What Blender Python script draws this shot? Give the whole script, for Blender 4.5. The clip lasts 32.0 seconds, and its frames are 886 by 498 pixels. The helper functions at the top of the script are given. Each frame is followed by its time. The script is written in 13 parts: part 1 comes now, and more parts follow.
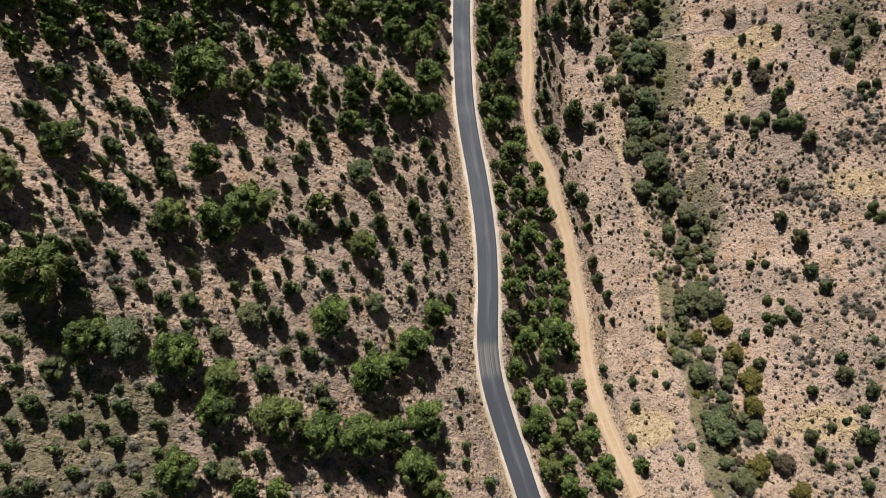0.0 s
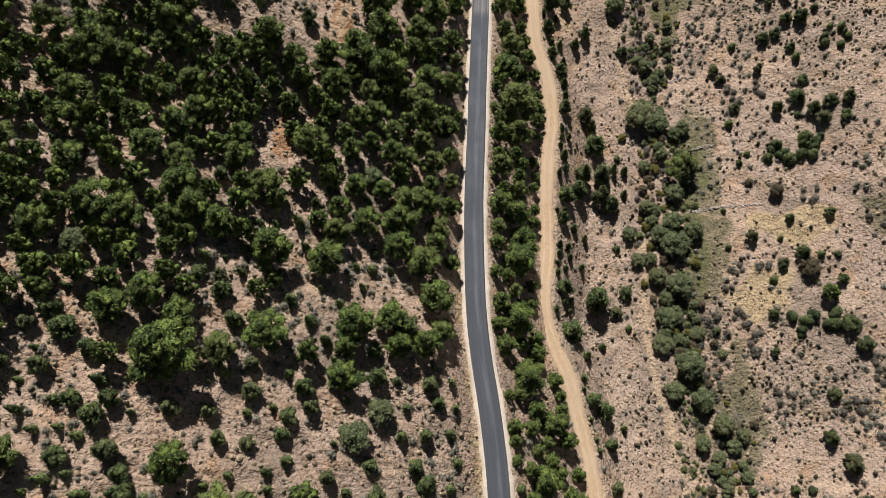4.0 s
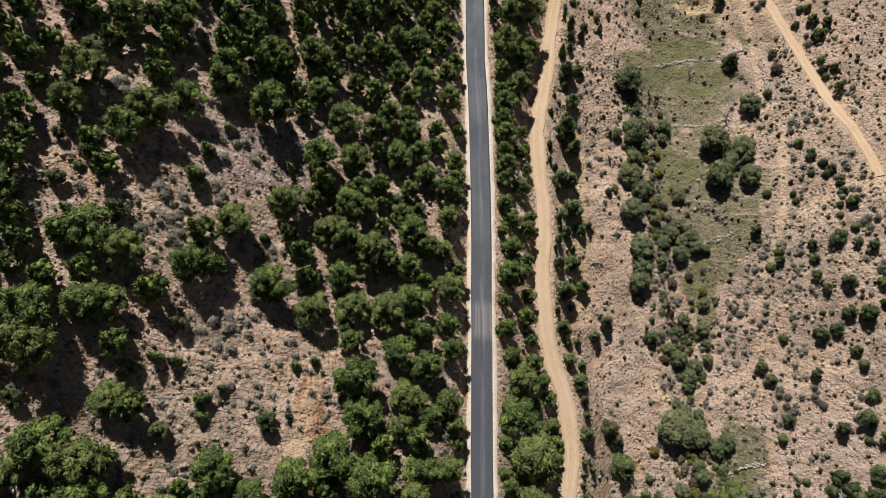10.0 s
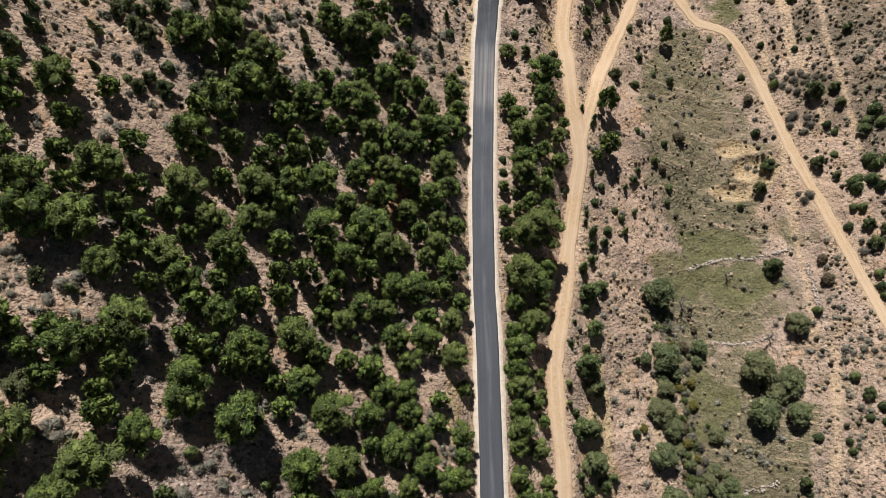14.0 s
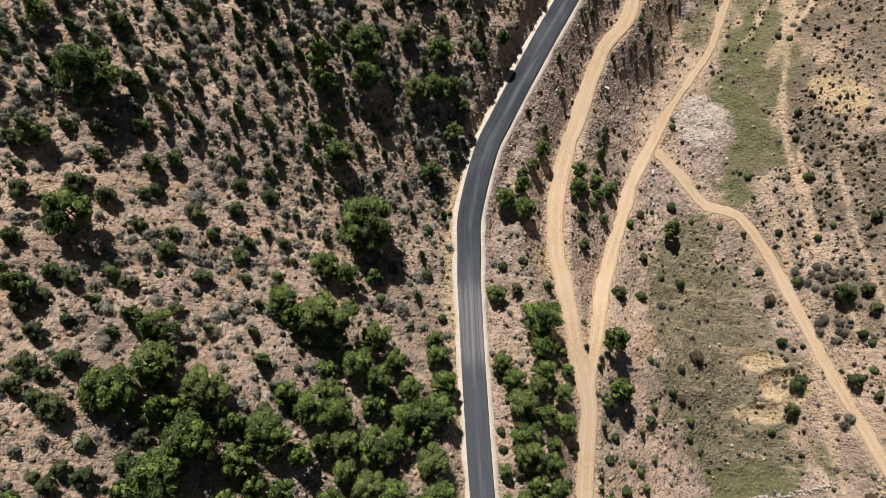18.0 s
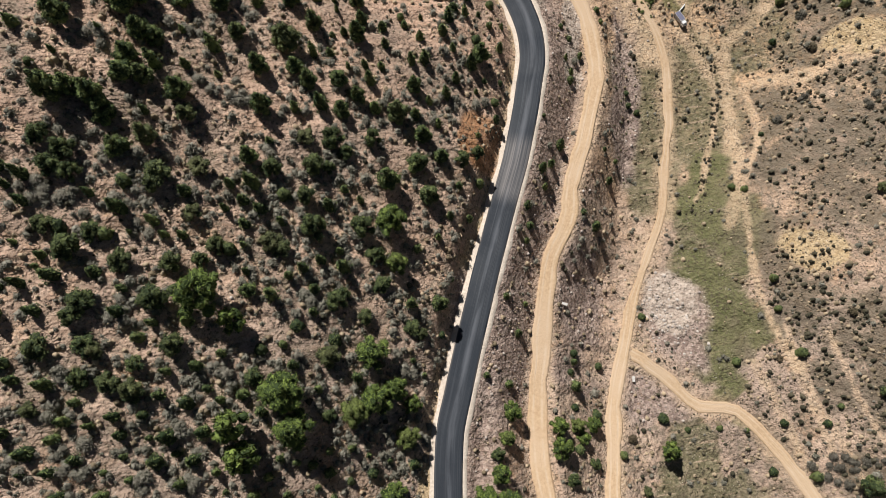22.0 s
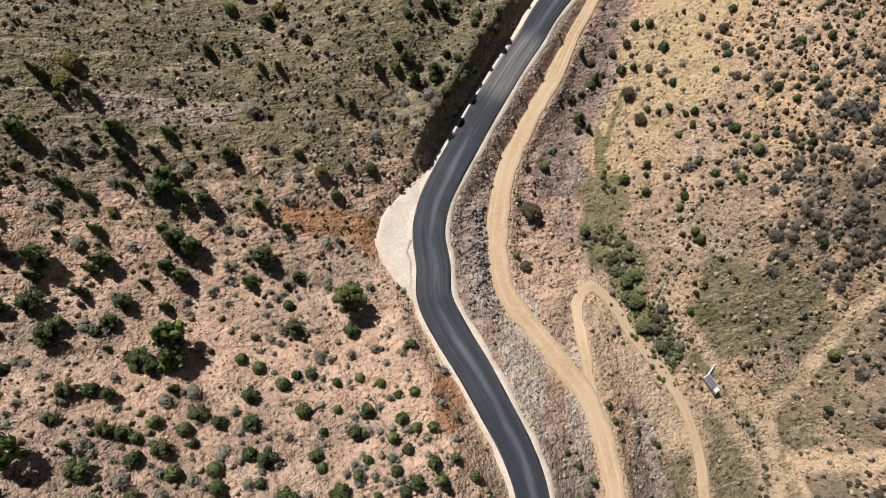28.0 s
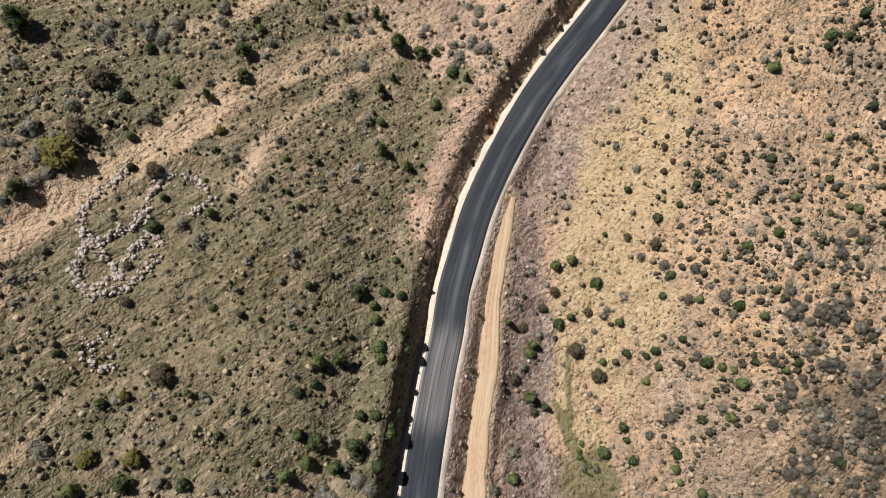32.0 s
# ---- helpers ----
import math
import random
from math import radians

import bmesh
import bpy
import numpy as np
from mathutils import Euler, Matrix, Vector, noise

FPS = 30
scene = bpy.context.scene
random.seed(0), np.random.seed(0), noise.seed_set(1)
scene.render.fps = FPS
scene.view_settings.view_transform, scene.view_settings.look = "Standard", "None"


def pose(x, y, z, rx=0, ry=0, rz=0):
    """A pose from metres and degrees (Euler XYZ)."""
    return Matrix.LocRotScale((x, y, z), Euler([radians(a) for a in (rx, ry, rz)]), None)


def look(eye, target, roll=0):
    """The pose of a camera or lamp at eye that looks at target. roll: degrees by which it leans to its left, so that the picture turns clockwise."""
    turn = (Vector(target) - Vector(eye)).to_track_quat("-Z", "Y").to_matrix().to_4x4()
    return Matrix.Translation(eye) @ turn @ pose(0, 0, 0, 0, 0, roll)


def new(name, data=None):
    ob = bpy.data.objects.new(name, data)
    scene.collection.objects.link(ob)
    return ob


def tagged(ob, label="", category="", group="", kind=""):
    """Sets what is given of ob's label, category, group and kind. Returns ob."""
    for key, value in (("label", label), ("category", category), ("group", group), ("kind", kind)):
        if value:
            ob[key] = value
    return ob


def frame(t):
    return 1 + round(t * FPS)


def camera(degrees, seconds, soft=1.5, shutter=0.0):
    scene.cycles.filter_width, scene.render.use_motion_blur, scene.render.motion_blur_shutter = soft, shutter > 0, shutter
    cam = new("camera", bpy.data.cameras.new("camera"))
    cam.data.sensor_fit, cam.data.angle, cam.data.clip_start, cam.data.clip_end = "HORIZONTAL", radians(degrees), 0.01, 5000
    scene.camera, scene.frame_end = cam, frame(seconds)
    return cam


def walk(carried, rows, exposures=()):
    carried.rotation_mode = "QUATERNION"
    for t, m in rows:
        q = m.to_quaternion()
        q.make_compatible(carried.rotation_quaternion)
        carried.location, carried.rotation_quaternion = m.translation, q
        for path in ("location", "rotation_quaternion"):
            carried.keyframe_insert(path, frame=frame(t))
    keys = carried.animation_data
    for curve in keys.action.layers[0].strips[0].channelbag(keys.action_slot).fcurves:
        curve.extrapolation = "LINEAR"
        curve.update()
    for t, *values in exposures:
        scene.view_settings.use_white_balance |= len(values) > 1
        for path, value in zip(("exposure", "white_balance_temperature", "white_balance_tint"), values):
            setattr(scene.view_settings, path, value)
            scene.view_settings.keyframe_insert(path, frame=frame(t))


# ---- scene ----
cam = camera(67.1, 32.0, soft=0.6)
METRES, EYE, TILT, LEAN, TURN = 600.0, 200.0, 0.0, 0.0, 0.0
ROWS = [
    (0.0, 0.0, 0.0, 0.0, -10.33, -67.56, 4.32),
    (0.5, 0.0024, 0.0153, -0.0001, -9.77, -67.64, 4.26),
    (1.0, 0.0047, 0.0305, 0.0001, -9.41, -67.73, 4.17),
    (1.5, 0.0068, 0.0454, 0.0005, -9.42, -67.88, 4.15),
    (2.0, 0.0089, 0.0605, 0.0008, -9.42, -68.05, 4.09),
    (2.5, 0.0112, 0.0753, 0.001, -9.42, -68.18, 4.08),
    (3.0, 0.0134, 0.0903, 0.0012, -9.44, -68.31, 4.06),
    (3.5, 0.0155, 0.1052, 0.0014, -9.44, -68.44, 4.01),
    (5.5, 0.0248, 0.1645, 0.0019, -9.47, -69.05, 3.98),
    (6.0, 0.0272, 0.1798, 0.0019, -9.54, -69.24, 3.97),
    (6.5, 0.0297, 0.1952, 0.0018, -9.74, -69.41, 3.96),
    (7.0, 0.0323, 0.2107, 0.0018, -9.99, -69.59, 3.94),
    (7.5, 0.0352, 0.2261, 0.0018, -10.21, -69.76, 3.97),
    (8.0, 0.0379, 0.2416, 0.0016, -10.51, -69.94, 3.92),
    (8.5, 0.0406, 0.2571, 0.0014, -10.75, -70.1, 3.9),
    (9.0, 0.043, 0.2725, 0.0012, -11.01, -70.28, 3.85),
    (9.5, 0.0455, 0.2879, 0.0008, -11.28, -70.47, 3.82),
    (10.0, 0.0484, 0.3031, 0.0006, -11.38, -70.62, 3.83),
    (10.5, 0.0509, 0.318, 0.0001, -11.41, -70.81, 3.81),
    (11.0, 0.0535, 0.3331, -0.0004, -11.43, -70.9, 3.77),
    (11.5, 0.0563, 0.3486, -0.001, -11.42, -71.09, 3.74),
    (12.0, 0.0588, 0.3637, -0.0017, -11.45, -71.21, 3.7),
    (12.5, 0.0612, 0.3789, -0.0022, -11.48, -71.4, 3.63),
    (13.0, 0.0639, 0.3941, -0.0029, -11.55, -71.51, 3.59),
    (13.5, 0.0668, 0.4095, -0.0035, -11.59, -71.65, 3.58),
    (14.0, 0.0693, 0.4247, -0.0043, -11.61, -71.79, 3.52),
    (14.5, 0.0722, 0.4398, -0.005, -11.65, -71.95, 3.53),
    (16.5, 0.0852, 0.5006, -0.0087, -14.0, -72.65, 3.43),
    (17.0, 0.0886, 0.5157, -0.0097, -14.75, -72.85, 3.35),
    (17.5, 0.0925, 0.5308, -0.0108, -15.54, -73.06, 3.28),
    (18.0, 0.0963, 0.5456, -0.012, -16.3, -73.25, 3.21),
    (18.5, 0.1005, 0.5606, -0.0131, -17.1, -73.51, 3.15),
    (19.0, 0.1047, 0.5755, -0.0143, -18.67, -73.78, 3.01),
    (19.5, 0.1097, 0.5903, -0.0156, -20.81, -74.08, 2.83),
    (20.0, 0.1149, 0.6046, -0.0171, -22.77, -74.28, 2.64),
    (20.5, 0.1209, 0.6192, -0.0185, -24.57, -74.55, 2.45),
    (21.0, 0.1271, 0.6336, -0.0201, -26.28, -74.77, 2.28),
    (21.5, 0.1341, 0.6479, -0.0218, -28.24, -75.09, 2.09),
    (22.0, 0.1412, 0.6617, -0.0236, -29.99, -75.29, 1.92),
    (22.5, 0.1489, 0.6755, -0.0255, -31.81, -75.53, 1.73),
    (23.0, 0.1572, 0.6891, -0.0273, -33.18, -75.78, 1.59),
    (23.5, 0.1655, 0.7024, -0.0293, -33.61, -75.96, 1.52),
    (24.0, 0.1738, 0.7156, -0.0312, -33.67, -76.1, 1.49),
    (24.5, 0.182, 0.7284, -0.0332, -33.69, -76.26, 1.49),
    (25.0, 0.1903, 0.7413, -0.0351, -33.71, -76.41, 1.46),
    (25.5, 0.1986, 0.7546, -0.0373, -33.71, -76.59, 1.44),
    (27.5, 0.2329, 0.8078, -0.0463, -34.14, -77.29, 1.27),
    (28.0, 0.2419, 0.8212, -0.0487, -35.36, -77.49, 1.09),
    (28.5, 0.2511, 0.8343, -0.0513, -36.53, -77.73, 0.91),
    (29.0, 0.2603, 0.8471, -0.054, -38.3, -77.9, 0.59),
    (29.5, 0.2703, 0.8597, -0.0566, -40.24, -78.16, 0.3),
    (30.0, 0.2806, 0.872, -0.0593, -42.61, -78.39, -0.09),
    (30.5, 0.2913, 0.8838, -0.0622, -45.73, -78.58, -0.62),
    (31.0, 0.303, 0.8951, -0.0651, -48.94, -78.83, -1.18),
    (31.5, 0.3151, 0.9055, -0.068, -52.04, -79.01, -1.71),
    (32.0, 0.3276, 0.9151, -0.071, -55.15, -79.1, -2.25),
]
walk(cam, [(t, pose(0, 0, EYE, TILT, LEAN, TURN) @ pose(METRES * x, METRES * y, METRES * z, 90 + pitch, roll, yaw)) for t, x, y, z, yaw, pitch, roll in ROWS])

# ---- daylight ----
SUN_ELEVATION, SUN_BEARING = 54.0, 2.0          # degrees; the bearing is counted from +y towards +x
world = bpy.data.worlds.new("clear_sky")
scene.world = world
world.use_nodes = True
sky = world.node_tree.nodes.new("ShaderNodeTexSky")
sky.sky_type, sky.sun_disc = "NISHITA", False
sky.sun_elevation, sky.sun_rotation = radians(SUN_ELEVATION), radians(SUN_BEARING)
background = world.node_tree.nodes["Background"]
background.inputs["Strength"].default_value = 0.018
world.node_tree.links.new(sky.outputs["Color"], background.inputs["Color"])
sun = new("sun", bpy.data.lights.new("sun", "SUN"))
sun.data.energy, sun.data.angle, sun.data.color = 5.0, radians(0.53), (1.0, 0.962, 0.925)
flat_way = math.cos(radians(SUN_ELEVATION))
sun.matrix_world = look((1000 * flat_way * math.sin(radians(SUN_BEARING)), 1000 * flat_way * math.cos(radians(SUN_BEARING)), 1000 * math.sin(radians(SUN_ELEVATION))), (0, 0, 0))
scene.view_settings.exposure = 0.13

# ---- materials ----
class Shader:
    """A node material with short words for the nodes that this place needs."""

    def __init__(self, name, rough=0.9, metal=0.0, spec=0.3):
        self.m = bpy.data.materials.new(name)
        self.m.use_nodes = True
        self.n, self.l = self.m.node_tree.nodes, self.m.node_tree.links
        self.b = self.n["Principled BSDF"]
        self.b.inputs["Roughness"].default_value = rough
        self.b.inputs["Metallic"].default_value = metal
        self.b.inputs["Specular IOR Level"].default_value = spec
        self.place = self.n.new("ShaderNodeNewGeometry").outputs["Position"]

    def put(self, value, socket):
        if isinstance(value, bpy.types.NodeSocket):
            self.l.new(value, socket)
        elif isinstance(value, tuple):
            socket.default_value = (*value, 1.0)[:4]
        else:
            socket.default_value = value

    def noise(self, size, detail=4.0, rough=0.6, stretch=None, lean=0.0):
        """Noise of 0 to 1 with features of about that size in metres; stretch: scales along x, y, z."""
        v = self.place
        if stretch:
            t = self.n.new("ShaderNodeMapping")
            t.inputs["Scale"].default_value = stretch
            t.inputs["Rotation"].default_value = (0, 0, lean)
            self.l.new(v, t.inputs["Vector"])
            v = t.outputs["Vector"]
        x = self.n.new("ShaderNodeTexNoise")
        x.inputs["Scale"].default_value, x.inputs["Detail"].default_value, x.inputs["Roughness"].default_value = 1.0 / size, detail, rough
        self.l.new(v, x.inputs["Vector"])
        return x.outputs["Fac"]

    def streak(self, wide, long, detail=3.0):
        """Noise drawn out along the fall of the slopes."""
        v = self.n.new("ShaderNodeCombineXYZ")
        for k, (way, size) in enumerate((((0.940, -0.342, 0), long), ((0.342, 0.940, 0), wide))):
            d = self.n.new("ShaderNodeVectorMath")
            d.operation = "DOT_PRODUCT"
            d.inputs[1].default_value = way
            self.l.new(self.place, d.inputs[0])
            self.l.new(self.math("MULTIPLY", d.outputs["Value"], 1.0 / size), v.inputs[k])
        x = self.n.new("ShaderNodeTexNoise")
        x.inputs["Scale"].default_value, x.inputs["Detail"].default_value, x.inputs["Distortion"].default_value = 1.0, detail, 0.6
        self.l.new(v.outputs[0], x.inputs["Vector"])
        return x.outputs["Fac"]

    def cells(self, size, out="Distance"):
        x = self.n.new("ShaderNodeTexVoronoi")
        x.inputs["Scale"].default_value = 1.0 / size
        self.l.new(self.place, x.inputs["Vector"])
        return x.outputs[out]

    def ramp(self, value, low, high, a=0.0, b=1.0):
        x = self.n.new("ShaderNodeMapRange")
        x.interpolation_type = "SMOOTHSTEP"
        for k, s in zip((value, low, high, a, b), ("Value", "From Min", "From Max", "To Min", "To Max")):
            self.put(k, x.inputs[s])
        return x.outputs["Result"]

    def math(self, how, a, b=0.0):
        x = self.n.new("ShaderNodeMath")
        x.operation = how
        self.put(a, x.inputs[0]), self.put(b, x.inputs[1])
        return x.outputs[0]

    def mix(self, f, a, b, how="MIX"):
        x = self.n.new("ShaderNodeMix")
        x.data_type, x.blend_type = "RGBA", how
        self.put(f, x.inputs["Factor"]), self.put(a, x.inputs["A"]), self.put(b, x.inputs["B"])
        return x.outputs["Result"]

    def mask(self, name):
        x = self.n.new("ShaderNodeAttribute")
        x.attribute_name = name
        return x.outputs["Fac"]

    def each(self):
        return self.n.new("ShaderNodeObjectInfo").outputs["Random"]

    def island(self):
        return self.n.new("ShaderNodeNewGeometry").outputs["Random Per Island"]

    def relief(self, value, depth, strength=1.0):
        x = self.n.new("ShaderNodeBump")
        x.inputs["Distance"].default_value, x.inputs["Strength"].default_value = depth, strength
        self.l.new(value, x.inputs["Height"])
        self.l.new(x.outputs["Normal"], self.b.inputs["Normal"])

    def colour(self, value):
        self.put(value, self.b.inputs["Base Color"])
        return self.m


def ground_material():
    s = Shader("hill_soil", 0.95, spec=0.12)
    broad, mid, fine, grit = s.noise(38, 4), s.noise(7, 5), s.noise(1.3, 6, 0.7), s.noise(0.3, 4, 0.7)
    soil = s.mix(s.ramp(broad, 0.35, 0.65), (0.575, 0.412, 0.305), (0.52, 0.392, 0.312))
    soil = s.mix(s.ramp(mid, 0.5, 0.68), soil, (0.56, 0.36, 0.225))
    herb = s.mix(s.ramp(s.noise(3, 3), 0.4, 0.6), (0.215, 0.180, 0.130), (0.310, 0.245, 0.190))
    cover = s.ramp(s.math("ADD", s.math("MULTIPLY", fine, 0.75), s.math("MULTIPLY", mid, 0.25)), 0.46, 0.60)
    pink = s.mix(s.ramp(mid, 0.35, 0.65), (0.70, 0.475, 0.345), (0.60, 0.395, 0.285))
    ochre = s.mix(s.ramp(mid, 0.35, 0.65), (0.66, 0.445, 0.265), (0.56, 0.365, 0.205))
    soil = s.mix(s.math("MULTIPLY", s.mask("tawny"), 0.85), soil, s.mix(s.mask("hill"), ochre, pink))
    soil = s.mix(s.ramp(s.noise(21, 5, 0.65), 0.42, 0.64, 0.0, 0.75), soil, (0.315, 0.245, 0.195))
    soil = s.mix(s.ramp(s.noise(11, 5, 0.65), 0.52, 0.66, 0.0, 0.6), soil, (0.68, 0.51, 0.385))
    c = s.mix(s.math("MULTIPLY", cover, s.ramp(s.mask("herb"), 0.0, 1.0, 0.35, 0.85)), soil, herb)
    uneven = s.math("ADD", s.math("MULTIPLY", mid, 1.0), s.math("MULTIPLY", fine, 0.9))

    def ragged(name):
        return s.ramp(s.math("ADD", s.mask(name), uneven), 1.2, 2.0)

    c = s.mix(s.math("MULTIPLY", ragged("sand"), 0.9), c, s.mix(s.ramp(fine, 0.35, 0.65), (0.47, 0.345, 0.185), (0.62, 0.48, 0.30)))
    c = s.mix(s.math("MULTIPLY", ragged("red"), 0.9), c, s.mix(s.ramp(fine, 0.35, 0.65), (0.38, 0.175, 0.075), (0.48, 0.28, 0.155)))
    green = s.mix(s.ramp(s.noise(1.6, 5, 0.75), 0.35, 0.65), (0.104, 0.104, 0.054), (0.245, 0.218, 0.134))
    meadow = s.math("MULTIPLY", ragged("grass"), s.math("SUBTRACT", 1.0, ragged("sand")))
    c = s.mix(s.math("MULTIPLY", meadow, 0.9), c, green)
    c = s.mix(s.math("MULTIPLY", meadow, s.ramp(s.streak(1.0, 9.0), 0.56, 0.70, 0.0, 0.75)), c, (0.50, 0.375, 0.265))
    lush = s.mix(s.ramp(fine, 0.35, 0.65), (0.098, 0.112, 0.044), (0.190, 0.185, 0.086))
    c = s.mix(s.math("MULTIPLY", ragged("lush"), 0.8), c, lush)
    stone = s.mix(s.ramp(s.cells(0.8, "Color"), 0.2, 0.9), (0.27, 0.20, 0.17), (0.49, 0.385, 0.325))
    c = s.mix(s.math("MULTIPLY", s.mask("rubble"), s.ramp(fine, 0.3, 0.5, 0.6, 1.0)), c, stone)
    spoil = s.mix(s.ramp(s.cells(0.6, "Color"), 0.2, 0.9), (0.17, 0.120, 0.098), (0.34, 0.255, 0.215))
    c = s.mix(s.math("MULTIPLY", s.mask("fill"), 0.85), c, spoil)
    bare = s.mix(s.ramp(fine, 0.3, 0.7), (0.54, 0.385, 0.245), (0.64, 0.49, 0.34))
    c = s.mix(s.math("MULTIPLY", s.mask("path"), s.ramp(mid, 0.35, 0.65, 0.5, 0.95)), c, bare)
    c = s.mix(ragged("pale"), c, s.mix(s.ramp(fine, 0.3, 0.7), (0.44, 0.355, 0.29), (0.62, 0.525, 0.44)))
    c = s.mix(s.ramp(grit, 0.42, 0.72, 0.0, 0.6), c, (0.55, 0.47, 0.40), "MULTIPLY")
    # dark blotches at random: dry tufts, and shade in the gaps painted as colour
    tufts = s.ramp(s.noise(0.75, 4, 0.75), 0.52, 0.62, 0.0, 0.95)
    c = s.mix(s.math("MULTIPLY", tufts, s.ramp(s.noise(6, 3), 0.3, 0.6, 0.25, 1.0)), c, (0.095, 0.078, 0.055))
    chips = s.ramp(s.cells(0.7), 0.10, 0.20, 0.75, 0.0)
    c = s.mix(s.math("MULTIPLY", chips, s.ramp(s.noise(5, 3), 0.45, 0.65)), c, (0.70, 0.60, 0.51))
    heath = s.math("MULTIPLY", s.mask("heath"), s.ramp(s.math("ADD", mid, s.math("MULTIPLY", fine, 0.6)), 0.56, 0.82))
    c = s.mix(s.math("MULTIPLY", heath, 0.85), c, s.mix(s.ramp(fine, 0.35, 0.65), (0.095, 0.080, 0.055), (0.21, 0.17, 0.125)))
    ribs = s.streak(1.3, 5.0)
    c = s.mix(s.math("MULTIPLY", s.mask("hill"), s.ramp(ribs, 0.50, 0.70, 0.0, 0.45)), c, (0.60, 0.54, 0.48), "MULTIPLY")
    knobs = s.ramp(s.cells(1.1), 0.0, 0.75, 1.0, 0.0)
    lumps = s.math("ADD", s.math("MULTIPLY", s.noise(1.6, 3, 0.65), 1.0), s.math("ADD", s.math("MULTIPLY", s.noise(0.4, 3, 0.6), 0.45), s.math("ADD", s.math("MULTIPLY", s.math("MULTIPLY", ribs, 1.1), s.ramp(s.mask("hill"), 0.0, 1.0, 0.12, 1.0)), s.math("MULTIPLY", knobs, 0.35))))
    s.relief(lumps, 0.62, 1.0)
    return s.colour(c)


def ribbon_noise(s, wide, long, detail=4.0):
    """Noise drawn out along a road, in units of its half width and in metres."""
    v = s.n.new("ShaderNodeCombineXYZ")
    s.put(s.math("MULTIPLY", s.mask("across"), 1.0 / wide), v.inputs[0])
    s.put(s.math("MULTIPLY", s.mask("along"), 1.0 / long), v.inputs[1])
    x = s.n.new("ShaderNodeTexNoise")
    x.inputs["Scale"].default_value, x.inputs["Detail"].default_value = 1.0, detail
    s.l.new(v.outputs[0], x.inputs["Vector"])
    return x.outputs["Fac"]


def asphalt_material():
    s = Shader("asphalt", 0.7, spec=0.3)
    worn, streak, hair = s.noise(9, 5, 0.65), ribbon_noise(s, 0.22, 60), ribbon_noise(s, 0.07, 45)
    grain = s.ramp(s.noise(0.12, 2), 0.3, 0.7)
    old = s.mix(grain, (0.048, 0.054, 0.066), (0.072, 0.078, 0.092))
    fresh = s.mix(grain, (0.016, 0.021, 0.029), (0.026, 0.032, 0.041))
    c = s.mix(s.mask("fresh"), old, fresh)
    c = s.mix(s.ramp(streak, 0.5, 0.72, 0.0, 0.28), c, (0.115, 0.124, 0.140))
    c = s.mix(s.ramp(hair, 0.56, 0.75, 0.0, 0.25), c, (0.150, 0.150, 0.155))
    middle = s.ramp(s.math("ABSOLUTE", s.math("SUBTRACT", s.mask("across"), 0.08)), 0.0, 0.38, 0.55, 0.0)
    c = s.mix(s.math("MULTIPLY", middle, s.ramp(ribbon_noise(s, 0.5, 14), 0.35, 0.65)), c, (0.155, 0.165, 0.185))
    edge = s.ramp(s.math("ABSOLUTE", s.mask("across")), 0.86, 1.0, 0.0, 0.45)
    c = s.mix(s.math("MULTIPLY", edge, s.ramp(worn, 0.4, 0.6)), c, (0.24, 0.21, 0.18))
    c = s.mix(s.math("MULTIPLY", s.mask("dust"), s.ramp(s.math("ADD", streak, s.math("MULTIPLY", hair, 0.5)), 0.55, 0.95, 0.1, 0.7)), c, (0.26, 0.24, 0.23))
    s.put(s.ramp(worn, 0.3, 0.7, 0.58, 0.78), s.b.inputs["Roughness"])
    s.relief(s.noise(0.07, 2), 0.02, 0.6)
    return s.colour(c)


def gravel_material(name, a, b, size=0.5):
    s = Shader(name, 0.95, spec=0.15)
    c = s.mix(s.ramp(s.noise(size, 6, 0.7), 0.3, 0.7), a, b)
    c = s.mix(s.ramp(s.noise(6, 4), 0.4, 0.75, 0.0, 0.5), c, tuple(v * 0.8 for v in a))
    c = s.mix(s.ramp(s.noise(0.3, 2), 0.55, 0.8, 0.0, 0.5), c, tuple(v * 0.65 for v in a))
    s.relief(s.noise(0.35, 5, 0.7), 0.2, 0.6)
    return s.colour(c)


def track_material():
    s = Shader("dirt_track", 0.95, spec=0.15)
    c = s.mix(s.ramp(s.noise(0.7, 6, 0.7), 0.3, 0.7), (0.45, 0.312, 0.190), (0.57, 0.412, 0.265))
    c = s.mix(s.ramp(s.noise(13, 4), 0.4, 0.65), c, (0.55, 0.405, 0.272))
    rut = s.ramp(s.math("ABSOLUTE", s.math("SUBTRACT", s.math("ABSOLUTE", s.mask("across")), 0.45)), 0.0, 0.22, 0.7, 0.0)
    c = s.mix(s.math("MULTIPLY", rut, s.ramp(s.noise(4, 4), 0.3, 0.6)), c, (0.60, 0.475, 0.345))
    c = s.mix(s.ramp(ribbon_noise(s, 0.16, 18), 0.55, 0.8, 0.0, 0.5), c, (0.40, 0.285, 0.18))
    s.relief(s.math("ADD", s.noise(0.5, 5, 0.7), ribbon_noise(s, 0.2, 14)), 0.22, 0.7)
    return s.colour(c)


def stone_material(name, a, b):
    s = Shader(name, 0.9, spec=0.2)
    c = s.mix(s.island(), a, b)
    c = s.mix(s.ramp(s.each(), 0.0, 1.0, 0.0, 0.5), c, b)
    s.relief(s.noise(0.12, 4), 0.05, 0.6)
    return s.colour(s.mix(s.ramp(s.noise(0.2, 4), 0.4, 0.7, 0.0, 0.4), c, a))


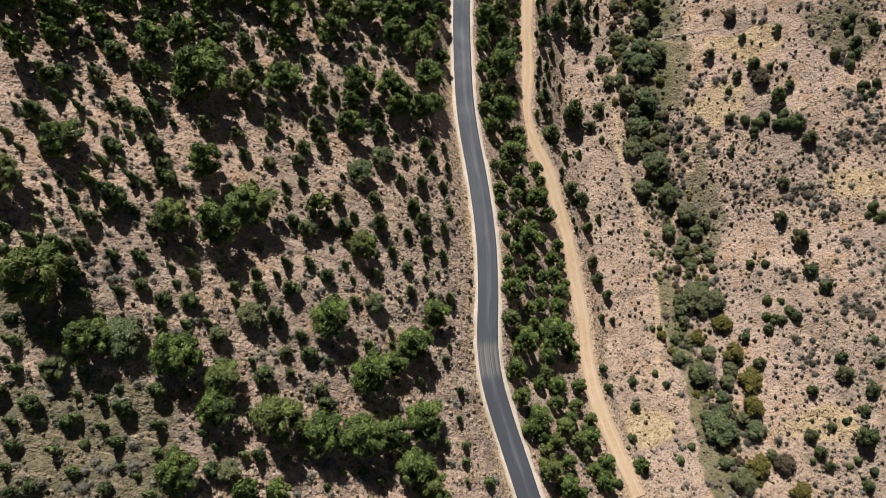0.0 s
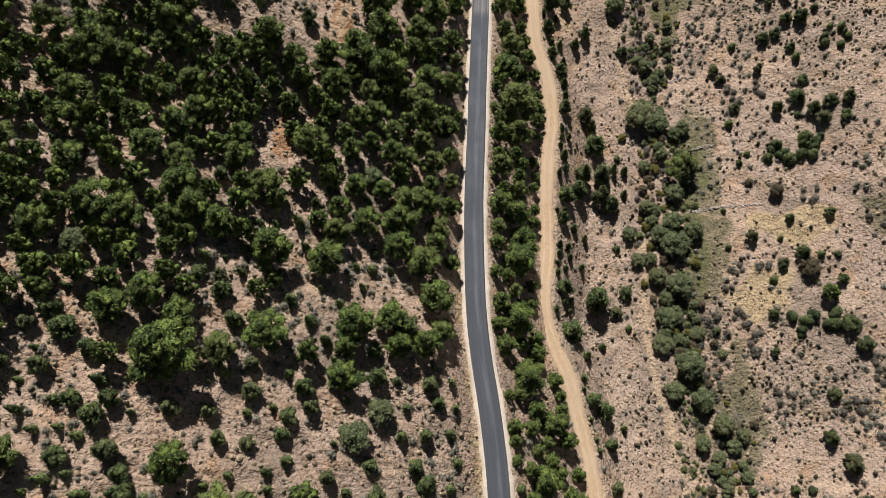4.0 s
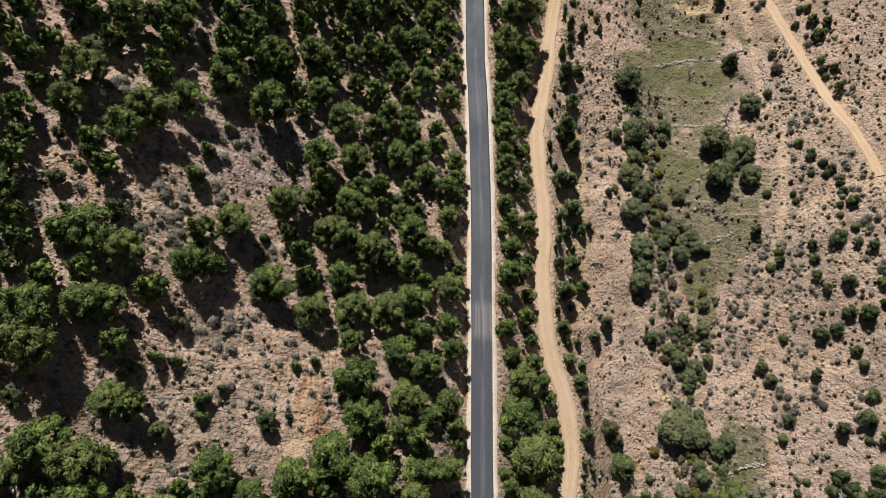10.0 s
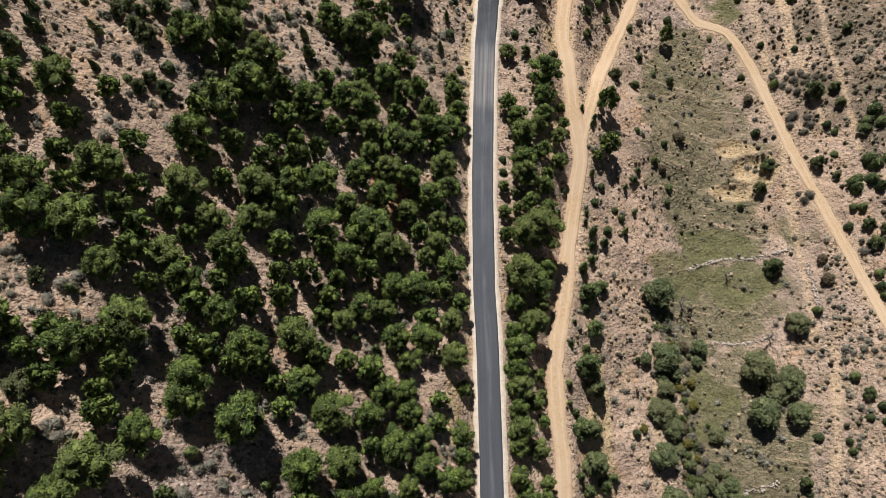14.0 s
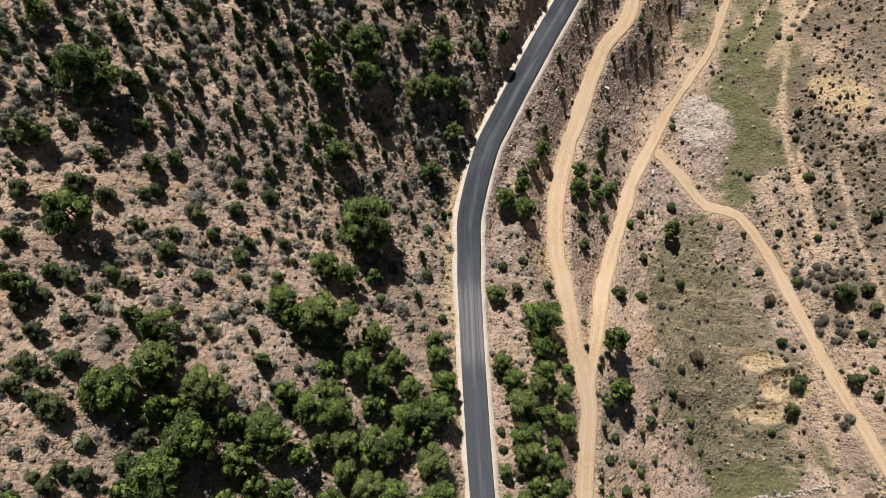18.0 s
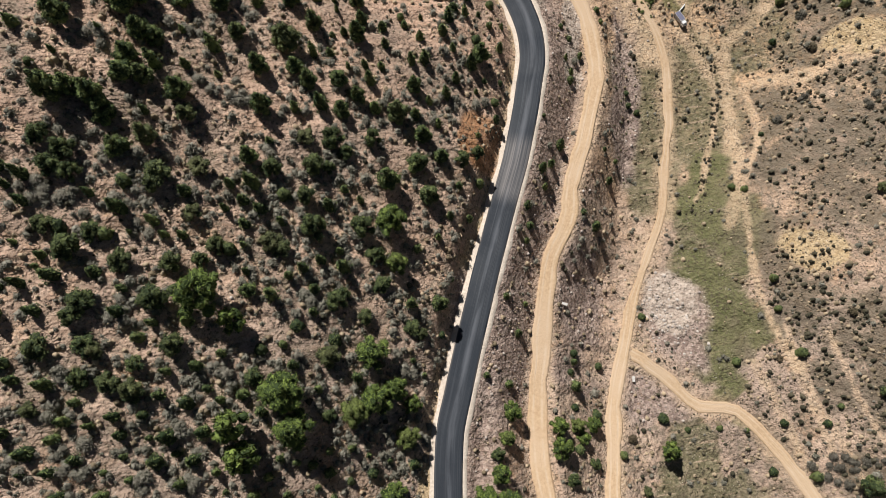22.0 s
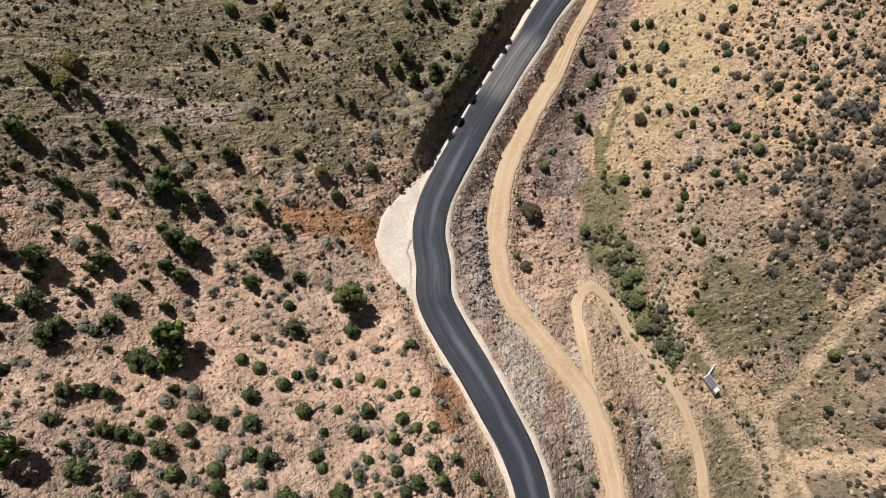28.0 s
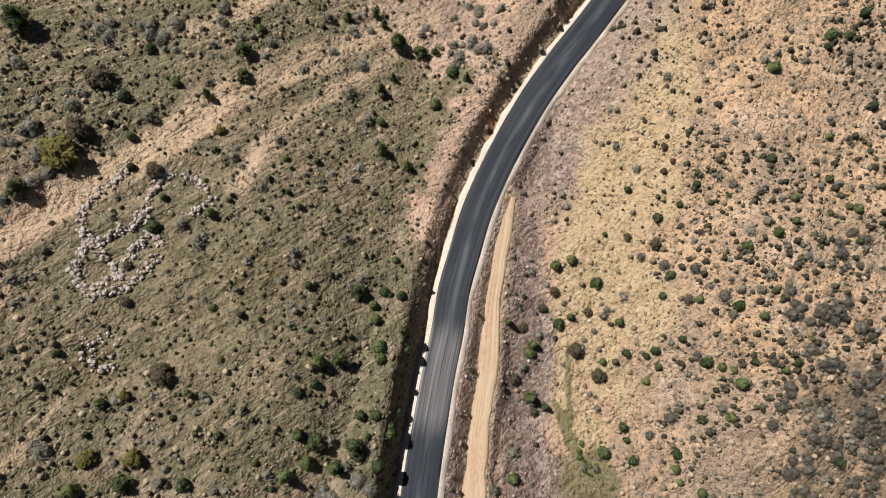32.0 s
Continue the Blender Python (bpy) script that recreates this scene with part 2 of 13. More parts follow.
def paint_material(name, colour, rough=0.4, metal=0.0):
    s = Shader(name, rough, metal, 0.5)
    s.relief(s.noise(0.3, 3), 0.004, 0.3)
    return s.colour(s.mix(s.ramp(s.noise(0.7, 4), 0.45, 0.75, 0.0, 0.4), colour, tuple(v * 0.7 + 0.04 for v in colour)))


GROUND = ground_material()
ASPHALT = asphalt_material()
SHOULDER = gravel_material("crushed_stone", (0.54, 0.455, 0.365), (0.74, 0.65, 0.555))
LAY_BY_GRAVEL = gravel_material("lay_by_gravel", (0.52, 0.445, 0.37), (0.70, 0.62, 0.535))
TRACK_SOIL = track_material()
STONE = stone_material("field_stone", (0.29, 0.245, 0.215), (0.62, 0.54, 0.475))
PALE_STONE = stone_material("pale_limestone", (0.34, 0.29, 0.25), (0.60, 0.54, 0.48))
DARK_STONE = stone_material("grey_blasted_stone", (0.10, 0.095, 0.10), (0.27, 0.25, 0.25))
CLAY_STONE = stone_material("clay_clods", (0.34, 0.245, 0.185), (0.64, 0.50, 0.40))

# ---- the lie of the land ----
# Levels in metres on cross sections of the valley, 56 m apart, from the hill on one side, over the
# road's bench and the stream, to the far bank, at the offsets below from a gently bent spine.
AXIS, ACROSS = np.array([0.342, 0.940]), np.array([0.940, -0.342])
U0, U_STEP = -70.0, 56.0
OFFSETS = [-175, -120, -75, -38, -10, 12, 34, 70, 130]
SPINE = [3, 0, -9, -20, -32, -41, -49, -57, -57, -45, -30, -14, 23, 45, 45]
LOWER_SECTIONS = [
    [99.1, 74.0, 53.3, 36.6, 24.3, 15.6, 7.7, -2.3, -12.9],
    [103.0, 77.0, 55.2, 36.3, 21.3, 10.8, 1.3, -7.9, -13.9],
    [110.2, 84.3, 63.4, 42.9, 22.9, 7.7, -7.5, -14.0, -11.8],
    [117.2, 90.6, 67.8, 45.2, 28.4, 10.6, -8.6, -15.5, -7.9],
    [124.1, 94.8, 67.4, 49.8, 34.4, 12.6, -6.9, -4.9, -0.1],
    [130.2, 102.6, 76.6, 51.0, 37.2, 21.0, 3.7, -0.6, 16.5],
    [133.5, 107.2, 80.8, 55.8, 40.4, 26.3, 13.9, 9.2, 24.0],
    [134.0, 107.3, 83.0, 57.2, 40.3, 33.0, 21.7, 9.3, 23.0],
]
UPPER_SECTIONS = [
    [129.6, 100.1, 74.1, 53.5, 36.8, 35.0, 19.1, 13.2, 31.5],
    [122.4, 94.4, 76.6, 62.1, 44.4, 31.1, 14.4, 19.7, 32.6],
    [118.0, 97.1, 83.5, 60.2, 47.5, 33.3, 18.8, 16.4, 33.2],
    [110.6, 86.7, 57.3, 39.0, 31.5, 23.8, 21.7, 32.0, 37.1],
    [91.3, 67.6, 47.9, 42.6, 30.8, 25.8, 28.9, 34.6, 32.6],
    [82.9, 64.7, 48.3, 38.3, 31.1, 28.0, 27.3, 28.1, 26.4],
    [83.9, 65.0, 49.9, 40.4, 34.2, 30.6, 28.3, 26.2, 22.7],
]
SECTIONS = np.array(LOWER_SECTIONS + UPPER_SECTIONS)
ROAD = [
    (23.6, -114.1, -6.1, 3.0), (16.6, -54.4, 2.1, 3.0), (9.5, 5.2, 10.3, 2.99), (8.3, 15.2, 11.5, 2.98), (7.1, 25.1, 13.0, 2.96),
    (6.3, 34.8, 14.7, 2.95), (6.7, 43.5, 16.1, 2.93), (8.1, 51.3, 17.2, 2.92), (9.9, 58.9, 18.0, 2.91), (11.4, 66.7, 18.6, 2.9),
    (12.7, 74.7, 19.3, 2.89), (13.6, 82.9, 19.9, 2.88), (14.2, 91.5, 20.6, 2.86), (14.6, 100.2, 21.3, 2.85), (14.8, 109.0, 22.0, 2.84),
    (15.3, 117.6, 22.7, 2.82), (16.2, 125.8, 23.4, 2.81), (17.4, 133.9, 24.0, 2.8), (18.7, 141.9, 24.7, 2.79), (20.1, 149.7, 25.3, 2.78),
    (21.6, 157.5, 25.9, 2.76), (23.3, 165.2, 26.6, 2.75), (25.0, 172.8, 27.2, 2.74), (26.7, 180.5, 27.8, 2.73), (28.3, 188.2, 28.4, 2.72),
    (30.0, 195.8, 29.0, 2.71), (31.7, 203.5, 29.7, 2.7), (33.4, 211.1, 30.2, 2.71), (35.1, 218.8, 30.7, 2.71), (36.7, 226.5, 31.2, 2.72),
    (38.4, 234.1, 31.6, 2.72), (40.1, 241.8, 32.0, 2.73), (41.7, 249.4, 32.3, 2.73), (43.3, 257.2, 32.6, 2.74), (44.8, 265.0, 33.0, 2.74),
    (46.3, 272.8, 33.3, 2.75), (47.8, 280.6, 33.7, 2.75), (49.2, 288.5, 34.0, 2.76), (50.5, 296.5, 34.3, 2.76), (52.1, 304.2, 34.6, 2.77),
    (53.7, 311.9, 35.0, 2.77), (55.3, 319.6, 35.3, 2.77), (57.0, 327.2, 35.6, 2.78), (58.8, 334.8, 35.9, 2.78), (60.6, 342.4, 36.2, 2.79),
    (62.4, 349.9, 36.4, 2.79), (64.3, 357.4, 36.7, 2.8), (66.2, 364.9, 37.0, 2.84), (68.4, 372.1, 37.2, 2.9), (70.6, 379.4, 37.4, 2.95),
    (73.8, 385.8, 37.6, 3.0), (77.4, 391.9, 37.6, 3.0), (81.3, 397.8, 37.7, 3.0), (86.0, 403.0, 37.6, 3.0), (90.8, 408.2, 37.5, 3.0),
    (95.6, 413.3, 37.5, 3.0), (100.5, 418.4, 37.4, 3.0), (105.4, 423.5, 37.3, 3.0), (110.4, 428.5, 37.2, 3.0), (115.4, 433.5, 37.1, 3.0),
    (120.5, 438.5, 37.0, 3.0), (125.5, 443.4, 36.9, 3.03), (130.3, 448.6, 36.7, 3.06), (135.0, 453.9, 36.5, 3.1), (139.4, 459.3, 36.3, 3.15),
    (143.8, 464.8, 36.0, 3.19), (147.1, 471.2, 35.7, 3.23), (149.1, 478.5, 35.4, 3.29), (150.2, 486.7, 35.1, 3.39), (151.2, 494.9, 34.6, 3.5),
    (151.8, 503.4, 34.2, 3.61), (153.1, 511.3, 33.8, 3.68), (156.9, 517.3, 33.4, 3.59), (160.2, 523.7, 33.0, 3.49), (165.2, 528.7, 32.6, 3.42),
    (171.6, 532.5, 32.3, 3.35), (178.5, 536.0, 31.8, 3.28), (185.5, 539.5, 31.4, 3.21), (192.5, 542.8, 30.8, 3.14), (199.6, 546.1, 30.1, 3.1),
    (207.0, 549.2, 29.3, 3.1), (214.1, 552.6, 28.6, 3.1), (221.9, 555.3, 28.0, 3.1), (229.9, 557.9, 27.5, 3.1), (238.8, 559.8, 27.2, 3.1),
    (248.4, 561.1, 27.0, 3.1), (258.6, 561.9, 27.0, 3.1), (269.9, 561.9, 26.9, 3.1), (281.8, 561.4, 26.9, 3.1), (351.5, 559.7, 26.8, 3.1),
    (421.1, 558.0, 26.7, 3.1),
]
TRACK = [
    (40.7, -0.0, -5.2), (38.3, 14.8, -5.5), (36.5, 29.2, -5.7), (37.1, 41.7, -5.7), (38.8, 53.5, -5.0),
    (39.5, 65.9, -3.8), (40.3, 78.3, -2.3), (40.0, 91.6, -0.7), (39.5, 104.9, 1.5), (36.4, 120.2, 3.4),
    (38.3, 131.8, 4.8), (41.5, 142.4, 5.6), (43.7, 153.7, 6.8), (46.1, 164.9, 8.4), (49.1, 175.7, 9.8),
    (52.3, 186.3, 11.3), (53.5, 198.4, 13.5), (52.6, 212.1, 16.1), (53.8, 224.2, 18.4), (56.2, 235.4, 19.8),
    (59.4, 246.0, 21.0), (61.3, 257.6, 22.2), (62.9, 269.4, 23.2), (65.9, 280.1, 23.7), (70.2, 289.9, 23.8),
    (73.8, 300.2, 24.1), (77.7, 310.2, 24.7), (81.7, 320.2, 25.7), (85.5, 330.4, 27.5), (86.5, 342.7, 29.1),
    (88.5, 354.2, 29.9), (89.7, 366.3, 29.4), (92.9, 376.9, 28.6), (97.4, 386.5, 27.7), (103.0, 395.3, 27.2),
    (109.1, 403.7, 27.4), (115.4, 412.0, 28.0), (122.0, 420.1, 28.3), (130.9, 426.4, 28.6), (137.3, 434.6, 28.3),
    (145.3, 441.5, 28.1), (152.6, 449.1, 27.2), (159.6, 456.8, 26.5), (164.3, 466.3, 26.1), (167.5, 476.9, 26.4),
    (167.0, 490.3, 27.2), (166.9, 503.4, 27.9), (171.1, 513.2, 28.1), (177.7, 521.3, 28.0), (185.6, 528.3, 27.6),
    (195.3, 534.0, 26.9), (206.0, 539.0, 26.3), (215.7, 544.8, 26.0), (226.1, 550.0, 26.3), (236.6, 555.1, 26.5),
]
VALLEY_TRACK = [
    (86.5, 334.9), (92.6, 345.3), (98.5, 355.8), (105.7, 365.5), (112.7, 375.2),
    (119.9, 384.9), (129.0, 393.5), (137.6, 402.3), (147.8, 410.2), (157.6, 418.3),
    (164.9, 427.9), (172.7, 437.2), (179.1, 447.4), (183.7, 455.5), (185.8, 467.6),
    (185.0, 481.3), (185.7, 489.5), (183.7, 495.2), (178.8, 493.5), (173.7, 485.7),
    (168.2, 475.2),
]
FAR_TRACK = [
    (155.4, 240.5), (155.2, 254.5), (153.0, 268.5), (152.3, 282.5), (151.2, 296.5),
    (149.8, 310.5), (148.5, 324.5), (147.9, 338.5), (147.2, 352.5), (144.0, 366.5),
    (136.3, 372.7), (133.3, 383.0), (129.1, 391.4),
]


def smooth_line(points, step):
    """A Catmull-Rom line through the points, resampled at even steps."""
    p = np.array(points, float)
    p = np.vstack([2 * p[0] - p[1], p, 2 * p[-1] - p[-2]])
    out = []
    for i in range(1, len(p) - 2):
        a, b, c, d = p[i - 1:i + 3]
        t = np.linspace(0, 1, 12, endpoint=False)[:, None]
        out.append(0.5 * (2 * b + (c - a) * t + (2 * a - 5 * b + 4 * c - d) * t ** 2 + (3 * b - a - 3 * c + d) * t ** 3))
    q = np.vstack(out + [p[-2:-1]])
    run = np.r_[0, np.cumsum(np.hypot(*np.diff(q[:, :2], axis=0).T))]
    at = np.linspace(0, run[-1], int(run[-1] / step) + 1)
    return np.stack([np.interp(at, run, q[:, k]) for k in range(q.shape[1])], 1)


def cubic_weights(f):
    return [((-0.5 * f + 1) * f - 0.5) * f, (1.5 * f - 2.5) * f * f + 1, ((-1.5 * f + 2) * f + 0.5) * f, (0.5 * f - 0.5) * f * f]


def bicubic(x, y):
    rows, cols = SECTIONS.shape
    u = np.clip((x * AXIS[0] + y * AXIS[1] - U0) / U_STEP, 0, rows - 1.001)
    iu = np.floor(u).astype(int)
    wu = cubic_weights(u - iu)
    pick = [np.clip(iu + a - 1, 0, rows - 1) for a in range(4)]
    spine = sum(wu[a] * np.array(SPINE, float)[pick[a]] for a in range(4))
    v = x * ACROSS[0] + y * ACROSS[1] - spine
    v = np.clip(np.interp(v, OFFSETS, np.arange(cols)), 0, cols - 1.001)
    iv = np.floor(v).astype(int)
    wv = cubic_weights(v - iv)
    return sum(wu[a] * wv[b] * SECTIONS[pick[a], np.clip(iv + b - 1, 0, cols - 1)] for a in range(4) for b in range(4))


def value_noise(x, y, size, seed):
    """Smooth noise of -1 to 1 with features of about that size in metres."""
    table = np.random.RandomState(seed).rand(256, 256) * 2 - 1
    x, y = x / size, y / size
    ix, iy = np.floor(x).astype(int), np.floor(y).astype(int)
    fx, fy = x - ix, y - iy
    fx, fy = fx * fx * (3 - 2 * fx), fy * fy * (3 - 2 * fy)
    at = lambda a, b: table[(ix + a) & 255, (iy + b) & 255]
    return (at(0, 0) * (1 - fx) + at(1, 0) * fx) * (1 - fy) + (at(0, 1) * (1 - fx) + at(1, 1) * fx) * fy


def from_line(x, y, line):
    """Distance to a line (negative on its left), and the line's further columns at the nearest place."""
    shape = np.shape(x)
    x, y = np.ravel(x), np.ravel(y)
    best, side = np.full(x.size, 1e9), np.zeros(x.size)
    extra = np.zeros((line.shape[1] - 2, x.size))
    for first in range(0, len(line) - 1, 10):
        some = line[first:first + 11]
        lo, hi = some[:, :2].min(0) - 52, some[:, :2].max(0) + 52
        near = np.where((x > lo[0]) & (x < hi[0]) & (y > lo[1]) & (y < hi[1]))[0]
        if not len(near):
            continue
        px, py = x[near], y[near]
        bb, ss, ee = best[near], side[near], extra[:, near]
        for a, b in zip(some[:-1], some[1:]):
            d = b[:2] - a[:2]
            t = np.clip(((px - a[0]) * d[0] + (py - a[1]) * d[1]) / (d @ d), 0, 1)
            rx, ry = px - a[0] - t * d[0], py - a[1] - t * d[1]
            r = rx * rx + ry * ry
            m = r < bb
            bb[m] = r[m]
            ss[m] = np.sign(rx * d[1] - ry * d[0])[m]
            for k in range(len(ee)):
                ee[k][m] = (a[2 + k] + t * (b[2 + k] - a[2 + k]))[m]
        best[near], side[near], extra[:, near] = bb, ss, ee
    dist = np.sqrt(best) * np.where(side == 0, 1, side)
    return dist.reshape(shape), [e.reshape(shape) for e in extra]


def natural(x, y):
    """The hillsides as they were before any road was cut."""
    z = bicubic(x, y)
    u, v = x * AXIS[0] + y * AXIS[1], x * ACROSS[0] + y * ACROSS[1]
    z = z + 0.9 * value_noise(x, y, 23, 3) + 0.35 * value_noise(x, y, 8, 4) + 0.38 * value_noise(x, y, 2.4, 5)
    rills = 1 - np.abs(value_noise(u + 0.25 * v + 2 * value_noise(x, y, 11, 6), v / 5, 4.2, 7))
    z = z - 0.75 * rills ** 3 * np.clip((30 - v) / 40, 0.25, 1)
    ribs = 1 - np.abs(value_noise(u - 0.15 * v + 1.2 * value_noise(x, y, 6, 8), v / 4, 2.1, 10))
    z = z + 0.42 * ribs ** 2 * np.clip((35 - v) / 40, 0.06, 1)
    for px, py, r, deep in DIGGINGS:
        q = np.hypot(x - px, (y - py) * 1.5) / r
        z = z - deep * np.exp(-q ** 4) + 0.45 * deep * np.exp(-((q - 1.35) / 0.3) ** 2)
    return z


# old diggings in the meadow: x, y, radius, depth
DIGGINGS = [(132.5, 329.0, 3.6, 1.3), (136.5, 321.5, 4.4, 1.2), (129.0, 315.5, 4.2, 1.1)]
# the gravelled lay-by at the bend: x, y, level, half width
LAY_BY = [(170.1, 535.8, 32.3, 0.5), (164.6, 533.6, 32.5, 1.6), (160.3, 531.6, 32.7, 2.6), (156.1, 529.5, 32.9, 3.6), (152.8, 526.5, 33.1, 3.7), (151.1, 522.4, 33.3, 2.8), (150.1, 518.1, 33.6, 1.5), (149.4, 513.9, 33.7, 0.4)]
LINES = {}


def levelled(name, points, half, step=3.0):
    """A line with its level: columns x, y, level, half width."""
    p = np.array(points, float)
    line = smooth_line(p, step)
    if p.shape[1] == 2:
        z = bicubic(line[:, 0], line[:, 1])
        k = np.ones(9) / 9
        line = np.c_[line, np.convolve(np.pad(z, 4, mode="edge"), k, "valid")]
    if line.shape[1] == 3:
        line = np.c_[line, np.full(len(line), half)]
    LINES[name] = line
    return line


levelled("road", ROAD, 0)
levelled("track", TRACK, 2.1)
levelled("valley_track", VALLEY_TRACK, 1.1)
levelled("far_track", FAR_TRACK, 1.5)


def meet(name, other, near, far):
    """Brings a track to the level of the one that it runs into."""
    line = LINES[name]
    d, (level, half) = from_line(line[:, 0], line[:, 1], LINES[other])
    w = np.clip((far - np.abs(d)) / (far - near), 0, 1)
    w = w * w * (3 - 2 * w)
    line[:, 2] += w * (level - line[:, 2])


meet("valley_track", "track", 3.0, 13.0)
meet("far_track", "valley_track", 2.5, 12.0)
LINES["valley_track"][:, 3] = np.interp(LINES["valley_track"][:, 1], [380, 405], [1.8, 1.15])
levelled("lay_by", LAY_BY, 3.6)
# name, flat beyond the edge, slope of the cut, slope of the fill
BENCHES = (("far_track", 0.5, 0.8, 0.5), ("valley_track", 0.5, 0.9, 0.5), ("track", 0.7, 1.2, 1.2), ("lay_by", 0.3, 1.2, 1.0), ("road", 1.5, 1.6, 1.25))


def height(x, y, bed=0.0):
    """The ground as it is now, with the benches of the road and the tracks cut into it. bed: how deep it lies below a carriageway."""
    x, y = np.asarray(x, float), np.asarray(y, float)
    z = natural(x, y)
    for name, flat, cut, fill in BENCHES:
        d, (level, half) = from_line(x, y, LINES[name])
        off = np.maximum(np.abs(d) - half - flat, 0)
        rough = 0.5 * value_noise(x, y, 3.1, 9) * np.minimum(off / 2, 1)
        near = np.abs(d) < 50
        if name == "road":
            bluff = np.where(d < 0, np.clip((y - 385) / 20, 0, 0.55) + np.clip((x - 166) / 8, 0, 0.45) * np.interp(x, [200, 216], [1, 0.25]), 0) * np.where(y > 455, np.where(x < 166, 0, 1), 1)
            z = np.where((np.abs(d) < 32) & (bluff > 0), np.maximum(z, level - 60 * np.clip((off - 16) / 12, 0, 1) + bluff * np.clip(off * 2.1, 0, 7.0) * np.clip((24 - off) / 16, 0, 1)), z)
        steep = np.where(bluff > 0.5, 2.1, cut) if name == "road" else cut
        low, high = level - off * fill + rough, level + off * steep + rough
        z = np.where(near, np.clip(z, low, high), z)
        z = np.where((np.abs(d) < half - 0.15) & (name != "lay_by"), level - bed, z)
    return z

# ---- patches of soil and plant cover: x, y, radii, turn ----
GRASS = [(111, 252, 15.6, 25.7, -11), (116, 284, 23.4, 13.4, -11), (123, 311, 15.2, 14.1, -11), (129, 337, 13.9, 19.0, -11), (109, 245, 21.0, 22.3, -10), (96, 164, 7.6, 12.0, -10), (95, 143, 9.3, 7.9, -10), (122, 317, 14.7, 26.0, -16), (125, 303, 16.7, 10.6, -16), (156, 394, 12.3, 27.7, -32), (164, 436, 9.5, 25.2, -32), (184, 437, 10.0, 21.3, -32), (209, 446, 10.7, 11.3, -32), (171, 455, 8.2, 17.3, -34), (185, 443, 8.6, 22.8, -34), (210, 469, 14.2, 12.1, -34), (221, 452, 14.9, 9.4, -34), (191, 585, 38.4, 26.8, -55), (188, 565, 19.9, 23.2, -55)]
GRASS_MORE = [(124, 578, 31.4, 9.3, -34), (148, 562, 25.2, 14.7, -34), (231, 589, 22.7, 18.1, -55), (202, 629, 26.5, 20.7, -55), (224, 621, 30.7, 12.5, -55), (162, 594, 15.7, 22.2, -55), (134, 578, 17.4, 23.1, -43), (96, 153, 6.9, 36.5, -10), (-84, 31, 27.7, 16.2, -10), (-88, 62, 12.8, 12.0, -10), (152, 135, 14.3, 10.1, -10), (91, 90, 8.4, 20.0, -10)]
GRASS_MORE += [(118, 346, 12, 18, -14), (127, 362, 9, 12, -20), (112, 326, 9, 16, -12)]
GRASS += GRASS_MORE
LUSH = [(70, 59, 3.6, 14, -10), (69, 42, 3.8, 13, -10), (68, 22, 4.4, 13, -10), (67, 5, 4.6, 14.0, -10), (91, 146, 4.6, 19.1, -10), (97, 162, 3.8, 12.0, -10), (102, 257, 8.5, 10.9, -11), (107, 296, 10.7, 7.6, -11), (125, 289, 11.1, 7.8, -11), (150, 392, 9.5, 17.0, -32), (196, 465, 2.8, 3.7, -32), (197, 505, 4.7, 7.3, -34), (153, 389, 12.0, 23.0, -26), (169, 409, 9.0, 16.5, -26), (204, 517, 1.4, 9.0, -34), (191, 487, 3.0, 7.2, -34), (188, 478, 2.2, 5.8, -34), (194, 467, 2.8, 2.1, -34), (200, 476, 3.5, 3.5, -35)]
LUSH_MORE = [(191, 501, 2.4, 5.1, -35), (191, 493, 2.9, 5.1, -35), (191, 487, 2.4, 3.7, -35), (191, 480, 2.1, 3.4, -35), (190, 474, 2.2, 4.3, -35), (189, 483, 3.2, 2.3, -35), (197, 514, 4.3, 5.0, -55), (211, 522, 0.9, 12.4, -55), (121, 301, 13.3, 5.3, -16)]
LUSH_MORE += [(78, 88, 2.6, 14, -14), (84, 120, 3.2, 16, -12), (102, 222, 4.5, 12, -8), (197, 506, 6.0, 9.0, -40), (194, 492, 4.5, 8.0, -30)]
LUSH += LUSH_MORE
SAND = [(274, 545, 10.0, 21.2, -55), (255, 538, 10.9, 12.8, -55), (239, 535, 8.2, 11.2, -55), (231, 522, 10.6, 10.0, -55), (182, 390, 7.0, 5.7, -32), (226, 432, 9.0, 5.7, -32), (212, 524, 4.3, 20.0, -34), (224, 526, 8.9, 14.2, -34), (122, 139, 11.5, 4.9, -10), (101, 10, 14.0, 6.3, -10), (139, 81, 11.0, 4.7, -10), (52, 18, 7.4, 5.9, -10), (118, 141, 11.4, 4.4, -10), (105, 120, 11.4, 8.0, -10), (72, 256, 2.9, 30.3, -11), (37, 270, 2.0, 11.8, -11), (133, 329, 6.7, 3.5, -16), (137, 320, 7.4, 4.3, -16), (129, 316, 9.0, 3.2, -16)]
SAND_MORE = [(88, 366, 4.3, 4.6, -16), (148, 487, 2.3, 8.6, -34)]
SAND_MORE += [(79, 338, 3.5, 13, -14), (69, 385, 2.2, 13, -20), (60, 352, 1.8, 15, -14)]
SAND += SAND_MORE
RED = [(144, 537, 11.0, 2.6, -34), (151, 529, 5.6, 3.7, -34), (246, 565, 1.7, 10.1, -55), (144, 493, 3.0, 7.3, -34), (120, 451, 5.1, 8.1, -32), (-25, 168, 4.1, 8.7, -10), (32, 322, 4.5, 9.6, -11), (194, 581, 5.0, 5.3, -55), (168, 593, 4.2, 4.4, -55), (-6, 205, 3.0, 12.7, -10)]
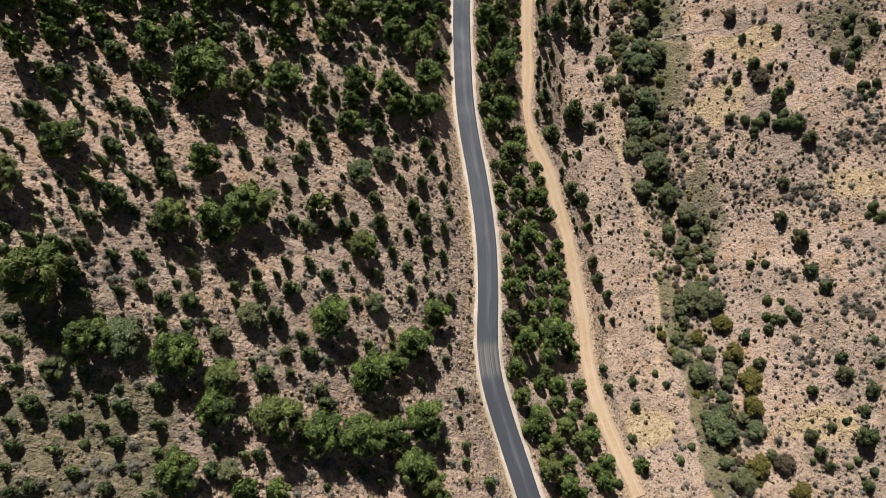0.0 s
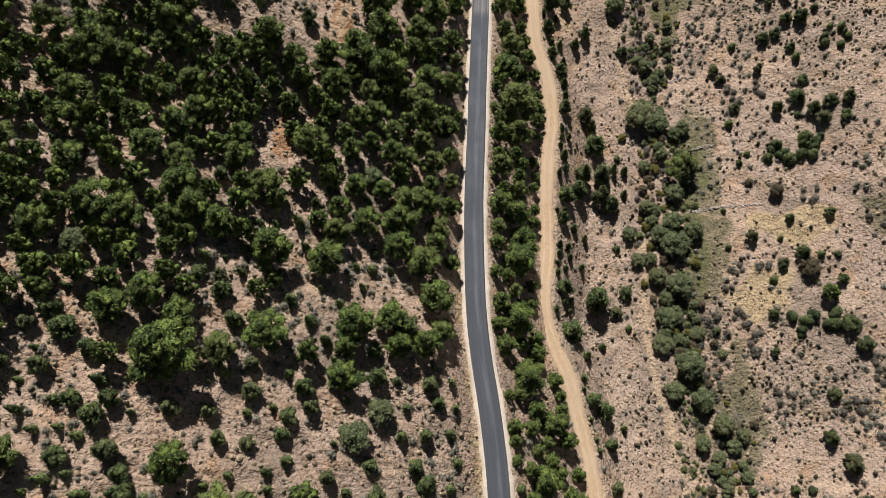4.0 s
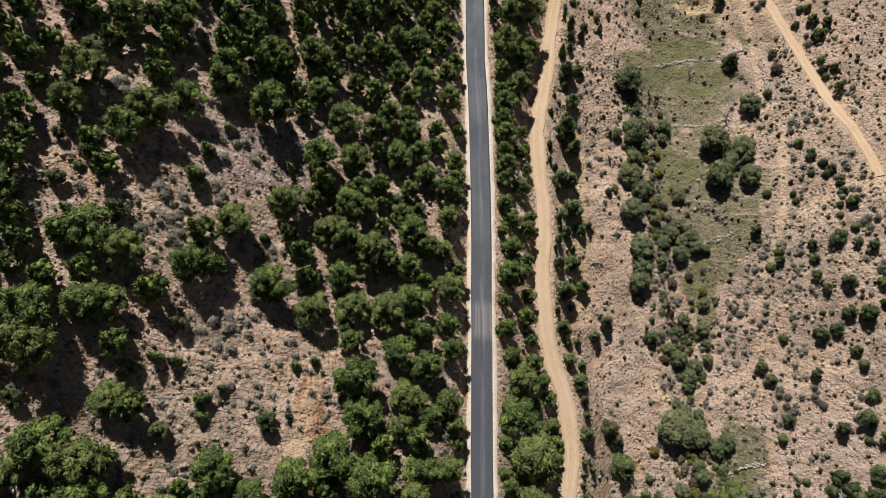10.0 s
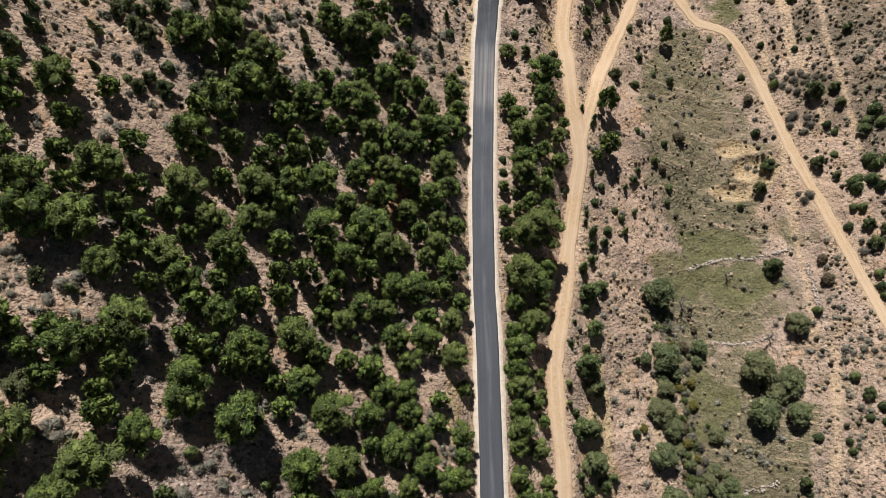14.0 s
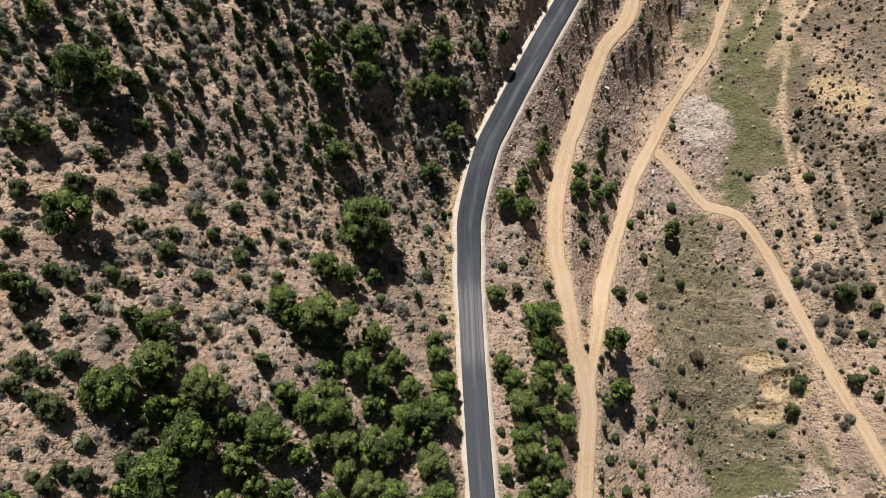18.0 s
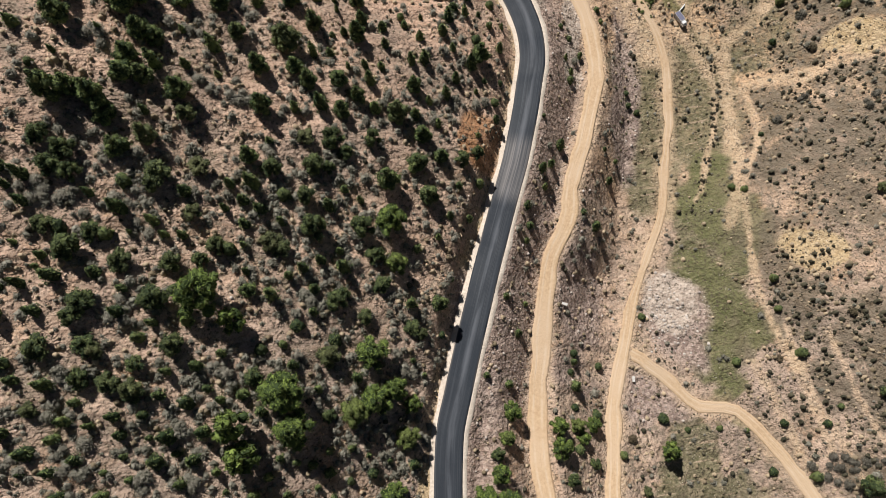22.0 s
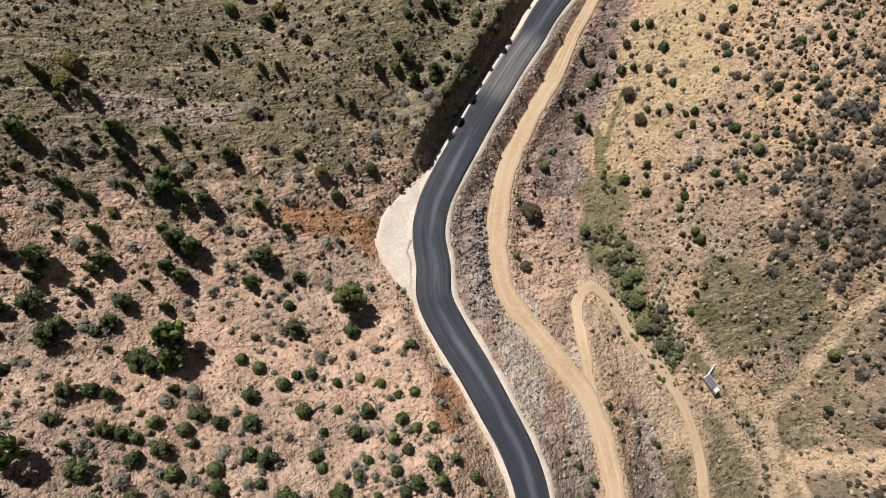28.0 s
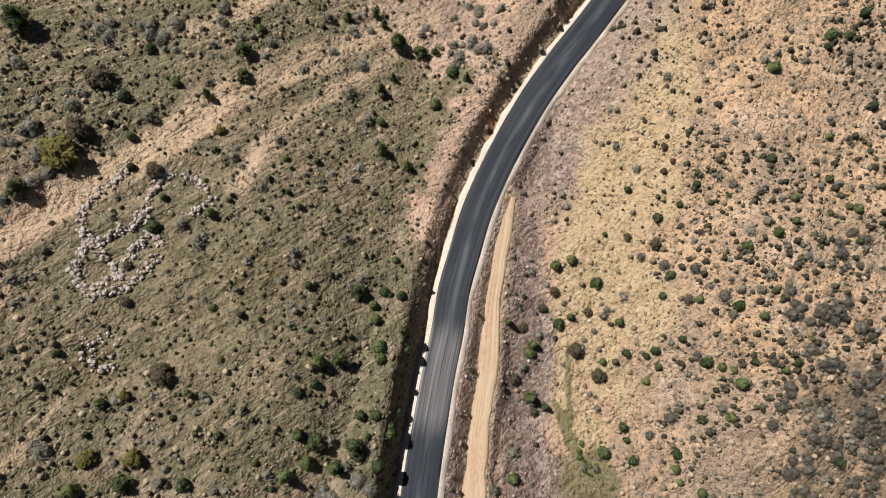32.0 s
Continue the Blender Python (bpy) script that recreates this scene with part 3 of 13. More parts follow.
RUBBLE = [(143, 391, 7.9, 13.1, -16), (132, 376, 6.7, 5.3, -16), (127, 381, 6.7, 7.1, -16), (190, 476, 4.6, 3.7, -35), (125, 413, 7.0, 28.3, -32), (102, 412, 5.7, 24.1, -32), (168, 522, 3.0, 12.1, -34), (196, 522, 5.0, 17.6, -34), (219, 538, 5.2, 31.7, -55), (248, 550, 4.3, 7.6, -55), (21, 399, 16.7, 3.8, -16), (-7, 262, 12.4, 7.9, -12), (131, 569, 13.7, 2.4, -34), (23, 407, 13.7, 3.6, -26), (99, 411, 9.2, 14.6, -16), (167, 452, 4.8, 30.4, -32)]
PALE = [(161, 491, 5.1, 15.4, -34), (161, 470, 3.1, 18.2, -34), (145, 397, 6.2, 9.5, -32), (229, 552, 1.6, 7.3, -55), (163, 508, 3.7, 4.7, -34)]
FILL = [(220, 540, 4.2, 27, -55), (246, 556, 3.6, 13, -62), (196, 524, 3.5, 12, -48)]
HEATH = [(221, 417, 20, 13, -30), (206, 407, 12, 10, -30), (234, 440, 15, 9, -30), (176, 352, 10, 20, -15), (174, 388, 8, 15, -30), (243, 470, 16, 12, -40), (172, 328, 9, 16, -12), (194, 398, 9, 8, -30)]
# footpaths, rills and bare streaks: half width, then places
FOOTPATHS = []
FOOTPATHS.append((1.2, [(154, 374), (152, 358), (150, 347)]))
FOOTPATHS.append((1.0, [(163, 382), (161, 365), (157, 348)]))
FOOTPATHS.append((1.6, [(198, 448), (186, 426), (181, 418), (169, 406)]))
FOOTPATHS.append((0.6, [(192, 446), (189, 438), (183, 430), (176, 425), (169, 417)]))
FOOTPATHS.append((1.4, [(201, 451), (194, 439), (182, 423)]))
FOOTPATHS.append((1.1, [(193, 437), (203, 434), (211, 429), (223, 430)]))
FOOTPATHS.append((1.0, [(202, 451), (219, 455), (226, 456)]))
FOOTPATHS.append((1.0, [(60, 38), (68, 68), (68, 110), (75, 147)]))
FOOTPATHS.append((1.0, [(150, 339), (144, 312), (141, 294), (136, 271)]))
FOOTPATHS.append((1.2, [(139, 266), (129, 238), (119, 222)]))
FOOTPATHS.append((3.2, [(176, 616), (188, 614), (202, 610), (217, 607), (235, 601), (259, 590)]))
FOOTPATHS.append((1.6, [(205, 594), (217, 596), (233, 594), (256, 588)]))
FOOTPATHS.append((1.6, [(224, 621), (233, 617), (245, 614)]))
FOOTPATHS.append((1.5, [(199, 482), (197, 473), (197, 456), (196, 444), (188, 430)]))
FOOTPATHS.append((1.0, [(91, 268), (84, 237), (82, 218), (83, 186)]))
FOOTPATHS.append((0.8, [(136, 594), (147, 592), (163, 593)]))
FOOTPATHS.append((1.8, [(-11, 197), (-6, 208), (-1, 219)]))
FOOTPATHS.append((1.4, [(-39, 100), (-35, 112), (-31, 124), (-19, 130)]))
FOOTPATHS.append((4.5, [(183, 487), (181, 477), (180, 465), (180, 457)]))
FOOTPATHS.append((2.0, [(191, 462), (192, 454), (192, 445)]))

FOOTPATHS.append((0.55, [(194, 455), (194, 448), (191, 441), (185, 433), (178, 426), (172, 420), (166, 416)]))
FOOTPATHS.append((0.8, [(165, 378), (161, 360), (159, 338), (159, 323)]))
FOOTPATHS.append((0.8, [(198, 437), (210, 432), (223, 426), (236, 421)]))
FOOTPATHS.append((1.2, [(202, 450), (209, 451), (221, 454), (234, 457)]))
FOOTPATHS.append((0.9, [(197, 436), (191, 423), (182, 416), (175, 408), (166, 391), (163, 380)]))
FOOTPATHS.append((0.7, [(70, 94), (67, 64), (62, 45), (57, 27)]))
FOOTPATHS.append((0.7, [(172, 372), (168, 352), (166, 334), (164, 318)]))

# ---- ground, road and tracks ----
def spread(lo, hi, step, far):
    """Even steps in the middle, wider and wider ones out to the horizon."""
    inner = np.arange(lo, hi + step / 2, step)
    grow = [step]
    while sum(grow) < far:
        grow.append(grow[-1] * 1.35)
    out = np.cumsum(grow)
    return np.r_[lo - out[::-1], inner, hi + out]


def sheet(name, x, y, z, material, masks=None):
    """A mesh over a grid of places."""
    rows, cols = x.shape
    k = np.arange(rows * cols).reshape(rows, cols)
    quads = np.stack([k[:-1, :-1], k[:-1, 1:], k[1:, 1:], k[1:, :-1]], -1).reshape(-1, 4)
    mesh = bpy.data.meshes.new(name)
    mesh.vertices.add(rows * cols)
    mesh.vertices.foreach_set("co", np.stack([x, y, z], -1).astype(np.float32).ravel())
    mesh.loops.add(quads.size)
    mesh.loops.foreach_set("vertex_index", quads.ravel().astype(np.int32))
    mesh.polygons.add(len(quads))
    mesh.polygons.foreach_set("loop_start", np.arange(0, quads.size, 4, dtype=np.int32))
    mesh.polygons.foreach_set("use_smooth", np.ones(len(quads), dtype=bool))
    mesh.update(calc_edges=True)
    for key, value in (masks or {}).items():
        a = mesh.attributes.new(key, "FLOAT", "POINT")
        a.data.foreach_set("value", np.ascontiguousarray(value, dtype=np.float32).ravel())
    mesh.materials.append(material)
    return new(name, mesh)


def ease(a, b, v):
    t = np.clip((v - a) / (b - a), 0, 1)
    return t * t * (3 - 2 * t)


def blot(x, y, places, ragged=0.35):
    """A mask of 0 to 1: ellipses (x, y, long radius, short radius, turn in degrees) with uneven edges."""
    m = np.zeros_like(x)
    wob = ragged * (value_noise(x, y, 9, 21) + 0.6 * value_noise(x, y, 3.5, 22))
    for px, py, a, b, turn in places:
        c, s = math.cos(radians(turn)), math.sin(radians(turn))
        dx, dy = x - px, y - py
        r = np.hypot((dx * c + dy * s) / a, (dy * c - dx * s) / b)
        m = np.maximum(m, 1 - ease(0.75, 1.2, r + wob))
    return m


def soil_masks(x, y):
    """What lies on the ground, each from 0 to 1: dry herbs, sand, red earth, meadow, lush grass, rubble, bare paths, pale gravel."""
    m = {"herb": ease(-0.35, 0.5, value_noise(x, y, 31, 31) + 0.5 * value_noise(x, y, 12, 32))}
    for name, places in (("sand", SAND), ("red", RED), ("grass", GRASS), ("lush", LUSH), ("rubble", RUBBLE), ("pale", PALE), ("fill", FILL)):
        m[name] = blot(x, y, places)
    path = np.zeros_like(x)
    frayed = 0.5 * value_noise(x, y, 2.2, 33) + 0.5 * value_noise(x, y, 6, 34)
    for half, places in FOOTPATHS:
        d, _ = from_line(x, y, smooth_line(places, 2.0))
        path = np.maximum(path, 1 - ease(0.6, 1.35, np.abs(d) / half + 0.4 * frayed))
    m["path"] = path
    along, side = x * AXIS[0] + y * AXIS[1], x * ACROSS[0] + y * ACROSS[1]
    side = side - np.interp(along, U0 + U_STEP * np.arange(len(SPINE)), SPINE)
    m["tawny"] = ease(400, 500, along + 12 * frayed)
    m["herb"] = np.maximum(m["herb"], ease(330, 400, along) * ease(38, 60, side + 8 * frayed))
    upper = ease(548, 572, along + 14 * frayed) * (1 - ease(-14, -4, side + 5 * frayed))
    m["hill"] = 1 - ease(5, 40, side + 10 * frayed)
    patches = ease(-0.2, 0.2, value_noise(x, y, 30, 35) + 0.6 * value_noise(x, y, 10, 36))
    m["heath"] = ease(330, 380, along) * (1 - ease(500, 530, along)) * ease(60, 74, side + 6 * frayed) * (0.12 + 0.88 * patches) * (1 - m["sand"])
    m["heath"] = np.maximum(m["heath"], 0.95 * blot(x, y, HEATH) * (1 - m["sand"])) * (1 - m["path"])
    m["grass"] = m["grass"] * (1 - 0.8 * m["heath"])
    m["grass"] = np.maximum(m["grass"], 0.85 * upper * (1 - 0.85 * m["path"]))
    d, (level, half) = from_line(x, y, LINES["road"])
    slope = np.where(d > 0, 1 - ease(9, 19, np.abs(d) + 4 * frayed), 1 - ease(4, 7.5, np.abs(d) + 2 * frayed))
    far_up = ease(350, 385, y)
    m["rubble"] = np.maximum(m["rubble"], slope * far_up * 0.85 * (d > 0))
    m["sand"] = np.maximum(m["sand"], slope * 0.75 * np.where(d > 0, (1 - far_up) * 0.5, 1.0))
    for name in ("track", "valley_track", "far_track"):
        d, _ = from_line(x, y, LINES[name])
        m["path"] = np.maximum(m["path"], 0.7 * (1 - ease(1.5, 4.2, np.abs(d) + 1.5 * frayed)))
    return m


gu, gv = np.meshgrid(spread(-80, 715, 0.8, 3500), spread(-175, 165, 0.8, 3500), indexing="ij")
gx, gy = gu * AXIS[0] + gv * ACROSS[0], gu * AXIS[1] + gv * ACROSS[1]
gz = height(gx, gy, bed=0.25)
ground = sheet("ground", gx, gy, gz, GROUND, soil_masks(gx, gy))
tagged(ground, "dry stony hillside and valley floor of pinkish soil and scrub", "ground", kind="structure")


def ribbon(name, line, material, lift=0.0, inner=None, edge_noise=0.0, crown=0.0, across=9, dust=()):
    """A strip along a line, as wide as the line says, with a crown and turned-down edges."""
    d = np.gradient(line[:, :2], axis=0)
    d /= np.hypot(*d.T)[:, None]
    right = np.stack([d[:, 1], -d[:, 0]], 1)
    half = line[:, 3] if inner is None else inner
    s = np.linspace(-1, 1, across)
    cols = np.r_[-1.0, s, 1.0]
    wob = edge_noise * np.stack([value_noise(line[:, 0], line[:, 1], 2.7, 41), value_noise(line[:, 0], line[:, 1], 2.7, 42)], 1)
    wide = np.where(cols[None] < 0, half[:, None] + wob[:, :1], half[:, None] + wob[:, 1:])
    off = cols[None] * wide
    x, y = line[:, :1] + right[:, :1] * off, line[:, 1:2] + right[:, 1:] * off
    z = line[:, 2:3] + lift + crown * (1 - cols[None] ** 2)
    z[:, [0, -1]] -= 0.4 + lift
    along = np.r_[0, np.cumsum(np.hypot(*np.diff(line[:, :2], axis=0).T))]
    masks = {"across": np.repeat(cols[None], len(line), 0), "along": np.repeat(along[:, None], len(cols), 1), "fresh": np.repeat(ease(362, 384, line[:, 1:2]), len(cols), 1)}
    if len(dust):
        run = np.r_[0, np.cumsum(np.hypot(*np.diff(line[:, :2], axis=0).T))]
        v = np.zeros(len(line))
        for px, py, long in dust:
            at = run[np.argmin(np.hypot(line[:, 0] - px, line[:, 1] - py))]
            v = np.maximum(v, 1 - ease(0.5, 1.0, np.abs(run - at) / long))
        masks["dust"] = np.repeat(v[:, None], len(cols), 1)
    return sheet(name, x, y, z, material, masks)


fine_road = smooth_line(ROAD, 1.0)
road = ribbon("road", fine_road, ASPHALT, 0.16, crown=0.07, across=13, dust=((64, 355, 12), (34.6, 221, 6), (6, 42, 6), (124, 442, 10), (199, 546, 12)))
tagged(road, "freshly laid dark asphalt road with faint wheel streaks", "road", kind="structure")
shoulder_line = fine_road.copy()
shoulders = ribbon("road_shoulder", shoulder_line, SHOULDER, 0.06, inner=fine_road[:, 3] + 1.05, edge_noise=0.32, across=9)
tagged(shoulders, "pale crushed stone shoulder under and beside the asphalt", "road shoulder", kind="structure")
lay_by = ribbon("lay_by", smooth_line(LINES["lay_by"], 1.0), LAY_BY_GRAVEL, 0.07, edge_noise=0.7, across=9)
tagged(lay_by, "pale gravel lay-by on the outside of the bend", "lay-by", kind="structure")
for key, label in (("track", "sandy dirt track with wheel ruts"), ("valley_track", "narrow sandy dirt track along the valley floor"), ("far_track", "narrow pale dirt track across the far bank")):
    line = LINES[key]
    strip = ribbon("dirt_track", line, TRACK_SOIL, {"track": 0.07, "valley_track": 0.05}.get(key, 0.03), edge_noise=0.5, across=9)
    tagged(strip, label, "dirt track", kind="structure")

# ---- trees and bushes ----
def leaf_material(name, dark, light, dry, per_tree=0.5, rough=0.75):
    s = Shader(name, rough, spec=0.25)
    c = s.mix(s.ramp(s.island(), 0.15, 0.95), dark, light)
    c = s.mix(s.ramp(s.each(), 0.45, 1.0, 0.0, per_tree), c, dry)
    c = s.mix(s.ramp(s.noise(2.2, 3), 0.35, 0.7, 0.0, 0.45), c, dark)
    s.b.inputs["Subsurface Weight"].default_value = 0.0
    return s.colour(c)


def bark_material(name, a, b):
    s = Shader(name, 0.9, spec=0.2)
    s.relief(s.noise(0.1, 4), 0.03)
    return s.colour(s.mix(s.ramp(s.noise(0.25, 5), 0.3, 0.7), a, b))


PINE = leaf_material("pine_needles", (0.032, 0.052, 0.015), (0.190, 0.252, 0.056), (0.170, 0.186, 0.062))
CONIFER = leaf_material("conifer_needles", (0.026, 0.045, 0.017), (0.195, 0.240, 0.082), (0.160, 0.160, 0.080))
JUNIPER = leaf_material("juniper_needles", (0.024, 0.040, 0.016), (0.135, 0.162, 0.056), (0.125, 0.115, 0.056))
GREEN = leaf_material("valley_leaves", (0.060, 0.080, 0.034), (0.200, 0.222, 0.105), (0.18, 0.172, 0.085))
YELLOW = leaf_material("yellowing_leaves", (0.085, 0.078, 0.018), (0.190, 0.170, 0.035), (0.170, 0.130, 0.040))
BROWN = leaf_material("brown_leaves", (0.060, 0.048, 0.028), (0.130, 0.105, 0.062), (0.120, 0.085, 0.055))
GREY = leaf_material("grey_scrub", (0.095, 0.095, 0.070), (0.290, 0.275, 0.222), (0.21, 0.185, 0.145))
DRY = leaf_material("dry_tussock", (0.19, 0.150, 0.095), (0.50, 0.39, 0.265), (0.32, 0.25, 0.17))
THORN = leaf_material("thorn_cushion", (0.040, 0.037, 0.024), (0.098, 0.086, 0.056), (0.075, 0.080, 0.040))
BANK = leaf_material("bank_shrubs", (0.060, 0.056, 0.042), (0.170, 0.155, 0.125), (0.14, 0.115, 0.09))
HERB = leaf_material("stream_herbs", (0.046, 0.066, 0.020), (0.150, 0.178, 0.062), (0.14, 0.13, 0.070))
TUFT = leaf_material("olive_tufts", (0.064, 0.063, 0.032), (0.180, 0.164, 0.090), (0.15, 0.12, 0.08))
BARK = bark_material("pine_bark", (0.085, 0.060, 0.045), (0.180, 0.135, 0.105))
GREY_BARK = bark_material("grey_bark", (0.150, 0.135, 0.120), (0.300, 0.275, 0.250))


def mesh_of(name, verts, faces, material):
    mesh = bpy.data.meshes.new(name)
    mesh.from_pydata(verts, [], faces)
    mesh.materials.append(material)
    return mesh


def unit(v):
    return v / np.maximum(np.linalg.norm(v, axis=-1, keepdims=True), 1e-9)


def blades(at, out, size, rng, slim=0.5):
    """Pointed leaf sprays, one triangle each, facing roughly outwards with the tip away from the stem."""
    n = len(at)
    normal = unit(out * 0.85 + rng.normal(0, 0.42, (n, 3)) + (0, 0, 0.2))
    along = unit(out * 0.85 + rng.normal(0, 0.55, (n, 3)))
    along = unit(along - normal * (along * normal).sum(1, keepdims=True))
    side = np.cross(normal, along)
    size = np.broadcast_to(np.asarray(size, float), (n,))[:, None]
    v = np.stack([at + along * size * 1.3, at - along * size * 0.7 + side * size * slim, at - along * size * 0.7 - side * size * slim], 1)
    return v.reshape(-1, 3), np.arange(n * 3).reshape(n, 3)


def tube(a, b, ra, rb, sides):
    a, b = np.array(a, float), np.array(b, float)
    d = unit(b - a)
    p = unit(np.cross(d, (0.31, 0.77, 0.2)))
    q = np.cross(d, p)
    ang = np.arange(sides) * 2 * np.pi / sides
    ring = np.cos(ang)[:, None] * p + np.sin(ang)[:, None] * q
    v = np.vstack([a + ring * ra, b + ring * rb])
    f = [(i, (i + 1) % sides, sides + (i + 1) % sides, sides + i) for i in range(sides)]
    return v, f + [tuple(range(2 * sides - 1, sides - 1, -1))]


def joined(pieces):
    verts, faces, n = [], [], 0
    for v, f in pieces:
        verts.append(v)
        faces += [tuple(int(k) + n for k in g) for g in f]
        n += len(v)
    return np.vstack(verts), faces


def trunk_mesh(name, rng, top, limbs, thick, material, spread_to=0.34):
    bend = rng.normal(0, 0.02, (4, 2))
    pts = [np.array([bend[i, 0] * (i > 0), bend[i, 1] * (i > 0), top * i / 3 - 0.06 * (i == 0)]) for i in range(4)]
    parts = [tube(pts[i], pts[i + 1], thick * (1 - 0.27 * i), thick * (1 - 0.27 * (i + 1)), 6) for i in range(3)]
    for k in range(limbs):
        h = rng.uniform(0.35, 0.95) * top
        a = rng.uniform(0, 6.28)
        r = spread_to * rng.uniform(0.6, 1.0)
        parts.append(tube((0, 0, h), (r * math.cos(a), r * math.sin(a), h + rng.uniform(0.03, 0.16)), thick * 0.38, thick * 0.12, 3))
    return mesh_of(name, *joined(parts), material)


def round_core():
    """The places and triangles of a unit ball of 42 corners."""
    bm = bmesh.new()
    bmesh.ops.create_icosphere(bm, subdivisions=2, radius=1.0)
    bm.verts.ensure_lookup_table()
    out = np.array([v.co[:] for v in bm.verts]), np.array([[v.index for v in f.verts] for f in bm.faces])
    bm.free()
    return out


CORE_AT, CORE_FACES = round_core()


def lobed_crown(name, rng, lobes, sprays, size, material, slim=0.5):
    """A crown of clumps, each a knobbly core under a coat of sprays; a lobe is x, y, z, radius, squash."""
    parts = []
    for x, y, z, r, squash in lobes:
        n = int(sprays * (r / 0.2) ** 2)
        way = unit(rng.normal(0, 1, (n, 3)))
        way[:, 2] = np.where(way[:, 2] < -0.35, -way[:, 2], way[:, 2])
        rad = r * rng.uniform(0.72, 1.1, (n, 1)) * (1 + 0.18 * np.sin(5 * way[:, :1] + x * 40) * np.cos(4 * way[:, 1:2] + y * 30))
        at = np.array([x, y, z]) + way * rad * (1, 1, squash)
        parts.append(blades(at, way, size * rng.uniform(0.6, 1.25, n), rng, slim))
        parts.append((CORE_AT * r * rng.uniform(0.62, 0.92, (42, 1)) * (1, 1, squash) + (x, y, z), CORE_FACES))
    return mesh_of(name, *joined(parts), material)


def ring_of(rng, count, radius, z, r, squash, turn=0.0):
    out = []
    for i in range(count):
        a = turn + 6.283 * (i + rng.uniform(-0.3, 0.3)) / count
        rr = radius * rng.uniform(0.75, 1.15)
        out.append((rr * math.cos(a), rr * math.sin(a), z + rng.uniform(-0.07, 0.07), r * rng.uniform(0.8, 1.2), squash))
    return out


def pine_lobes(rng):
    top = [(rng.uniform(-0.05, 0.05), rng.uniform(-0.05, 0.05), 0.90, 0.13, 0.8)]
    return top + ring_of(rng, 4, 0.15, 0.77, 0.15, 0.65, rng.uniform(0, 6)) + ring_of(rng, 6, 0.28, 0.60, 0.17, 0.55, rng.uniform(0, 6)) + ring_of(rng, 7, 0.38, 0.42, 0.17, 0.5, rng.uniform(0, 6)) + ring_of(rng, 3, 0.26, 0.28, 0.15, 0.5, rng.uniform(0, 6))


def cone_lobes(rng):
    out = [(0, 0, 0.90, 0.10, 1.0)]
    for z, radius, r, n in ((0.74, 0.10, 0.15, 3), (0.54, 0.20, 0.19, 4), (0.33, 0.28, 0.21, 5), (0.18, 0.26, 0.19, 4)):
        out += ring_of(rng, n, radius, z, r, 0.8, rng.uniform(0, 6))
    return out


def bush_lobes(rng):
    return [(0, 0, 0.60, 0.27, 1.25)] + ring_of(rng, 5, 0.25, 0.42, 0.23, 1.3, rng.uniform(0, 6)) + ring_of(rng, 3, 0.32, 0.24, 0.17, 1.2, rng.uniform(0, 6))


def juniper_lobes(rng):
    return [(rng.uniform(-0.06, 0.06), rng.uniform(-0.06, 0.06), 0.76, 0.17, 1.2)] + ring_of(rng, 4, 0.17, 0.52, 0.20, 1.0, rng.uniform(0, 6)) + ring_of(rng, 5, 0.29, 0.28, 0.19, 0.9, rng.uniform(0, 6))


def round_lobes(rng):
    return [(0, 0, 0.80, 0.2, 0.9)] + ring_of(rng, 5, 0.22, 0.66, 0.2, 0.9, rng.uniform(0, 6)) + ring_of(rng, 7, 0.34, 0.46, 0.18, 0.9, rng.uniform(0, 6)) + ring_of(rng, 4, 0.28, 0.28, 0.17, 0.9)


def plant_kind(name, label, category, group, lobes, sprays, size, leaf, bark, top, limbs, thick, seed, count=4, slim=0.5):
    """Some different plants of one kind, each an Empty with a trunk and a crown, one metre wide and high."""
    made = []
    for k in range(count):
        rng = np.random.RandomState(seed + k)
        made.append((trunk_mesh("trunk", rng, top, limbs, thick, bark), lobed_crown("crown", rng, lobes(rng), sprays, size, leaf, slim)))
    return dict(name=name, label=label, category=category, group=group, made=made, rng=random.Random(seed))


def plant(kind, rows, tall, wobble=0.14, wide_by=1.0):
    rng = kind["rng"]
    xs, ys = np.array([r[0] for r in rows]), np.array([r[1] for r in rows])
    for (x, y, d), z in zip(rows, height(xs, ys)):
        trunk, crown = rng.choice(kind["made"])
        thing = new(kind["name"])
        thing.empty_display_size = 0.3
        wide = d * wide_by * rng.uniform(0.95, 1.1)
        thing.matrix_basis = pose(x, y, float(z) - 0.08, rng.uniform(-3, 3), rng.uniform(-3, 3), rng.uniform(0, 360)) @ Matrix.Diagonal((wide, wide * rng.uniform(0.9, 1.1), d * tall * rng.uniform(1 - wobble, 1 + wobble), 1))
        for part_name, mesh in (("trunk", trunk), ("crown", crown)):
            new(part_name, mesh).parent = thing
        tagged(thing, kind["label"], kind["category"], kind["group"])


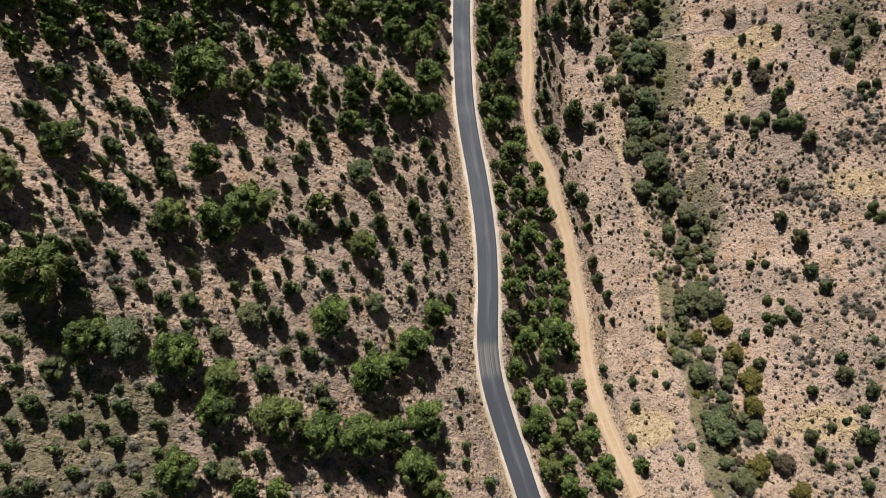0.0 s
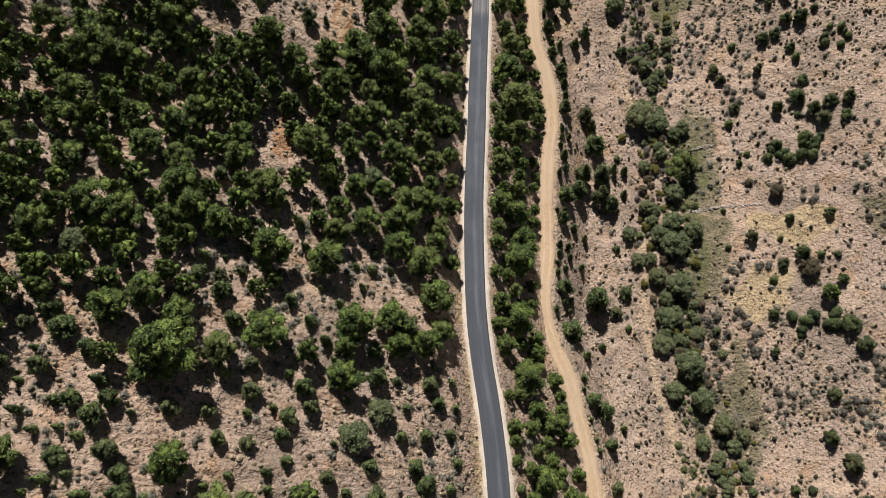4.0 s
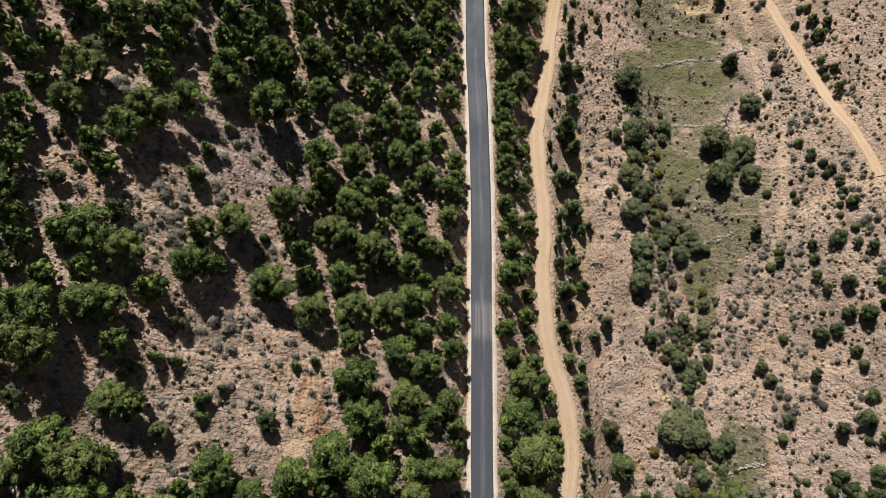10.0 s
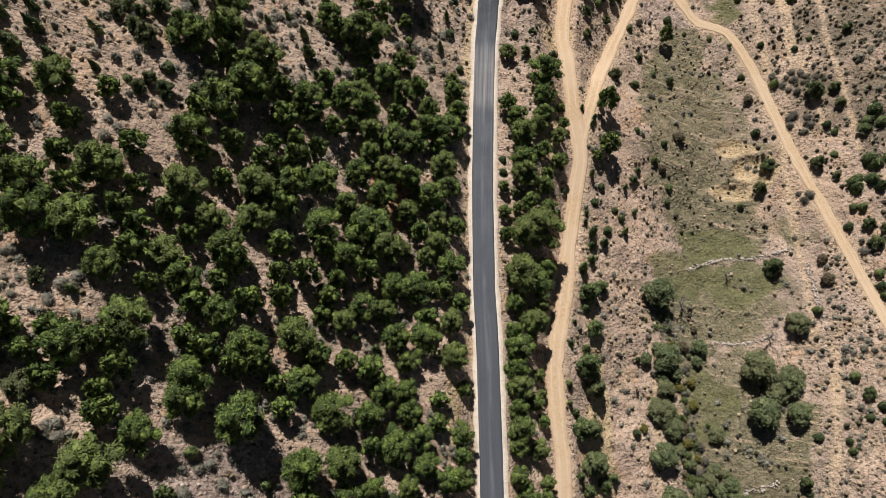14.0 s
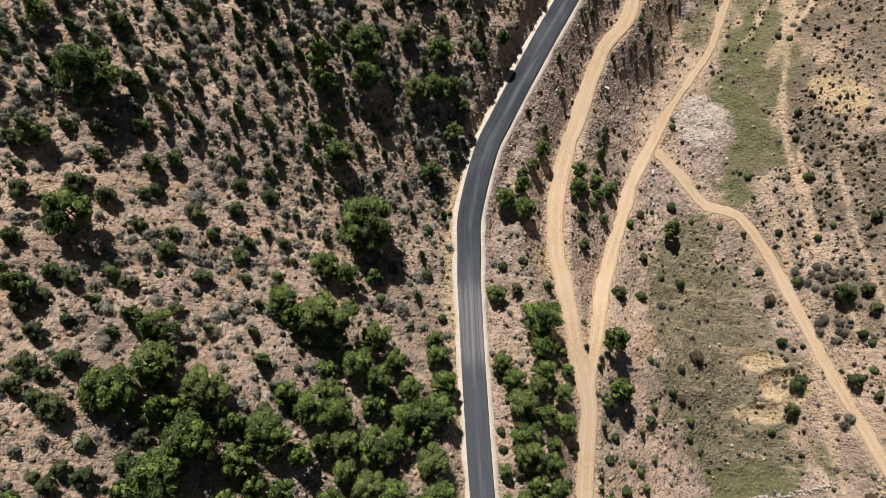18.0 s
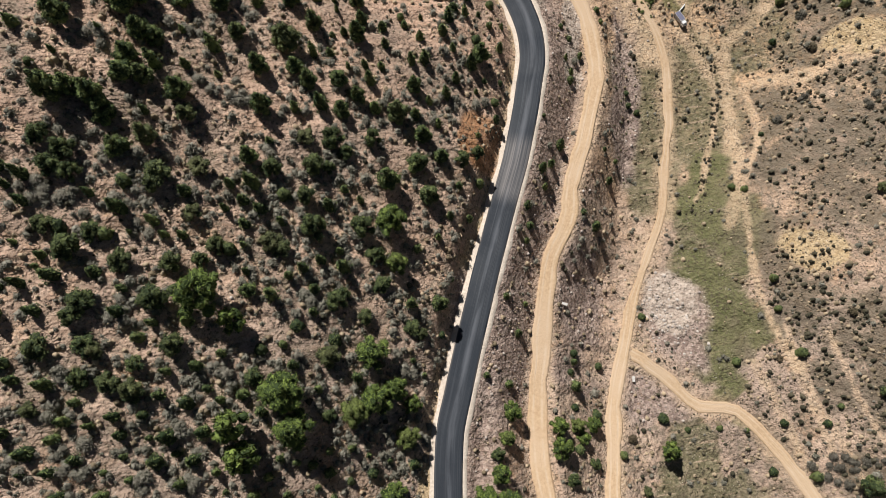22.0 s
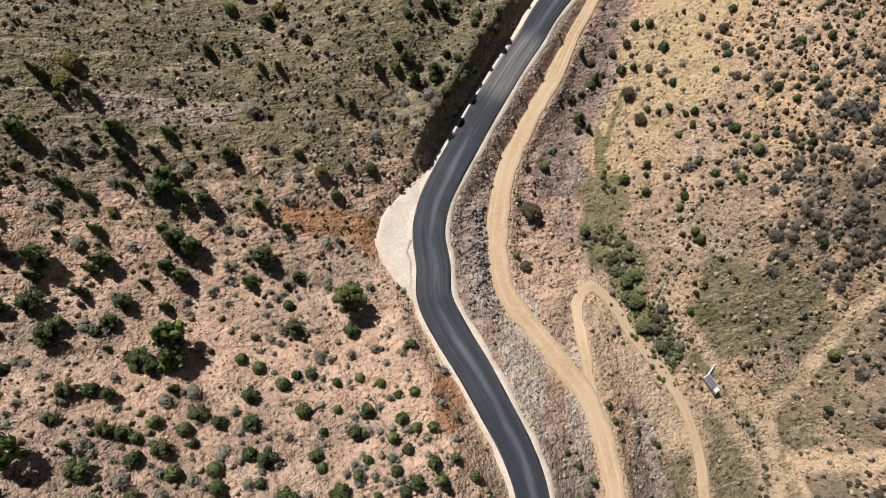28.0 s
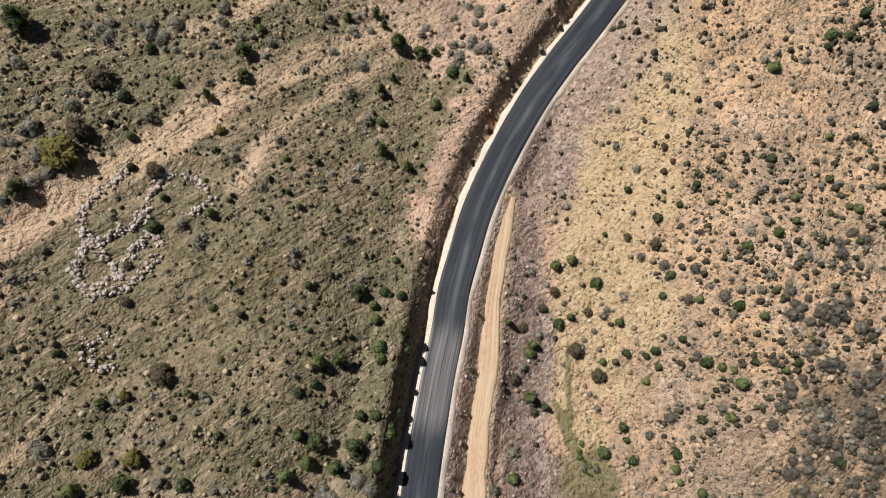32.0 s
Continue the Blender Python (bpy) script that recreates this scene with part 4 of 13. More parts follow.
PINES = plant_kind("pine_tree", "mature green pine tree with a clumped rounded crown", "pine tree", "pines on the hillside", pine_lobes, 150, 0.044, PINE, BARK, 0.80, 7, 0.026, 100, 6, 0.30)
YOUNG = plant_kind("young_pine_tree", "smaller dark green pine tree with a bare lower trunk", "pine tree", "young pines", pine_lobes, 115, 0.050, PINE, BARK, 0.80, 6, 0.028, 200, 4, 0.30)
CONIFERS = plant_kind("conifer_tree", "narrow dark green planted conifer on dry soil", "conifer", "planted conifers", cone_lobes, 85, 0.050, CONIFER, BARK, 0.85, 3, 0.03, 300, 6, 0.40)
JUNIPERS = plant_kind("juniper_bush", "dense dark green juniper bush on bare ground", "bush", "junipers", juniper_lobes, 100, 0.050, JUNIPER, BARK, 0.45, 4, 0.035, 400, 6, 0.42)
LEAFY = plant_kind("broadleaf_tree", "pale green broad-leaved tree in the valley", "tree", "valley trees", round_lobes, 150, 0.040, GREEN, GREY_BARK, 0.7, 8, 0.03, 500, 4)
YELLOWS = plant_kind("yellowing_bush", "yellowish green bush in new leaf", "bush", "yellow bushes", bush_lobes, 110, 0.06, YELLOW, GREY_BARK, 0.45, 5, 0.03, 600, 3)
BROWNS = plant_kind("brown_bush", "brownish half-bare bush on stony ground", "bush", "brown bushes", bush_lobes, 80, 0.06, BROWN, GREY_BARK, 0.5, 7, 0.025, 700, 3)


def bare_tree_mesh(seed):
    """Forked limbs, thinner at every fork, with fine twigs; one metre wide and high."""
    rng = np.random.RandomState(seed)
    limbs, twigs = [], []

    def grow(p, way, long, thick, depth):
        end = p + way * long
        (limbs if depth < 2 else twigs).append(tube(p, end, thick, thick * 0.6, 5 if depth == 0 else 3))
        if depth < 4:
            for _ in range(3 if depth else 5):
                grow(p + way * long * rng.uniform(0.6, 1.0), unit(way * 0.7 + rng.normal(0, 0.55, 3) + (0, 0, 0.12)), long * rng.uniform(0.55, 0.75), thick * 0.5, depth + 1)
    grow(np.array([0, 0, -0.05]), np.array([0.03, 0.02, 1.0]), 0.34, 0.03, 0)
    return mesh_of("trunk", *joined(limbs), GREY_BARK), mesh_of("crown", *joined(twigs), GREY_BARK)


BARE = [bare_tree_mesh(s) for s in (800, 801, 802)]


def plant_pines(rows):
    plant(PINES, rows, 1.38, wide_by=1.14)


def plant_young_pines(rows):
    plant(YOUNG, rows, 1.45, wide_by=1.06)


def plant_conifers(rows):
    plant(CONIFERS, rows, 1.25, 0.22, 0.93)


def plant_junipers(rows):
    plant(JUNIPERS, rows, 0.95, 0.2, 0.98)


def plant_green_trees(rows):
    plant(LEAFY, rows, 0.95, wide_by=1.15)


def plant_yellow_bushes(rows):
    plant(YELLOWS, rows, 0.75)


def plant_brown_bushes(rows):
    plant(BROWNS, rows, 0.75)


def plant_bare_trees(rows):
    rng = random.Random(9)
    for (x, y, d), z in zip(rows, height(np.array([r[0] for r in rows]), np.array([r[1] for r in rows]))):
        thing = new("bare_tree")
        thing.matrix_basis = pose(x, y, float(z), 0, 0, rng.uniform(0, 360)) @ Matrix.Diagonal((d * 1.1, d * 1.1, d * 0.9, 1))
        for part_name, mesh in zip(("trunk", "crown"), rng.choice(BARE)):
            new(part_name, mesh).parent = thing
        tagged(thing, "leafless grey deciduous tree with fine twigs", "tree", "bare trees")


LOW_JUNIPERS, SHRUB_SPOTS, SMALL_CONIFERS, FAR_PINES = [], [], [], []


def plant_low_junipers(rows):
    LOW_JUNIPERS.extend(rows)


def plant_small_conifers(rows):
    SMALL_CONIFERS.extend(rows)


def plant_far_pines(rows):
    FAR_PINES.extend(rows)


def plant_shrubs(rows):
    SHRUB_SPOTS.extend(rows)


# ---- where the trees and bushes stand: x, y and the width of the crown ----
plant_pines([
    (-120.4, 9.4, 7.8), (-152.3, 25.8, 8.8), (-89.9, 9.8, 7.9), (-203.8, 67.9, 7.6), (-63.8, 22.0, 8.8), (-160.7, 60.9, 8.3), (-13.6, 11.3, 7.5), (-16.6, 16.2, 8.8), (-165.8, 72.1, 6.5), (-36.1, 26.3, 9.0),
    (-56.0, 34.4, 7.0), (-27.5, 24.6, 9.8), (-43.1, 30.6, 10.1), (16.6, 10.8, 6.6), (-20.5, 24.8, 7.4), (-54.1, 40.7, 7.6), (-12.6, 26.9, 9.5), (-77.4, 50.5, 7.7), (-61.3, 46.4, 9.4), (16.9, 24.3, 6.9),
    (-22.9, 39.2, 9.2), (-84.0, 63.4, 11.5), (-30.1, 52.2, 8.5), (-11.5, 45.7, 8.9), (17.8, 45.8, 7.6), (-5.2, 54.2, 7.1), (-89.5, 86.2, 8.2), (-58.9, 77.2, 7.9), (-50.2, 74.9, 9.1), (27.8, 47.7, 8.8)])
plant_pines([
    (-20.2, 71.7, 6.9), (-44.0, 80.7, 10.0), (-161.5, 124.4, 6.7), (-78.4, 94.6, 7.6), (-51.5, 91.1, 7.5), (-132.5, 121.6, 6.6), (-163.7, 134.3, 7.0), (-124.9, 122.6, 6.7), (-175.0, 141.7, 9.0), (-151.4, 139.1, 6.9), (25.8, 76.7, 8.1), (-155.7, 145.1, 7.0), (-137.9, 139.5, 6.6), (-120.7, 134.6, 6.5), (-114.5, 133.1, 6.9), (-126.0, 137.3, 6.5), (-108.0, 134.1, 6.6), (-101.6, 131.8, 6.6), (-50.2, 113.7, 11.4), (-141.3, 150.0, 6.8), (-41.6, 114.2, 6.5), (-92.4, 133.7, 6.6), (-17.8, 106.6, 6.7), (-152.5, 156.9, 7.1), (-60.4, 124.0, 8.2), (31.6, 91.3, 6.8), (-48.6, 122.2, 6.5), (-32.8, 117.5, 8.9), (-109.4, 145.8, 6.5)])
plant_pines([
    (-54.0, 127.4, 6.7), (-130.3, 156.2, 6.6), (-144.3, 163.2, 7.5), (-138.1, 161.2, 6.5), (-114.7, 154.9, 6.5), (1.6, 112.7, 7.2), (26.7, 104.2, 8.4), (-13.6, 118.9, 8.5), (-106.9, 154.3, 7.3), (-72.0, 142.8, 6.8), (-5.4, 119.3, 7.8), (-136.0, 169.6, 6.6), (-90.0, 153.4, 6.4), (-128.4, 168.2, 7.0), (-62.0, 146.8, 8.3), (-56.9, 145.3, 7.2), (-142.5, 177.6, 7.4), (-29.5, 136.9, 9.0), (-49.2, 144.6, 6.6), (-135.7, 176.8, 6.6), (6.4, 125.2, 9.0), (-18.5, 134.3, 8.0), (-40.6, 143.6, 7.3), (-94.7, 163.7, 7.1), (27.0, 120.3, 8.0), (-44.4, 147.4, 7.2), (-78.3, 159.9, 7.2), (-67.0, 157.7, 6.7), (-46.7, 151.8, 8.4)])
plant_pines([
    (-112.8, 176.4, 6.8), (4.2, 133.9, 7.2), (-15.1, 142.5, 6.5), (-1.1, 138.3, 6.9), (-103.4, 178.8, 6.7), (-7.7, 144.8, 6.9), (-46.6, 159.1, 6.7), (-66.8, 166.9, 6.8), (-29.5, 153.6, 7.3), (-53.1, 162.2, 6.7), (-88.5, 176.9, 7.3), (0.4, 145.2, 7.7), (-34.8, 160.7, 6.8), (30.6, 137.4, 8.7), (-54.1, 168.3, 6.8), (-107.7, 188.7, 6.9), (-93.9, 183.8, 6.5), (-65.3, 173.8, 6.9), (-114.1, 192.1, 6.5), (-46.9, 168.5, 7.4), (2.6, 150.9, 7.1), (8.3, 150.5, 6.6), (-34.0, 166.4, 6.8), (33.7, 143.9, 8.1), (-42.4, 172.1, 7.4), (-49.9, 176.4, 6.8), (-18.3, 165.2, 8.1), (-63.2, 183.7, 7.6)])
plant_pines([
    (32.9, 151.3, 7.3), (-54.7, 184.3, 7.0), (-43.5, 180.8, 7.0), (-69.1, 190.4, 6.7), (-59.3, 187.2, 8.3), (-61.7, 190.6, 7.7), (-91.4, 203.1, 6.7), (-48.3, 189.5, 6.4), (-96.2, 209.1, 6.8), (-33.8, 187.7, 8.3), (-1.5, 176.1, 6.6), (-45.5, 195.0, 8.4), (-9.8, 182.7, 7.8), (-56.9, 200.2, 7.2), (17.1, 173.8, 6.9), (-95.0, 215.3, 7.2), (11.6, 176.9, 7.0), (-19.3, 188.9, 7.8), (-45.2, 201.1, 9.7), (-11.0, 190.8, 8.5), (-49.6, 204.9, 9.2), (-24.9, 196.4, 6.6), (-61.9, 209.9, 6.7), (5.3, 185.8, 6.7), (3.3, 187.9, 9.3), (39.0, 176.6, 7.6), (-83.8, 221.9, 7.3)])
plant_pines([
    (-72.2, 218.9, 6.7), (-2.5, 194.0, 9.4), (14.7, 188.0, 6.9), (-39.6, 211.2, 6.7), (91.3, 164.6, 9.5), (40.1, 186.3, 11.3), (4.5, 200.8, 9.6), (-61.8, 225.7, 8.3), (-58.1, 224.9, 7.6), (-48.4, 222.5, 9.5), (-121.3, 250.6, 6.9), (14.4, 204.4, 6.5), (-54.7, 230.5, 6.8), (39.0, 196.5, 8.2), (4.3, 209.5, 9.1), (-47.5, 228.6, 8.9), (-40.2, 229.7, 7.6), (-36.9, 229.7, 7.0), (19.8, 210.4, 7.4), (42.4, 204.6, 7.8), (14.9, 215.0, 7.2), (-55.5, 243.7, 7.0), (-2.7, 226.3, 7.4), (-76.5, 253.7, 6.8), (-32.8, 239.5, 8.2), (5.5, 226.3, 6.8), (-22.5, 236.8, 7.8)])
plant_pines([
    (-9.3, 232.6, 8.0), (-37.4, 243.2, 9.3), (13.5, 224.7, 8.2), (19.6, 225.6, 8.3), (-50.5, 252.7, 7.4), (5.3, 234.1, 6.8), (-109.6, 277.9, 7.1), (29.3, 229.0, 6.6), (-91.5, 273.8, 6.9), (-13.7, 246.4, 7.9), (12.6, 239.7, 7.2), (4.4, 244.1, 7.1), (46.2, 231.6, 7.4), (-3.4, 250.8, 7.5), (-89.9, 282.4, 6.7), (23.4, 243.1, 7.9), (-29.5, 265.1, 7.7), (9.7, 251.3, 7.7), (-38.0, 270.2, 6.7), (-74.6, 285.1, 6.7), (-101.4, 296.0, 7.3), (-68.0, 284.0, 7.3), (-50.0, 277.9, 7.1), (-61.0, 282.7, 7.2), (-24.9, 269.7, 8.3), (-54.6, 284.2, 6.6), (5.7, 262.4, 7.6), (-34.4, 277.3, 8.3)])
plant_pines([
    (13.2, 261.8, 7.2), (-18.4, 274.0, 7.3), (-66.1, 293.2, 7.3), (23.5, 263.3, 6.7), (-2.7, 273.0, 9.7), (-51.5, 291.2, 7.0), (-70.7, 298.3, 6.7), (-11.1, 278.5, 6.9), (12.7, 272.7, 7.5), (-10.0, 282.4, 7.5),
    (-50.8, 297.6, 6.5), (-71.5, 306.4, 7.5), (-25.2, 289.9, 8.5), (-36.0, 295.3, 8.1), (8.1, 279.5, 6.7), (-0.0, 287.0, 7.1), (-62.2, 309.9, 7.0), (-17.6, 293.8, 8.1), (-68.8, 313.2, 6.8), (-41.4, 306.7, 6.4),
    (9.0, 288.4, 8.4), (-50.8, 311.5, 6.5), (-3.7, 294.5, 6.6), (40.0, 280.7, 6.5), (-74.8, 323.6, 7.4), (-57.7, 317.7, 7.3), (-68.1, 322.0, 7.4), (-19.9, 304.6, 6.6), (-42.1, 312.8, 6.8), (34.1, 285.5, 6.5)])
plant_pines([
    (-8.8, 301.8, 7.2), (-10.6, 306.6, 6.7), (-28.9, 313.9, 7.9), (-22.5, 312.5, 8.4), (-50.2, 323.9, 6.6), (-102.1, 343.0, 6.9), (-37.1, 319.7, 7.0), (-0.6, 307.5, 7.4), (60.8, 286.3, 7.1), (-29.3, 320.5, 7.5),
    (34.3, 297.4, 6.6), (-58.9, 332.7, 6.6), (-2.6, 313.6, 6.6), (-32.9, 327.1, 7.0), (-17.5, 322.7, 8.1), (4.7, 314.7, 7.0), (29.0, 307.2, 8.0), (-5.8, 319.8, 7.6), (16.9, 312.5, 7.8), (64.7, 295.6, 6.5),
    (60.4, 297.9, 8.5), (26.1, 311.4, 9.2), (-46.7, 339.8, 6.8), (6.5, 321.0, 7.8), (12.4, 322.4, 6.6), (-31.6, 341.3, 6.7), (-3.2, 331.1, 7.8), (19.2, 323.8, 6.7), (30.9, 320.0, 6.5), (63.8, 308.5, 6.6)])
plant_pines([
    (-22.9, 340.2, 7.1), (68.5, 309.1, 10.2), (42.2, 319.5, 7.1), (3.6, 339.1, 8.3), (8.1, 344.5, 8.3), (36.9, 334.2, 7.9), (19.5, 342.4, 7.0), (68.4, 328.1, 6.9), (-1.0, 354.7, 7.8), (31.6, 343.1, 6.7), (27.0, 344.8, 7.1), (44.6, 338.6, 7.0), (11.5, 351.8, 7.4), (51.0, 337.9, 6.7), (69.2, 334.1, 7.3), (5.5, 358.4, 7.4), (6.2, 364.9, 6.5), (34.3, 362.1, 9.0), (27.1, 366.9, 6.7), (79.5, 351.3, 8.0), (-2.4, 388.3, 7.8), (46.0, 378.9, 8.3), (48.3, 382.1, 10.2), (4.9, 415.6, 9.5), (57.1, 411.7, 6.9), (58.5, 418.5, 7.4), (55.6, 439.7, 7.7)])
plant_young_pines([
    (28.3, -30.8, 4.4), (24.1, -28.9, 4.1), (20.2, -26.9, 4.1), (31.6, -28.0, 3.7), (22.6, -23.8, 4.0), (19.4, -21.1, 4.5), (31.4, -24.3, 3.9), (25.3, -21.1, 4.4), (21.7, -15.5, 5.3), (26.2, -16.1, 4.0),
    (35.2, -19.3, 4.1), (17.4, -12.5, 3.3), (32.3, -16.0, 3.7), (24.1, -11.8, 4.1), (21.7, -8.6, 3.9), (35.9, -13.7, 4.6), (17.5, -6.3, 4.5), (32.9, -10.8, 4.3), (28.2, -8.3, 5.4), (17.8, -1.3, 4.3),
    (21.9, -1.8, 5.4), (37.1, -7.1, 4.2), (27.3, -3.0, 5.3), (31.6, -1.2, 4.6), (35.7, -1.7, 4.0), (24.2, 3.6, 3.9), (20.5, 6.1, 6.2), (32.3, 5.8, 5.8), (30.0, 9.3, 3.9), (22.4, 12.2, 4.6)])
plant_young_pines([
    (17.1, 16.2, 3.6), (34.1, 10.5, 4.4), (28.5, 14.6, 3.8), (20.4, 18.1, 4.7), (17.0, 19.8, 3.7), (13.6, 21.9, 4.3), (27.0, 17.9, 4.5), (31.5, 18.0, 5.0), (24.1, 21.8, 4.7), (26.8, 24.1, 3.7),
    (32.8, 22.9, 3.7), (13.4, 30.5, 5.3), (-17.2, 41.8, 5.5), (23.2, 28.5, 4.4), (29.5, 27.5, 3.9), (19.6, 34.4, 3.8), (25.0, 33.4, 5.2), (13.6, 38.1, 5.8), (31.8, 33.0, 4.2), (21.8, 37.9, 3.7),
    (24.3, 42.3, 4.8), (31.5, 42.0, 4.0), (33.0, 45.0, 3.6), (15.1, 52.0, 4.6), (21.9, 51.6, 3.8), (32.9, 50.4, 4.2), (21.5, 55.7, 4.4), (29.4, 53.7, 3.8), (17.6, 59.8, 6.0), (25.2, 57.5, 4.4)])
plant_young_pines([
    (31.2, 57.3, 4.7), (17.0, 65.3, 3.2), (26.9, 62.3, 3.8), (32.5, 61.4, 5.1), (22.0, 65.8, 4.8), (17.8, 68.9, 3.4), (27.8, 66.0, 4.0), (35.2, 64.6, 3.4), (32.0, 67.3, 4.4), (25.5, 70.7, 4.7),
    (21.3, 72.9, 4.1), (35.8, 70.9, 3.3), (32.7, 72.5, 4.4), (22.5, 80.5, 3.8), (30.8, 78.5, 3.7), (19.2, 82.8, 3.1), (36.0, 77.4, 3.7), (28.7, 81.7, 4.3), (25.6, 84.8, 3.9), (19.8, 87.7, 3.4),
    (28.7, 86.7, 3.8), (20.3, 90.9, 4.1), (35.0, 86.7, 5.1), (24.9, 90.7, 4.1), (27.1, 95.5, 5.2), (20.3, 99.4, 2.9), (-16.8, 113.0, 5.0), (35.3, 95.4, 4.1), (23.6, 99.8, 4.1), (-4.8, 112.7, 6.3)])
plant_young_pines([
    (35.6, 99.2, 3.4), (34.9, 103.4, 4.3), (6.1, 116.6, 6.0), (22.4, 113.0, 5.9), (30.7, 111.0, 5.4), (26.9, 113.7, 4.0), (21.5, 118.5, 4.1), (31.8, 115.4, 4.5), (23.1, 124.7, 5.6), (29.0, 124.9, 3.8),
    (32.7, 126.1, 3.2), (28.0, 128.8, 4.7), (11.5, 135.9, 4.1), (23.5, 133.0, 4.0), (27.0, 133.0, 4.2), (33.5, 130.9, 3.8), (8.3, 140.1, 5.3), (-13.3, 148.2, 5.8), (10.0, 145.0, 5.4), (25.4, 141.4, 4.7),
    (-9.2, 155.0, 5.2), (-2.4, 154.1, 5.0), (26.7, 146.8, 3.8), (13.8, 151.6, 4.9), (9.7, 156.1, 4.9), (-8.7, 164.2, 6.0), (28.5, 153.1, 6.4), (4.3, 162.4, 5.9), (0.8, 164.6, 5.9), (15.5, 159.4, 4.5)])
plant_young_pines([
    (38.8, 151.3, 3.5), (-3.7, 167.0, 5.4), (11.5, 161.5, 6.0), (39.8, 155.3, 3.2), (30.4, 158.9, 3.8), (9.7, 167.1, 6.0), (35.2, 158.3, 6.0), (-5.7, 173.4, 5.9), (2.8, 170.3, 5.9), (16.3, 166.5, 5.0),
    (6.6, 173.1, 5.3), (30.8, 164.3, 6.2), (36.4, 163.8, 4.3), (41.4, 162.9, 3.1), (31.4, 169.0, 3.7), (-2.0, 181.9, 6.0), (38.3, 167.8, 4.5), (42.6, 166.8, 2.9), (7.2, 181.1, 5.4), (36.9, 171.4, 4.2),
    (-5.7, 187.6, 5.5), (42.7, 170.6, 3.7), (32.5, 174.7, 5.7), (20.4, 179.7, 3.6), (12.2, 182.9, 5.7), (33.8, 180.2, 3.8), (20.1, 186.8, 6.4), (32.9, 183.7, 2.6), (46.4, 180.4, 3.0), (23.3, 192.4, 3.4)])
plant_young_pines([
    (46.9, 184.6, 4.1), (12.0, 198.1, 5.7), (34.7, 190.5, 3.4), (23.4, 196.7, 4.7), (47.7, 188.3, 4.6), (18.6, 199.1, 5.7), (44.5, 192.9, 3.8), (23.6, 201.9, 6.2), (48.7, 193.0, 3.8), (44.7, 198.3, 3.9),
    (49.1, 199.7, 3.6), (4.1, 218.9, 5.3), (48.1, 204.7, 4.5), (26.6, 214.2, 5.9), (20.4, 218.6, 6.3), (41.8, 211.0, 4.7), (47.0, 209.2, 4.9), (27.1, 219.9, 6.2), (47.7, 215.3, 4.0), (41.6, 217.7, 5.1),
    (47.6, 221.0, 5.9), (42.6, 225.4, 3.5), (20.8, 234.7, 5.8), (16.1, 237.3, 6.1), (49.7, 226.6, 3.8), (7.8, 242.4, 6.0), (32.0, 233.8, 4.1), (26.1, 239.1, 6.2), (29.7, 238.5, 5.0), (51.9, 233.7, 2.8)])
plant_young_pines([
    (13.7, 249.7, 5.4), (52.2, 237.2, 3.5), (47.9, 238.8, 6.0), (21.3, 248.5, 5.2), (32.7, 246.8, 5.7), (12.9, 254.7, 6.0), (46.3, 243.8, 2.9), (17.8, 255.5, 4.9), (24.6, 254.2, 5.0), (53.9, 245.0, 4.7),
    (50.0, 247.4, 4.9), (36.0, 253.3, 4.7), (33.7, 254.4, 6.3), (29.0, 258.1, 6.2), (55.4, 248.7, 3.7), (49.0, 251.4, 4.6), (36.9, 258.8, 4.6), (28.6, 264.1, 5.6), (50.4, 258.2, 4.8), (55.0, 256.8, 4.6),
    (19.3, 269.9, 6.0), (37.8, 263.6, 5.1), (27.8, 269.3, 5.9), (52.0, 262.1, 6.4), (23.2, 274.8, 6.0), (57.9, 262.7, 3.2), (28.0, 274.4, 4.8), (52.2, 266.8, 4.7), (56.8, 267.3, 4.1), (40.5, 273.4, 3.5)])
plant_young_pines([
    (17.0, 282.4, 4.9), (59.2, 269.6, 2.7), (29.5, 280.5, 5.2), (53.6, 271.9, 5.8), (59.5, 273.9, 3.5), (54.6, 276.2, 6.2), (27.8, 286.0, 6.1), (17.6, 291.2, 4.9), (55.7, 280.7, 6.2), (22.7, 293.7, 6.4),
    (26.6, 292.3, 5.2), (40.8, 288.6, 6.0), (55.2, 284.7, 4.9), (29.7, 297.7, 5.9), (43.5, 293.3, 4.6), (57.5, 291.9, 4.7), (20.8, 305.3, 5.9), (64.2, 290.5, 3.9), (43.6, 302.0, 6.2), (37.9, 304.5, 5.0),
    (33.1, 307.1, 4.1), (41.3, 308.1, 5.9), (67.7, 299.9, 5.0), (22.9, 318.0, 5.3), (46.6, 311.8, 5.1), (42.4, 313.5, 4.9), (35.8, 316.0, 5.6), (59.2, 309.5, 3.6), (26.8, 326.0, 6.3), (60.3, 315.4, 3.1)])
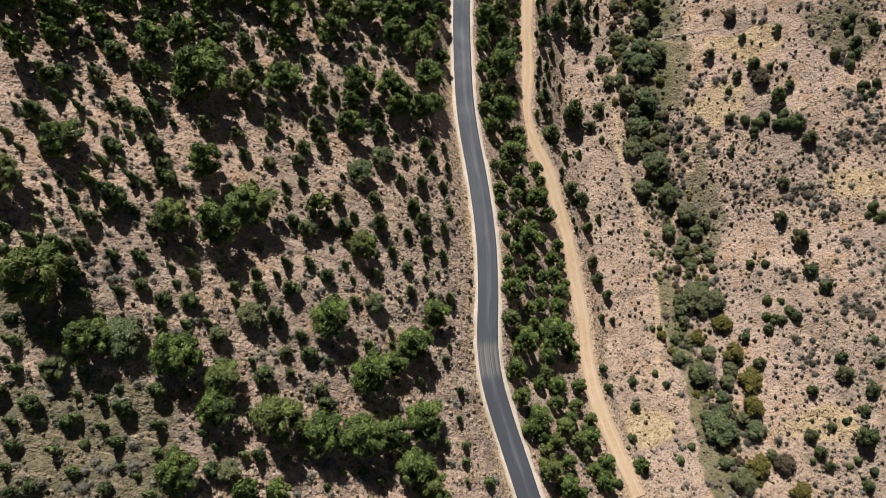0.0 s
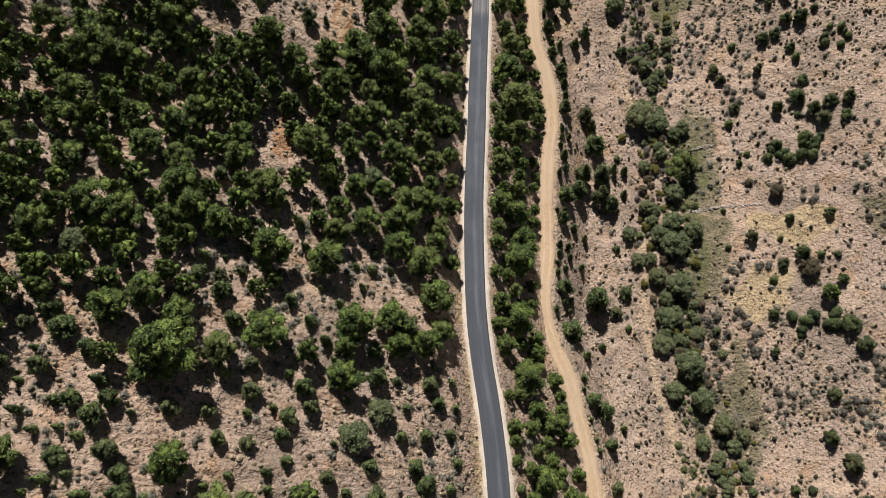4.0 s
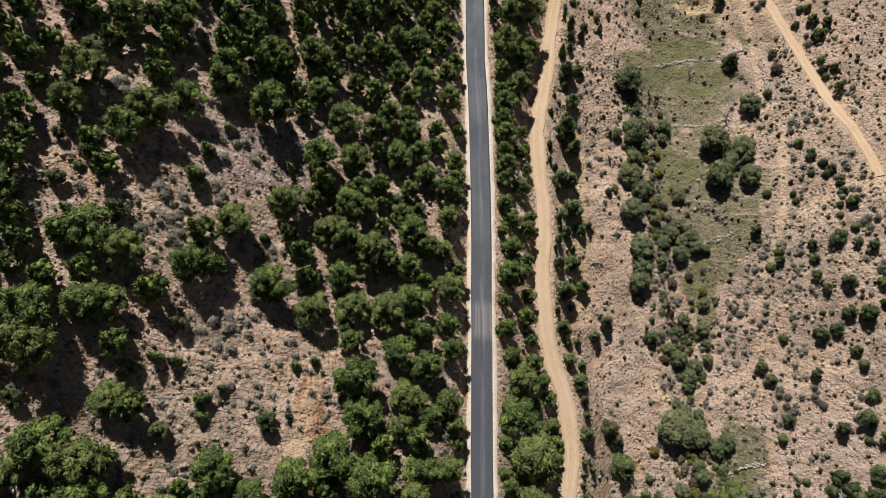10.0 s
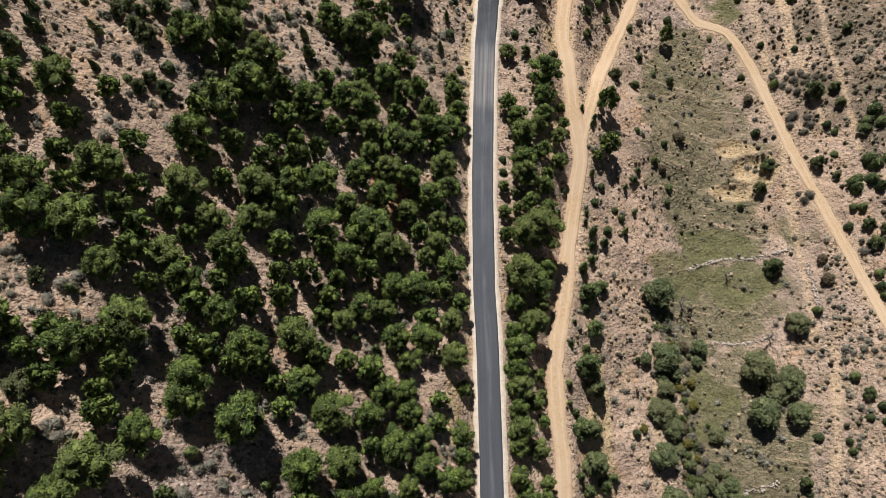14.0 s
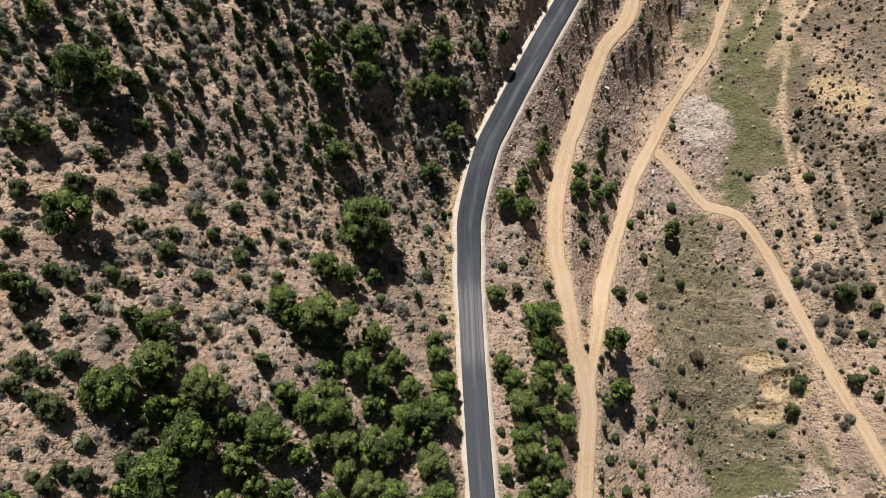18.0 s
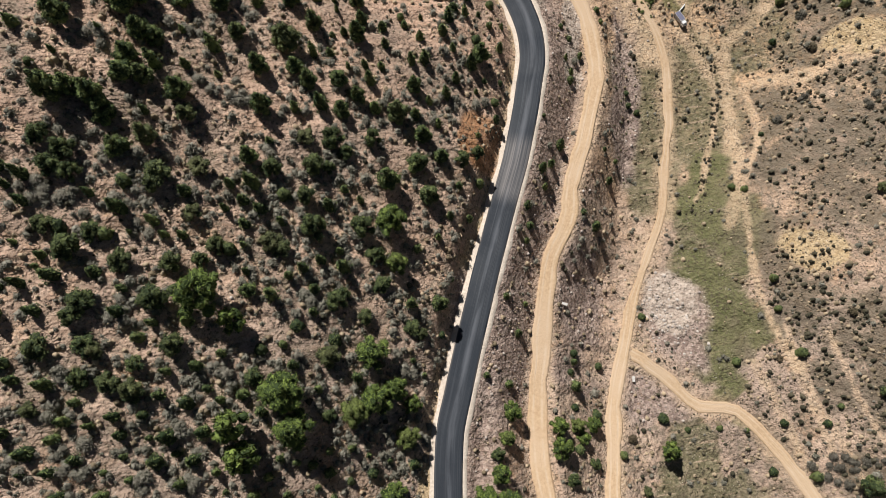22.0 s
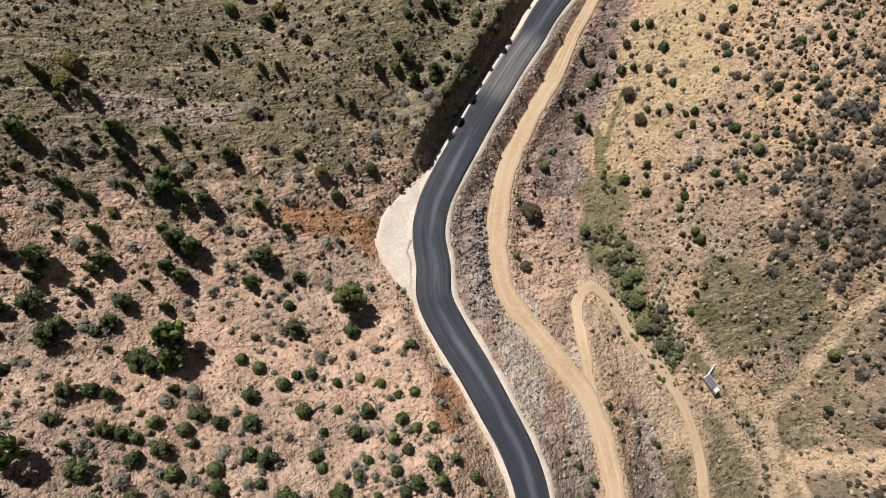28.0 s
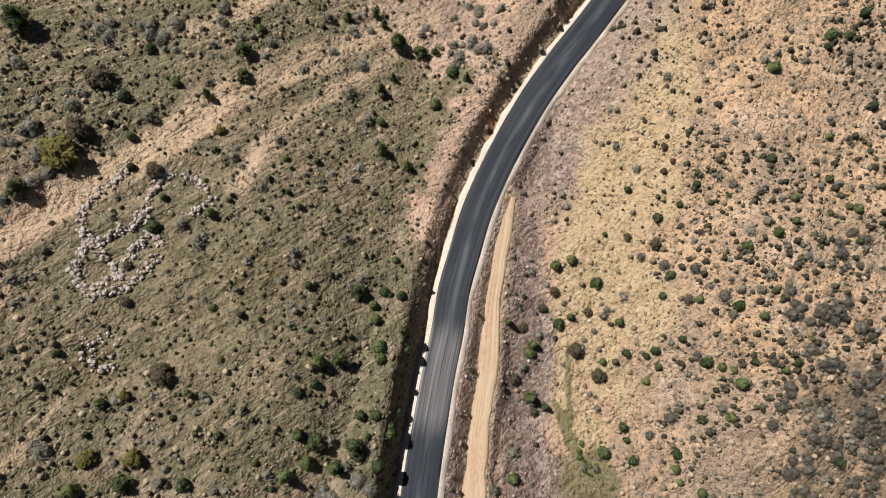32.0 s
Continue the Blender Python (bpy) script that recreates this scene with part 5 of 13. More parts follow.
plant_young_pines([
    (46.8, 321.3, 5.8), (38.1, 324.5, 6.4), (63.8, 315.2, 3.7), (33.6, 326.6, 6.4), (71.8, 314.7, 5.0), (67.5, 317.3, 4.4), (30.1, 331.4, 5.5), (61.4, 321.8, 2.8), (47.4, 327.9, 6.2), (72.1, 320.2, 5.1),
    (67.4, 323.6, 6.1), (31.4, 337.0, 5.1), (41.1, 334.2, 5.8), (73.9, 324.1, 3.7), (78.3, 327.3, 4.8), (74.4, 330.5, 4.6), (31.1, 347.4, 5.1), (46.4, 343.8, 5.4), (90.3, 328.9, 3.5), (40.5, 347.6, 5.8),
    (79.3, 334.3, 4.4), (54.0, 343.5, 5.2), (74.5, 337.4, 4.5), (69.2, 340.0, 4.9), (37.7, 351.8, 6.3), (45.2, 350.4, 5.4), (77.0, 340.4, 4.8), (82.4, 339.0, 2.8), (68.0, 344.4, 4.8), (54.3, 349.6, 4.9)])
plant_young_pines([
    (33.6, 357.5, 5.7), (42.7, 356.4, 5.9), (54.7, 353.6, 3.7), (82.8, 343.5, 2.8), (78.4, 345.3, 6.3), (40.1, 371.5, 4.7), (71.7, 360.3, 4.3), (36.3, 373.9, 5.3), (45.5, 370.6, 3.6), (84.8, 378.7, 4.7),
    (80.8, 382.0, 4.7), (45.7, 397.4, 6.1), (86.0, 384.6, 4.0), (65.5, 392.5, 5.2), (100.5, 382.1, 4.5), (106.6, 380.9, 2.9), (110.8, 381.9, 3.0), (106.8, 383.9, 3.5), (91.0, 390.0, 3.3), (102.4, 386.3, 4.0),
    (72.9, 400.7, 4.8), (95.2, 394.2, 4.0), (77.3, 405.8, 3.5), (67.0, 409.7, 5.2), (71.8, 410.0, 5.3), (75.9, 410.0, 4.8), (75.8, 418.1, 5.8), (88.8, 431.7, 4.8), (91.7, 439.3, 5.8), (139.2, 519.7, 6.4)])
plant_far_pines([
    (-52.3, 16.4, 5.8), (-46.4, 15.4, 5.8), (44.2, 8.0, 4.7), (-186.3, 113.7, 5.6), (-165.9, 127.4, 5.0), (-147.6, 122.9, 4.7), (-157.0, 127.7, 5.3), (-29.0, 81.4, 6.2), (-142.7, 123.8, 5.3), (-152.1, 130.2, 6.1),
    (-146.0, 128.1, 6.2), (-157.2, 133.2, 6.3), (-113.0, 119.6, 5.9), (-140.6, 129.9, 4.7), (-143.6, 133.4, 5.1), (-108.0, 121.7, 4.7), (-115.6, 125.4, 5.4), (-125.7, 129.5, 6.3), (-134.8, 133.3, 6.2), (-85.2, 117.1, 6.0),
    (-109.9, 127.8, 5.0), (-95.3, 123.1, 5.8), (-100.4, 125.6, 4.8), (-131.2, 137.0, 4.8), (-143.9, 144.1, 4.7), (-61.0, 114.2, 4.9), (-79.2, 121.4, 5.7), (-92.9, 128.3, 5.1), (-137.5, 145.1, 5.3), (-147.3, 149.7, 5.8)])
plant_far_pines([
    (-117.5, 139.2, 5.0), (-125.9, 142.4, 4.7), (-131.7, 145.0, 5.1), (-86.2, 129.5, 6.2), (-76.4, 128.2, 6.0), (-123.9, 147.7, 5.4), (-97.9, 138.5, 5.3), (-131.7, 151.2, 4.9), (-24.7, 112.7, 5.1), (-142.4, 155.6, 5.6),
    (-88.6, 138.1, 5.6), (-115.8, 148.5, 5.6), (-80.4, 136.1, 6.3), (-72.0, 133.0, 6.2), (-151.1, 162.5, 5.4), (-100.4, 144.8, 5.7), (-65.5, 132.4, 5.9), (-122.9, 153.8, 5.5), (-91.5, 142.8, 5.9), (-74.6, 137.8, 4.7),
    (-103.6, 149.6, 5.3), (-80.0, 141.1, 4.8), (-95.4, 147.4, 5.4), (-49.8, 131.9, 4.8), (-57.1, 135.4, 5.7), (-123.6, 159.9, 6.1), (-133.2, 163.6, 5.2), (-33.5, 127.6, 4.3), (-148.6, 169.5, 6.2), (-82.7, 145.6, 6.0)])
plant_far_pines([
    (-100.2, 152.9, 4.7), (-61.5, 138.9, 4.8), (-143.0, 170.9, 6.3), (-50.1, 137.8, 4.8), (-119.6, 164.2, 6.3), (-98.1, 157.6, 5.5), (-72.9, 148.6, 5.5), (-112.7, 163.6, 5.2), (-80.9, 153.7, 6.2), (-100.6, 162.0, 4.9),
    (-74.8, 154.2, 4.8), (-106.5, 166.5, 5.7), (-119.4, 171.3, 5.9), (-146.8, 181.3, 4.8), (-112.6, 168.9, 6.2), (-88.7, 160.6, 5.8), (-127.5, 175.9, 6.1), (-101.4, 168.8, 5.5), (-118.9, 176.3, 4.8), (-134.4, 181.9, 4.9),
    (-89.2, 166.2, 5.4), (-106.4, 172.8, 6.2), (-128.6, 181.0, 4.9), (-82.8, 164.6, 6.2), (-54.5, 154.5, 5.5), (-142.1, 187.4, 5.6), (-121.5, 180.3, 4.9), (-58.4, 157.8, 4.7), (-35.6, 149.5, 5.7), (-19.4, 145.5, 4.9)])
plant_far_pines([
    (-131.2, 187.2, 5.4), (-60.8, 161.9, 5.5), (-85.8, 171.0, 4.8), (-27.6, 150.0, 5.5), (-125.4, 185.7, 5.1), (-97.9, 175.7, 6.4), (-81.2, 171.0, 5.3), (-108.4, 181.1, 5.3), (-120.1, 185.8, 6.4), (-71.7, 170.3, 5.3),
    (-114.1, 186.2, 6.2), (-61.4, 167.5, 6.2), (-122.1, 190.6, 5.0), (-101.2, 183.9, 5.4), (-22.4, 155.6, 5.5), (-81.3, 177.6, 6.4), (-75.7, 176.6, 5.9), (-14.6, 154.9, 6.3), (-39.3, 164.2, 6.2), (-123.2, 195.3, 5.0),
    (-58.0, 172.2, 6.3), (-69.7, 177.8, 5.8), (-102.5, 190.8, 4.8), (-118.0, 197.0, 6.1), (-76.3, 182.6, 5.2), (-87.4, 186.9, 5.7), (-109.0, 195.2, 5.8), (-15.5, 161.5, 6.3), (-59.3, 177.6, 5.1), (-98.3, 193.8, 6.3)])
plant_far_pines([
    (-67.2, 182.6, 5.8), (-36.9, 171.8, 6.3), (-121.1, 202.6, 4.6), (-77.2, 187.4, 4.7), (-116.8, 202.3, 4.8), (-90.9, 193.3, 6.1), (123.2, 116.1, 5.4), (-111.4, 201.9, 5.2), (-31.3, 172.9, 5.8), (-22.4, 169.7, 4.8),
    (-104.2, 200.0, 5.0), (-95.6, 198.9, 4.7), (-77.5, 192.4, 6.2), (-83.0, 194.8, 6.2), (-119.5, 208.2, 4.9), (-100.1, 203.4, 6.4), (-108.0, 206.8, 4.9), (-22.1, 176.4, 6.4), (-36.4, 181.7, 5.8), (-30.9, 181.3, 6.1),
    (-12.3, 174.9, 5.8), (-78.0, 199.0, 5.6), (-40.6, 185.6, 5.4), (-119.1, 214.2, 5.1), (-25.3, 180.8, 5.1), (-85.1, 202.7, 5.7), (-58.0, 194.2, 5.9), (-104.1, 211.0, 5.2), (-112.3, 215.6, 5.6), (-18.0, 183.3, 5.8)])
plant_far_pines([
    (-90.3, 210.3, 5.3), (-52.0, 196.5, 5.0), (-39.7, 192.8, 5.2), (-77.0, 206.7, 5.2), (-114.8, 220.6, 5.4), (-102.8, 217.4, 5.3), (-27.7, 190.1, 5.9), (-82.7, 211.0, 6.4), (-87.8, 214.6, 4.7), (-73.5, 210.6, 5.4),
    (-23.8, 192.6, 5.9), (-113.1, 225.3, 4.8), (-42.2, 200.7, 5.9), (-78.4, 216.6, 5.1), (-104.4, 226.1, 5.3), (-94.3, 222.6, 6.4), (-97.2, 227.5, 5.2), (-76.9, 223.0, 5.4), (-66.3, 220.3, 6.2), (-88.2, 228.5, 4.9),
    (-36.2, 209.8, 6.0), (-80.2, 226.8, 5.5), (-36.8, 221.6, 5.9), (-114.5, 257.0, 5.7), (-46.3, 235.5, 5.1), (-50.7, 237.9, 4.9), (-29.4, 231.5, 6.4), (-113.0, 263.9, 5.9), (-48.2, 242.1, 4.9), (-87.3, 259.0, 5.9)])
plant_far_pines([
    (-114.7, 269.2, 5.4), (-42.1, 243.2, 5.6), (-81.2, 257.6, 5.8), (-64.2, 251.5, 4.9), (-107.7, 267.4, 5.4), (-69.3, 253.8, 4.6), (-19.0, 236.5, 5.1), (-92.0, 265.7, 6.2), (-2.1, 233.3, 6.3), (-76.4, 260.6, 6.2),
    (-57.5, 254.5, 5.0), (-83.3, 265.8, 4.6), (-61.8, 258.0, 5.9), (-69.8, 261.5, 6.1), (-19.6, 243.3, 6.2), (-2.2, 239.6, 5.9), (-53.7, 258.8, 4.9), (-74.0, 266.5, 6.4), (-48.2, 258.5, 5.5), (-84.9, 272.8, 5.0),
    (-58.1, 264.2, 6.4), (-77.5, 271.3, 5.8), (-4.2, 244.8, 4.7), (-69.1, 269.6, 4.8), (-34.1, 257.1, 5.6), (-47.2, 263.6, 5.1), (-62.7, 269.5, 5.7), (-52.7, 266.4, 5.1), (-35.9, 262.6, 5.6), (-83.7, 281.6, 6.3)])
plant_far_pines([
    (-77.4, 279.9, 5.1), (-71.5, 278.3, 5.2), (-66.9, 276.7, 5.1), (-51.2, 271.4, 5.4), (-57.4, 274.6, 6.0), (-85.4, 286.7, 4.9), (5.2, 255.8, 6.2), (-76.4, 291.3, 4.8), (-44.2, 280.4, 6.0), (-80.0, 295.5, 5.0),
    (-47.0, 285.5, 4.7), (-22.6, 278.0, 6.2), (-40.8, 284.6, 4.7), (-57.6, 293.8, 4.7), (-22.7, 282.0, 4.6), (-43.2, 289.5, 5.4), (-63.8, 298.3, 5.0), (3.7, 274.6, 5.1), (-56.3, 299.0, 5.1), (-44.7, 296.3, 5.9),
    (-34.1, 294.2, 5.3), (-2.3, 283.7, 5.9), (-20.8, 290.4, 5.8), (-28.1, 293.2, 5.8), (1.7, 283.8, 5.4), (-6.5, 287.5, 6.2), (-44.9, 301.5, 5.1), (-55.4, 305.3, 5.2), (-48.1, 305.5, 6.0), (11.8, 284.0, 6.1)])
plant_far_pines([
    (-7.4, 296.9, 6.0), (1.5, 296.3, 6.1), (-47.6, 315.6, 4.9), (7.1, 297.3, 5.6), (-15.5, 307.2, 6.0), (15.7, 296.8, 5.1), (-69.8, 328.2, 5.7), (-58.0, 324.1, 6.0), (-45.6, 320.1, 4.9), (0.5, 304.7, 6.2),
    (7.3, 302.6, 4.7), (-13.7, 311.8, 5.5), (-64.1, 330.2, 5.0), (12.6, 302.3, 6.1), (-70.7, 334.1, 5.7), (-43.4, 324.6, 6.1), (-53.4, 328.6, 4.9), (-16.1, 315.2, 5.6), (-23.4, 319.6, 4.8), (8.6, 308.8, 6.4),
    (-8.9, 315.3, 6.3), (-46.9, 329.3, 5.3), (17.0, 307.9, 5.2), (-51.4, 334.2, 5.4), (-39.7, 330.7, 5.8), (-24.2, 326.3, 5.0), (-35.6, 334.7, 5.9), (0.4, 322.5, 4.8), (-12.8, 328.2, 5.8), (-22.1, 332.7, 5.4)])
plant_far_pines([
    (-30.5, 336.2, 4.6), (-40.4, 341.2, 5.0), (-2.5, 327.7, 5.2), (155.8, 270.9, 3.0), (3.5, 330.4, 5.2), (14.7, 328.4, 6.0), (-15.6, 340.1, 4.8), (10.4, 331.8, 4.1), (-1.6, 337.8, 5.2), (19.1, 330.7, 5.1),
    (13.8, 338.4, 6.3), (23.6, 336.1, 5.2), (9.4, 342.2, 6.3), (19.4, 339.3, 5.4), (14.5, 345.0, 4.7), (5.3, 349.9, 5.8), (12.0, 348.7, 5.4), (-0.0, 356.8, 5.3), (5.5, 356.5, 5.9), (-31.6, 373.5, 3.8),
    (93.7, 331.2, 6.1), (3.1, 368.0, 3.9), (-43.9, 386.0, 4.8), (-11.2, 376.3, 4.9), (28.7, 363.1, 5.6), (-61.7, 398.0, 4.9), (96.1, 342.8, 5.8), (-26.8, 390.8, 4.2), (123.7, 367.5, 4.6), (4.0, 412.4, 6.0)])
plant_far_pines([
    (44.9, 402.1, 3.7), (47.2, 411.9, 6.2), (-1.0, 429.7, 4.6), (48.4, 417.5, 6.2), (57.7, 433.3, 4.9), (-24.6, 496.6, 5.7), (4.1, 514.3, 5.1), (-3.8, 526.8, 3.9), (70.0, 501.1, 4.5), (-31.0, 540.6, 4.9),
    (2.4, 529.8, 5.3), (77.2, 504.4, 5.2), (103.5, 500.6, 4.7), (71.5, 512.8, 4.3), (58.1, 522.7, 5.2), (78.3, 516.6, 3.7), (19.5, 548.0, 5.5), (87.9, 524.0, 5.3), (0.8, 565.0, 3.7), (33.7, 553.1, 4.7),
    (108.9, 526.5, 4.6), (110.8, 530.2, 5.7), (39.1, 561.8, 3.6), (19.6, 571.7, 4.9), (5.8, 579.6, 4.3), (10.5, 584.4, 4.0), (69.5, 579.7, 3.5), (50.0, 590.8, 5.7), (66.7, 586.3, 4.9), (41.7, 596.3, 3.9)])
plant_conifers([
    (-202.7, 10.0, 4.6), (-132.6, -14.6, 4.3), (-172.2, 1.5, 4.0), (-89.0, -28.7, 3.9), (-196.9, 10.9, 4.3), (-100.3, -21.9, 4.1), (-185.3, 9.2, 4.2), (-108.5, -17.8, 4.4), (-161.6, 5.1, 4.0), (-94.9, -19.1, 3.9),
    (-176.5, 11.3, 4.4), (-111.6, -11.7, 4.1), (-133.4, -2.2, 4.5), (-104.8, -12.0, 3.9), (-98.4, -13.7, 4.2), (-200.2, 23.6, 4.3), (-137.6, 4.4, 4.4), (-113.9, -3.3, 4.1), (-120.5, 0.2, 4.5), (-84.4, -9.4, 3.9),
    (-112.8, 5.1, 4.0), (-166.0, 25.1, 4.3), (-129.3, 12.2, 4.2), (-94.1, -0.3, 4.3), (-101.5, 2.7, 4.0), (-135.8, 20.7, 3.9), (-159.1, 31.9, 4.5), (-98.8, 11.6, 4.1), (-123.8, 22.2, 4.2), (-174.1, 41.0, 4.2)])
plant_conifers([
    (-143.5, 30.9, 4.2), (-180.5, 45.1, 4.2), (-136.7, 29.3, 4.5), (-204.5, 54.6, 4.2), (-95.7, 16.0, 4.2), (-142.3, 37.3, 3.9), (-130.8, 35.6, 4.2), (-74.7, 15.9, 3.9), (-166.0, 53.5, 4.0), (-124.9, 38.9, 4.1),
    (-143.6, 48.1, 4.2), (-92.8, 31.8, 4.0), (-59.0, 22.2, 4.4), (-83.7, 35.4, 3.9), (-100.8, 41.8, 3.9), (-144.9, 58.9, 4.4), (-88.7, 39.1, 5.2), (-94.2, 42.4, 4.6), (-127.8, 55.2, 4.3), (-73.5, 36.5, 4.6),
    (-97.4, 47.7, 4.2), (-84.5, 45.9, 5.5), (-67.0, 39.7, 3.9), (-155.8, 74.2, 4.2), (-167.0, 79.4, 3.9), (-118.3, 61.9, 4.0), (-123.5, 64.6, 4.4), (-34.4, 33.1, 4.2), (-35.2, 36.4, 4.2), (-46.3, 40.9, 5.8)])
plant_conifers([
    (-184.6, 91.3, 4.1), (-167.9, 85.8, 4.2), (-122.0, 71.7, 4.4), (-54.2, 50.5, 4.6), (-138.7, 81.5, 4.4), (-36.2, 44.9, 4.7), (-182.4, 98.4, 4.5), (-94.1, 67.5, 4.5), (-175.8, 98.5, 3.9), (-79.8, 66.1, 6.5),
    (-98.3, 73.5, 3.9), (-67.6, 62.8, 3.9), (-123.7, 83.9, 4.3), (-41.9, 54.4, 5.0), (-164.9, 100.1, 4.6), (-179.0, 106.0, 4.1), (-83.4, 72.8, 4.0), (-77.7, 71.8, 4.3), (-118.4, 87.2, 4.1), (-67.1, 69.0, 4.1),
    (-44.9, 61.1, 4.2), (-38.0, 60.6, 5.0), (-170.2, 109.7, 4.5), (-150.1, 103.5, 4.4), (-75.6, 77.6, 4.0), (-29.9, 64.0, 4.3), (-111.0, 94.5, 4.6), (-122.4, 99.2, 4.6), (-135.8, 105.1, 4.0), (-70.3, 82.5, 6.7)])
plant_conifers([
    (-141.0, 108.3, 4.4), (-147.5, 111.4, 4.0), (-125.3, 108.1, 4.3), (-149.1, 117.0, 3.9), (-10.4, 67.3, 4.3), (-82.8, 94.2, 4.5), (-32.7, 76.1, 5.5), (-60.2, 86.5, 5.4), (-35.7, 78.6, 4.1), (-27.7, 77.6, 3.9),
    (-178.4, 132.9, 4.6), (-23.7, 76.7, 5.6), (-60.7, 91.0, 4.7), (-70.5, 95.3, 5.3), (-112.0, 111.6, 4.0), (-84.1, 102.9, 5.1), (-62.2, 95.4, 5.5), (-4.0, 74.4, 4.1), (-15.4, 79.2, 5.8), (-24.8, 85.0, 4.0),
    (-4.3, 80.2, 5.9), (49.1, 61.0, 3.9), (-64.1, 102.7, 5.4), (-44.4, 95.6, 4.2), (-15.7, 86.4, 4.4), (-67.7, 106.2, 4.3), (-163.4, 141.4, 4.1), (-81.6, 112.1, 6.6), (-5.8, 84.6, 4.5), (-61.0, 105.4, 4.3)])
plant_conifers([
    (-92.9, 117.2, 4.2), (-32.6, 95.3, 4.0), (47.2, 66.6, 5.3), (-51.8, 102.8, 4.6), (-45.7, 101.8, 4.3), (-79.0, 114.4, 4.1), (-72.8, 113.2, 4.7), (-30.7, 98.9, 4.9), (-173.7, 151.0, 4.5), (47.0, 72.0, 4.6),
    (-2.4, 91.5, 4.3), (-26.0, 100.6, 4.1), (-163.4, 150.7, 4.1), (-37.2, 104.9, 5.0), (-64.8, 116.1, 4.4), (-74.8, 122.0, 3.9), (-26.6, 104.8, 5.3), (-68.7, 120.4, 6.0), (-169.7, 158.2, 4.5), (-81.0, 126.0, 4.9),
    (-37.0, 111.1, 3.9), (-70.7, 124.3, 4.2), (2.0, 98.8, 4.1), (48.3, 83.9, 5.1), (-11.0, 106.1, 5.5), (0.6, 103.2, 5.0), (-158.0, 162.6, 4.5), (-39.4, 121.3, 4.6), (-10.9, 112.9, 4.4), (48.8, 93.7, 6.4)])
plant_conifers([
    (-41.0, 127.8, 5.4), (45.5, 97.0, 5.4), (-2.2, 118.0, 6.4), (43.8, 118.0, 7.5), (-157.3, 195.1, 4.6), (-149.0, 195.6, 4.1), (54.7, 127.6, 8.9), (44.7, 131.4, 5.7), (-149.3, 208.8, 4.3), (-132.1, 205.6, 4.1),
    (-137.1, 208.4, 4.3), (48.9, 153.1, 4.5), (-135.0, 220.2, 4.2), (-64.5, 198.7, 4.6), (51.4, 160.7, 6.4), (66.8, 158.5, 6.8), (56.9, 163.5, 6.6), (64.0, 161.5, 6.8), (-130.7, 234.7, 4.1), (-122.1, 233.4, 4.5),
    (60.3, 169.5, 6.7), (-132.9, 240.0, 4.2), (-33.3, 204.7, 4.6), (66.3, 168.5, 7.6), (-139.1, 243.4, 4.0), (-59.5, 216.8, 4.1), (-25.5, 209.7, 4.1), (-132.4, 249.1, 4.0), (66.0, 178.9, 8.5), (-36.7, 217.0, 4.1)])
plant_conifers([
    (-99.1, 239.9, 4.1), (-72.4, 230.3, 3.9), (-88.7, 238.3, 4.4), (-75.9, 234.5, 4.2), (-103.0, 244.8, 4.3), (57.5, 189.0, 4.7), (-81.5, 241.6, 4.1), (-124.4, 260.9, 4.6), (-84.2, 249.7, 4.5), (-127.1, 269.0, 4.5),
    (59.0, 202.5, 6.0), (57.5, 208.8, 4.8), (-102.7, 275.9, 4.2), (58.1, 217.6, 5.5), (67.2, 214.8, 3.9), (-120.3, 286.1, 4.4), (71.8, 218.3, 4.7), (-111.8, 286.6, 4.1), (-19.9, 256.5, 4.7), (61.0, 227.7, 7.0),
    (66.9, 228.9, 4.5), (-17.0, 262.2, 4.1), (61.0, 235.5, 3.9), (65.2, 235.6, 5.3), (-107.9, 304.6, 4.4), (-113.2, 308.2, 4.4), (65.5, 244.3, 3.9), (70.2, 245.1, 4.5), (-98.5, 310.6, 4.1), (68.6, 250.6, 8.0)])
plant_conifers([
    (-87.6, 313.9, 4.6), (67.6, 259.4, 6.6), (70.0, 258.6, 6.6), (-89.8, 321.9, 4.1), (-93.9, 326.2, 4.4), (73.4, 268.2, 5.9), (-93.0, 332.8, 4.3), (73.0, 273.8, 7.3), (-80.9, 331.2, 4.3), (-83.7, 338.5, 4.3),
    (77.3, 283.3, 5.4), (78.0, 292.5, 6.1), (81.9, 293.8, 4.3), (-59.5, 346.2, 4.1), (-78.7, 356.0, 4.3), (-94.3, 363.1, 4.0), (-87.7, 361.9, 4.0), (-76.0, 362.3, 4.3), (-42.1, 351.6, 4.2), (-30.6, 348.6, 4.6),
    (20.9, 356.2, 4.0), (-9.8, 405.3, 4.3), (10.4, 399.0, 4.0), (-6.2, 405.5, 5.9), (14.2, 399.5, 4.0), (4.6, 406.5, 4.8), (10.5, 406.1, 4.1), (11.1, 416.2, 4.9), (11.6, 427.5, 5.0), (92.5, 421.3, 4.0)])
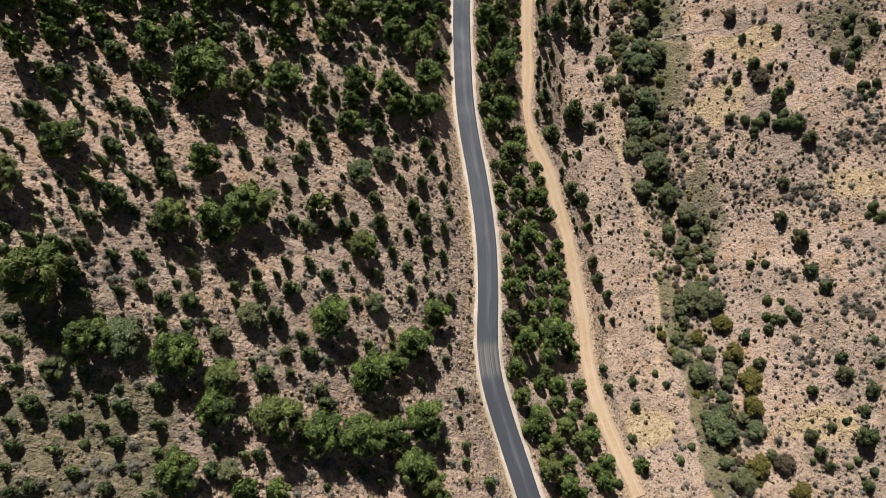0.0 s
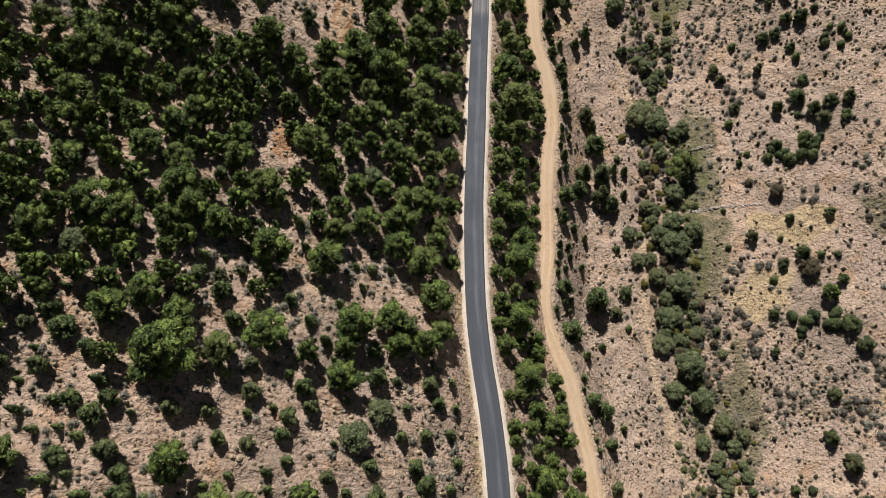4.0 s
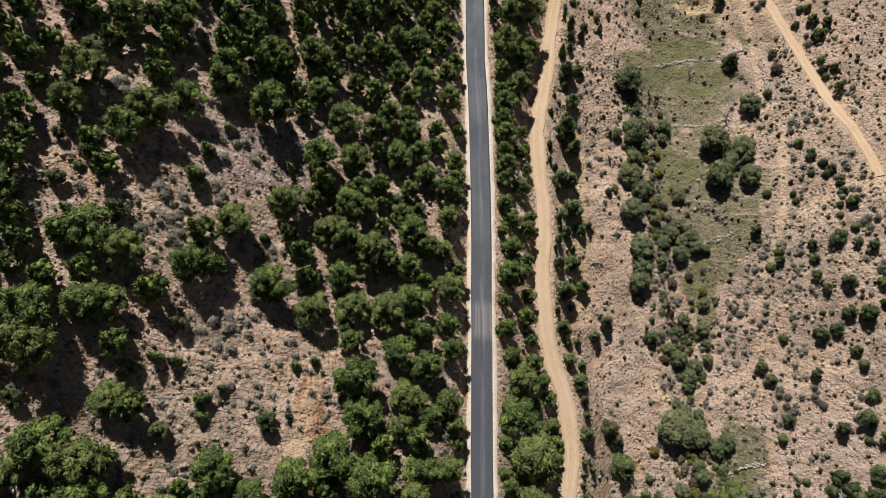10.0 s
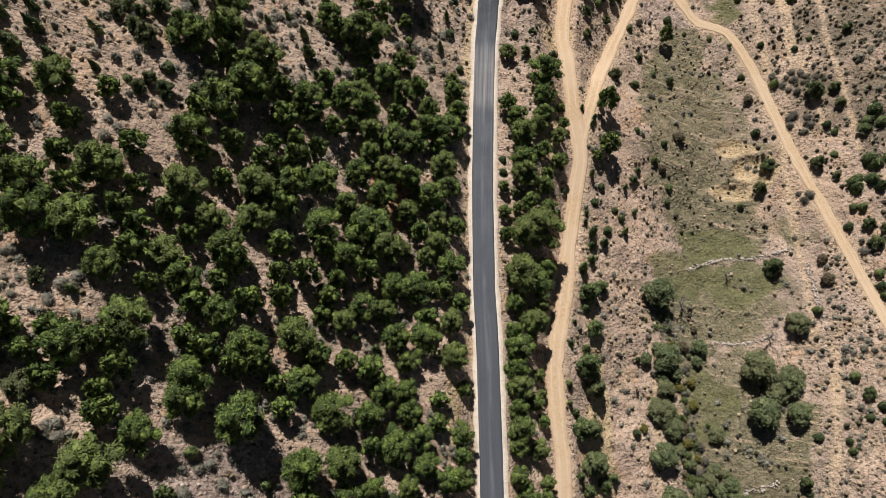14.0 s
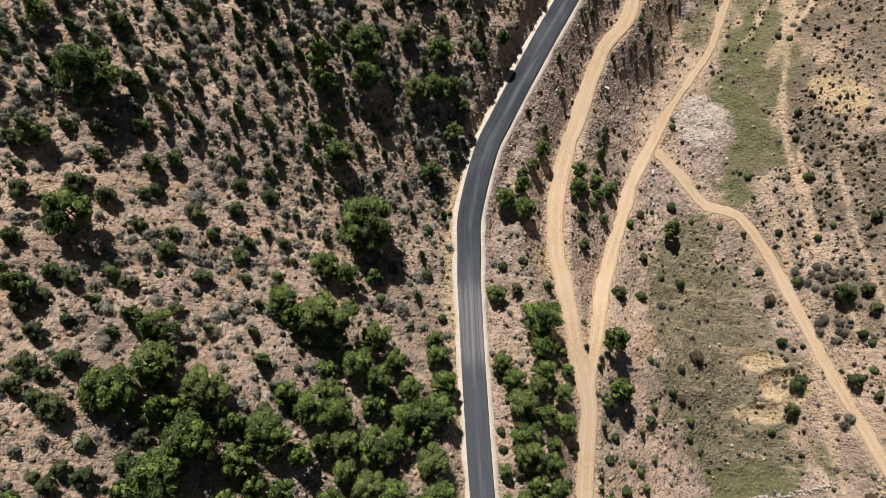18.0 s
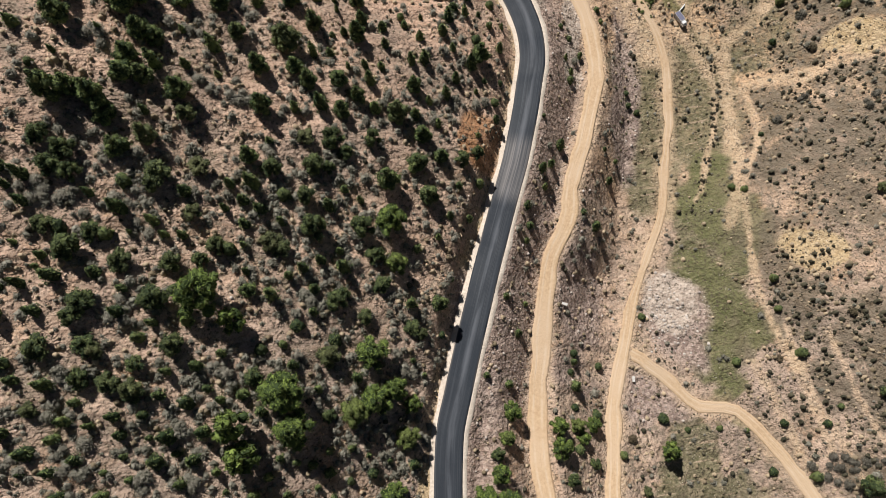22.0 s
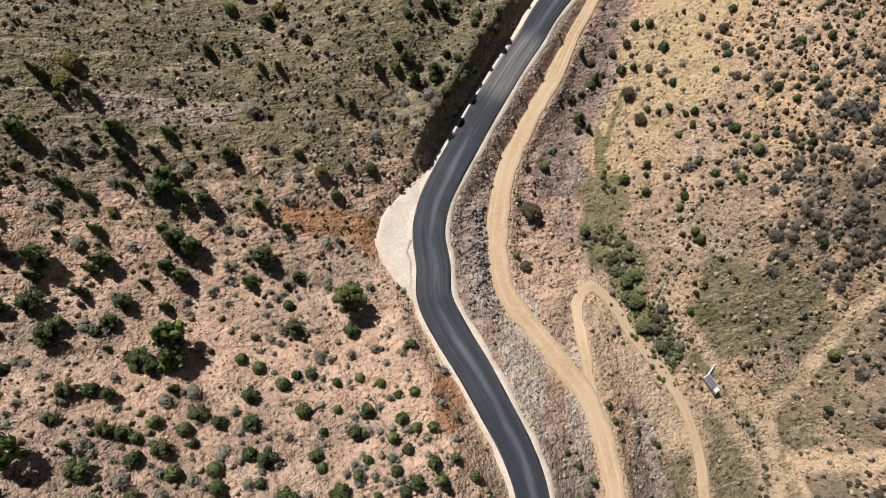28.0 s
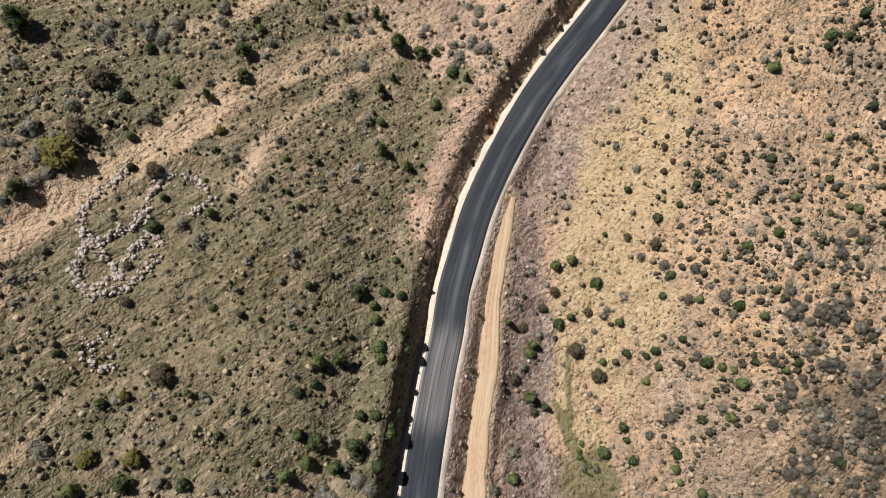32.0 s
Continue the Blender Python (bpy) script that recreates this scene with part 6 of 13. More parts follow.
plant_conifers([
    (62.0, 437.7, 4.0), (102.0, 442.0, 5.0), (95.6, 446.9, 5.4), (103.1, 448.9, 5.5), (74.1, 459.5, 4.1), (108.7, 448.4, 4.1), (55.8, 467.8, 4.5), (60.8, 468.2, 4.5), (107.4, 454.0, 4.5), (56.7, 473.9, 5.1),
    (80.7, 467.3, 4.7), (56.9, 476.4, 5.6), (94.2, 463.0, 3.9), (104.5, 459.7, 5.6), (51.7, 479.4, 5.6), (54.6, 478.8, 4.1), (69.3, 473.8, 5.1), (99.0, 465.2, 4.0), (65.5, 477.8, 4.1), (62.6, 479.1, 4.6),
    (91.2, 470.5, 4.3), (96.8, 469.4, 4.4), (111.2, 464.6, 4.2), (84.2, 475.2, 4.3), (64.8, 482.4, 5.2), (90.3, 473.9, 4.3), (70.2, 484.2, 4.2), (68.8, 485.7, 5.3), (58.6, 491.2, 5.3), (91.5, 479.6, 6.6)])
plant_conifers([
    (83.7, 482.8, 4.3), (129.8, 467.2, 5.0), (69.0, 491.7, 7.4), (105.7, 478.6, 4.7), (61.0, 495.4, 3.9), (98.4, 482.3, 4.6), (72.0, 492.6, 5.4), (77.7, 490.7, 4.4), (83.6, 489.0, 4.9), (75.9, 493.5, 4.0),
    (60.8, 499.0, 4.9), (86.0, 491.8, 4.0), (64.3, 499.8, 4.4), (96.6, 488.6, 4.2), (109.7, 487.1, 4.4), (96.5, 492.7, 4.7), (92.0, 494.6, 4.2), (116.4, 540.0, 3.9), (130.3, 536.3, 4.9), (108.0, 548.2, 3.9),
    (120.5, 544.2, 4.4), (100.7, 552.4, 4.9), (119.3, 546.6, 5.0), (127.3, 550.6, 4.0), (122.0, 556.0, 5.0), (123.9, 558.0, 4.1), (135.9, 556.0, 3.9), (121.9, 567.9, 4.1), (109.6, 573.2, 4.1), (249.4, 590.9, 3.9)])
plant_junipers([
    (-117.9, -20.4, 3.6), (-135.4, -9.7, 4.0), (-121.9, -11.2, 4.1), (-165.5, 11.1, 3.5), (-140.9, 9.6, 3.4), (-81.5, -1.9, 3.5), (-107.5, 7.6, 3.3), (-76.7, 8.7, 4.0), (-80.7, 12.3, 4.1), (-108.7, 22.4, 3.6),
    (-174.3, 48.8, 3.7), (-85.5, 18.1, 3.9), (-183.1, 54.6, 4.1), (-93.0, 22.9, 3.9), (-90.2, 23.5, 3.9), (-77.8, 21.2, 3.9), (-152.5, 55.2, 3.9), (-106.0, 39.5, 3.4), (-131.7, 50.5, 3.6), (-98.0, 54.2, 3.9),
    (-41.0, 41.1, 3.2), (-192.9, 98.8, 4.0), (-176.9, 93.0, 4.0), (106.6, -8.9, 4.2), (-41.3, 45.7, 4.2), (44.2, 16.1, 3.8), (98.5, -1.8, 3.4), (-64.1, 59.2, 4.4), (-58.8, 58.6, 5.5), (97.6, 2.3, 4.5)])
plant_junipers([
    (48.0, 24.9, 3.5), (96.8, 7.3, 4.9), (110.7, 3.5, 7.6), (103.6, 8.6, 3.4), (40.8, 31.6, 3.9), (-137.5, 99.0, 3.4), (49.5, 32.6, 3.5), (40.9, 37.6, 3.4), (114.3, 11.3, 4.2), (101.6, 19.9, 3.8),
    (118.3, 16.3, 5.4), (112.6, 22.6, 5.8), (89.7, 31.3, 4.1), (123.7, 24.0, 3.1), (113.6, 28.0, 3.9), (88.5, 39.9, 4.5), (101.2, 42.8, 3.4), (-39.3, 94.2, 4.6), (-56.1, 111.3, 5.1), (117.3, 49.9, 4.9),
    (115.3, 56.2, 5.5), (98.8, 63.2, 3.5), (115.8, 67.1, 7.0), (-45.3, 132.3, 4.4), (112.5, 75.3, 5.6), (-41.7, 132.3, 3.7), (116.9, 87.0, 5.3), (104.1, 102.4, 3.3), (-39.3, 156.9, 4.5), (-19.6, 150.4, 3.3)])
plant_junipers([
    (89.1, 111.8, 3.5), (60.2, 123.3, 4.4), (128.7, 99.5, 5.8), (-154.1, 204.7, 3.2), (126.7, 105.9, 6.3), (106.6, 113.3, 3.6), (64.7, 128.8, 6.1), (-13.6, 161.6, 3.9), (128.2, 119.2, 4.0), (-113.9, 207.6, 3.5),
    (113.3, 127.6, 4.3), (-144.2, 222.8, 3.7), (119.1, 129.6, 5.4), (106.5, 137.8, 4.9), (-131.7, 226.5, 3.4), (118.8, 141.0, 3.2), (130.2, 139.9, 3.6), (-54.3, 214.1, 4.9), (-14.8, 203.5, 6.2), (-93.4, 235.3, 3.5),
    (110.1, 163.0, 3.2), (-82.5, 234.8, 4.1), (66.5, 186.3, 5.2), (-63.5, 235.6, 3.5), (-92.8, 246.6, 4.2), (65.3, 189.7, 6.2), (-27.2, 225.1, 5.1), (-108.0, 254.8, 4.1), (-75.6, 244.1, 3.8), (135.2, 168.5, 5.5)])
plant_junipers([
    (141.5, 167.6, 4.1), (133.6, 172.6, 5.5), (125.0, 176.8, 4.8), (113.8, 181.8, 3.7), (138.7, 173.4, 5.2), (143.7, 172.8, 4.5), (130.6, 177.9, 6.6), (134.4, 183.5, 4.5), (112.7, 193.3, 4.4), (-34.2, 248.4, 6.2),
    (123.6, 192.3, 3.7), (111.5, 197.6, 4.1), (-43.2, 255.3, 4.6), (83.8, 211.8, 5.1), (134.1, 195.6, 3.8), (-36.9, 260.7, 4.5), (127.6, 201.9, 5.3), (-41.7, 264.7, 3.2), (131.7, 202.4, 4.2), (139.2, 204.3, 5.7),
    (135.4, 206.1, 4.6), (-116.2, 298.2, 4.0), (-92.5, 290.1, 3.9), (25.6, 250.1, 4.5), (21.0, 252.7, 3.2), (-87.8, 292.8, 3.8), (132.5, 213.7, 3.5), (137.5, 213.9, 4.6), (131.1, 217.9, 3.5), (124.1, 224.7, 3.5)])
plant_junipers([
    (132.1, 222.6, 3.3), (-34.3, 284.2, 5.8), (145.8, 221.5, 3.9), (132.7, 226.8, 3.3), (-36.4, 288.6, 4.0), (142.7, 223.6, 3.5), (138.9, 226.6, 5.0), (120.9, 235.0, 3.9), (145.7, 235.1, 4.0), (145.0, 239.1, 3.7),
    (-30.2, 303.5, 4.2), (145.6, 242.3, 3.4), (144.7, 246.5, 3.4), (-98.0, 336.7, 3.5), (141.9, 253.0, 3.7), (-66.0, 343.2, 3.4), (-98.3, 356.5, 3.3), (157.6, 277.8, 3.2), (-11.7, 341.9, 3.8), (-7.3, 341.9, 4.7),
    (132.2, 291.3, 6.3), (-9.7, 344.0, 3.6), (-2.2, 342.6, 4.8), (64.3, 320.2, 3.3), (0.6, 346.7, 4.3), (158.0, 290.3, 5.1), (-8.9, 353.6, 5.3), (-10.9, 356.0, 4.2), (161.3, 293.6, 3.6), (158.0, 296.0, 4.0)])
plant_junipers([
    (-13.6, 359.1, 4.3), (-9.9, 360.2, 3.9), (-12.4, 362.7, 5.4), (-6.6, 361.9, 5.4), (-10.7, 367.9, 4.6), (136.6, 314.6, 4.7), (158.1, 308.5, 3.7), (-12.1, 372.8, 4.4), (156.2, 312.1, 3.2), (-9.4, 374.6, 3.3),
    (140.5, 320.7, 4.7), (8.7, 369.1, 3.4), (153.0, 317.1, 4.6), (-5.4, 377.2, 4.0), (-7.9, 378.7, 4.0), (2.2, 375.2, 4.0), (13.8, 374.8, 4.1), (-12.4, 386.3, 4.6), (166.4, 322.3, 4.6), (9.3, 380.9, 4.6),
    (20.8, 378.6, 4.6), (76.6, 360.1, 3.3), (10.7, 384.4, 4.1), (6.2, 386.6, 3.5), (23.1, 381.0, 3.5), (84.5, 359.5, 3.4), (29.3, 380.1, 3.6), (102.6, 354.1, 4.5), (-10.3, 395.3, 4.7), (163.8, 332.2, 3.2)])
plant_junipers([
    (109.0, 352.4, 3.2), (2.1, 392.6, 4.6), (15.1, 388.8, 4.7), (-1.9, 395.7, 5.3), (158.6, 338.1, 5.8), (7.5, 393.2, 3.5), (22.2, 388.6, 4.3), (164.1, 337.4, 3.6), (29.1, 390.9, 4.3), (2.1, 401.5, 4.0),
    (23.9, 393.9, 4.3), (113.9, 362.4, 3.3), (98.0, 368.4, 3.4), (30.3, 395.9, 3.2), (99.2, 374.7, 3.7), (106.2, 374.5, 3.5), (173.6, 354.4, 3.3), (87.6, 388.4, 3.3), (62.7, 411.7, 3.2), (24.1, 434.4, 3.7),
    (38.0, 429.9, 4.1), (55.3, 423.7, 4.1), (38.3, 430.8, 4.6), (35.5, 433.1, 5.1), (68.5, 421.3, 5.2), (32.4, 435.6, 4.6), (86.0, 417.4, 3.3), (40.5, 434.1, 3.6), (84.7, 419.3, 4.4), (47.2, 434.3, 5.0)])
plant_junipers([
    (36.3, 438.8, 3.7), (35.7, 440.2, 5.1), (77.8, 425.0, 3.8), (29.7, 442.9, 5.1), (74.6, 429.7, 5.2), (75.9, 430.3, 4.2), (35.9, 445.2, 4.0), (83.9, 429.1, 4.3), (48.4, 442.6, 6.0), (38.4, 446.8, 6.0),
    (85.6, 435.0, 4.3), (57.8, 445.8, 3.6), (53.3, 447.6, 4.5), (46.5, 450.7, 5.0), (71.0, 442.1, 4.1), (202.9, 394.3, 3.7), (61.2, 447.1, 4.5), (69.8, 444.3, 5.0), (41.0, 455.6, 6.1), (86.6, 440.3, 5.3),
    (78.0, 443.5, 6.1), (85.5, 441.7, 3.8), (45.2, 457.1, 4.6), (39.5, 460.6, 4.1), (60.8, 453.8, 4.0), (79.6, 449.4, 4.1), (57.5, 460.2, 4.0), (59.2, 461.8, 5.5), (76.5, 455.9, 4.6), (47.4, 466.6, 4.1)])
plant_junipers([
    (86.1, 453.3, 3.2), (65.6, 460.9, 4.6), (83.7, 454.3, 5.2), (45.2, 469.0, 5.1), (113.0, 446.4, 4.2), (90.6, 454.9, 3.8), (48.3, 470.4, 5.1), (117.0, 447.0, 3.6), (46.3, 473.6, 4.1), (85.1, 459.7, 4.2),
    (89.7, 458.1, 5.3), (97.1, 455.9, 4.3), (68.4, 469.9, 4.3), (129.8, 480.0, 3.6), (131.2, 484.8, 3.6), (119.7, 491.1, 4.9), (113.1, 495.7, 4.3), (94.5, 503.1, 4.2), (87.3, 507.1, 3.1), (89.3, 507.4, 3.7),
    (91.1, 508.4, 3.2), (105.5, 503.3, 3.5), (119.4, 498.8, 3.2), (96.2, 508.8, 3.8), (92.5, 510.4, 4.7), (113.1, 503.0, 4.4), (130.4, 500.1, 3.7), (101.7, 513.5, 3.5), (92.6, 516.9, 4.8), (121.4, 506.6, 3.5)])
plant_junipers([
    (113.8, 509.6, 4.0), (109.8, 512.8, 3.2), (98.6, 518.8, 3.3), (107.8, 515.9, 4.0), (115.6, 514.1, 3.7), (97.2, 520.8, 3.5), (92.2, 526.2, 3.4), (99.5, 525.6, 3.2), (95.5, 529.6, 3.6), (135.8, 515.0, 3.7),
    (105.5, 526.9, 4.1), (104.4, 529.3, 5.1), (127.4, 521.3, 3.9), (96.5, 539.6, 5.2), (103.8, 537.6, 4.2), (97.8, 540.7, 3.8), (106.8, 539.9, 3.9), (92.6, 547.4, 4.3), (96.6, 546.0, 4.8), (97.1, 557.3, 4.4),
    (181.2, 550.9, 3.9), (178.0, 556.9, 3.4), (191.6, 561.8, 3.2), (157.2, 577.1, 3.8), (203.1, 566.3, 3.9), (250.9, 586.4, 3.5), (184.3, 619.7, 3.7), (223.3, 607.2, 3.2), (227.5, 610.6, 3.9), (206.7, 640.0, 5.7)])
plant_low_junipers([
    (-202.0, 18.1, 2.4), (-87.0, -21.2, 3.0), (-127.4, 0.2, 2.8), (-108.6, -5.3, 2.8), (-202.3, 33.9, 2.5), (-87.5, -2.6, 2.8), (-195.4, 44.7, 3.1), (-113.8, 22.5, 3.0), (-138.6, 42.2, 3.0), (-196.7, 70.5, 2.7),
    (-81.4, 30.7, 2.6), (-116.6, 48.8, 3.0), (-182.4, 74.6, 3.0), (-134.1, 62.3, 2.6), (36.1, 4.4, 2.9), (-138.4, 68.0, 3.1), (-160.8, 78.9, 2.6), (-156.1, 80.6, 3.0), (-91.7, 57.4, 3.1), (-131.2, 73.5, 3.0),
    (56.4, 7.5, 3.1), (41.8, 13.5, 1.7), (30.3, 21.3, 3.0), (61.2, 10.8, 2.8), (-132.8, 82.5, 3.1), (110.0, -5.6, 2.7), (103.9, -2.9, 2.3), (94.9, 0.5, 2.2), (-186.0, 103.4, 2.8), (106.8, -1.8, 2.7)])
plant_low_junipers([
    (-91.5, 71.9, 2.8), (-160.8, 105.3, 2.7), (108.0, 9.4, 2.3), (-96.7, 86.1, 3.0), (59.9, 30.1, 2.9), (57.6, 34.2, 2.5), (-115.9, 103.8, 2.4), (-101.1, 100.6, 2.9), (-138.9, 117.9, 2.5), (61.5, 48.7, 2.2),
    (64.0, 48.4, 2.2), (124.8, 30.8, 2.8), (18.7, 75.9, 3.1), (103.2, 62.2, 3.1), (-163.8, 164.4, 2.5), (-8.9, 133.5, 3.1), (-32.8, 145.0, 2.7), (-7.7, 137.7, 3.1), (-74.1, 165.1, 3.1), (63.3, 118.0, 2.4),
    (109.5, 123.7, 2.9), (65.7, 144.0, 3.1), (99.0, 136.3, 2.1), (124.4, 127.9, 2.6), (73.9, 146.5, 3.1), (129.0, 126.8, 2.6), (114.7, 135.6, 2.2), (101.2, 148.6, 1.8), (-119.0, 228.8, 2.5), (73.2, 174.3, 2.5)])
plant_low_junipers([
    (113.3, 165.5, 2.5), (111.1, 177.4, 2.9), (130.0, 172.7, 2.6), (-95.7, 259.1, 2.7), (-10.0, 243.9, 2.8), (134.6, 191.7, 3.0), (-39.8, 258.4, 2.3), (119.0, 203.5, 3.0), (-105.0, 288.6, 2.8), (83.0, 223.7, 2.9),
    (129.9, 207.6, 1.7), (144.0, 206.0, 2.7), (-12.5, 268.9, 3.0), (121.7, 223.9, 3.1), (124.8, 227.3, 3.0), (121.2, 232.1, 2.0), (143.9, 227.9, 2.8), (141.8, 232.6, 2.3), (81.9, 255.5, 2.5), (142.8, 235.4, 2.3),
    (133.5, 240.3, 2.4), (-74.0, 316.2, 2.5), (133.6, 242.7, 2.0), (127.4, 245.1, 3.0), (19.1, 287.6, 2.6), (143.1, 245.5, 2.4), (140.0, 247.3, 2.4), (143.9, 249.2, 3.1), (140.6, 257.8, 3.1), (-97.7, 348.8, 2.9)])
plant_low_junipers([
    (-71.2, 345.0, 2.5), (-80.3, 351.1, 2.6), (138.5, 276.5, 2.8), (-67.9, 356.8, 2.8), (155.3, 276.2, 2.6), (-55.2, 355.3, 2.7), (155.4, 278.8, 2.8), (-59.7, 358.0, 3.0), (-13.6, 343.9, 2.3), (156.0, 282.2, 2.9),
    (87.9, 308.8, 3.1), (-6.5, 347.3, 3.0), (92.9, 311.9, 2.5), (91.6, 314.3, 2.2), (86.1, 316.7, 2.7), (62.3, 326.3, 2.3), (78.2, 321.0, 2.1), (-60.9, 372.6, 2.8), (-31.2, 362.2, 2.5), (0.4, 350.8, 3.0),
    (63.1, 330.0, 2.5), (154.2, 296.9, 2.8), (89.4, 321.1, 2.5), (19.2, 347.1, 2.7), (-19.7, 361.4, 1.9), (-35.7, 367.6, 1.9), (108.7, 315.5, 2.1), (-32.1, 366.9, 1.8), (-42.3, 372.3, 2.6), (-73.0, 383.8, 2.0)])
plant_low_junipers([
    (130.2, 311.0, 2.2), (99.5, 322.4, 2.9), (158.7, 300.9, 2.9), (156.9, 301.8, 2.6), (110.2, 319.4, 2.7), (10.2, 355.9, 2.6), (26.3, 353.2, 1.9), (-24.1, 372.1, 1.8), (-79.9, 394.4, 1.7), (107.6, 327.4, 2.6),
    (-6.7, 369.5, 2.6), (-72.0, 395.6, 2.5), (-38.8, 385.4, 1.8), (112.1, 332.1, 2.4), (104.3, 336.2, 2.0), (157.8, 318.1, 2.3), (50.2, 358.4, 1.6), (-35.1, 389.8, 2.0), (-44.3, 393.5, 2.4), (0.1, 377.7, 2.9),
    (6.9, 376.5, 1.7), (57.6, 358.3, 2.5), (-69.6, 407.0, 2.8), (45.5, 365.3, 2.6), (140.9, 331.3, 2.8), (26.5, 373.3, 2.7), (160.0, 324.7, 2.3), (158.8, 327.3, 2.6), (-40.2, 401.3, 1.9), (30.4, 376.1, 1.7)])
plant_low_junipers([
    (50.3, 371.2, 1.8), (17.1, 383.6, 2.8), (57.0, 369.2, 3.1), (-44.8, 407.3, 2.2), (-26.0, 402.2, 2.2), (75.2, 366.6, 2.6), (-41.3, 409.2, 2.4), (37.9, 380.6, 2.4), (-65.5, 419.0, 1.7), (80.2, 366.5, 2.6),
    (-54.0, 415.7, 1.8), (9.7, 393.8, 3.1), (121.4, 353.5, 3.0), (116.7, 356.3, 2.1), (150.8, 345.0, 3.0), (60.1, 379.9, 3.1), (143.2, 350.5, 2.6), (-70.7, 431.7, 1.6), (-51.5, 428.1, 2.0), (159.6, 354.0, 2.3),
    (-29.9, 423.0, 2.3), (-64.9, 436.0, 2.2), (113.5, 372.2, 2.4), (143.3, 361.6, 1.6), (151.5, 358.8, 2.3), (10.3, 410.6, 2.0), (137.9, 365.3, 1.9), (164.4, 355.9, 1.8), (131.0, 368.8, 1.7), (104.4, 379.2, 2.9)])
plant_low_junipers([
    (-32.9, 431.3, 2.3), (-57.1, 440.9, 2.3), (127.1, 374.1, 3.1), (59.5, 399.1, 2.0), (63.7, 398.3, 2.7), (-28.0, 433.7, 2.0), (-40.5, 438.9, 1.9), (112.8, 383.4, 2.9), (-18.4, 431.7, 2.5), (108.6, 387.6, 2.3),
    (164.3, 370.6, 3.0), (150.5, 376.5, 2.6), (-63.2, 455.0, 2.1), (7.2, 430.2, 2.2), (-6.8, 437.7, 2.2), (112.2, 395.0, 2.1), (119.9, 392.7, 2.2), (7.3, 434.4, 1.9), (-12.5, 443.2, 1.8), (115.3, 398.4, 2.3),
    (43.9, 424.9, 3.1), (165.9, 382.3, 2.1), (-29.5, 453.8, 1.8), (137.1, 397.6, 2.3), (89.7, 415.9, 1.9), (58.7, 427.5, 2.8), (70.7, 423.6, 3.1), (62.5, 426.6, 1.9), (169.2, 389.1, 2.4), (66.2, 428.6, 3.1)])
plant_low_junipers([
    (42.7, 438.1, 2.6), (-29.6, 464.9, 2.4), (-22.8, 464.1, 1.9), (-10.1, 462.0, 1.7), (-50.5, 478.7, 2.4), (51.7, 442.6, 3.0), (16.3, 458.5, 2.4), (-17.7, 471.4, 2.1), (29.3, 454.3, 1.6), (-44.8, 483.5, 1.9),
    (-6.1, 470.5, 2.7), (62.7, 445.9, 3.0), (-10.8, 472.8, 2.5), (11.6, 464.7, 1.8), (-46.3, 487.4, 2.5), (-17.6, 479.1, 2.4), (46.7, 456.0, 3.0), (-35.4, 486.2, 2.0), (41.3, 459.8, 3.1), (135.4, 426.3, 2.1),
    (177.8, 412.0, 2.2), (9.9, 474.2, 2.7), (175.7, 414.2, 2.1), (-1.2, 479.2, 2.0), (76.1, 451.1, 3.1), (-17.6, 486.0, 1.7), (-38.8, 495.3, 1.8), (53.7, 462.7, 3.0), (114.4, 441.4, 2.7), (-29.7, 495.6, 1.7)])
plant_low_junipers([
    (-40.5, 500.8, 2.2), (9.9, 483.9, 2.1), (191.4, 422.4, 1.6), (34.8, 479.6, 2.2), (39.0, 478.2, 1.6), (23.6, 485.5, 2.1), (-39.7, 511.5, 2.2), (27.1, 488.2, 2.4), (23.7, 490.7, 1.8), (4.7, 497.9, 2.6),
    (137.8, 450.0, 1.1), (15.9, 494.4, 1.9), (12.1, 496.4, 1.9), (-9.2, 505.6, 2.4), (127.9, 457.0, 2.5), (50.7, 485.5, 1.8), (166.9, 444.7, 2.1), (165.4, 447.4, 2.1), (5.1, 506.1, 2.8), (131.8, 461.1, 1.6),
    (166.7, 450.4, 1.8), (151.4, 457.6, 2.3), (40.6, 498.2, 2.3), (-11.2, 517.6, 2.6), (28.0, 503.9, 2.5), (100.6, 479.9, 1.6), (15.1, 511.2, 2.2), (43.0, 502.8, 2.5), (131.1, 471.3, 2.9), (52.8, 500.2, 2.6)])
plant_low_junipers([
    (210.6, 443.0, 2.2), (27.7, 512.7, 2.6), (3.0, 522.4, 2.7), (136.6, 474.1, 1.9), (229.5, 440.8, 3.1), (117.2, 481.6, 1.9), (157.4, 467.6, 1.9), (101.7, 489.8, 3.1), (42.4, 511.9, 1.7), (26.4, 517.8, 2.6),
    (-23.2, 536.6, 1.8), (157.0, 471.3, 1.6), (87.0, 497.6, 2.4), (114.3, 488.1, 1.7), (139.8, 479.4, 2.5), (169.5, 469.6, 1.7), (218.7, 451.8, 2.8), (128.7, 484.8, 2.4), (31.5, 522.5, 2.3), (135.3, 485.6, 2.8),
    (170.3, 472.9, 2.1), (129.3, 488.5, 2.4), (100.8, 499.8, 2.8), (123.8, 491.7, 2.4), (81.4, 507.3, 2.1), (132.8, 490.3, 2.4), (97.3, 503.3, 1.7), (126.2, 493.0, 2.0), (24.4, 530.3, 2.2), (119.2, 496.5, 2.2)])
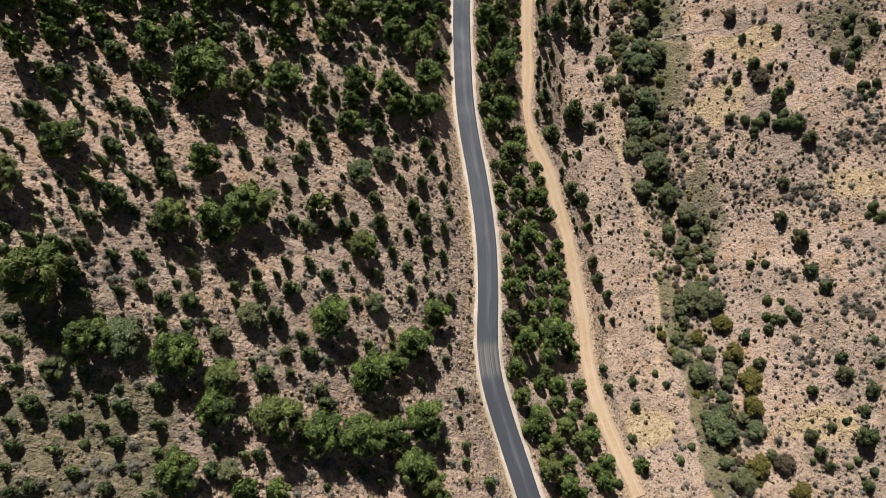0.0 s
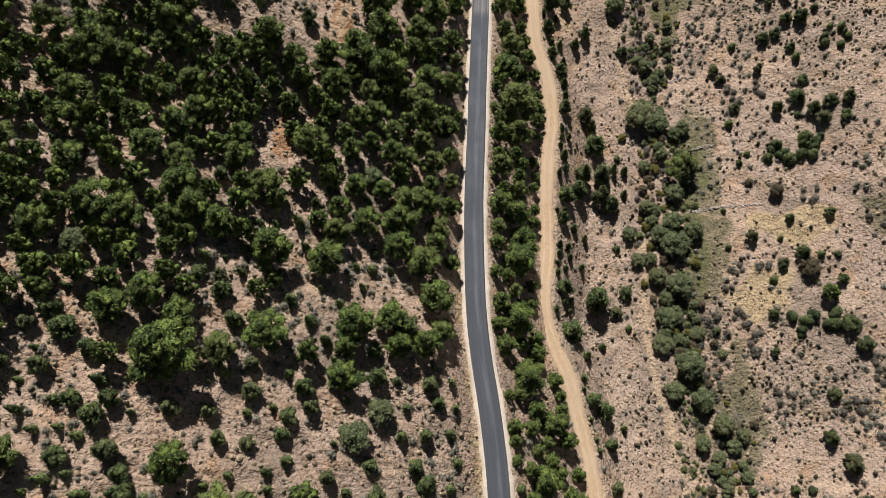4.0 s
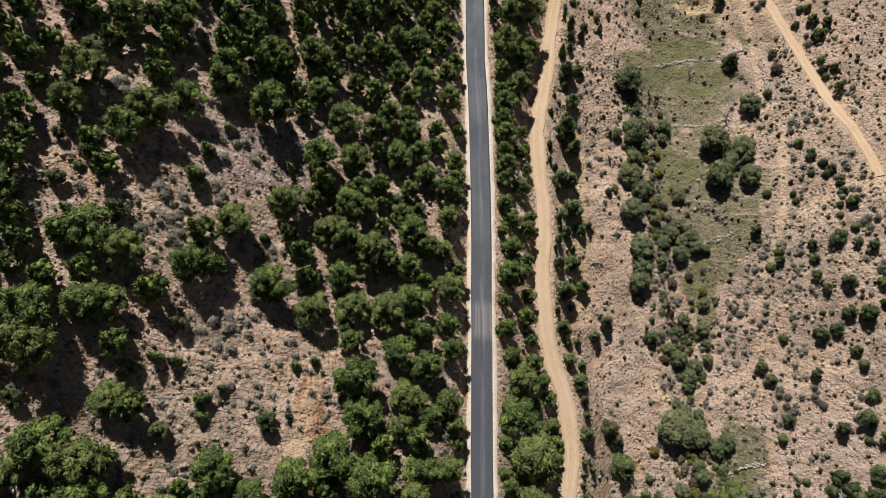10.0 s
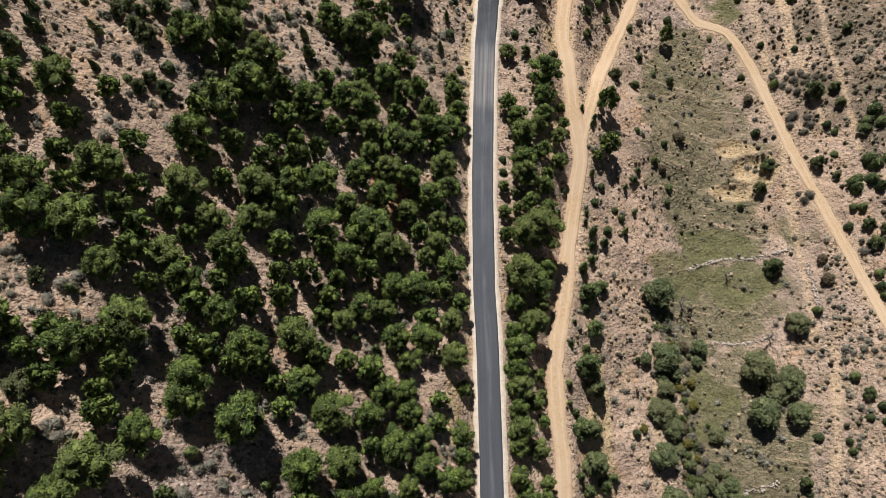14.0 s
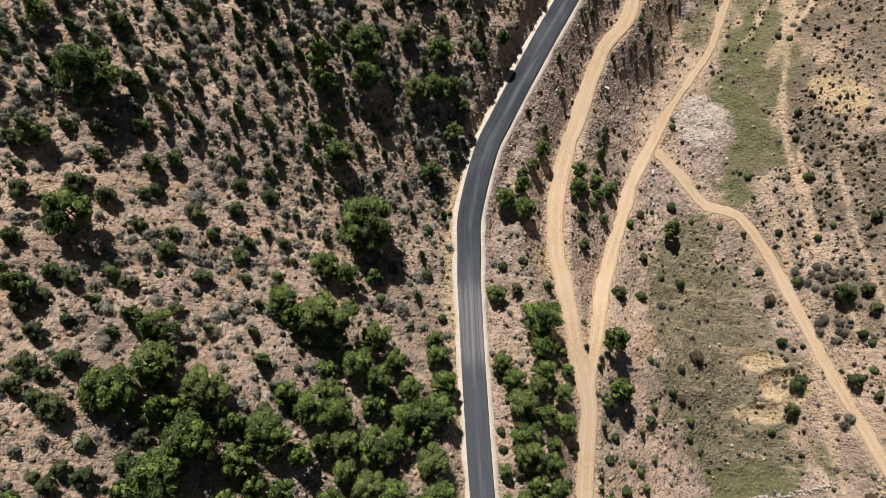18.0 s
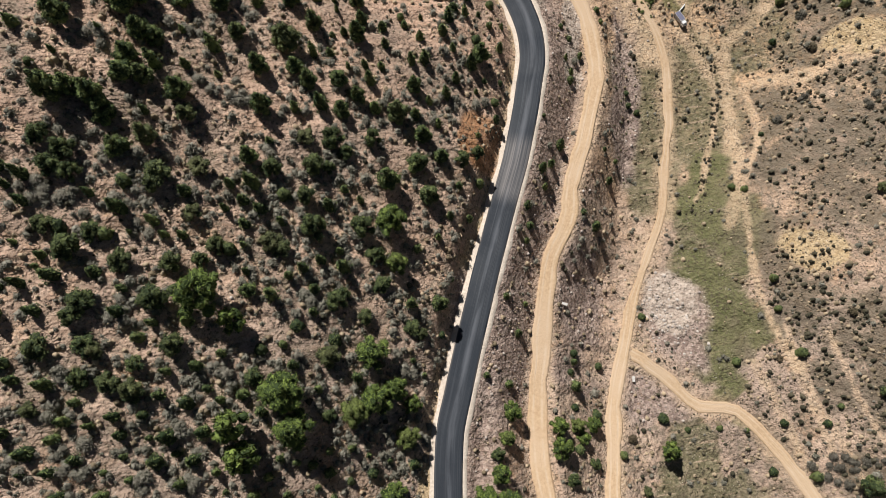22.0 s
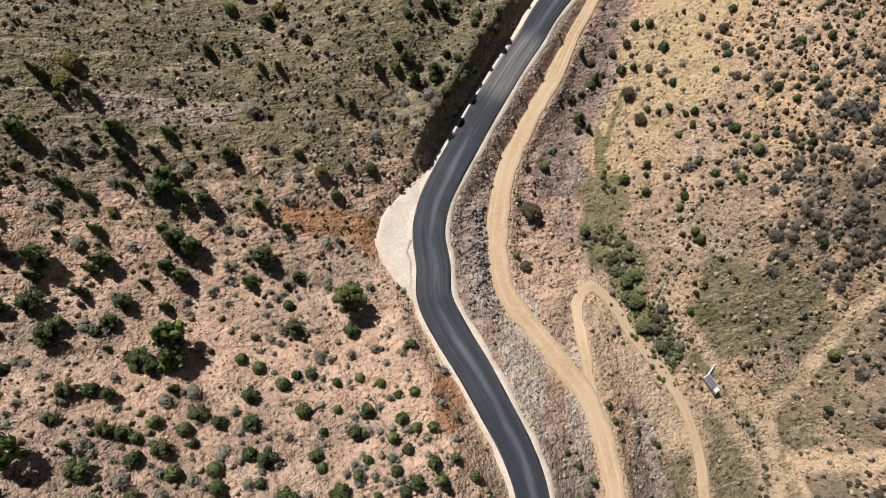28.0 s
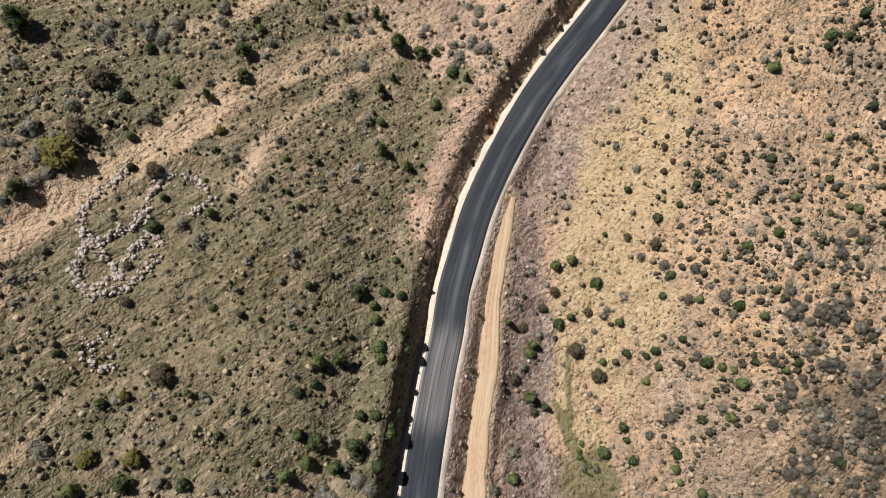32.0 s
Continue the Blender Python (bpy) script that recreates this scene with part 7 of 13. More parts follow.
plant_low_junipers([
    (110.6, 500.2, 2.1), (138.6, 490.8, 2.5), (131.8, 493.5, 2.4), (87.5, 509.6, 2.2), (136.0, 492.5, 2.3), (-2.6, 543.3, 2.6), (128.0, 497.3, 2.4), (126.8, 498.1, 3.0), (134.7, 495.3, 2.9), (106.2, 506.1, 3.1),
    (87.3, 514.1, 2.8), (111.3, 505.4, 3.0), (101.6, 509.2, 3.1), (122.4, 501.6, 1.6), (139.3, 498.1, 2.5), (13.1, 544.1, 1.7), (136.5, 499.4, 2.1), (126.3, 503.5, 1.9), (98.1, 514.3, 3.1), (198.8, 477.7, 1.8),
    (105.3, 511.8, 2.0), (-17.6, 556.8, 2.7), (-22.6, 559.3, 2.0), (61.6, 529.2, 2.3), (135.0, 503.1, 2.1), (105.3, 514.6, 2.8), (57.1, 532.5, 1.6), (99.8, 517.0, 2.4), (-7.1, 556.3, 2.2), (45.4, 537.4, 2.4)])
plant_low_junipers([
    (132.4, 506.2, 2.1), (-1.3, 554.8, 2.4), (128.6, 507.9, 1.9), (102.7, 517.9, 2.8), (49.1, 538.2, 1.7), (229.8, 473.4, 2.5), (120.8, 513.1, 2.9), (125.6, 511.8, 2.7), (123.4, 513.1, 2.1), (144.0, 506.2, 2.2),
    (118.8, 517.9, 2.7), (5.1, 560.0, 1.9), (97.6, 527.9, 3.0), (117.0, 521.0, 2.5), (71.8, 537.9, 2.6), (209.9, 489.2, 2.4), (40.2, 551.8, 2.5), (9.2, 563.6, 2.3), (-4.0, 568.9, 2.3), (120.7, 523.7, 1.7),
    (210.1, 491.3, 2.3), (58.5, 546.6, 2.4), (89.2, 537.6, 2.7), (209.5, 495.5, 1.6), (128.8, 525.7, 2.4), (173.7, 509.8, 1.7), (101.4, 537.2, 2.7), (-5.1, 576.1, 2.3), (211.0, 497.6, 2.1), (213.5, 499.0, 2.3)])
plant_low_junipers([
    (224.9, 495.1, 2.4), (237.5, 492.7, 1.8), (239.9, 492.0, 2.1), (51.0, 560.8, 1.6), (221.7, 499.0, 2.2), (207.8, 505.1, 2.1), (245.0, 492.0, 1.2), (0.5, 581.2, 2.7), (231.0, 497.5, 2.7), (25.5, 573.5, 1.9),
    (227.8, 500.2, 1.4), (235.8, 497.9, 1.8), (232.6, 499.9, 1.8), (210.3, 508.1, 1.6), (88.2, 552.6, 2.2), (30.8, 573.7, 1.9), (205.8, 510.4, 2.9), (181.6, 519.8, 1.7), (231.9, 501.7, 1.9), (5.3, 584.4, 2.2),
    (53.8, 566.8, 2.4), (-13.1, 591.2, 2.4), (212.0, 510.1, 2.2), (29.6, 576.6, 1.6), (231.3, 504.5, 2.7), (21.7, 581.6, 2.1), (243.6, 501.5, 1.8), (105.9, 552.1, 1.8), (248.5, 500.7, 1.6), (81.8, 561.4, 2.4)])
plant_low_junipers([
    (265.9, 494.4, 1.7), (222.0, 511.3, 1.8), (16.9, 586.6, 1.7), (191.6, 523.1, 2.6), (225.5, 511.1, 1.8), (248.8, 502.7, 1.6), (25.0, 584.2, 2.3), (188.2, 525.5, 1.5), (148.7, 540.1, 2.8), (57.8, 573.2, 2.2),
    (243.0, 506.2, 2.5), (232.4, 510.6, 1.6), (-5.2, 598.0, 1.7), (271.0, 497.6, 1.9), (227.8, 513.5, 2.0), (226.0, 514.1, 1.6), (270.7, 499.3, 1.5), (3.3, 597.0, 2.5), (157.9, 541.5, 2.8), (224.3, 517.7, 2.0),
    (240.4, 512.3, 1.8), (154.1, 544.0, 2.1), (220.3, 520.5, 1.8), (262.5, 506.3, 1.6), (27.2, 592.1, 2.8), (258.2, 508.2, 2.3), (84.7, 572.2, 2.0), (253.1, 511.3, 2.3), (147.1, 550.6, 2.3), (102.9, 567.0, 1.4)])
plant_low_junipers([
    (237.5, 518.2, 1.8), (273.7, 505.0, 1.7), (101.2, 568.4, 1.8), (228.6, 522.1, 2.0), (266.4, 508.7, 1.9), (20.6, 598.1, 1.9), (106.0, 568.7, 2.0), (241.6, 519.4, 2.2), (-1.3, 608.6, 2.1), (4.8, 607.4, 1.7),
    (213.4, 533.2, 2.6), (292.0, 505.1, 2.1), (180.7, 545.8, 2.9), (281.3, 509.2, 1.7), (224.0, 530.7, 1.8), (221.5, 531.8, 2.8), (260.3, 519.1, 1.1), (232.5, 530.2, 2.9), (270.7, 516.4, 2.1), (186.0, 547.2, 2.7),
    (180.3, 549.6, 2.5), (187.1, 548.0, 1.9), (183.7, 550.4, 1.6), (189.8, 548.2, 1.6), (254.5, 525.5, 1.6), (249.9, 527.6, 2.0), (134.4, 569.8, 1.7), (187.3, 551.1, 2.3), (168.5, 558.1, 1.2), (259.3, 525.1, 1.8)])
plant_low_junipers([
    (174.6, 556.1, 2.7), (117.5, 577.1, 1.9), (185.9, 553.2, 2.1), (261.0, 526.4, 1.6), (233.3, 536.9, 2.4), (241.5, 534.3, 1.1), (230.7, 538.8, 2.4), (177.7, 559.9, 2.3), (170.4, 562.8, 1.5), (199.6, 553.3, 2.0),
    (303.1, 516.3, 2.1), (298.1, 518.6, 1.8), (251.6, 535.5, 1.8), (195.6, 556.3, 2.5), (309.5, 515.9, 2.4), (162.0, 569.6, 2.7), (300.7, 519.3, 2.6), (197.1, 557.6, 2.9), (202.2, 555.8, 1.6), (287.5, 525.5, 3.0),
    (185.8, 562.6, 1.9), (183.2, 563.9, 2.1), (272.0, 532.8, 1.4), (170.9, 570.0, 1.7), (189.1, 564.4, 3.0), (200.8, 561.0, 2.3), (174.9, 570.5, 1.1), (169.1, 572.9, 1.1), (207.0, 559.9, 2.0), (202.6, 562.9, 2.0)])
plant_low_junipers([
    (205.9, 562.8, 2.4), (152.5, 582.3, 2.9), (178.4, 573.3, 1.1), (192.5, 568.8, 1.3), (169.0, 577.5, 1.3), (211.8, 563.3, 1.0), (173.4, 578.2, 1.3), (212.0, 564.7, 1.6), (159.8, 586.5, 1.4), (189.4, 576.3, 1.1),
    (198.7, 573.7, 1.7), (164.7, 587.7, 2.3), (186.4, 583.8, 1.7), (212.9, 578.6, 1.2), (169.7, 595.9, 1.2), (167.3, 597.8, 1.4), (209.2, 583.6, 1.4), (204.0, 586.8, 1.2), (215.0, 583.9, 1.4), (204.3, 588.2, 1.2),
    (210.2, 586.8, 1.2), (242.8, 577.2, 2.7), (218.1, 586.8, 1.6), (199.1, 594.7, 2.0), (232.9, 583.1, 1.9), (203.8, 593.8, 1.0), (214.9, 591.1, 1.6), (250.5, 578.3, 2.9), (191.6, 600.5, 3.0), (203.2, 599.0, 1.2)])
plant_low_junipers([
    (196.6, 602.4, 1.6), (253.3, 584.4, 2.1), (208.6, 601.5, 2.0), (197.6, 610.2, 1.6), (192.5, 616.5, 2.1), (201.9, 613.9, 1.9), (214.5, 615.0, 2.1), (207.0, 619.7, 2.6), (233.2, 611.7, 2.2), (217.0, 622.8, 2.0)])
plant_small_conifers([
    (-163.2, -4.1, 2.5), (-152.7, -7.8, 3.1), (-109.2, -23.5, 3.6), (-105.0, -24.3, 2.3), (-122.4, -17.9, 3.0), (-94.4, -27.7, 3.7), (-127.3, -15.6, 3.5), (-180.0, 4.8, 3.0), (-207.2, 14.9, 2.3), (-211.7, 16.5, 2.4),
    (-217.5, 18.7, 3.0), (-191.5, 9.4, 3.3), (-154.5, -2.9, 2.3), (-142.9, -5.7, 3.8), (-117.9, -14.4, 3.4), (-127.2, -10.6, 2.4), (-157.6, 0.6, 3.2), (-212.8, 21.4, 3.6), (-196.5, 16.3, 3.5), (-167.1, 6.2, 3.7),
    (-190.6, 15.9, 3.2), (-170.3, 9.3, 2.5), (-215.5, 26.1, 2.7), (-184.0, 14.8, 3.0), (-207.8, 23.6, 2.5), (-151.6, 3.6, 3.4), (-211.1, 26.0, 3.0), (-90.1, -17.1, 2.6), (-145.4, 3.5, 3.6), (-195.1, 22.0, 3.0)])
plant_small_conifers([
    (-159.1, 9.5, 3.0), (-214.6, 30.6, 3.8), (-173.1, 15.7, 2.7), (-86.2, -15.8, 2.8), (-205.5, 27.6, 2.3), (-92.9, -11.3, 2.8), (-181.6, 21.5, 3.8), (-147.8, 9.5, 2.4), (-196.7, 28.5, 3.3), (-215.5, 36.2, 3.8),
    (-206.5, 33.0, 3.2), (-157.9, 15.4, 2.4), (-102.6, -4.0, 2.6), (-129.9, 6.1, 2.8), (-150.7, 13.9, 2.7), (-161.3, 18.1, 2.8), (-170.2, 21.9, 3.5), (-95.8, -4.9, 2.6), (-110.6, 0.6, 2.5), (-135.9, 10.4, 3.2),
    (-192.1, 31.2, 3.7), (-177.4, 25.8, 2.9), (-146.8, 15.1, 2.4), (-106.3, 2.1, 2.9), (-186.5, 31.4, 3.3), (-196.7, 36.1, 3.1), (-160.0, 22.9, 3.1), (-207.0, 40.3, 2.6), (-190.0, 35.2, 2.4), (-138.7, 17.0, 2.8)])
plant_small_conifers([
    (-133.7, 15.7, 2.3), (-202.0, 40.8, 3.7), (-143.6, 19.9, 2.5), (-114.1, 10.2, 2.4), (-210.5, 46.6, 3.4), (-171.1, 32.7, 2.4), (-175.7, 35.1, 3.0), (-128.4, 18.0, 3.7), (-182.0, 37.9, 2.6), (-118.5, 15.6, 2.3),
    (-83.9, 3.1, 3.1), (-204.7, 47.1, 2.7), (-190.5, 42.4, 3.0), (-139.8, 24.1, 3.3), (-113.2, 15.3, 3.1), (-106.5, 12.9, 2.9), (-168.3, 35.4, 2.4), (-131.1, 24.5, 2.9), (-201.0, 50.1, 3.1), (-118.7, 20.9, 2.7),
    (-188.3, 46.4, 2.5), (-103.3, 16.5, 3.7), (-156.5, 36.8, 3.3), (-196.0, 52.6, 2.9), (-131.0, 29.0, 2.7), (-149.4, 36.1, 3.1), (-126.7, 28.4, 2.3), (-168.1, 45.8, 2.5), (-152.0, 40.2, 2.6), (-147.9, 40.6, 2.4)])
plant_small_conifers([
    (-201.7, 60.8, 3.1), (-100.2, 24.1, 2.4), (-121.0, 31.9, 2.7), (-163.9, 47.7, 2.6), (-187.9, 56.7, 3.4), (-107.9, 28.5, 3.5), (-195.0, 60.3, 3.4), (-158.5, 47.5, 3.8), (-113.6, 31.2, 3.6), (-149.7, 44.6, 3.4),
    (-118.0, 35.2, 2.5), (-173.1, 56.3, 3.7), (-108.8, 33.4, 3.4), (-103.4, 31.4, 3.8), (-193.6, 65.1, 3.1), (-97.9, 30.5, 2.4), (-83.2, 25.4, 3.5), (-176.9, 60.6, 3.1), (-135.0, 45.8, 3.5), (-114.2, 38.4, 2.7),
    (-129.4, 44.2, 2.4), (-85.8, 29.9, 3.0), (-173.2, 62.9, 2.6), (-98.2, 35.8, 2.7), (-192.4, 70.3, 2.6), (-116.7, 43.3, 2.5), (-177.6, 65.6, 2.9), (-144.1, 53.4, 2.7), (-122.8, 46.3, 2.3), (-182.6, 68.7, 2.4)])
plant_small_conifers([
    (-92.5, 36.5, 2.6), (-87.9, 36.0, 2.1), (-189.3, 73.1, 2.7), (-125.3, 49.9, 3.2), (-166.8, 65.3, 3.0), (-140.2, 56.1, 3.0), (-52.8, 24.3, 3.3), (-77.6, 33.5, 2.3), (-49.9, 23.9, 3.7), (-57.7, 26.8, 3.1),
    (-81.7, 36.0, 2.6), (-152.6, 62.0, 2.7), (-109.2, 46.8, 3.4), (-196.7, 79.3, 3.2), (-132.7, 58.7, 2.4), (-172.4, 73.6, 2.8), (-155.2, 67.7, 3.2), (-145.1, 65.5, 3.8), (-104.8, 51.0, 2.3), (-118.9, 56.5, 2.9),
    (-91.3, 46.9, 3.4), (-80.0, 44.1, 3.1), (-176.0, 79.0, 2.5), (-93.1, 49.1, 1.9), (-107.4, 54.7, 2.4), (-188.0, 84.0, 2.9), (-113.2, 57.2, 2.6), (-193.7, 86.6, 2.7), (-133.0, 66.9, 3.0), (-178.2, 84.0, 3.5)])
plant_small_conifers([
    (-91.2, 52.5, 3.7), (-143.8, 71.9, 2.5), (-128.7, 67.6, 3.0), (-105.2, 59.2, 2.5), (-85.2, 52.1, 3.7), (-192.1, 92.4, 2.3), (-112.1, 63.3, 2.4), (-180.2, 88.2, 3.2), (-86.8, 54.7, 2.4), (-98.5, 59.5, 3.5),
    (-150.5, 79.1, 3.5), (-118.2, 67.8, 3.0), (-162.1, 84.0, 2.6), (-144.1, 78.8, 3.5), (-108.5, 66.4, 3.6), (-134.8, 76.0, 2.4), (-154.7, 84.9, 2.9), (-169.6, 91.0, 2.7), (-76.3, 57.0, 2.7), (-165.1, 89.6, 2.3),
    (-111.6, 71.4, 2.9), (-127.6, 77.4, 3.0), (-32.5, 42.9, 3.2), (-147.0, 84.7, 3.5), (-106.9, 70.9, 2.5), (-100.9, 69.2, 2.8), (-161.8, 91.8, 2.3), (-78.6, 61.7, 3.3), (-123.3, 78.8, 2.5), (-156.5, 91.8, 2.3)])
plant_small_conifers([
    (-115.9, 77.2, 3.0), (-72.3, 61.8, 2.8), (-159.5, 96.0, 3.4), (-134.1, 87.0, 3.5), (-147.1, 92.0, 3.4), (-189.1, 107.3, 3.7), (-171.2, 100.9, 3.5), (-141.0, 90.7, 2.6), (-105.4, 78.2, 2.5), (-129.2, 88.4, 3.2),
    (-110.9, 81.9, 2.4), (-86.8, 73.7, 3.5), (-81.2, 72.2, 3.5), (-137.6, 92.9, 2.8), (-72.2, 69.5, 3.2), (-149.0, 97.7, 3.2), (-168.3, 104.8, 3.0), (-49.9, 62.2, 3.2), (-144.4, 97.7, 3.4), (-102.7, 82.6, 3.8),
    (-157.5, 103.0, 2.6), (-126.5, 91.9, 2.3), (-176.0, 110.6, 2.4), (-85.1, 78.1, 2.7), (-82.3, 77.6, 2.4), (-129.3, 95.0, 2.6), (-45.2, 65.1, 3.2), (-24.7, 58.1, 3.6), (-105.6, 87.7, 2.9), (-118.0, 92.5, 2.7)])
plant_small_conifers([
    (-141.4, 102.3, 3.8), (-145.2, 105.0, 2.3), (-73.0, 79.4, 3.0), (-167.4, 114.1, 2.9), (-176.5, 118.3, 3.2), (-171.7, 116.6, 2.4), (-155.0, 110.7, 2.5), (-106.3, 93.0, 2.4), (-128.4, 101.4, 3.2), (-79.0, 83.8, 2.8),
    (-67.8, 80.3, 3.8), (-180.8, 122.2, 2.5), (-162.0, 115.5, 3.6), (-94.5, 91.2, 2.7), (-99.2, 93.7, 3.8), (-75.0, 86.3, 3.8), (-130.8, 106.8, 3.0), (-104.2, 97.6, 2.4), (-111.7, 100.4, 2.7), (-182.7, 126.3, 2.9),
    (-174.1, 125.7, 3.2), (-64.9, 86.0, 3.3), (-154.6, 118.8, 3.5), (-142.2, 114.3, 2.5), (-135.7, 112.4, 2.3), (-67.3, 87.8, 3.6), (-119.1, 106.9, 3.2), (-57.4, 85.8, 2.7), (-72.6, 91.6, 3.3), (-90.3, 98.5, 2.6)])
plant_small_conifers([
    (-69.3, 92.0, 2.5), (-97.5, 103.1, 2.3), (-104.2, 105.8, 3.4), (-172.3, 131.3, 3.8), (-126.7, 115.6, 3.4), (-119.9, 113.4, 3.5), (45.2, 53.8, 3.2), (48.9, 52.8, 2.8), (-99.0, 108.4, 3.1), (-88.0, 104.6, 2.3),
    (-8.8, 76.9, 3.7), (-74.2, 101.0, 2.6), (-36.3, 87.7, 3.1), (-120.2, 118.4, 2.6), (-93.5, 109.2, 3.8), (-105.3, 114.5, 2.8), (-76.4, 105.0, 2.9), (-80.6, 107.7, 3.8), (-98.2, 114.7, 2.9), (-70.7, 106.4, 3.7),
    (-63.1, 109.4, 3.5), (-168.6, 148.0, 3.6), (-88.1, 123.3, 3.1), (-41.9, 109.5, 3.5), (-5.8, 98.4, 3.1), (-159.5, 155.3, 3.6), (43.9, 82.8, 2.5), (43.7, 86.0, 2.2), (-7.0, 104.9, 3.4), (-167.6, 168.0, 2.5)])
plant_small_conifers([
    (43.5, 91.8, 2.2), (-21.3, 115.5, 3.4), (54.0, 88.3, 3.0), (-162.2, 170.7, 2.4), (-155.3, 168.5, 3.4), (43.3, 100.5, 2.1), (-161.6, 176.1, 3.1), (44.2, 103.8, 3.0), (-154.9, 177.8, 3.4), (47.4, 110.7, 3.8),
    (-156.6, 185.5, 3.1), (-152.3, 185.1, 2.4), (53.7, 113.6, 3.1), (-152.8, 189.7, 2.3), (-23.7, 145.0, 3.7), (40.5, 124.9, 2.7), (45.0, 124.7, 2.5), (43.8, 127.0, 2.7), (46.4, 127.9, 2.7), (-137.0, 197.3, 3.8),
    (-147.7, 202.5, 2.3), (-131.8, 196.8, 2.9), (-142.9, 200.8, 3.8), (43.4, 136.0, 2.5), (-137.8, 202.6, 3.2), (-82.4, 184.0, 3.0), (46.4, 137.6, 2.9), (44.0, 139.0, 1.9), (52.6, 139.0, 2.7), (45.0, 141.9, 2.3)])
plant_small_conifers([
    (48.7, 141.3, 2.9), (45.9, 144.6, 2.8), (48.8, 144.4, 3.2), (-131.0, 210.5, 3.2), (-141.5, 215.2, 3.5), (-136.5, 213.8, 2.4), (-148.5, 219.4, 3.4), (56.0, 148.7, 3.0), (52.4, 150.9, 3.6), (-126.2, 216.2, 3.0),
    (47.5, 155.7, 1.8), (-139.1, 224.0, 3.4), (-128.8, 221.0, 3.4), (-70.5, 200.2, 3.8), (50.3, 156.4, 2.5), (-122.0, 219.7, 3.6), (-68.2, 204.9, 3.7), (-122.0, 225.7, 3.1), (-139.1, 232.8, 3.2), (50.8, 167.6, 2.7),
    (72.4, 161.5, 3.1), (53.3, 169.8, 3.0), (-110.3, 229.9, 2.9), (53.7, 173.4, 3.8), (-107.6, 233.6, 3.3), (-102.6, 231.8, 2.9), (-112.6, 236.7, 2.9), (-116.7, 238.4, 2.9), (53.1, 176.8, 2.2), (74.3, 169.2, 3.1)])
plant_small_conifers([
    (70.9, 170.4, 3.8), (-26.3, 206.3, 3.5), (-124.1, 242.4, 3.3), (53.9, 179.3, 2.0), (-10.9, 204.2, 2.0), (56.9, 179.9, 2.6), (54.8, 182.0, 2.2), (-113.4, 244.1, 2.9), (-21.9, 211.5, 2.5), (-94.2, 240.7, 3.3),
    (-29.1, 217.7, 3.6), (-31.8, 218.7, 3.3), (-130.2, 259.0, 3.7), (-8.1, 214.8, 3.4), (-73.6, 238.9, 2.8), (-121.0, 256.9, 2.6), (-4.1, 215.3, 3.2), (-98.7, 250.4, 2.3), (58.7, 194.0, 3.3), (-68.7, 240.9, 3.8),
    (-119.5, 260.6, 2.5), (-131.0, 265.0, 3.5), (-62.3, 241.3, 2.6), (-100.5, 255.5, 3.2), (59.0, 198.0, 3.7), (-71.8, 247.3, 3.0), (-122.5, 266.9, 2.4), (-63.1, 245.4, 2.6), (-102.8, 262.6, 2.4), (-127.3, 274.8, 2.9)])
plant_small_conifers([
    (-97.9, 264.2, 2.3), (61.1, 207.3, 3.4), (-120.4, 274.6, 2.3), (-42.2, 249.2, 3.2), (58.2, 213.7, 3.1), (-120.0, 279.5, 2.7), (61.4, 214.0, 3.3), (-114.5, 282.4, 3.3), (57.3, 222.7, 2.5), (-100.6, 280.4, 3.0),
    (62.0, 223.5, 2.8), (-104.2, 284.1, 3.2), (-114.6, 292.0, 3.7), (-111.9, 296.4, 2.5), (-1.7, 260.6, 3.1), (-95.1, 295.1, 2.3), (61.1, 239.9, 1.9), (66.5, 239.6, 2.6), (62.5, 241.9, 3.0), (-95.8, 300.3, 2.6),
    (-101.1, 305.1, 2.5), (-89.4, 301.4, 3.7), (-114.3, 312.8, 2.5), (64.2, 248.4, 2.8), (-107.1, 311.4, 3.4), (73.1, 246.2, 3.0), (-80.8, 303.3, 2.3), (-83.9, 307.6, 2.6), (-103.5, 315.2, 3.5), (-78.9, 308.9, 3.2)])
plant_small_conifers([
    (-94.0, 315.2, 2.6), (-97.9, 317.5, 3.4), (-105.1, 321.3, 3.3), (-81.0, 313.3, 3.5), (-100.7, 323.8, 3.7), (66.8, 263.5, 2.8), (65.8, 266.0, 2.1), (-84.7, 321.4, 2.8), (-25.7, 300.7, 2.6), (23.1, 284.5, 3.1),
    (-106.5, 332.3, 3.5), (66.9, 270.7, 2.5), (-85.1, 328.9, 2.5), (-88.4, 335.9, 2.9), (73.8, 278.5, 3.1), (87.4, 273.8, 2.2), (69.9, 280.6, 2.4), (-91.5, 341.3, 2.6), (72.2, 285.9, 1.8), (-93.3, 346.2, 3.4),
    (-77.9, 341.8, 2.8), (-86.7, 345.2, 3.3), (76.3, 288.7, 3.2), (-89.5, 349.5, 2.7), (-80.5, 346.8, 3.2), (-55.2, 338.2, 2.9), (-92.2, 354.7, 3.8), (-68.8, 350.9, 2.6), (-54.4, 346.4, 3.1), (78.1, 299.2, 3.6)])
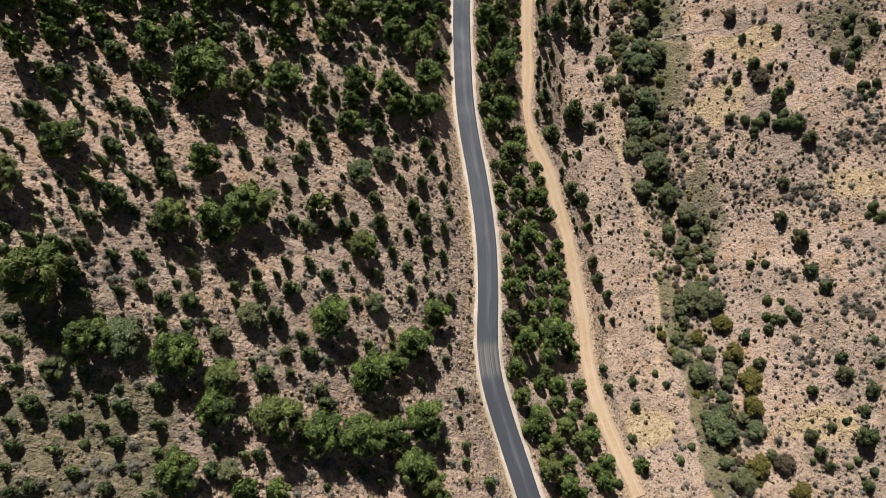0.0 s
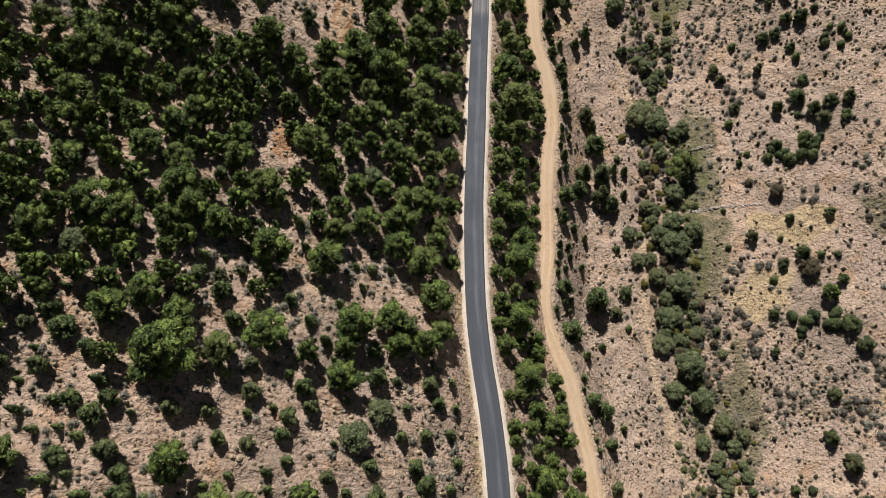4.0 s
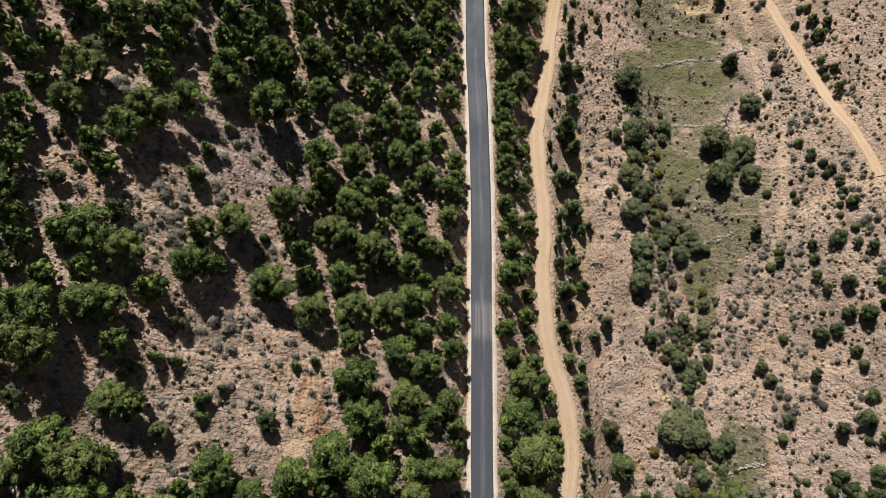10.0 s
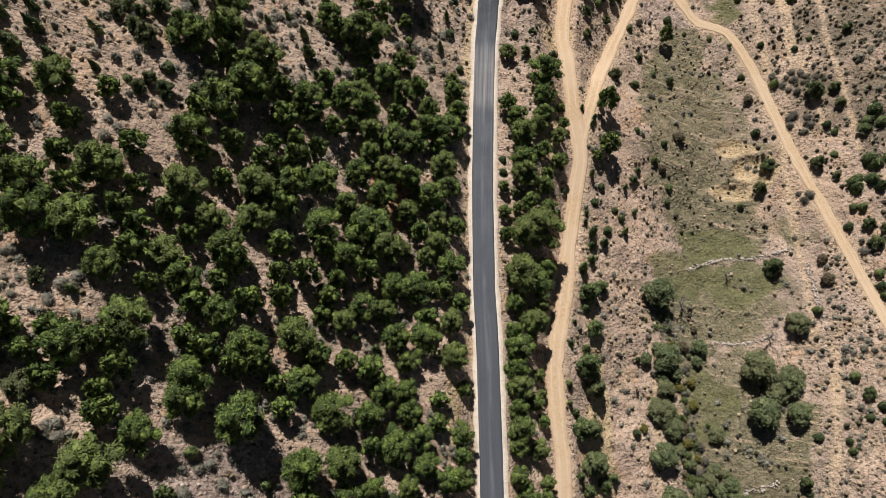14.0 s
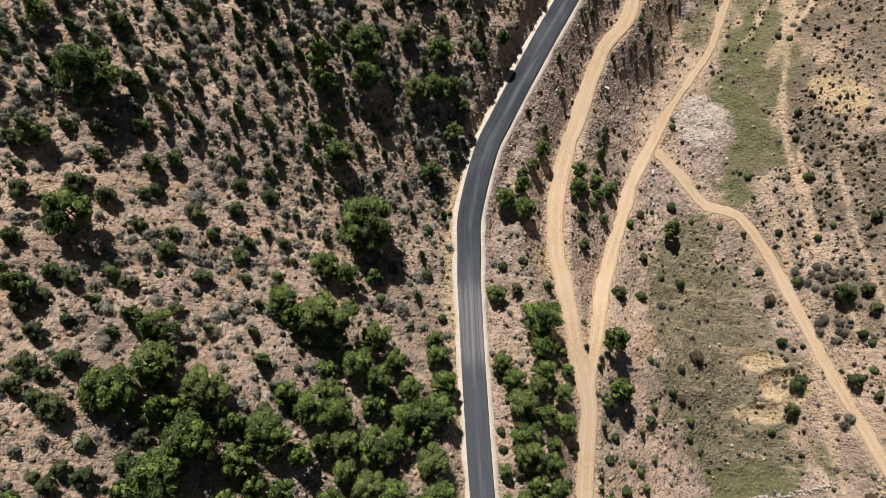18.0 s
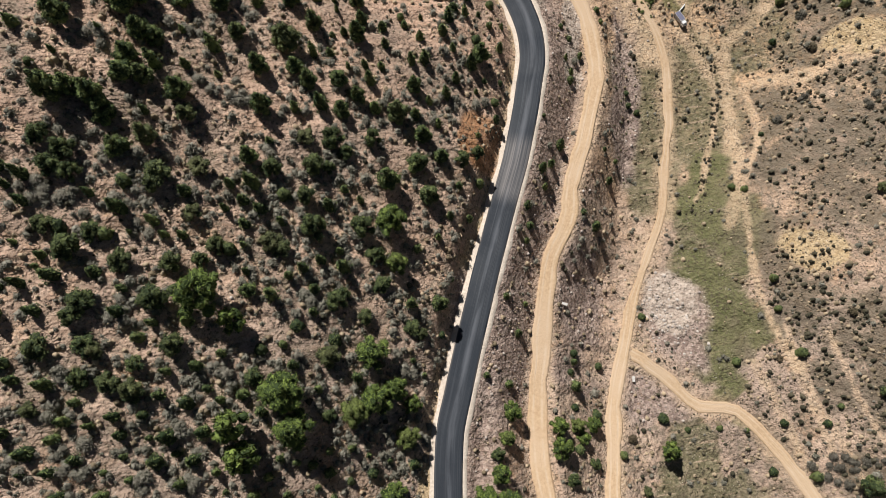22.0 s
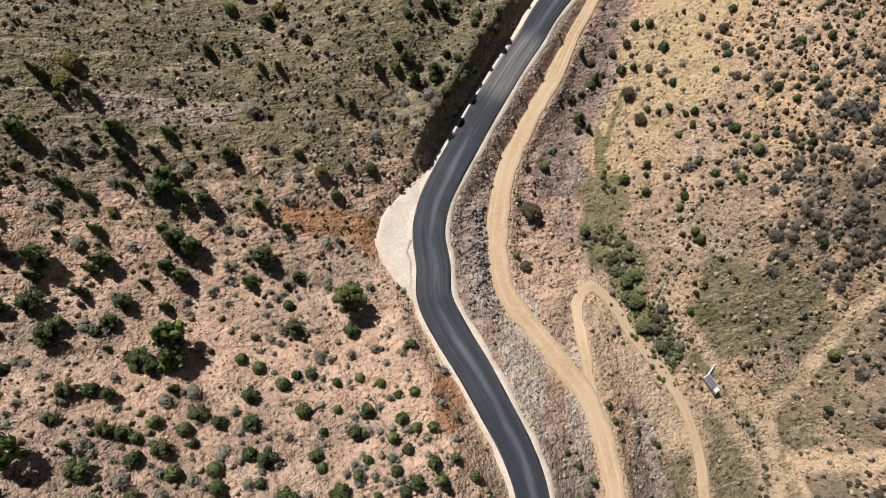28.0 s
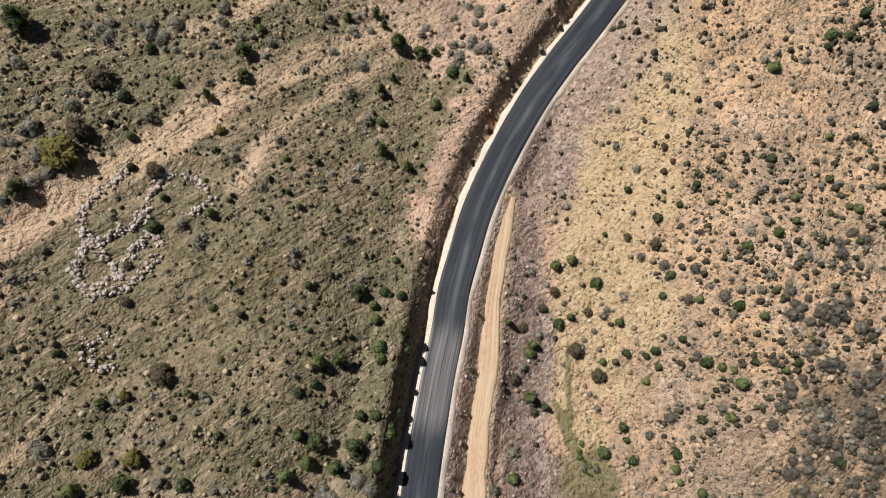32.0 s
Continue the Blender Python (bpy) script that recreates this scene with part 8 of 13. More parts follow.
plant_small_conifers([
    (-46.8, 346.2, 2.5), (-63.9, 353.5, 3.9), (81.2, 301.4, 3.2), (-54.3, 351.3, 2.7), (-82.2, 363.3, 3.8), (-36.0, 346.7, 3.2), (82.1, 305.1, 3.2), (-88.9, 368.5, 2.8), (86.0, 305.4, 3.2), (-68.9, 361.9, 2.4),
    (-46.0, 354.2, 2.3), (-24.8, 346.9, 3.6), (83.1, 308.2, 3.8), (-18.6, 345.9, 2.3), (-52.9, 359.9, 2.6), (-59.4, 362.3, 2.3), (-63.6, 364.2, 2.5), (81.9, 311.5, 2.0), (93.0, 307.9, 2.6), (-79.5, 371.9, 2.6),
    (-27.0, 353.4, 3.6), (-66.2, 367.9, 2.6), (82.8, 313.9, 1.9), (-44.6, 360.8, 3.6), (-32.1, 356.3, 3.6), (-39.7, 359.5, 3.4), (-61.1, 367.5, 3.1), (-86.0, 377.6, 3.4), (-17.4, 353.9, 2.9), (-51.0, 366.2, 3.2)])
plant_small_conifers([
    (-27.5, 358.5, 3.3), (97.4, 313.4, 2.0), (-65.4, 373.5, 3.1), (-43.6, 367.4, 2.5), (-79.6, 381.2, 1.8), (-56.4, 372.8, 2.6), (-86.1, 384.0, 3.0), (-75.0, 380.6, 2.2), (-71.4, 379.6, 2.6), (-26.0, 363.3, 2.0),
    (-48.2, 371.6, 2.4), (-62.1, 377.4, 2.1), (-40.2, 369.4, 1.8), (96.6, 320.5, 2.0), (87.3, 324.6, 2.1), (-28.4, 368.2, 1.6), (-80.4, 387.3, 1.7), (21.6, 350.7, 2.4), (-24.2, 368.1, 2.0), (-53.3, 378.9, 3.0),
    (-36.3, 372.8, 1.7), (-46.6, 376.9, 2.0), (-75.7, 387.7, 2.0), (-85.5, 392.1, 1.8), (101.6, 324.9, 2.4), (-65.8, 387.1, 2.1), (-62.3, 385.8, 2.4), (-39.0, 377.6, 2.3), (-19.1, 371.0, 1.8), (-52.6, 383.6, 2.1)])
plant_small_conifers([
    (-48.8, 382.5, 2.8), (-69.0, 389.9, 2.2), (-58.6, 386.7, 1.8), (-1.0, 366.1, 2.4), (-65.7, 390.3, 1.5), (-82.5, 396.4, 2.1), (-75.5, 394.2, 1.7), (27.7, 356.8, 1.9), (-31.4, 378.7, 1.8), (-22.1, 376.0, 2.1),
    (-61.9, 390.9, 2.4), (-55.0, 388.5, 1.9), (13.2, 364.1, 3.1), (20.4, 362.0, 2.5), (-82.7, 400.5, 2.2), (-16.4, 376.9, 2.7), (90.7, 338.0, 1.7), (-50.5, 389.6, 1.9), (-68.0, 396.1, 2.5), (-2.9, 372.7, 2.6),
    (-30.4, 382.9, 2.9), (-22.5, 380.1, 2.3), (-76.5, 399.8, 2.7), (91.7, 339.6, 1.9), (17.5, 367.0, 2.2), (-71.9, 400.0, 2.0), (-80.3, 404.2, 2.8), (-14.7, 380.8, 2.8), (-76.1, 403.3, 1.6), (-56.0, 396.1, 1.8)])
plant_small_conifers([
    (89.2, 343.4, 1.6), (-31.1, 387.3, 3.0), (22.2, 368.0, 2.5), (-50.9, 396.4, 2.2), (-56.7, 401.0, 2.5), (-22.3, 388.7, 2.2), (-46.9, 397.9, 2.5), (-73.8, 407.9, 2.0), (21.0, 373.4, 3.0), (-33.5, 393.5, 2.2),
    (-40.7, 396.9, 3.1), (-77.5, 410.8, 2.7), (-59.6, 404.4, 1.7), (-17.4, 389.1, 2.7), (-65.6, 406.7, 2.7), (-53.6, 402.4, 1.6), (53.6, 364.7, 2.6), (-35.9, 398.2, 2.9), (-22.7, 394.5, 2.7), (-18.2, 393.1, 2.6),
    (-47.7, 404.2, 2.2), (-55.7, 407.6, 2.1), (-60.4, 409.4, 2.9), (-43.2, 403.7, 3.0), (-30.5, 399.9, 1.8), (-65.6, 413.3, 2.3), (-19.9, 398.0, 3.0), (-76.0, 418.6, 1.5), (-52.7, 411.4, 3.0), (26.7, 383.0, 2.8)])
plant_small_conifers([
    (-61.9, 415.5, 2.9), (32.7, 382.3, 1.7), (-47.0, 411.4, 1.8), (-20.3, 402.2, 1.7), (57.3, 374.0, 2.5), (-37.0, 408.4, 1.9), (-14.0, 401.7, 2.9), (-57.2, 417.5, 2.7), (-9.9, 400.3, 2.6), (-61.4, 419.5, 1.7),
    (-70.8, 423.6, 2.8), (-27.0, 407.7, 2.6), (33.1, 385.9, 2.3), (-21.6, 405.8, 2.3), (40.9, 383.2, 1.6), (-38.3, 412.1, 2.3), (-41.7, 413.5, 1.5), (-65.1, 422.4, 2.5), (-32.8, 412.1, 1.7), (-45.4, 417.7, 2.5),
    (-49.9, 419.6, 1.6), (-26.8, 411.5, 1.6), (-66.3, 426.4, 1.9), (-14.4, 407.5, 2.2), (-58.6, 423.9, 1.5), (35.5, 389.8, 2.2), (-61.0, 426.2, 2.3), (-33.4, 416.9, 3.1), (-37.7, 418.6, 1.6), (57.8, 383.9, 2.6)])
plant_small_conifers([
    (-53.0, 424.2, 2.2), (-22.4, 413.5, 1.7), (43.0, 390.5, 2.8), (39.2, 392.3, 2.7), (65.1, 383.0, 2.5), (-1.7, 407.9, 3.6), (-40.9, 422.1, 2.3), (50.1, 389.1, 1.6), (-62.6, 430.3, 3.0), (24.6, 398.8, 2.9),
    (20.5, 401.1, 1.7), (-28.0, 419.8, 2.3), (64.9, 386.9, 1.9), (13.9, 405.7, 2.9), (-58.5, 432.4, 2.0), (-3.9, 412.7, 1.7), (-55.2, 431.5, 1.7), (58.0, 390.7, 2.8), (-6.8, 414.4, 2.4), (52.2, 393.0, 2.5),
    (-68.6, 437.0, 1.8), (-46.4, 429.4, 2.9), (-41.6, 427.7, 2.9), (24.1, 404.0, 1.9), (31.0, 401.7, 2.2), (-10.2, 416.9, 2.2), (-19.3, 420.4, 1.9), (36.4, 401.7, 2.3), (-35.2, 428.1, 3.0), (-12.4, 419.8, 1.6)])
plant_small_conifers([
    (-54.9, 436.1, 1.9), (15.1, 410.9, 3.6), (-42.0, 432.4, 2.6), (-66.7, 441.6, 2.7), (-51.3, 436.4, 1.6), (-5.2, 419.8, 1.7), (55.6, 397.8, 2.3), (-17.8, 424.6, 2.9), (33.3, 406.0, 3.7), (22.1, 410.2, 1.7),
    (28.5, 408.4, 3.0), (41.7, 403.6, 3.7), (-45.5, 435.6, 2.5), (37.5, 405.4, 1.7), (-8.2, 422.2, 2.4), (-22.4, 427.7, 2.3), (-37.1, 433.9, 1.9), (49.5, 402.7, 2.1), (54.3, 401.1, 1.8), (-10.5, 425.2, 1.6),
    (-60.8, 443.6, 2.2), (71.4, 395.5, 3.1), (21.9, 414.1, 3.0), (32.2, 410.5, 1.9), (14.9, 416.9, 3.7), (-64.2, 446.0, 1.5), (67.6, 398.6, 1.6), (41.5, 408.4, 1.5), (-6.7, 426.2, 2.7), (1.6, 423.4, 2.4)])
plant_small_conifers([
    (-14.8, 430.2, 2.2), (27.4, 415.1, 1.8), (-11.1, 429.2, 2.8), (64.8, 401.6, 1.6), (-52.4, 444.6, 2.7), (-35.0, 438.5, 3.0), (36.8, 413.1, 2.7), (-46.1, 443.3, 2.0), (-21.9, 434.8, 1.6), (15.8, 421.5, 1.8),
    (63.0, 404.4, 2.3), (59.5, 405.8, 2.3), (21.7, 420.1, 2.6), (-38.0, 442.3, 1.7), (-62.2, 451.1, 2.2), (-24.4, 438.2, 1.9), (-15.3, 434.9, 2.2), (-7.8, 432.4, 2.0), (-11.2, 434.3, 1.7), (-19.6, 437.6, 1.8),
    (-40.3, 445.3, 2.2), (28.1, 420.6, 1.6), (-49.4, 449.1, 1.6), (-44.4, 447.9, 2.7), (-53.4, 451.3, 1.7), (111.5, 391.7, 3.6), (22.3, 424.2, 2.6), (19.0, 425.9, 1.5), (31.7, 421.5, 1.9), (-14.5, 438.9, 3.1)])
plant_small_conifers([
    (-1.5, 435.3, 2.0), (-32.2, 446.8, 1.5), (97.4, 399.7, 2.6), (36.0, 422.5, 1.6), (-19.7, 443.0, 1.7), (-57.6, 457.8, 2.7), (32.9, 424.9, 2.5), (-34.9, 449.9, 2.8), (-43.2, 453.0, 2.7), (-51.3, 456.2, 2.2),
    (24.7, 428.8, 2.8), (-29.6, 448.6, 1.5), (93.9, 403.8, 2.0), (114.3, 396.6, 2.4), (-46.8, 455.9, 2.6), (29.9, 428.3, 2.1), (2.3, 439.3, 2.3), (82.2, 410.2, 1.8), (19.4, 433.1, 2.8), (-7.1, 443.1, 2.5),
    (-2.7, 441.7, 2.3), (6.5, 438.4, 2.1), (70.7, 415.5, 3.1), (-19.7, 448.4, 2.7), (-38.9, 455.5, 1.8), (-53.5, 461.0, 1.6), (16.4, 436.0, 2.7), (10.1, 438.7, 2.2), (-43.5, 458.4, 2.7), (-23.5, 451.5, 1.5)])
plant_small_conifers([
    (47.9, 425.5, 2.3), (-13.2, 447.8, 1.7), (81.7, 413.6, 1.7), (-8.8, 446.9, 1.9), (-56.2, 464.2, 1.6), (-59.5, 465.4, 1.7), (0.2, 444.4, 2.0), (-16.7, 451.0, 2.4), (-32.8, 456.9, 2.7), (5.0, 443.4, 1.7),
    (-52.9, 465.0, 2.0), (18.0, 439.6, 2.3), (-3.7, 447.9, 1.8), (105.4, 408.5, 2.4), (43.9, 430.9, 2.4), (-13.2, 452.1, 2.2), (-45.6, 464.7, 2.1), (-19.9, 455.5, 1.6), (53.0, 429.5, 2.4), (-56.5, 469.7, 1.9),
    (-22.7, 457.7, 2.3), (-29.9, 460.4, 1.7), (-36.0, 463.7, 1.8), (-13.4, 456.1, 1.5), (-49.3, 469.4, 2.9), (1.3, 451.1, 1.5), (-16.9, 458.1, 3.1), (15.0, 446.5, 2.5), (-38.5, 466.0, 1.8), (-6.6, 454.6, 1.9)])
plant_small_conifers([
    (-42.7, 468.4, 1.6), (7.4, 450.7, 1.7), (110.5, 413.6, 1.7), (-52.0, 473.0, 3.0), (-10.0, 458.1, 2.8), (-34.7, 467.7, 2.3), (18.0, 448.7, 2.0), (87.2, 423.5, 3.4), (106.8, 416.7, 2.1), (-17.6, 462.0, 2.2),
    (13.6, 450.7, 3.0), (-38.7, 470.1, 3.0), (23.8, 447.4, 1.7), (-44.2, 472.3, 1.7), (-3.4, 458.2, 2.9), (-13.0, 462.3, 1.6), (-54.7, 478.1, 2.7), (3.7, 457.2, 1.6), (7.9, 455.9, 2.9), (-46.7, 475.8, 2.8),
    (65.2, 435.4, 3.6), (20.1, 452.4, 1.7), (-15.3, 465.4, 2.9), (-6.7, 462.5, 1.6), (31.7, 448.6, 3.0), (97.6, 425.1, 1.7), (-20.8, 468.6, 2.1), (-11.3, 466.0, 2.1), (-29.2, 472.8, 2.8), (-42.7, 477.8, 2.3)])
plant_small_conifers([
    (7.5, 459.7, 1.7), (-25.3, 471.7, 2.5), (-38.3, 476.5, 1.8), (22.0, 455.6, 1.7), (3.7, 462.8, 2.2), (-5.7, 466.3, 2.1), (-1.1, 465.7, 2.8), (75.9, 437.7, 2.5), (-20.6, 473.4, 1.5), (-31.8, 478.8, 2.1),
    (-38.5, 481.3, 2.7), (93.9, 433.1, 2.6), (-24.9, 476.5, 1.6), (35.1, 455.3, 1.5), (15.4, 462.7, 2.0), (-15.2, 474.4, 2.6), (118.3, 425.9, 2.0), (-51.1, 487.5, 2.9), (3.2, 468.0, 2.2), (7.8, 466.5, 2.0),
    (99.4, 433.6, 2.0), (-34.4, 482.5, 2.8), (22.8, 462.1, 2.3), (29.3, 460.1, 2.5), (19.6, 464.5, 1.9), (-39.2, 486.0, 1.6), (-29.3, 482.5, 2.6), (137.3, 422.1, 3.5), (34.4, 459.9, 1.7), (120.8, 428.7, 2.5)])
plant_small_conifers([
    (50.3, 454.6, 1.7), (13.0, 468.5, 2.4), (-2.4, 475.1, 1.7), (104.1, 436.7, 2.3), (108.0, 435.3, 2.3), (3.0, 473.6, 3.0), (-25.8, 484.2, 2.1), (24.3, 466.0, 2.0), (-46.6, 491.9, 1.6), (-39.6, 489.8, 2.3),
    (71.0, 450.0, 3.0), (-13.8, 481.3, 2.4), (-6.9, 479.0, 2.8), (65.7, 452.8, 2.0), (122.3, 432.5, 2.6), (22.1, 469.1, 1.7), (-33.8, 489.5, 1.6), (14.3, 472.8, 2.6), (88.5, 445.9, 2.1), (-42.9, 494.2, 2.4),
    (-30.3, 490.0, 2.3), (38.8, 465.3, 2.6), (-23.7, 488.4, 2.9), (-32.8, 492.6, 1.8), (26.6, 471.1, 2.7), (68.6, 456.4, 2.5), (-12.2, 486.0, 2.2), (21.8, 473.7, 2.0), (109.3, 441.9, 2.4), (129.3, 435.3, 2.0)])
plant_small_conifers([
    (-4.6, 484.3, 2.8), (-15.8, 488.5, 1.8), (6.7, 480.4, 2.7), (17.6, 477.2, 1.5), (25.6, 475.0, 1.7), (-44.8, 500.7, 1.7), (-36.9, 498.1, 1.5), (-0.3, 485.2, 2.5), (148.1, 431.3, 2.5), (-9.6, 489.3, 2.0),
    (38.7, 471.7, 2.7), (34.0, 473.6, 2.0), (-19.4, 493.6, 1.7), (130.7, 439.0, 3.0), (14.7, 481.3, 1.6), (31.5, 476.0, 2.3), (-2.5, 488.7, 2.8), (-16.2, 494.3, 2.1), (134.0, 439.8, 2.6), (-31.8, 501.2, 2.7),
    (78.7, 461.2, 2.3), (17.4, 483.5, 2.6), (22.0, 481.9, 2.3), (-9.0, 493.2, 1.8), (152.6, 435.0, 1.7), (3.8, 490.7, 1.5), (-33.9, 504.5, 2.3), (29.8, 481.9, 2.3), (8.3, 489.7, 1.7), (150.3, 438.2, 1.7)])
plant_small_conifers([
    (-11.9, 497.6, 2.3), (-42.6, 508.8, 1.8), (-27.6, 503.4, 2.4), (139.1, 443.3, 3.2), (19.1, 487.0, 2.6), (119.5, 450.7, 1.7), (-16.2, 500.6, 2.4), (-19.4, 502.3, 2.2), (62.5, 472.7, 2.1), (112.0, 455.4, 2.3),
    (-33.4, 509.0, 2.2), (86.2, 466.1, 2.8), (-5.7, 499.6, 2.7), (35.9, 484.9, 1.6), (108.2, 458.6, 3.4), (-11.5, 502.5, 2.6), (91.0, 465.3, 3.9), (-26.7, 508.4, 2.7), (100.8, 462.2, 3.3), (126.1, 453.4, 2.4),
    (-20.9, 507.0, 1.6), (8.7, 496.5, 2.2), (42.6, 486.0, 2.1), (112.8, 460.9, 2.3), (38.2, 488.4, 3.0), (-36.1, 516.1, 2.8), (-23.7, 511.8, 1.6), (-1.9, 504.1, 2.2), (35.0, 490.7, 1.9), (-20.3, 510.9, 1.7)])
plant_small_conifers([
    (76.5, 475.9, 1.9), (117.2, 461.1, 3.1), (-15.1, 509.6, 2.2), (12.5, 500.0, 2.0), (-5.9, 507.0, 1.6), (-29.2, 515.5, 1.8), (68.0, 480.2, 3.7), (72.4, 478.8, 2.3), (43.1, 489.5, 2.1), (17.8, 498.7, 1.6),
    (28.7, 494.8, 1.7), (102.9, 468.1, 3.2), (124.7, 460.4, 1.6), (-32.4, 517.6, 2.3), (54.8, 485.9, 1.6), (20.8, 498.8, 1.5), (8.8, 503.2, 2.8), (-9.1, 510.1, 2.5), (121.4, 463.9, 2.8), (100.2, 472.0, 1.6),
    (24.5, 499.7, 2.5), (128.0, 462.2, 1.6), (-1.3, 509.3, 2.7), (45.9, 492.2, 2.7), (103.6, 471.7, 2.3), (-27.3, 519.4, 2.4), (-37.0, 523.0, 2.7), (106.8, 470.7, 2.5), (-12.3, 514.1, 1.8), (78.4, 481.1, 3.8)])
plant_small_conifers([
    (16.8, 503.7, 2.4), (-4.8, 511.9, 1.6), (37.2, 496.6, 1.5), (-18.2, 516.8, 1.8), (-22.1, 518.4, 2.3), (21.7, 502.6, 1.8), (63.0, 487.6, 1.6), (95.1, 476.5, 2.9), (51.5, 492.4, 3.0), (43.2, 495.6, 2.3),
    (98.1, 475.7, 2.5), (-8.5, 514.7, 1.9), (113.9, 470.6, 2.9), (126.8, 466.0, 3.7), (30.9, 501.0, 1.6), (10.9, 508.4, 2.2), (116.9, 469.9, 3.6), (75.0, 485.2, 1.8), (-31.2, 524.2, 1.8), (18.1, 507.2, 1.6),
    (36.1, 500.7, 2.3), (153.0, 459.6, 2.0), (-4.3, 517.2, 2.8), (-33.7, 528.0, 2.9), (124.4, 470.5, 2.2), (110.3, 475.6, 2.4), (31.6, 504.6, 2.0), (48.8, 498.6, 1.9), (-16.0, 522.5, 2.8), (135.9, 468.1, 2.8)])
plant_small_conifers([
    (22.9, 509.5, 2.1), (103.3, 480.3, 2.3), (118.7, 475.2, 2.7), (-19.3, 525.7, 2.5), (153.3, 463.0, 1.7), (-25.3, 528.3, 1.8), (11.7, 514.9, 2.5), (-2.0, 520.3, 1.8), (30.5, 508.6, 2.2), (-10.8, 523.7, 1.5),
    (111.8, 479.5, 3.1), (38.5, 506.2, 2.7), (20.2, 512.9, 3.0), (124.4, 475.1, 3.2), (-31.6, 532.2, 1.9), (158.4, 463.1, 2.3), (48.3, 503.4, 2.4), (6.6, 519.1, 2.6), (-14.6, 526.9, 1.8), (116.9, 479.3, 2.5),
    (108.4, 482.6, 3.6), (90.1, 489.2, 3.4), (36.8, 509.9, 1.6), (104.5, 485.4, 1.6), (54.4, 503.7, 2.2), (23.3, 515.5, 1.9), (127.4, 477.7, 3.8), (79.4, 495.3, 3.1), (121.5, 480.1, 1.5), (-22.4, 532.9, 2.6)])
plant_small_conifers([
    (140.0, 473.9, 1.7), (48.1, 507.7, 2.6), (-8.7, 528.4, 2.4), (131.9, 477.8, 2.6), (74.8, 498.9, 3.1), (32.1, 514.8, 1.7), (135.3, 477.3, 1.7), (105.2, 488.3, 1.8), (15.0, 521.8, 2.2), (-27.5, 537.4, 1.7),
    (39.6, 513.3, 1.8), (-17.5, 534.4, 1.6), (64.5, 504.6, 2.1), (-14.1, 533.5, 1.9), (80.4, 499.3, 2.2), (47.4, 511.6, 1.6), (11.2, 525.5, 2.1), (56.0, 510.0, 2.2), (35.1, 518.5, 2.2), (61.7, 508.9, 2.7),
    (134.8, 482.5, 3.2), (15.7, 526.4, 2.1), (100.9, 495.6, 2.5), (90.7, 499.4, 2.9), (124.6, 487.1, 1.9), (27.1, 522.6, 2.6), (41.4, 518.1, 2.3), (104.5, 495.7, 1.9), (70.3, 508.5, 1.7), (-22.3, 542.4, 1.5)])
plant_small_conifers([
    (-6.8, 536.9, 2.7), (-15.1, 540.0, 1.6), (138.9, 484.1, 2.7), (50.6, 516.3, 2.7), (46.0, 518.0, 2.1), (-9.9, 540.5, 2.5), (55.1, 516.9, 1.9), (75.7, 509.8, 3.0), (-22.8, 545.9, 1.8), (43.3, 521.9, 2.6),
    (65.2, 514.6, 2.5), (-1.8, 539.1, 3.0), (36.0, 525.4, 2.0), (29.4, 528.0, 2.4), (17.5, 532.4, 2.3), (39.5, 524.9, 1.8), (12.2, 535.7, 2.2), (-26.8, 550.4, 2.1), (-19.0, 547.7, 2.8), (51.5, 522.1, 2.3),
    (-14.2, 546.3, 1.6), (5.4, 539.6, 2.9), (62.9, 519.0, 2.6), (68.2, 517.1, 1.9), (81.1, 512.5, 2.3), (8.9, 538.8, 1.6), (37.0, 529.0, 2.2), (48.7, 525.4, 2.3), (-21.3, 551.2, 3.0), (2.2, 542.7, 2.7)])
plant_small_conifers([
    (33.4, 532.0, 2.8), (74.1, 518.3, 2.4), (41.6, 530.4, 2.5), (8.3, 542.8, 1.6), (-26.1, 555.3, 3.0), (-10.6, 549.9, 2.4), (17.8, 539.7, 2.3), (-3.7, 548.3, 2.4), (65.3, 523.3, 2.7), (23.9, 538.5, 2.6),
    (69.5, 522.6, 2.1), (53.1, 528.9, 2.9), (5.1, 546.4, 2.9), (30.6, 537.5, 1.9), (35.9, 536.1, 3.1), (41.0, 534.5, 1.8), (44.4, 533.3, 2.3), (48.1, 532.1, 1.9), (74.4, 522.7, 2.9), (21.4, 542.1, 1.8),
    (84.1, 519.6, 2.8), (30.2, 541.6, 2.0), (26.7, 543.6, 2.1), (77.9, 525.5, 2.1), (40.3, 539.3, 3.0), (4.4, 552.8, 1.9), (35.7, 541.6, 1.9), (92.5, 521.5, 1.9), (10.9, 551.4, 2.2), (64.9, 531.9, 2.7)])
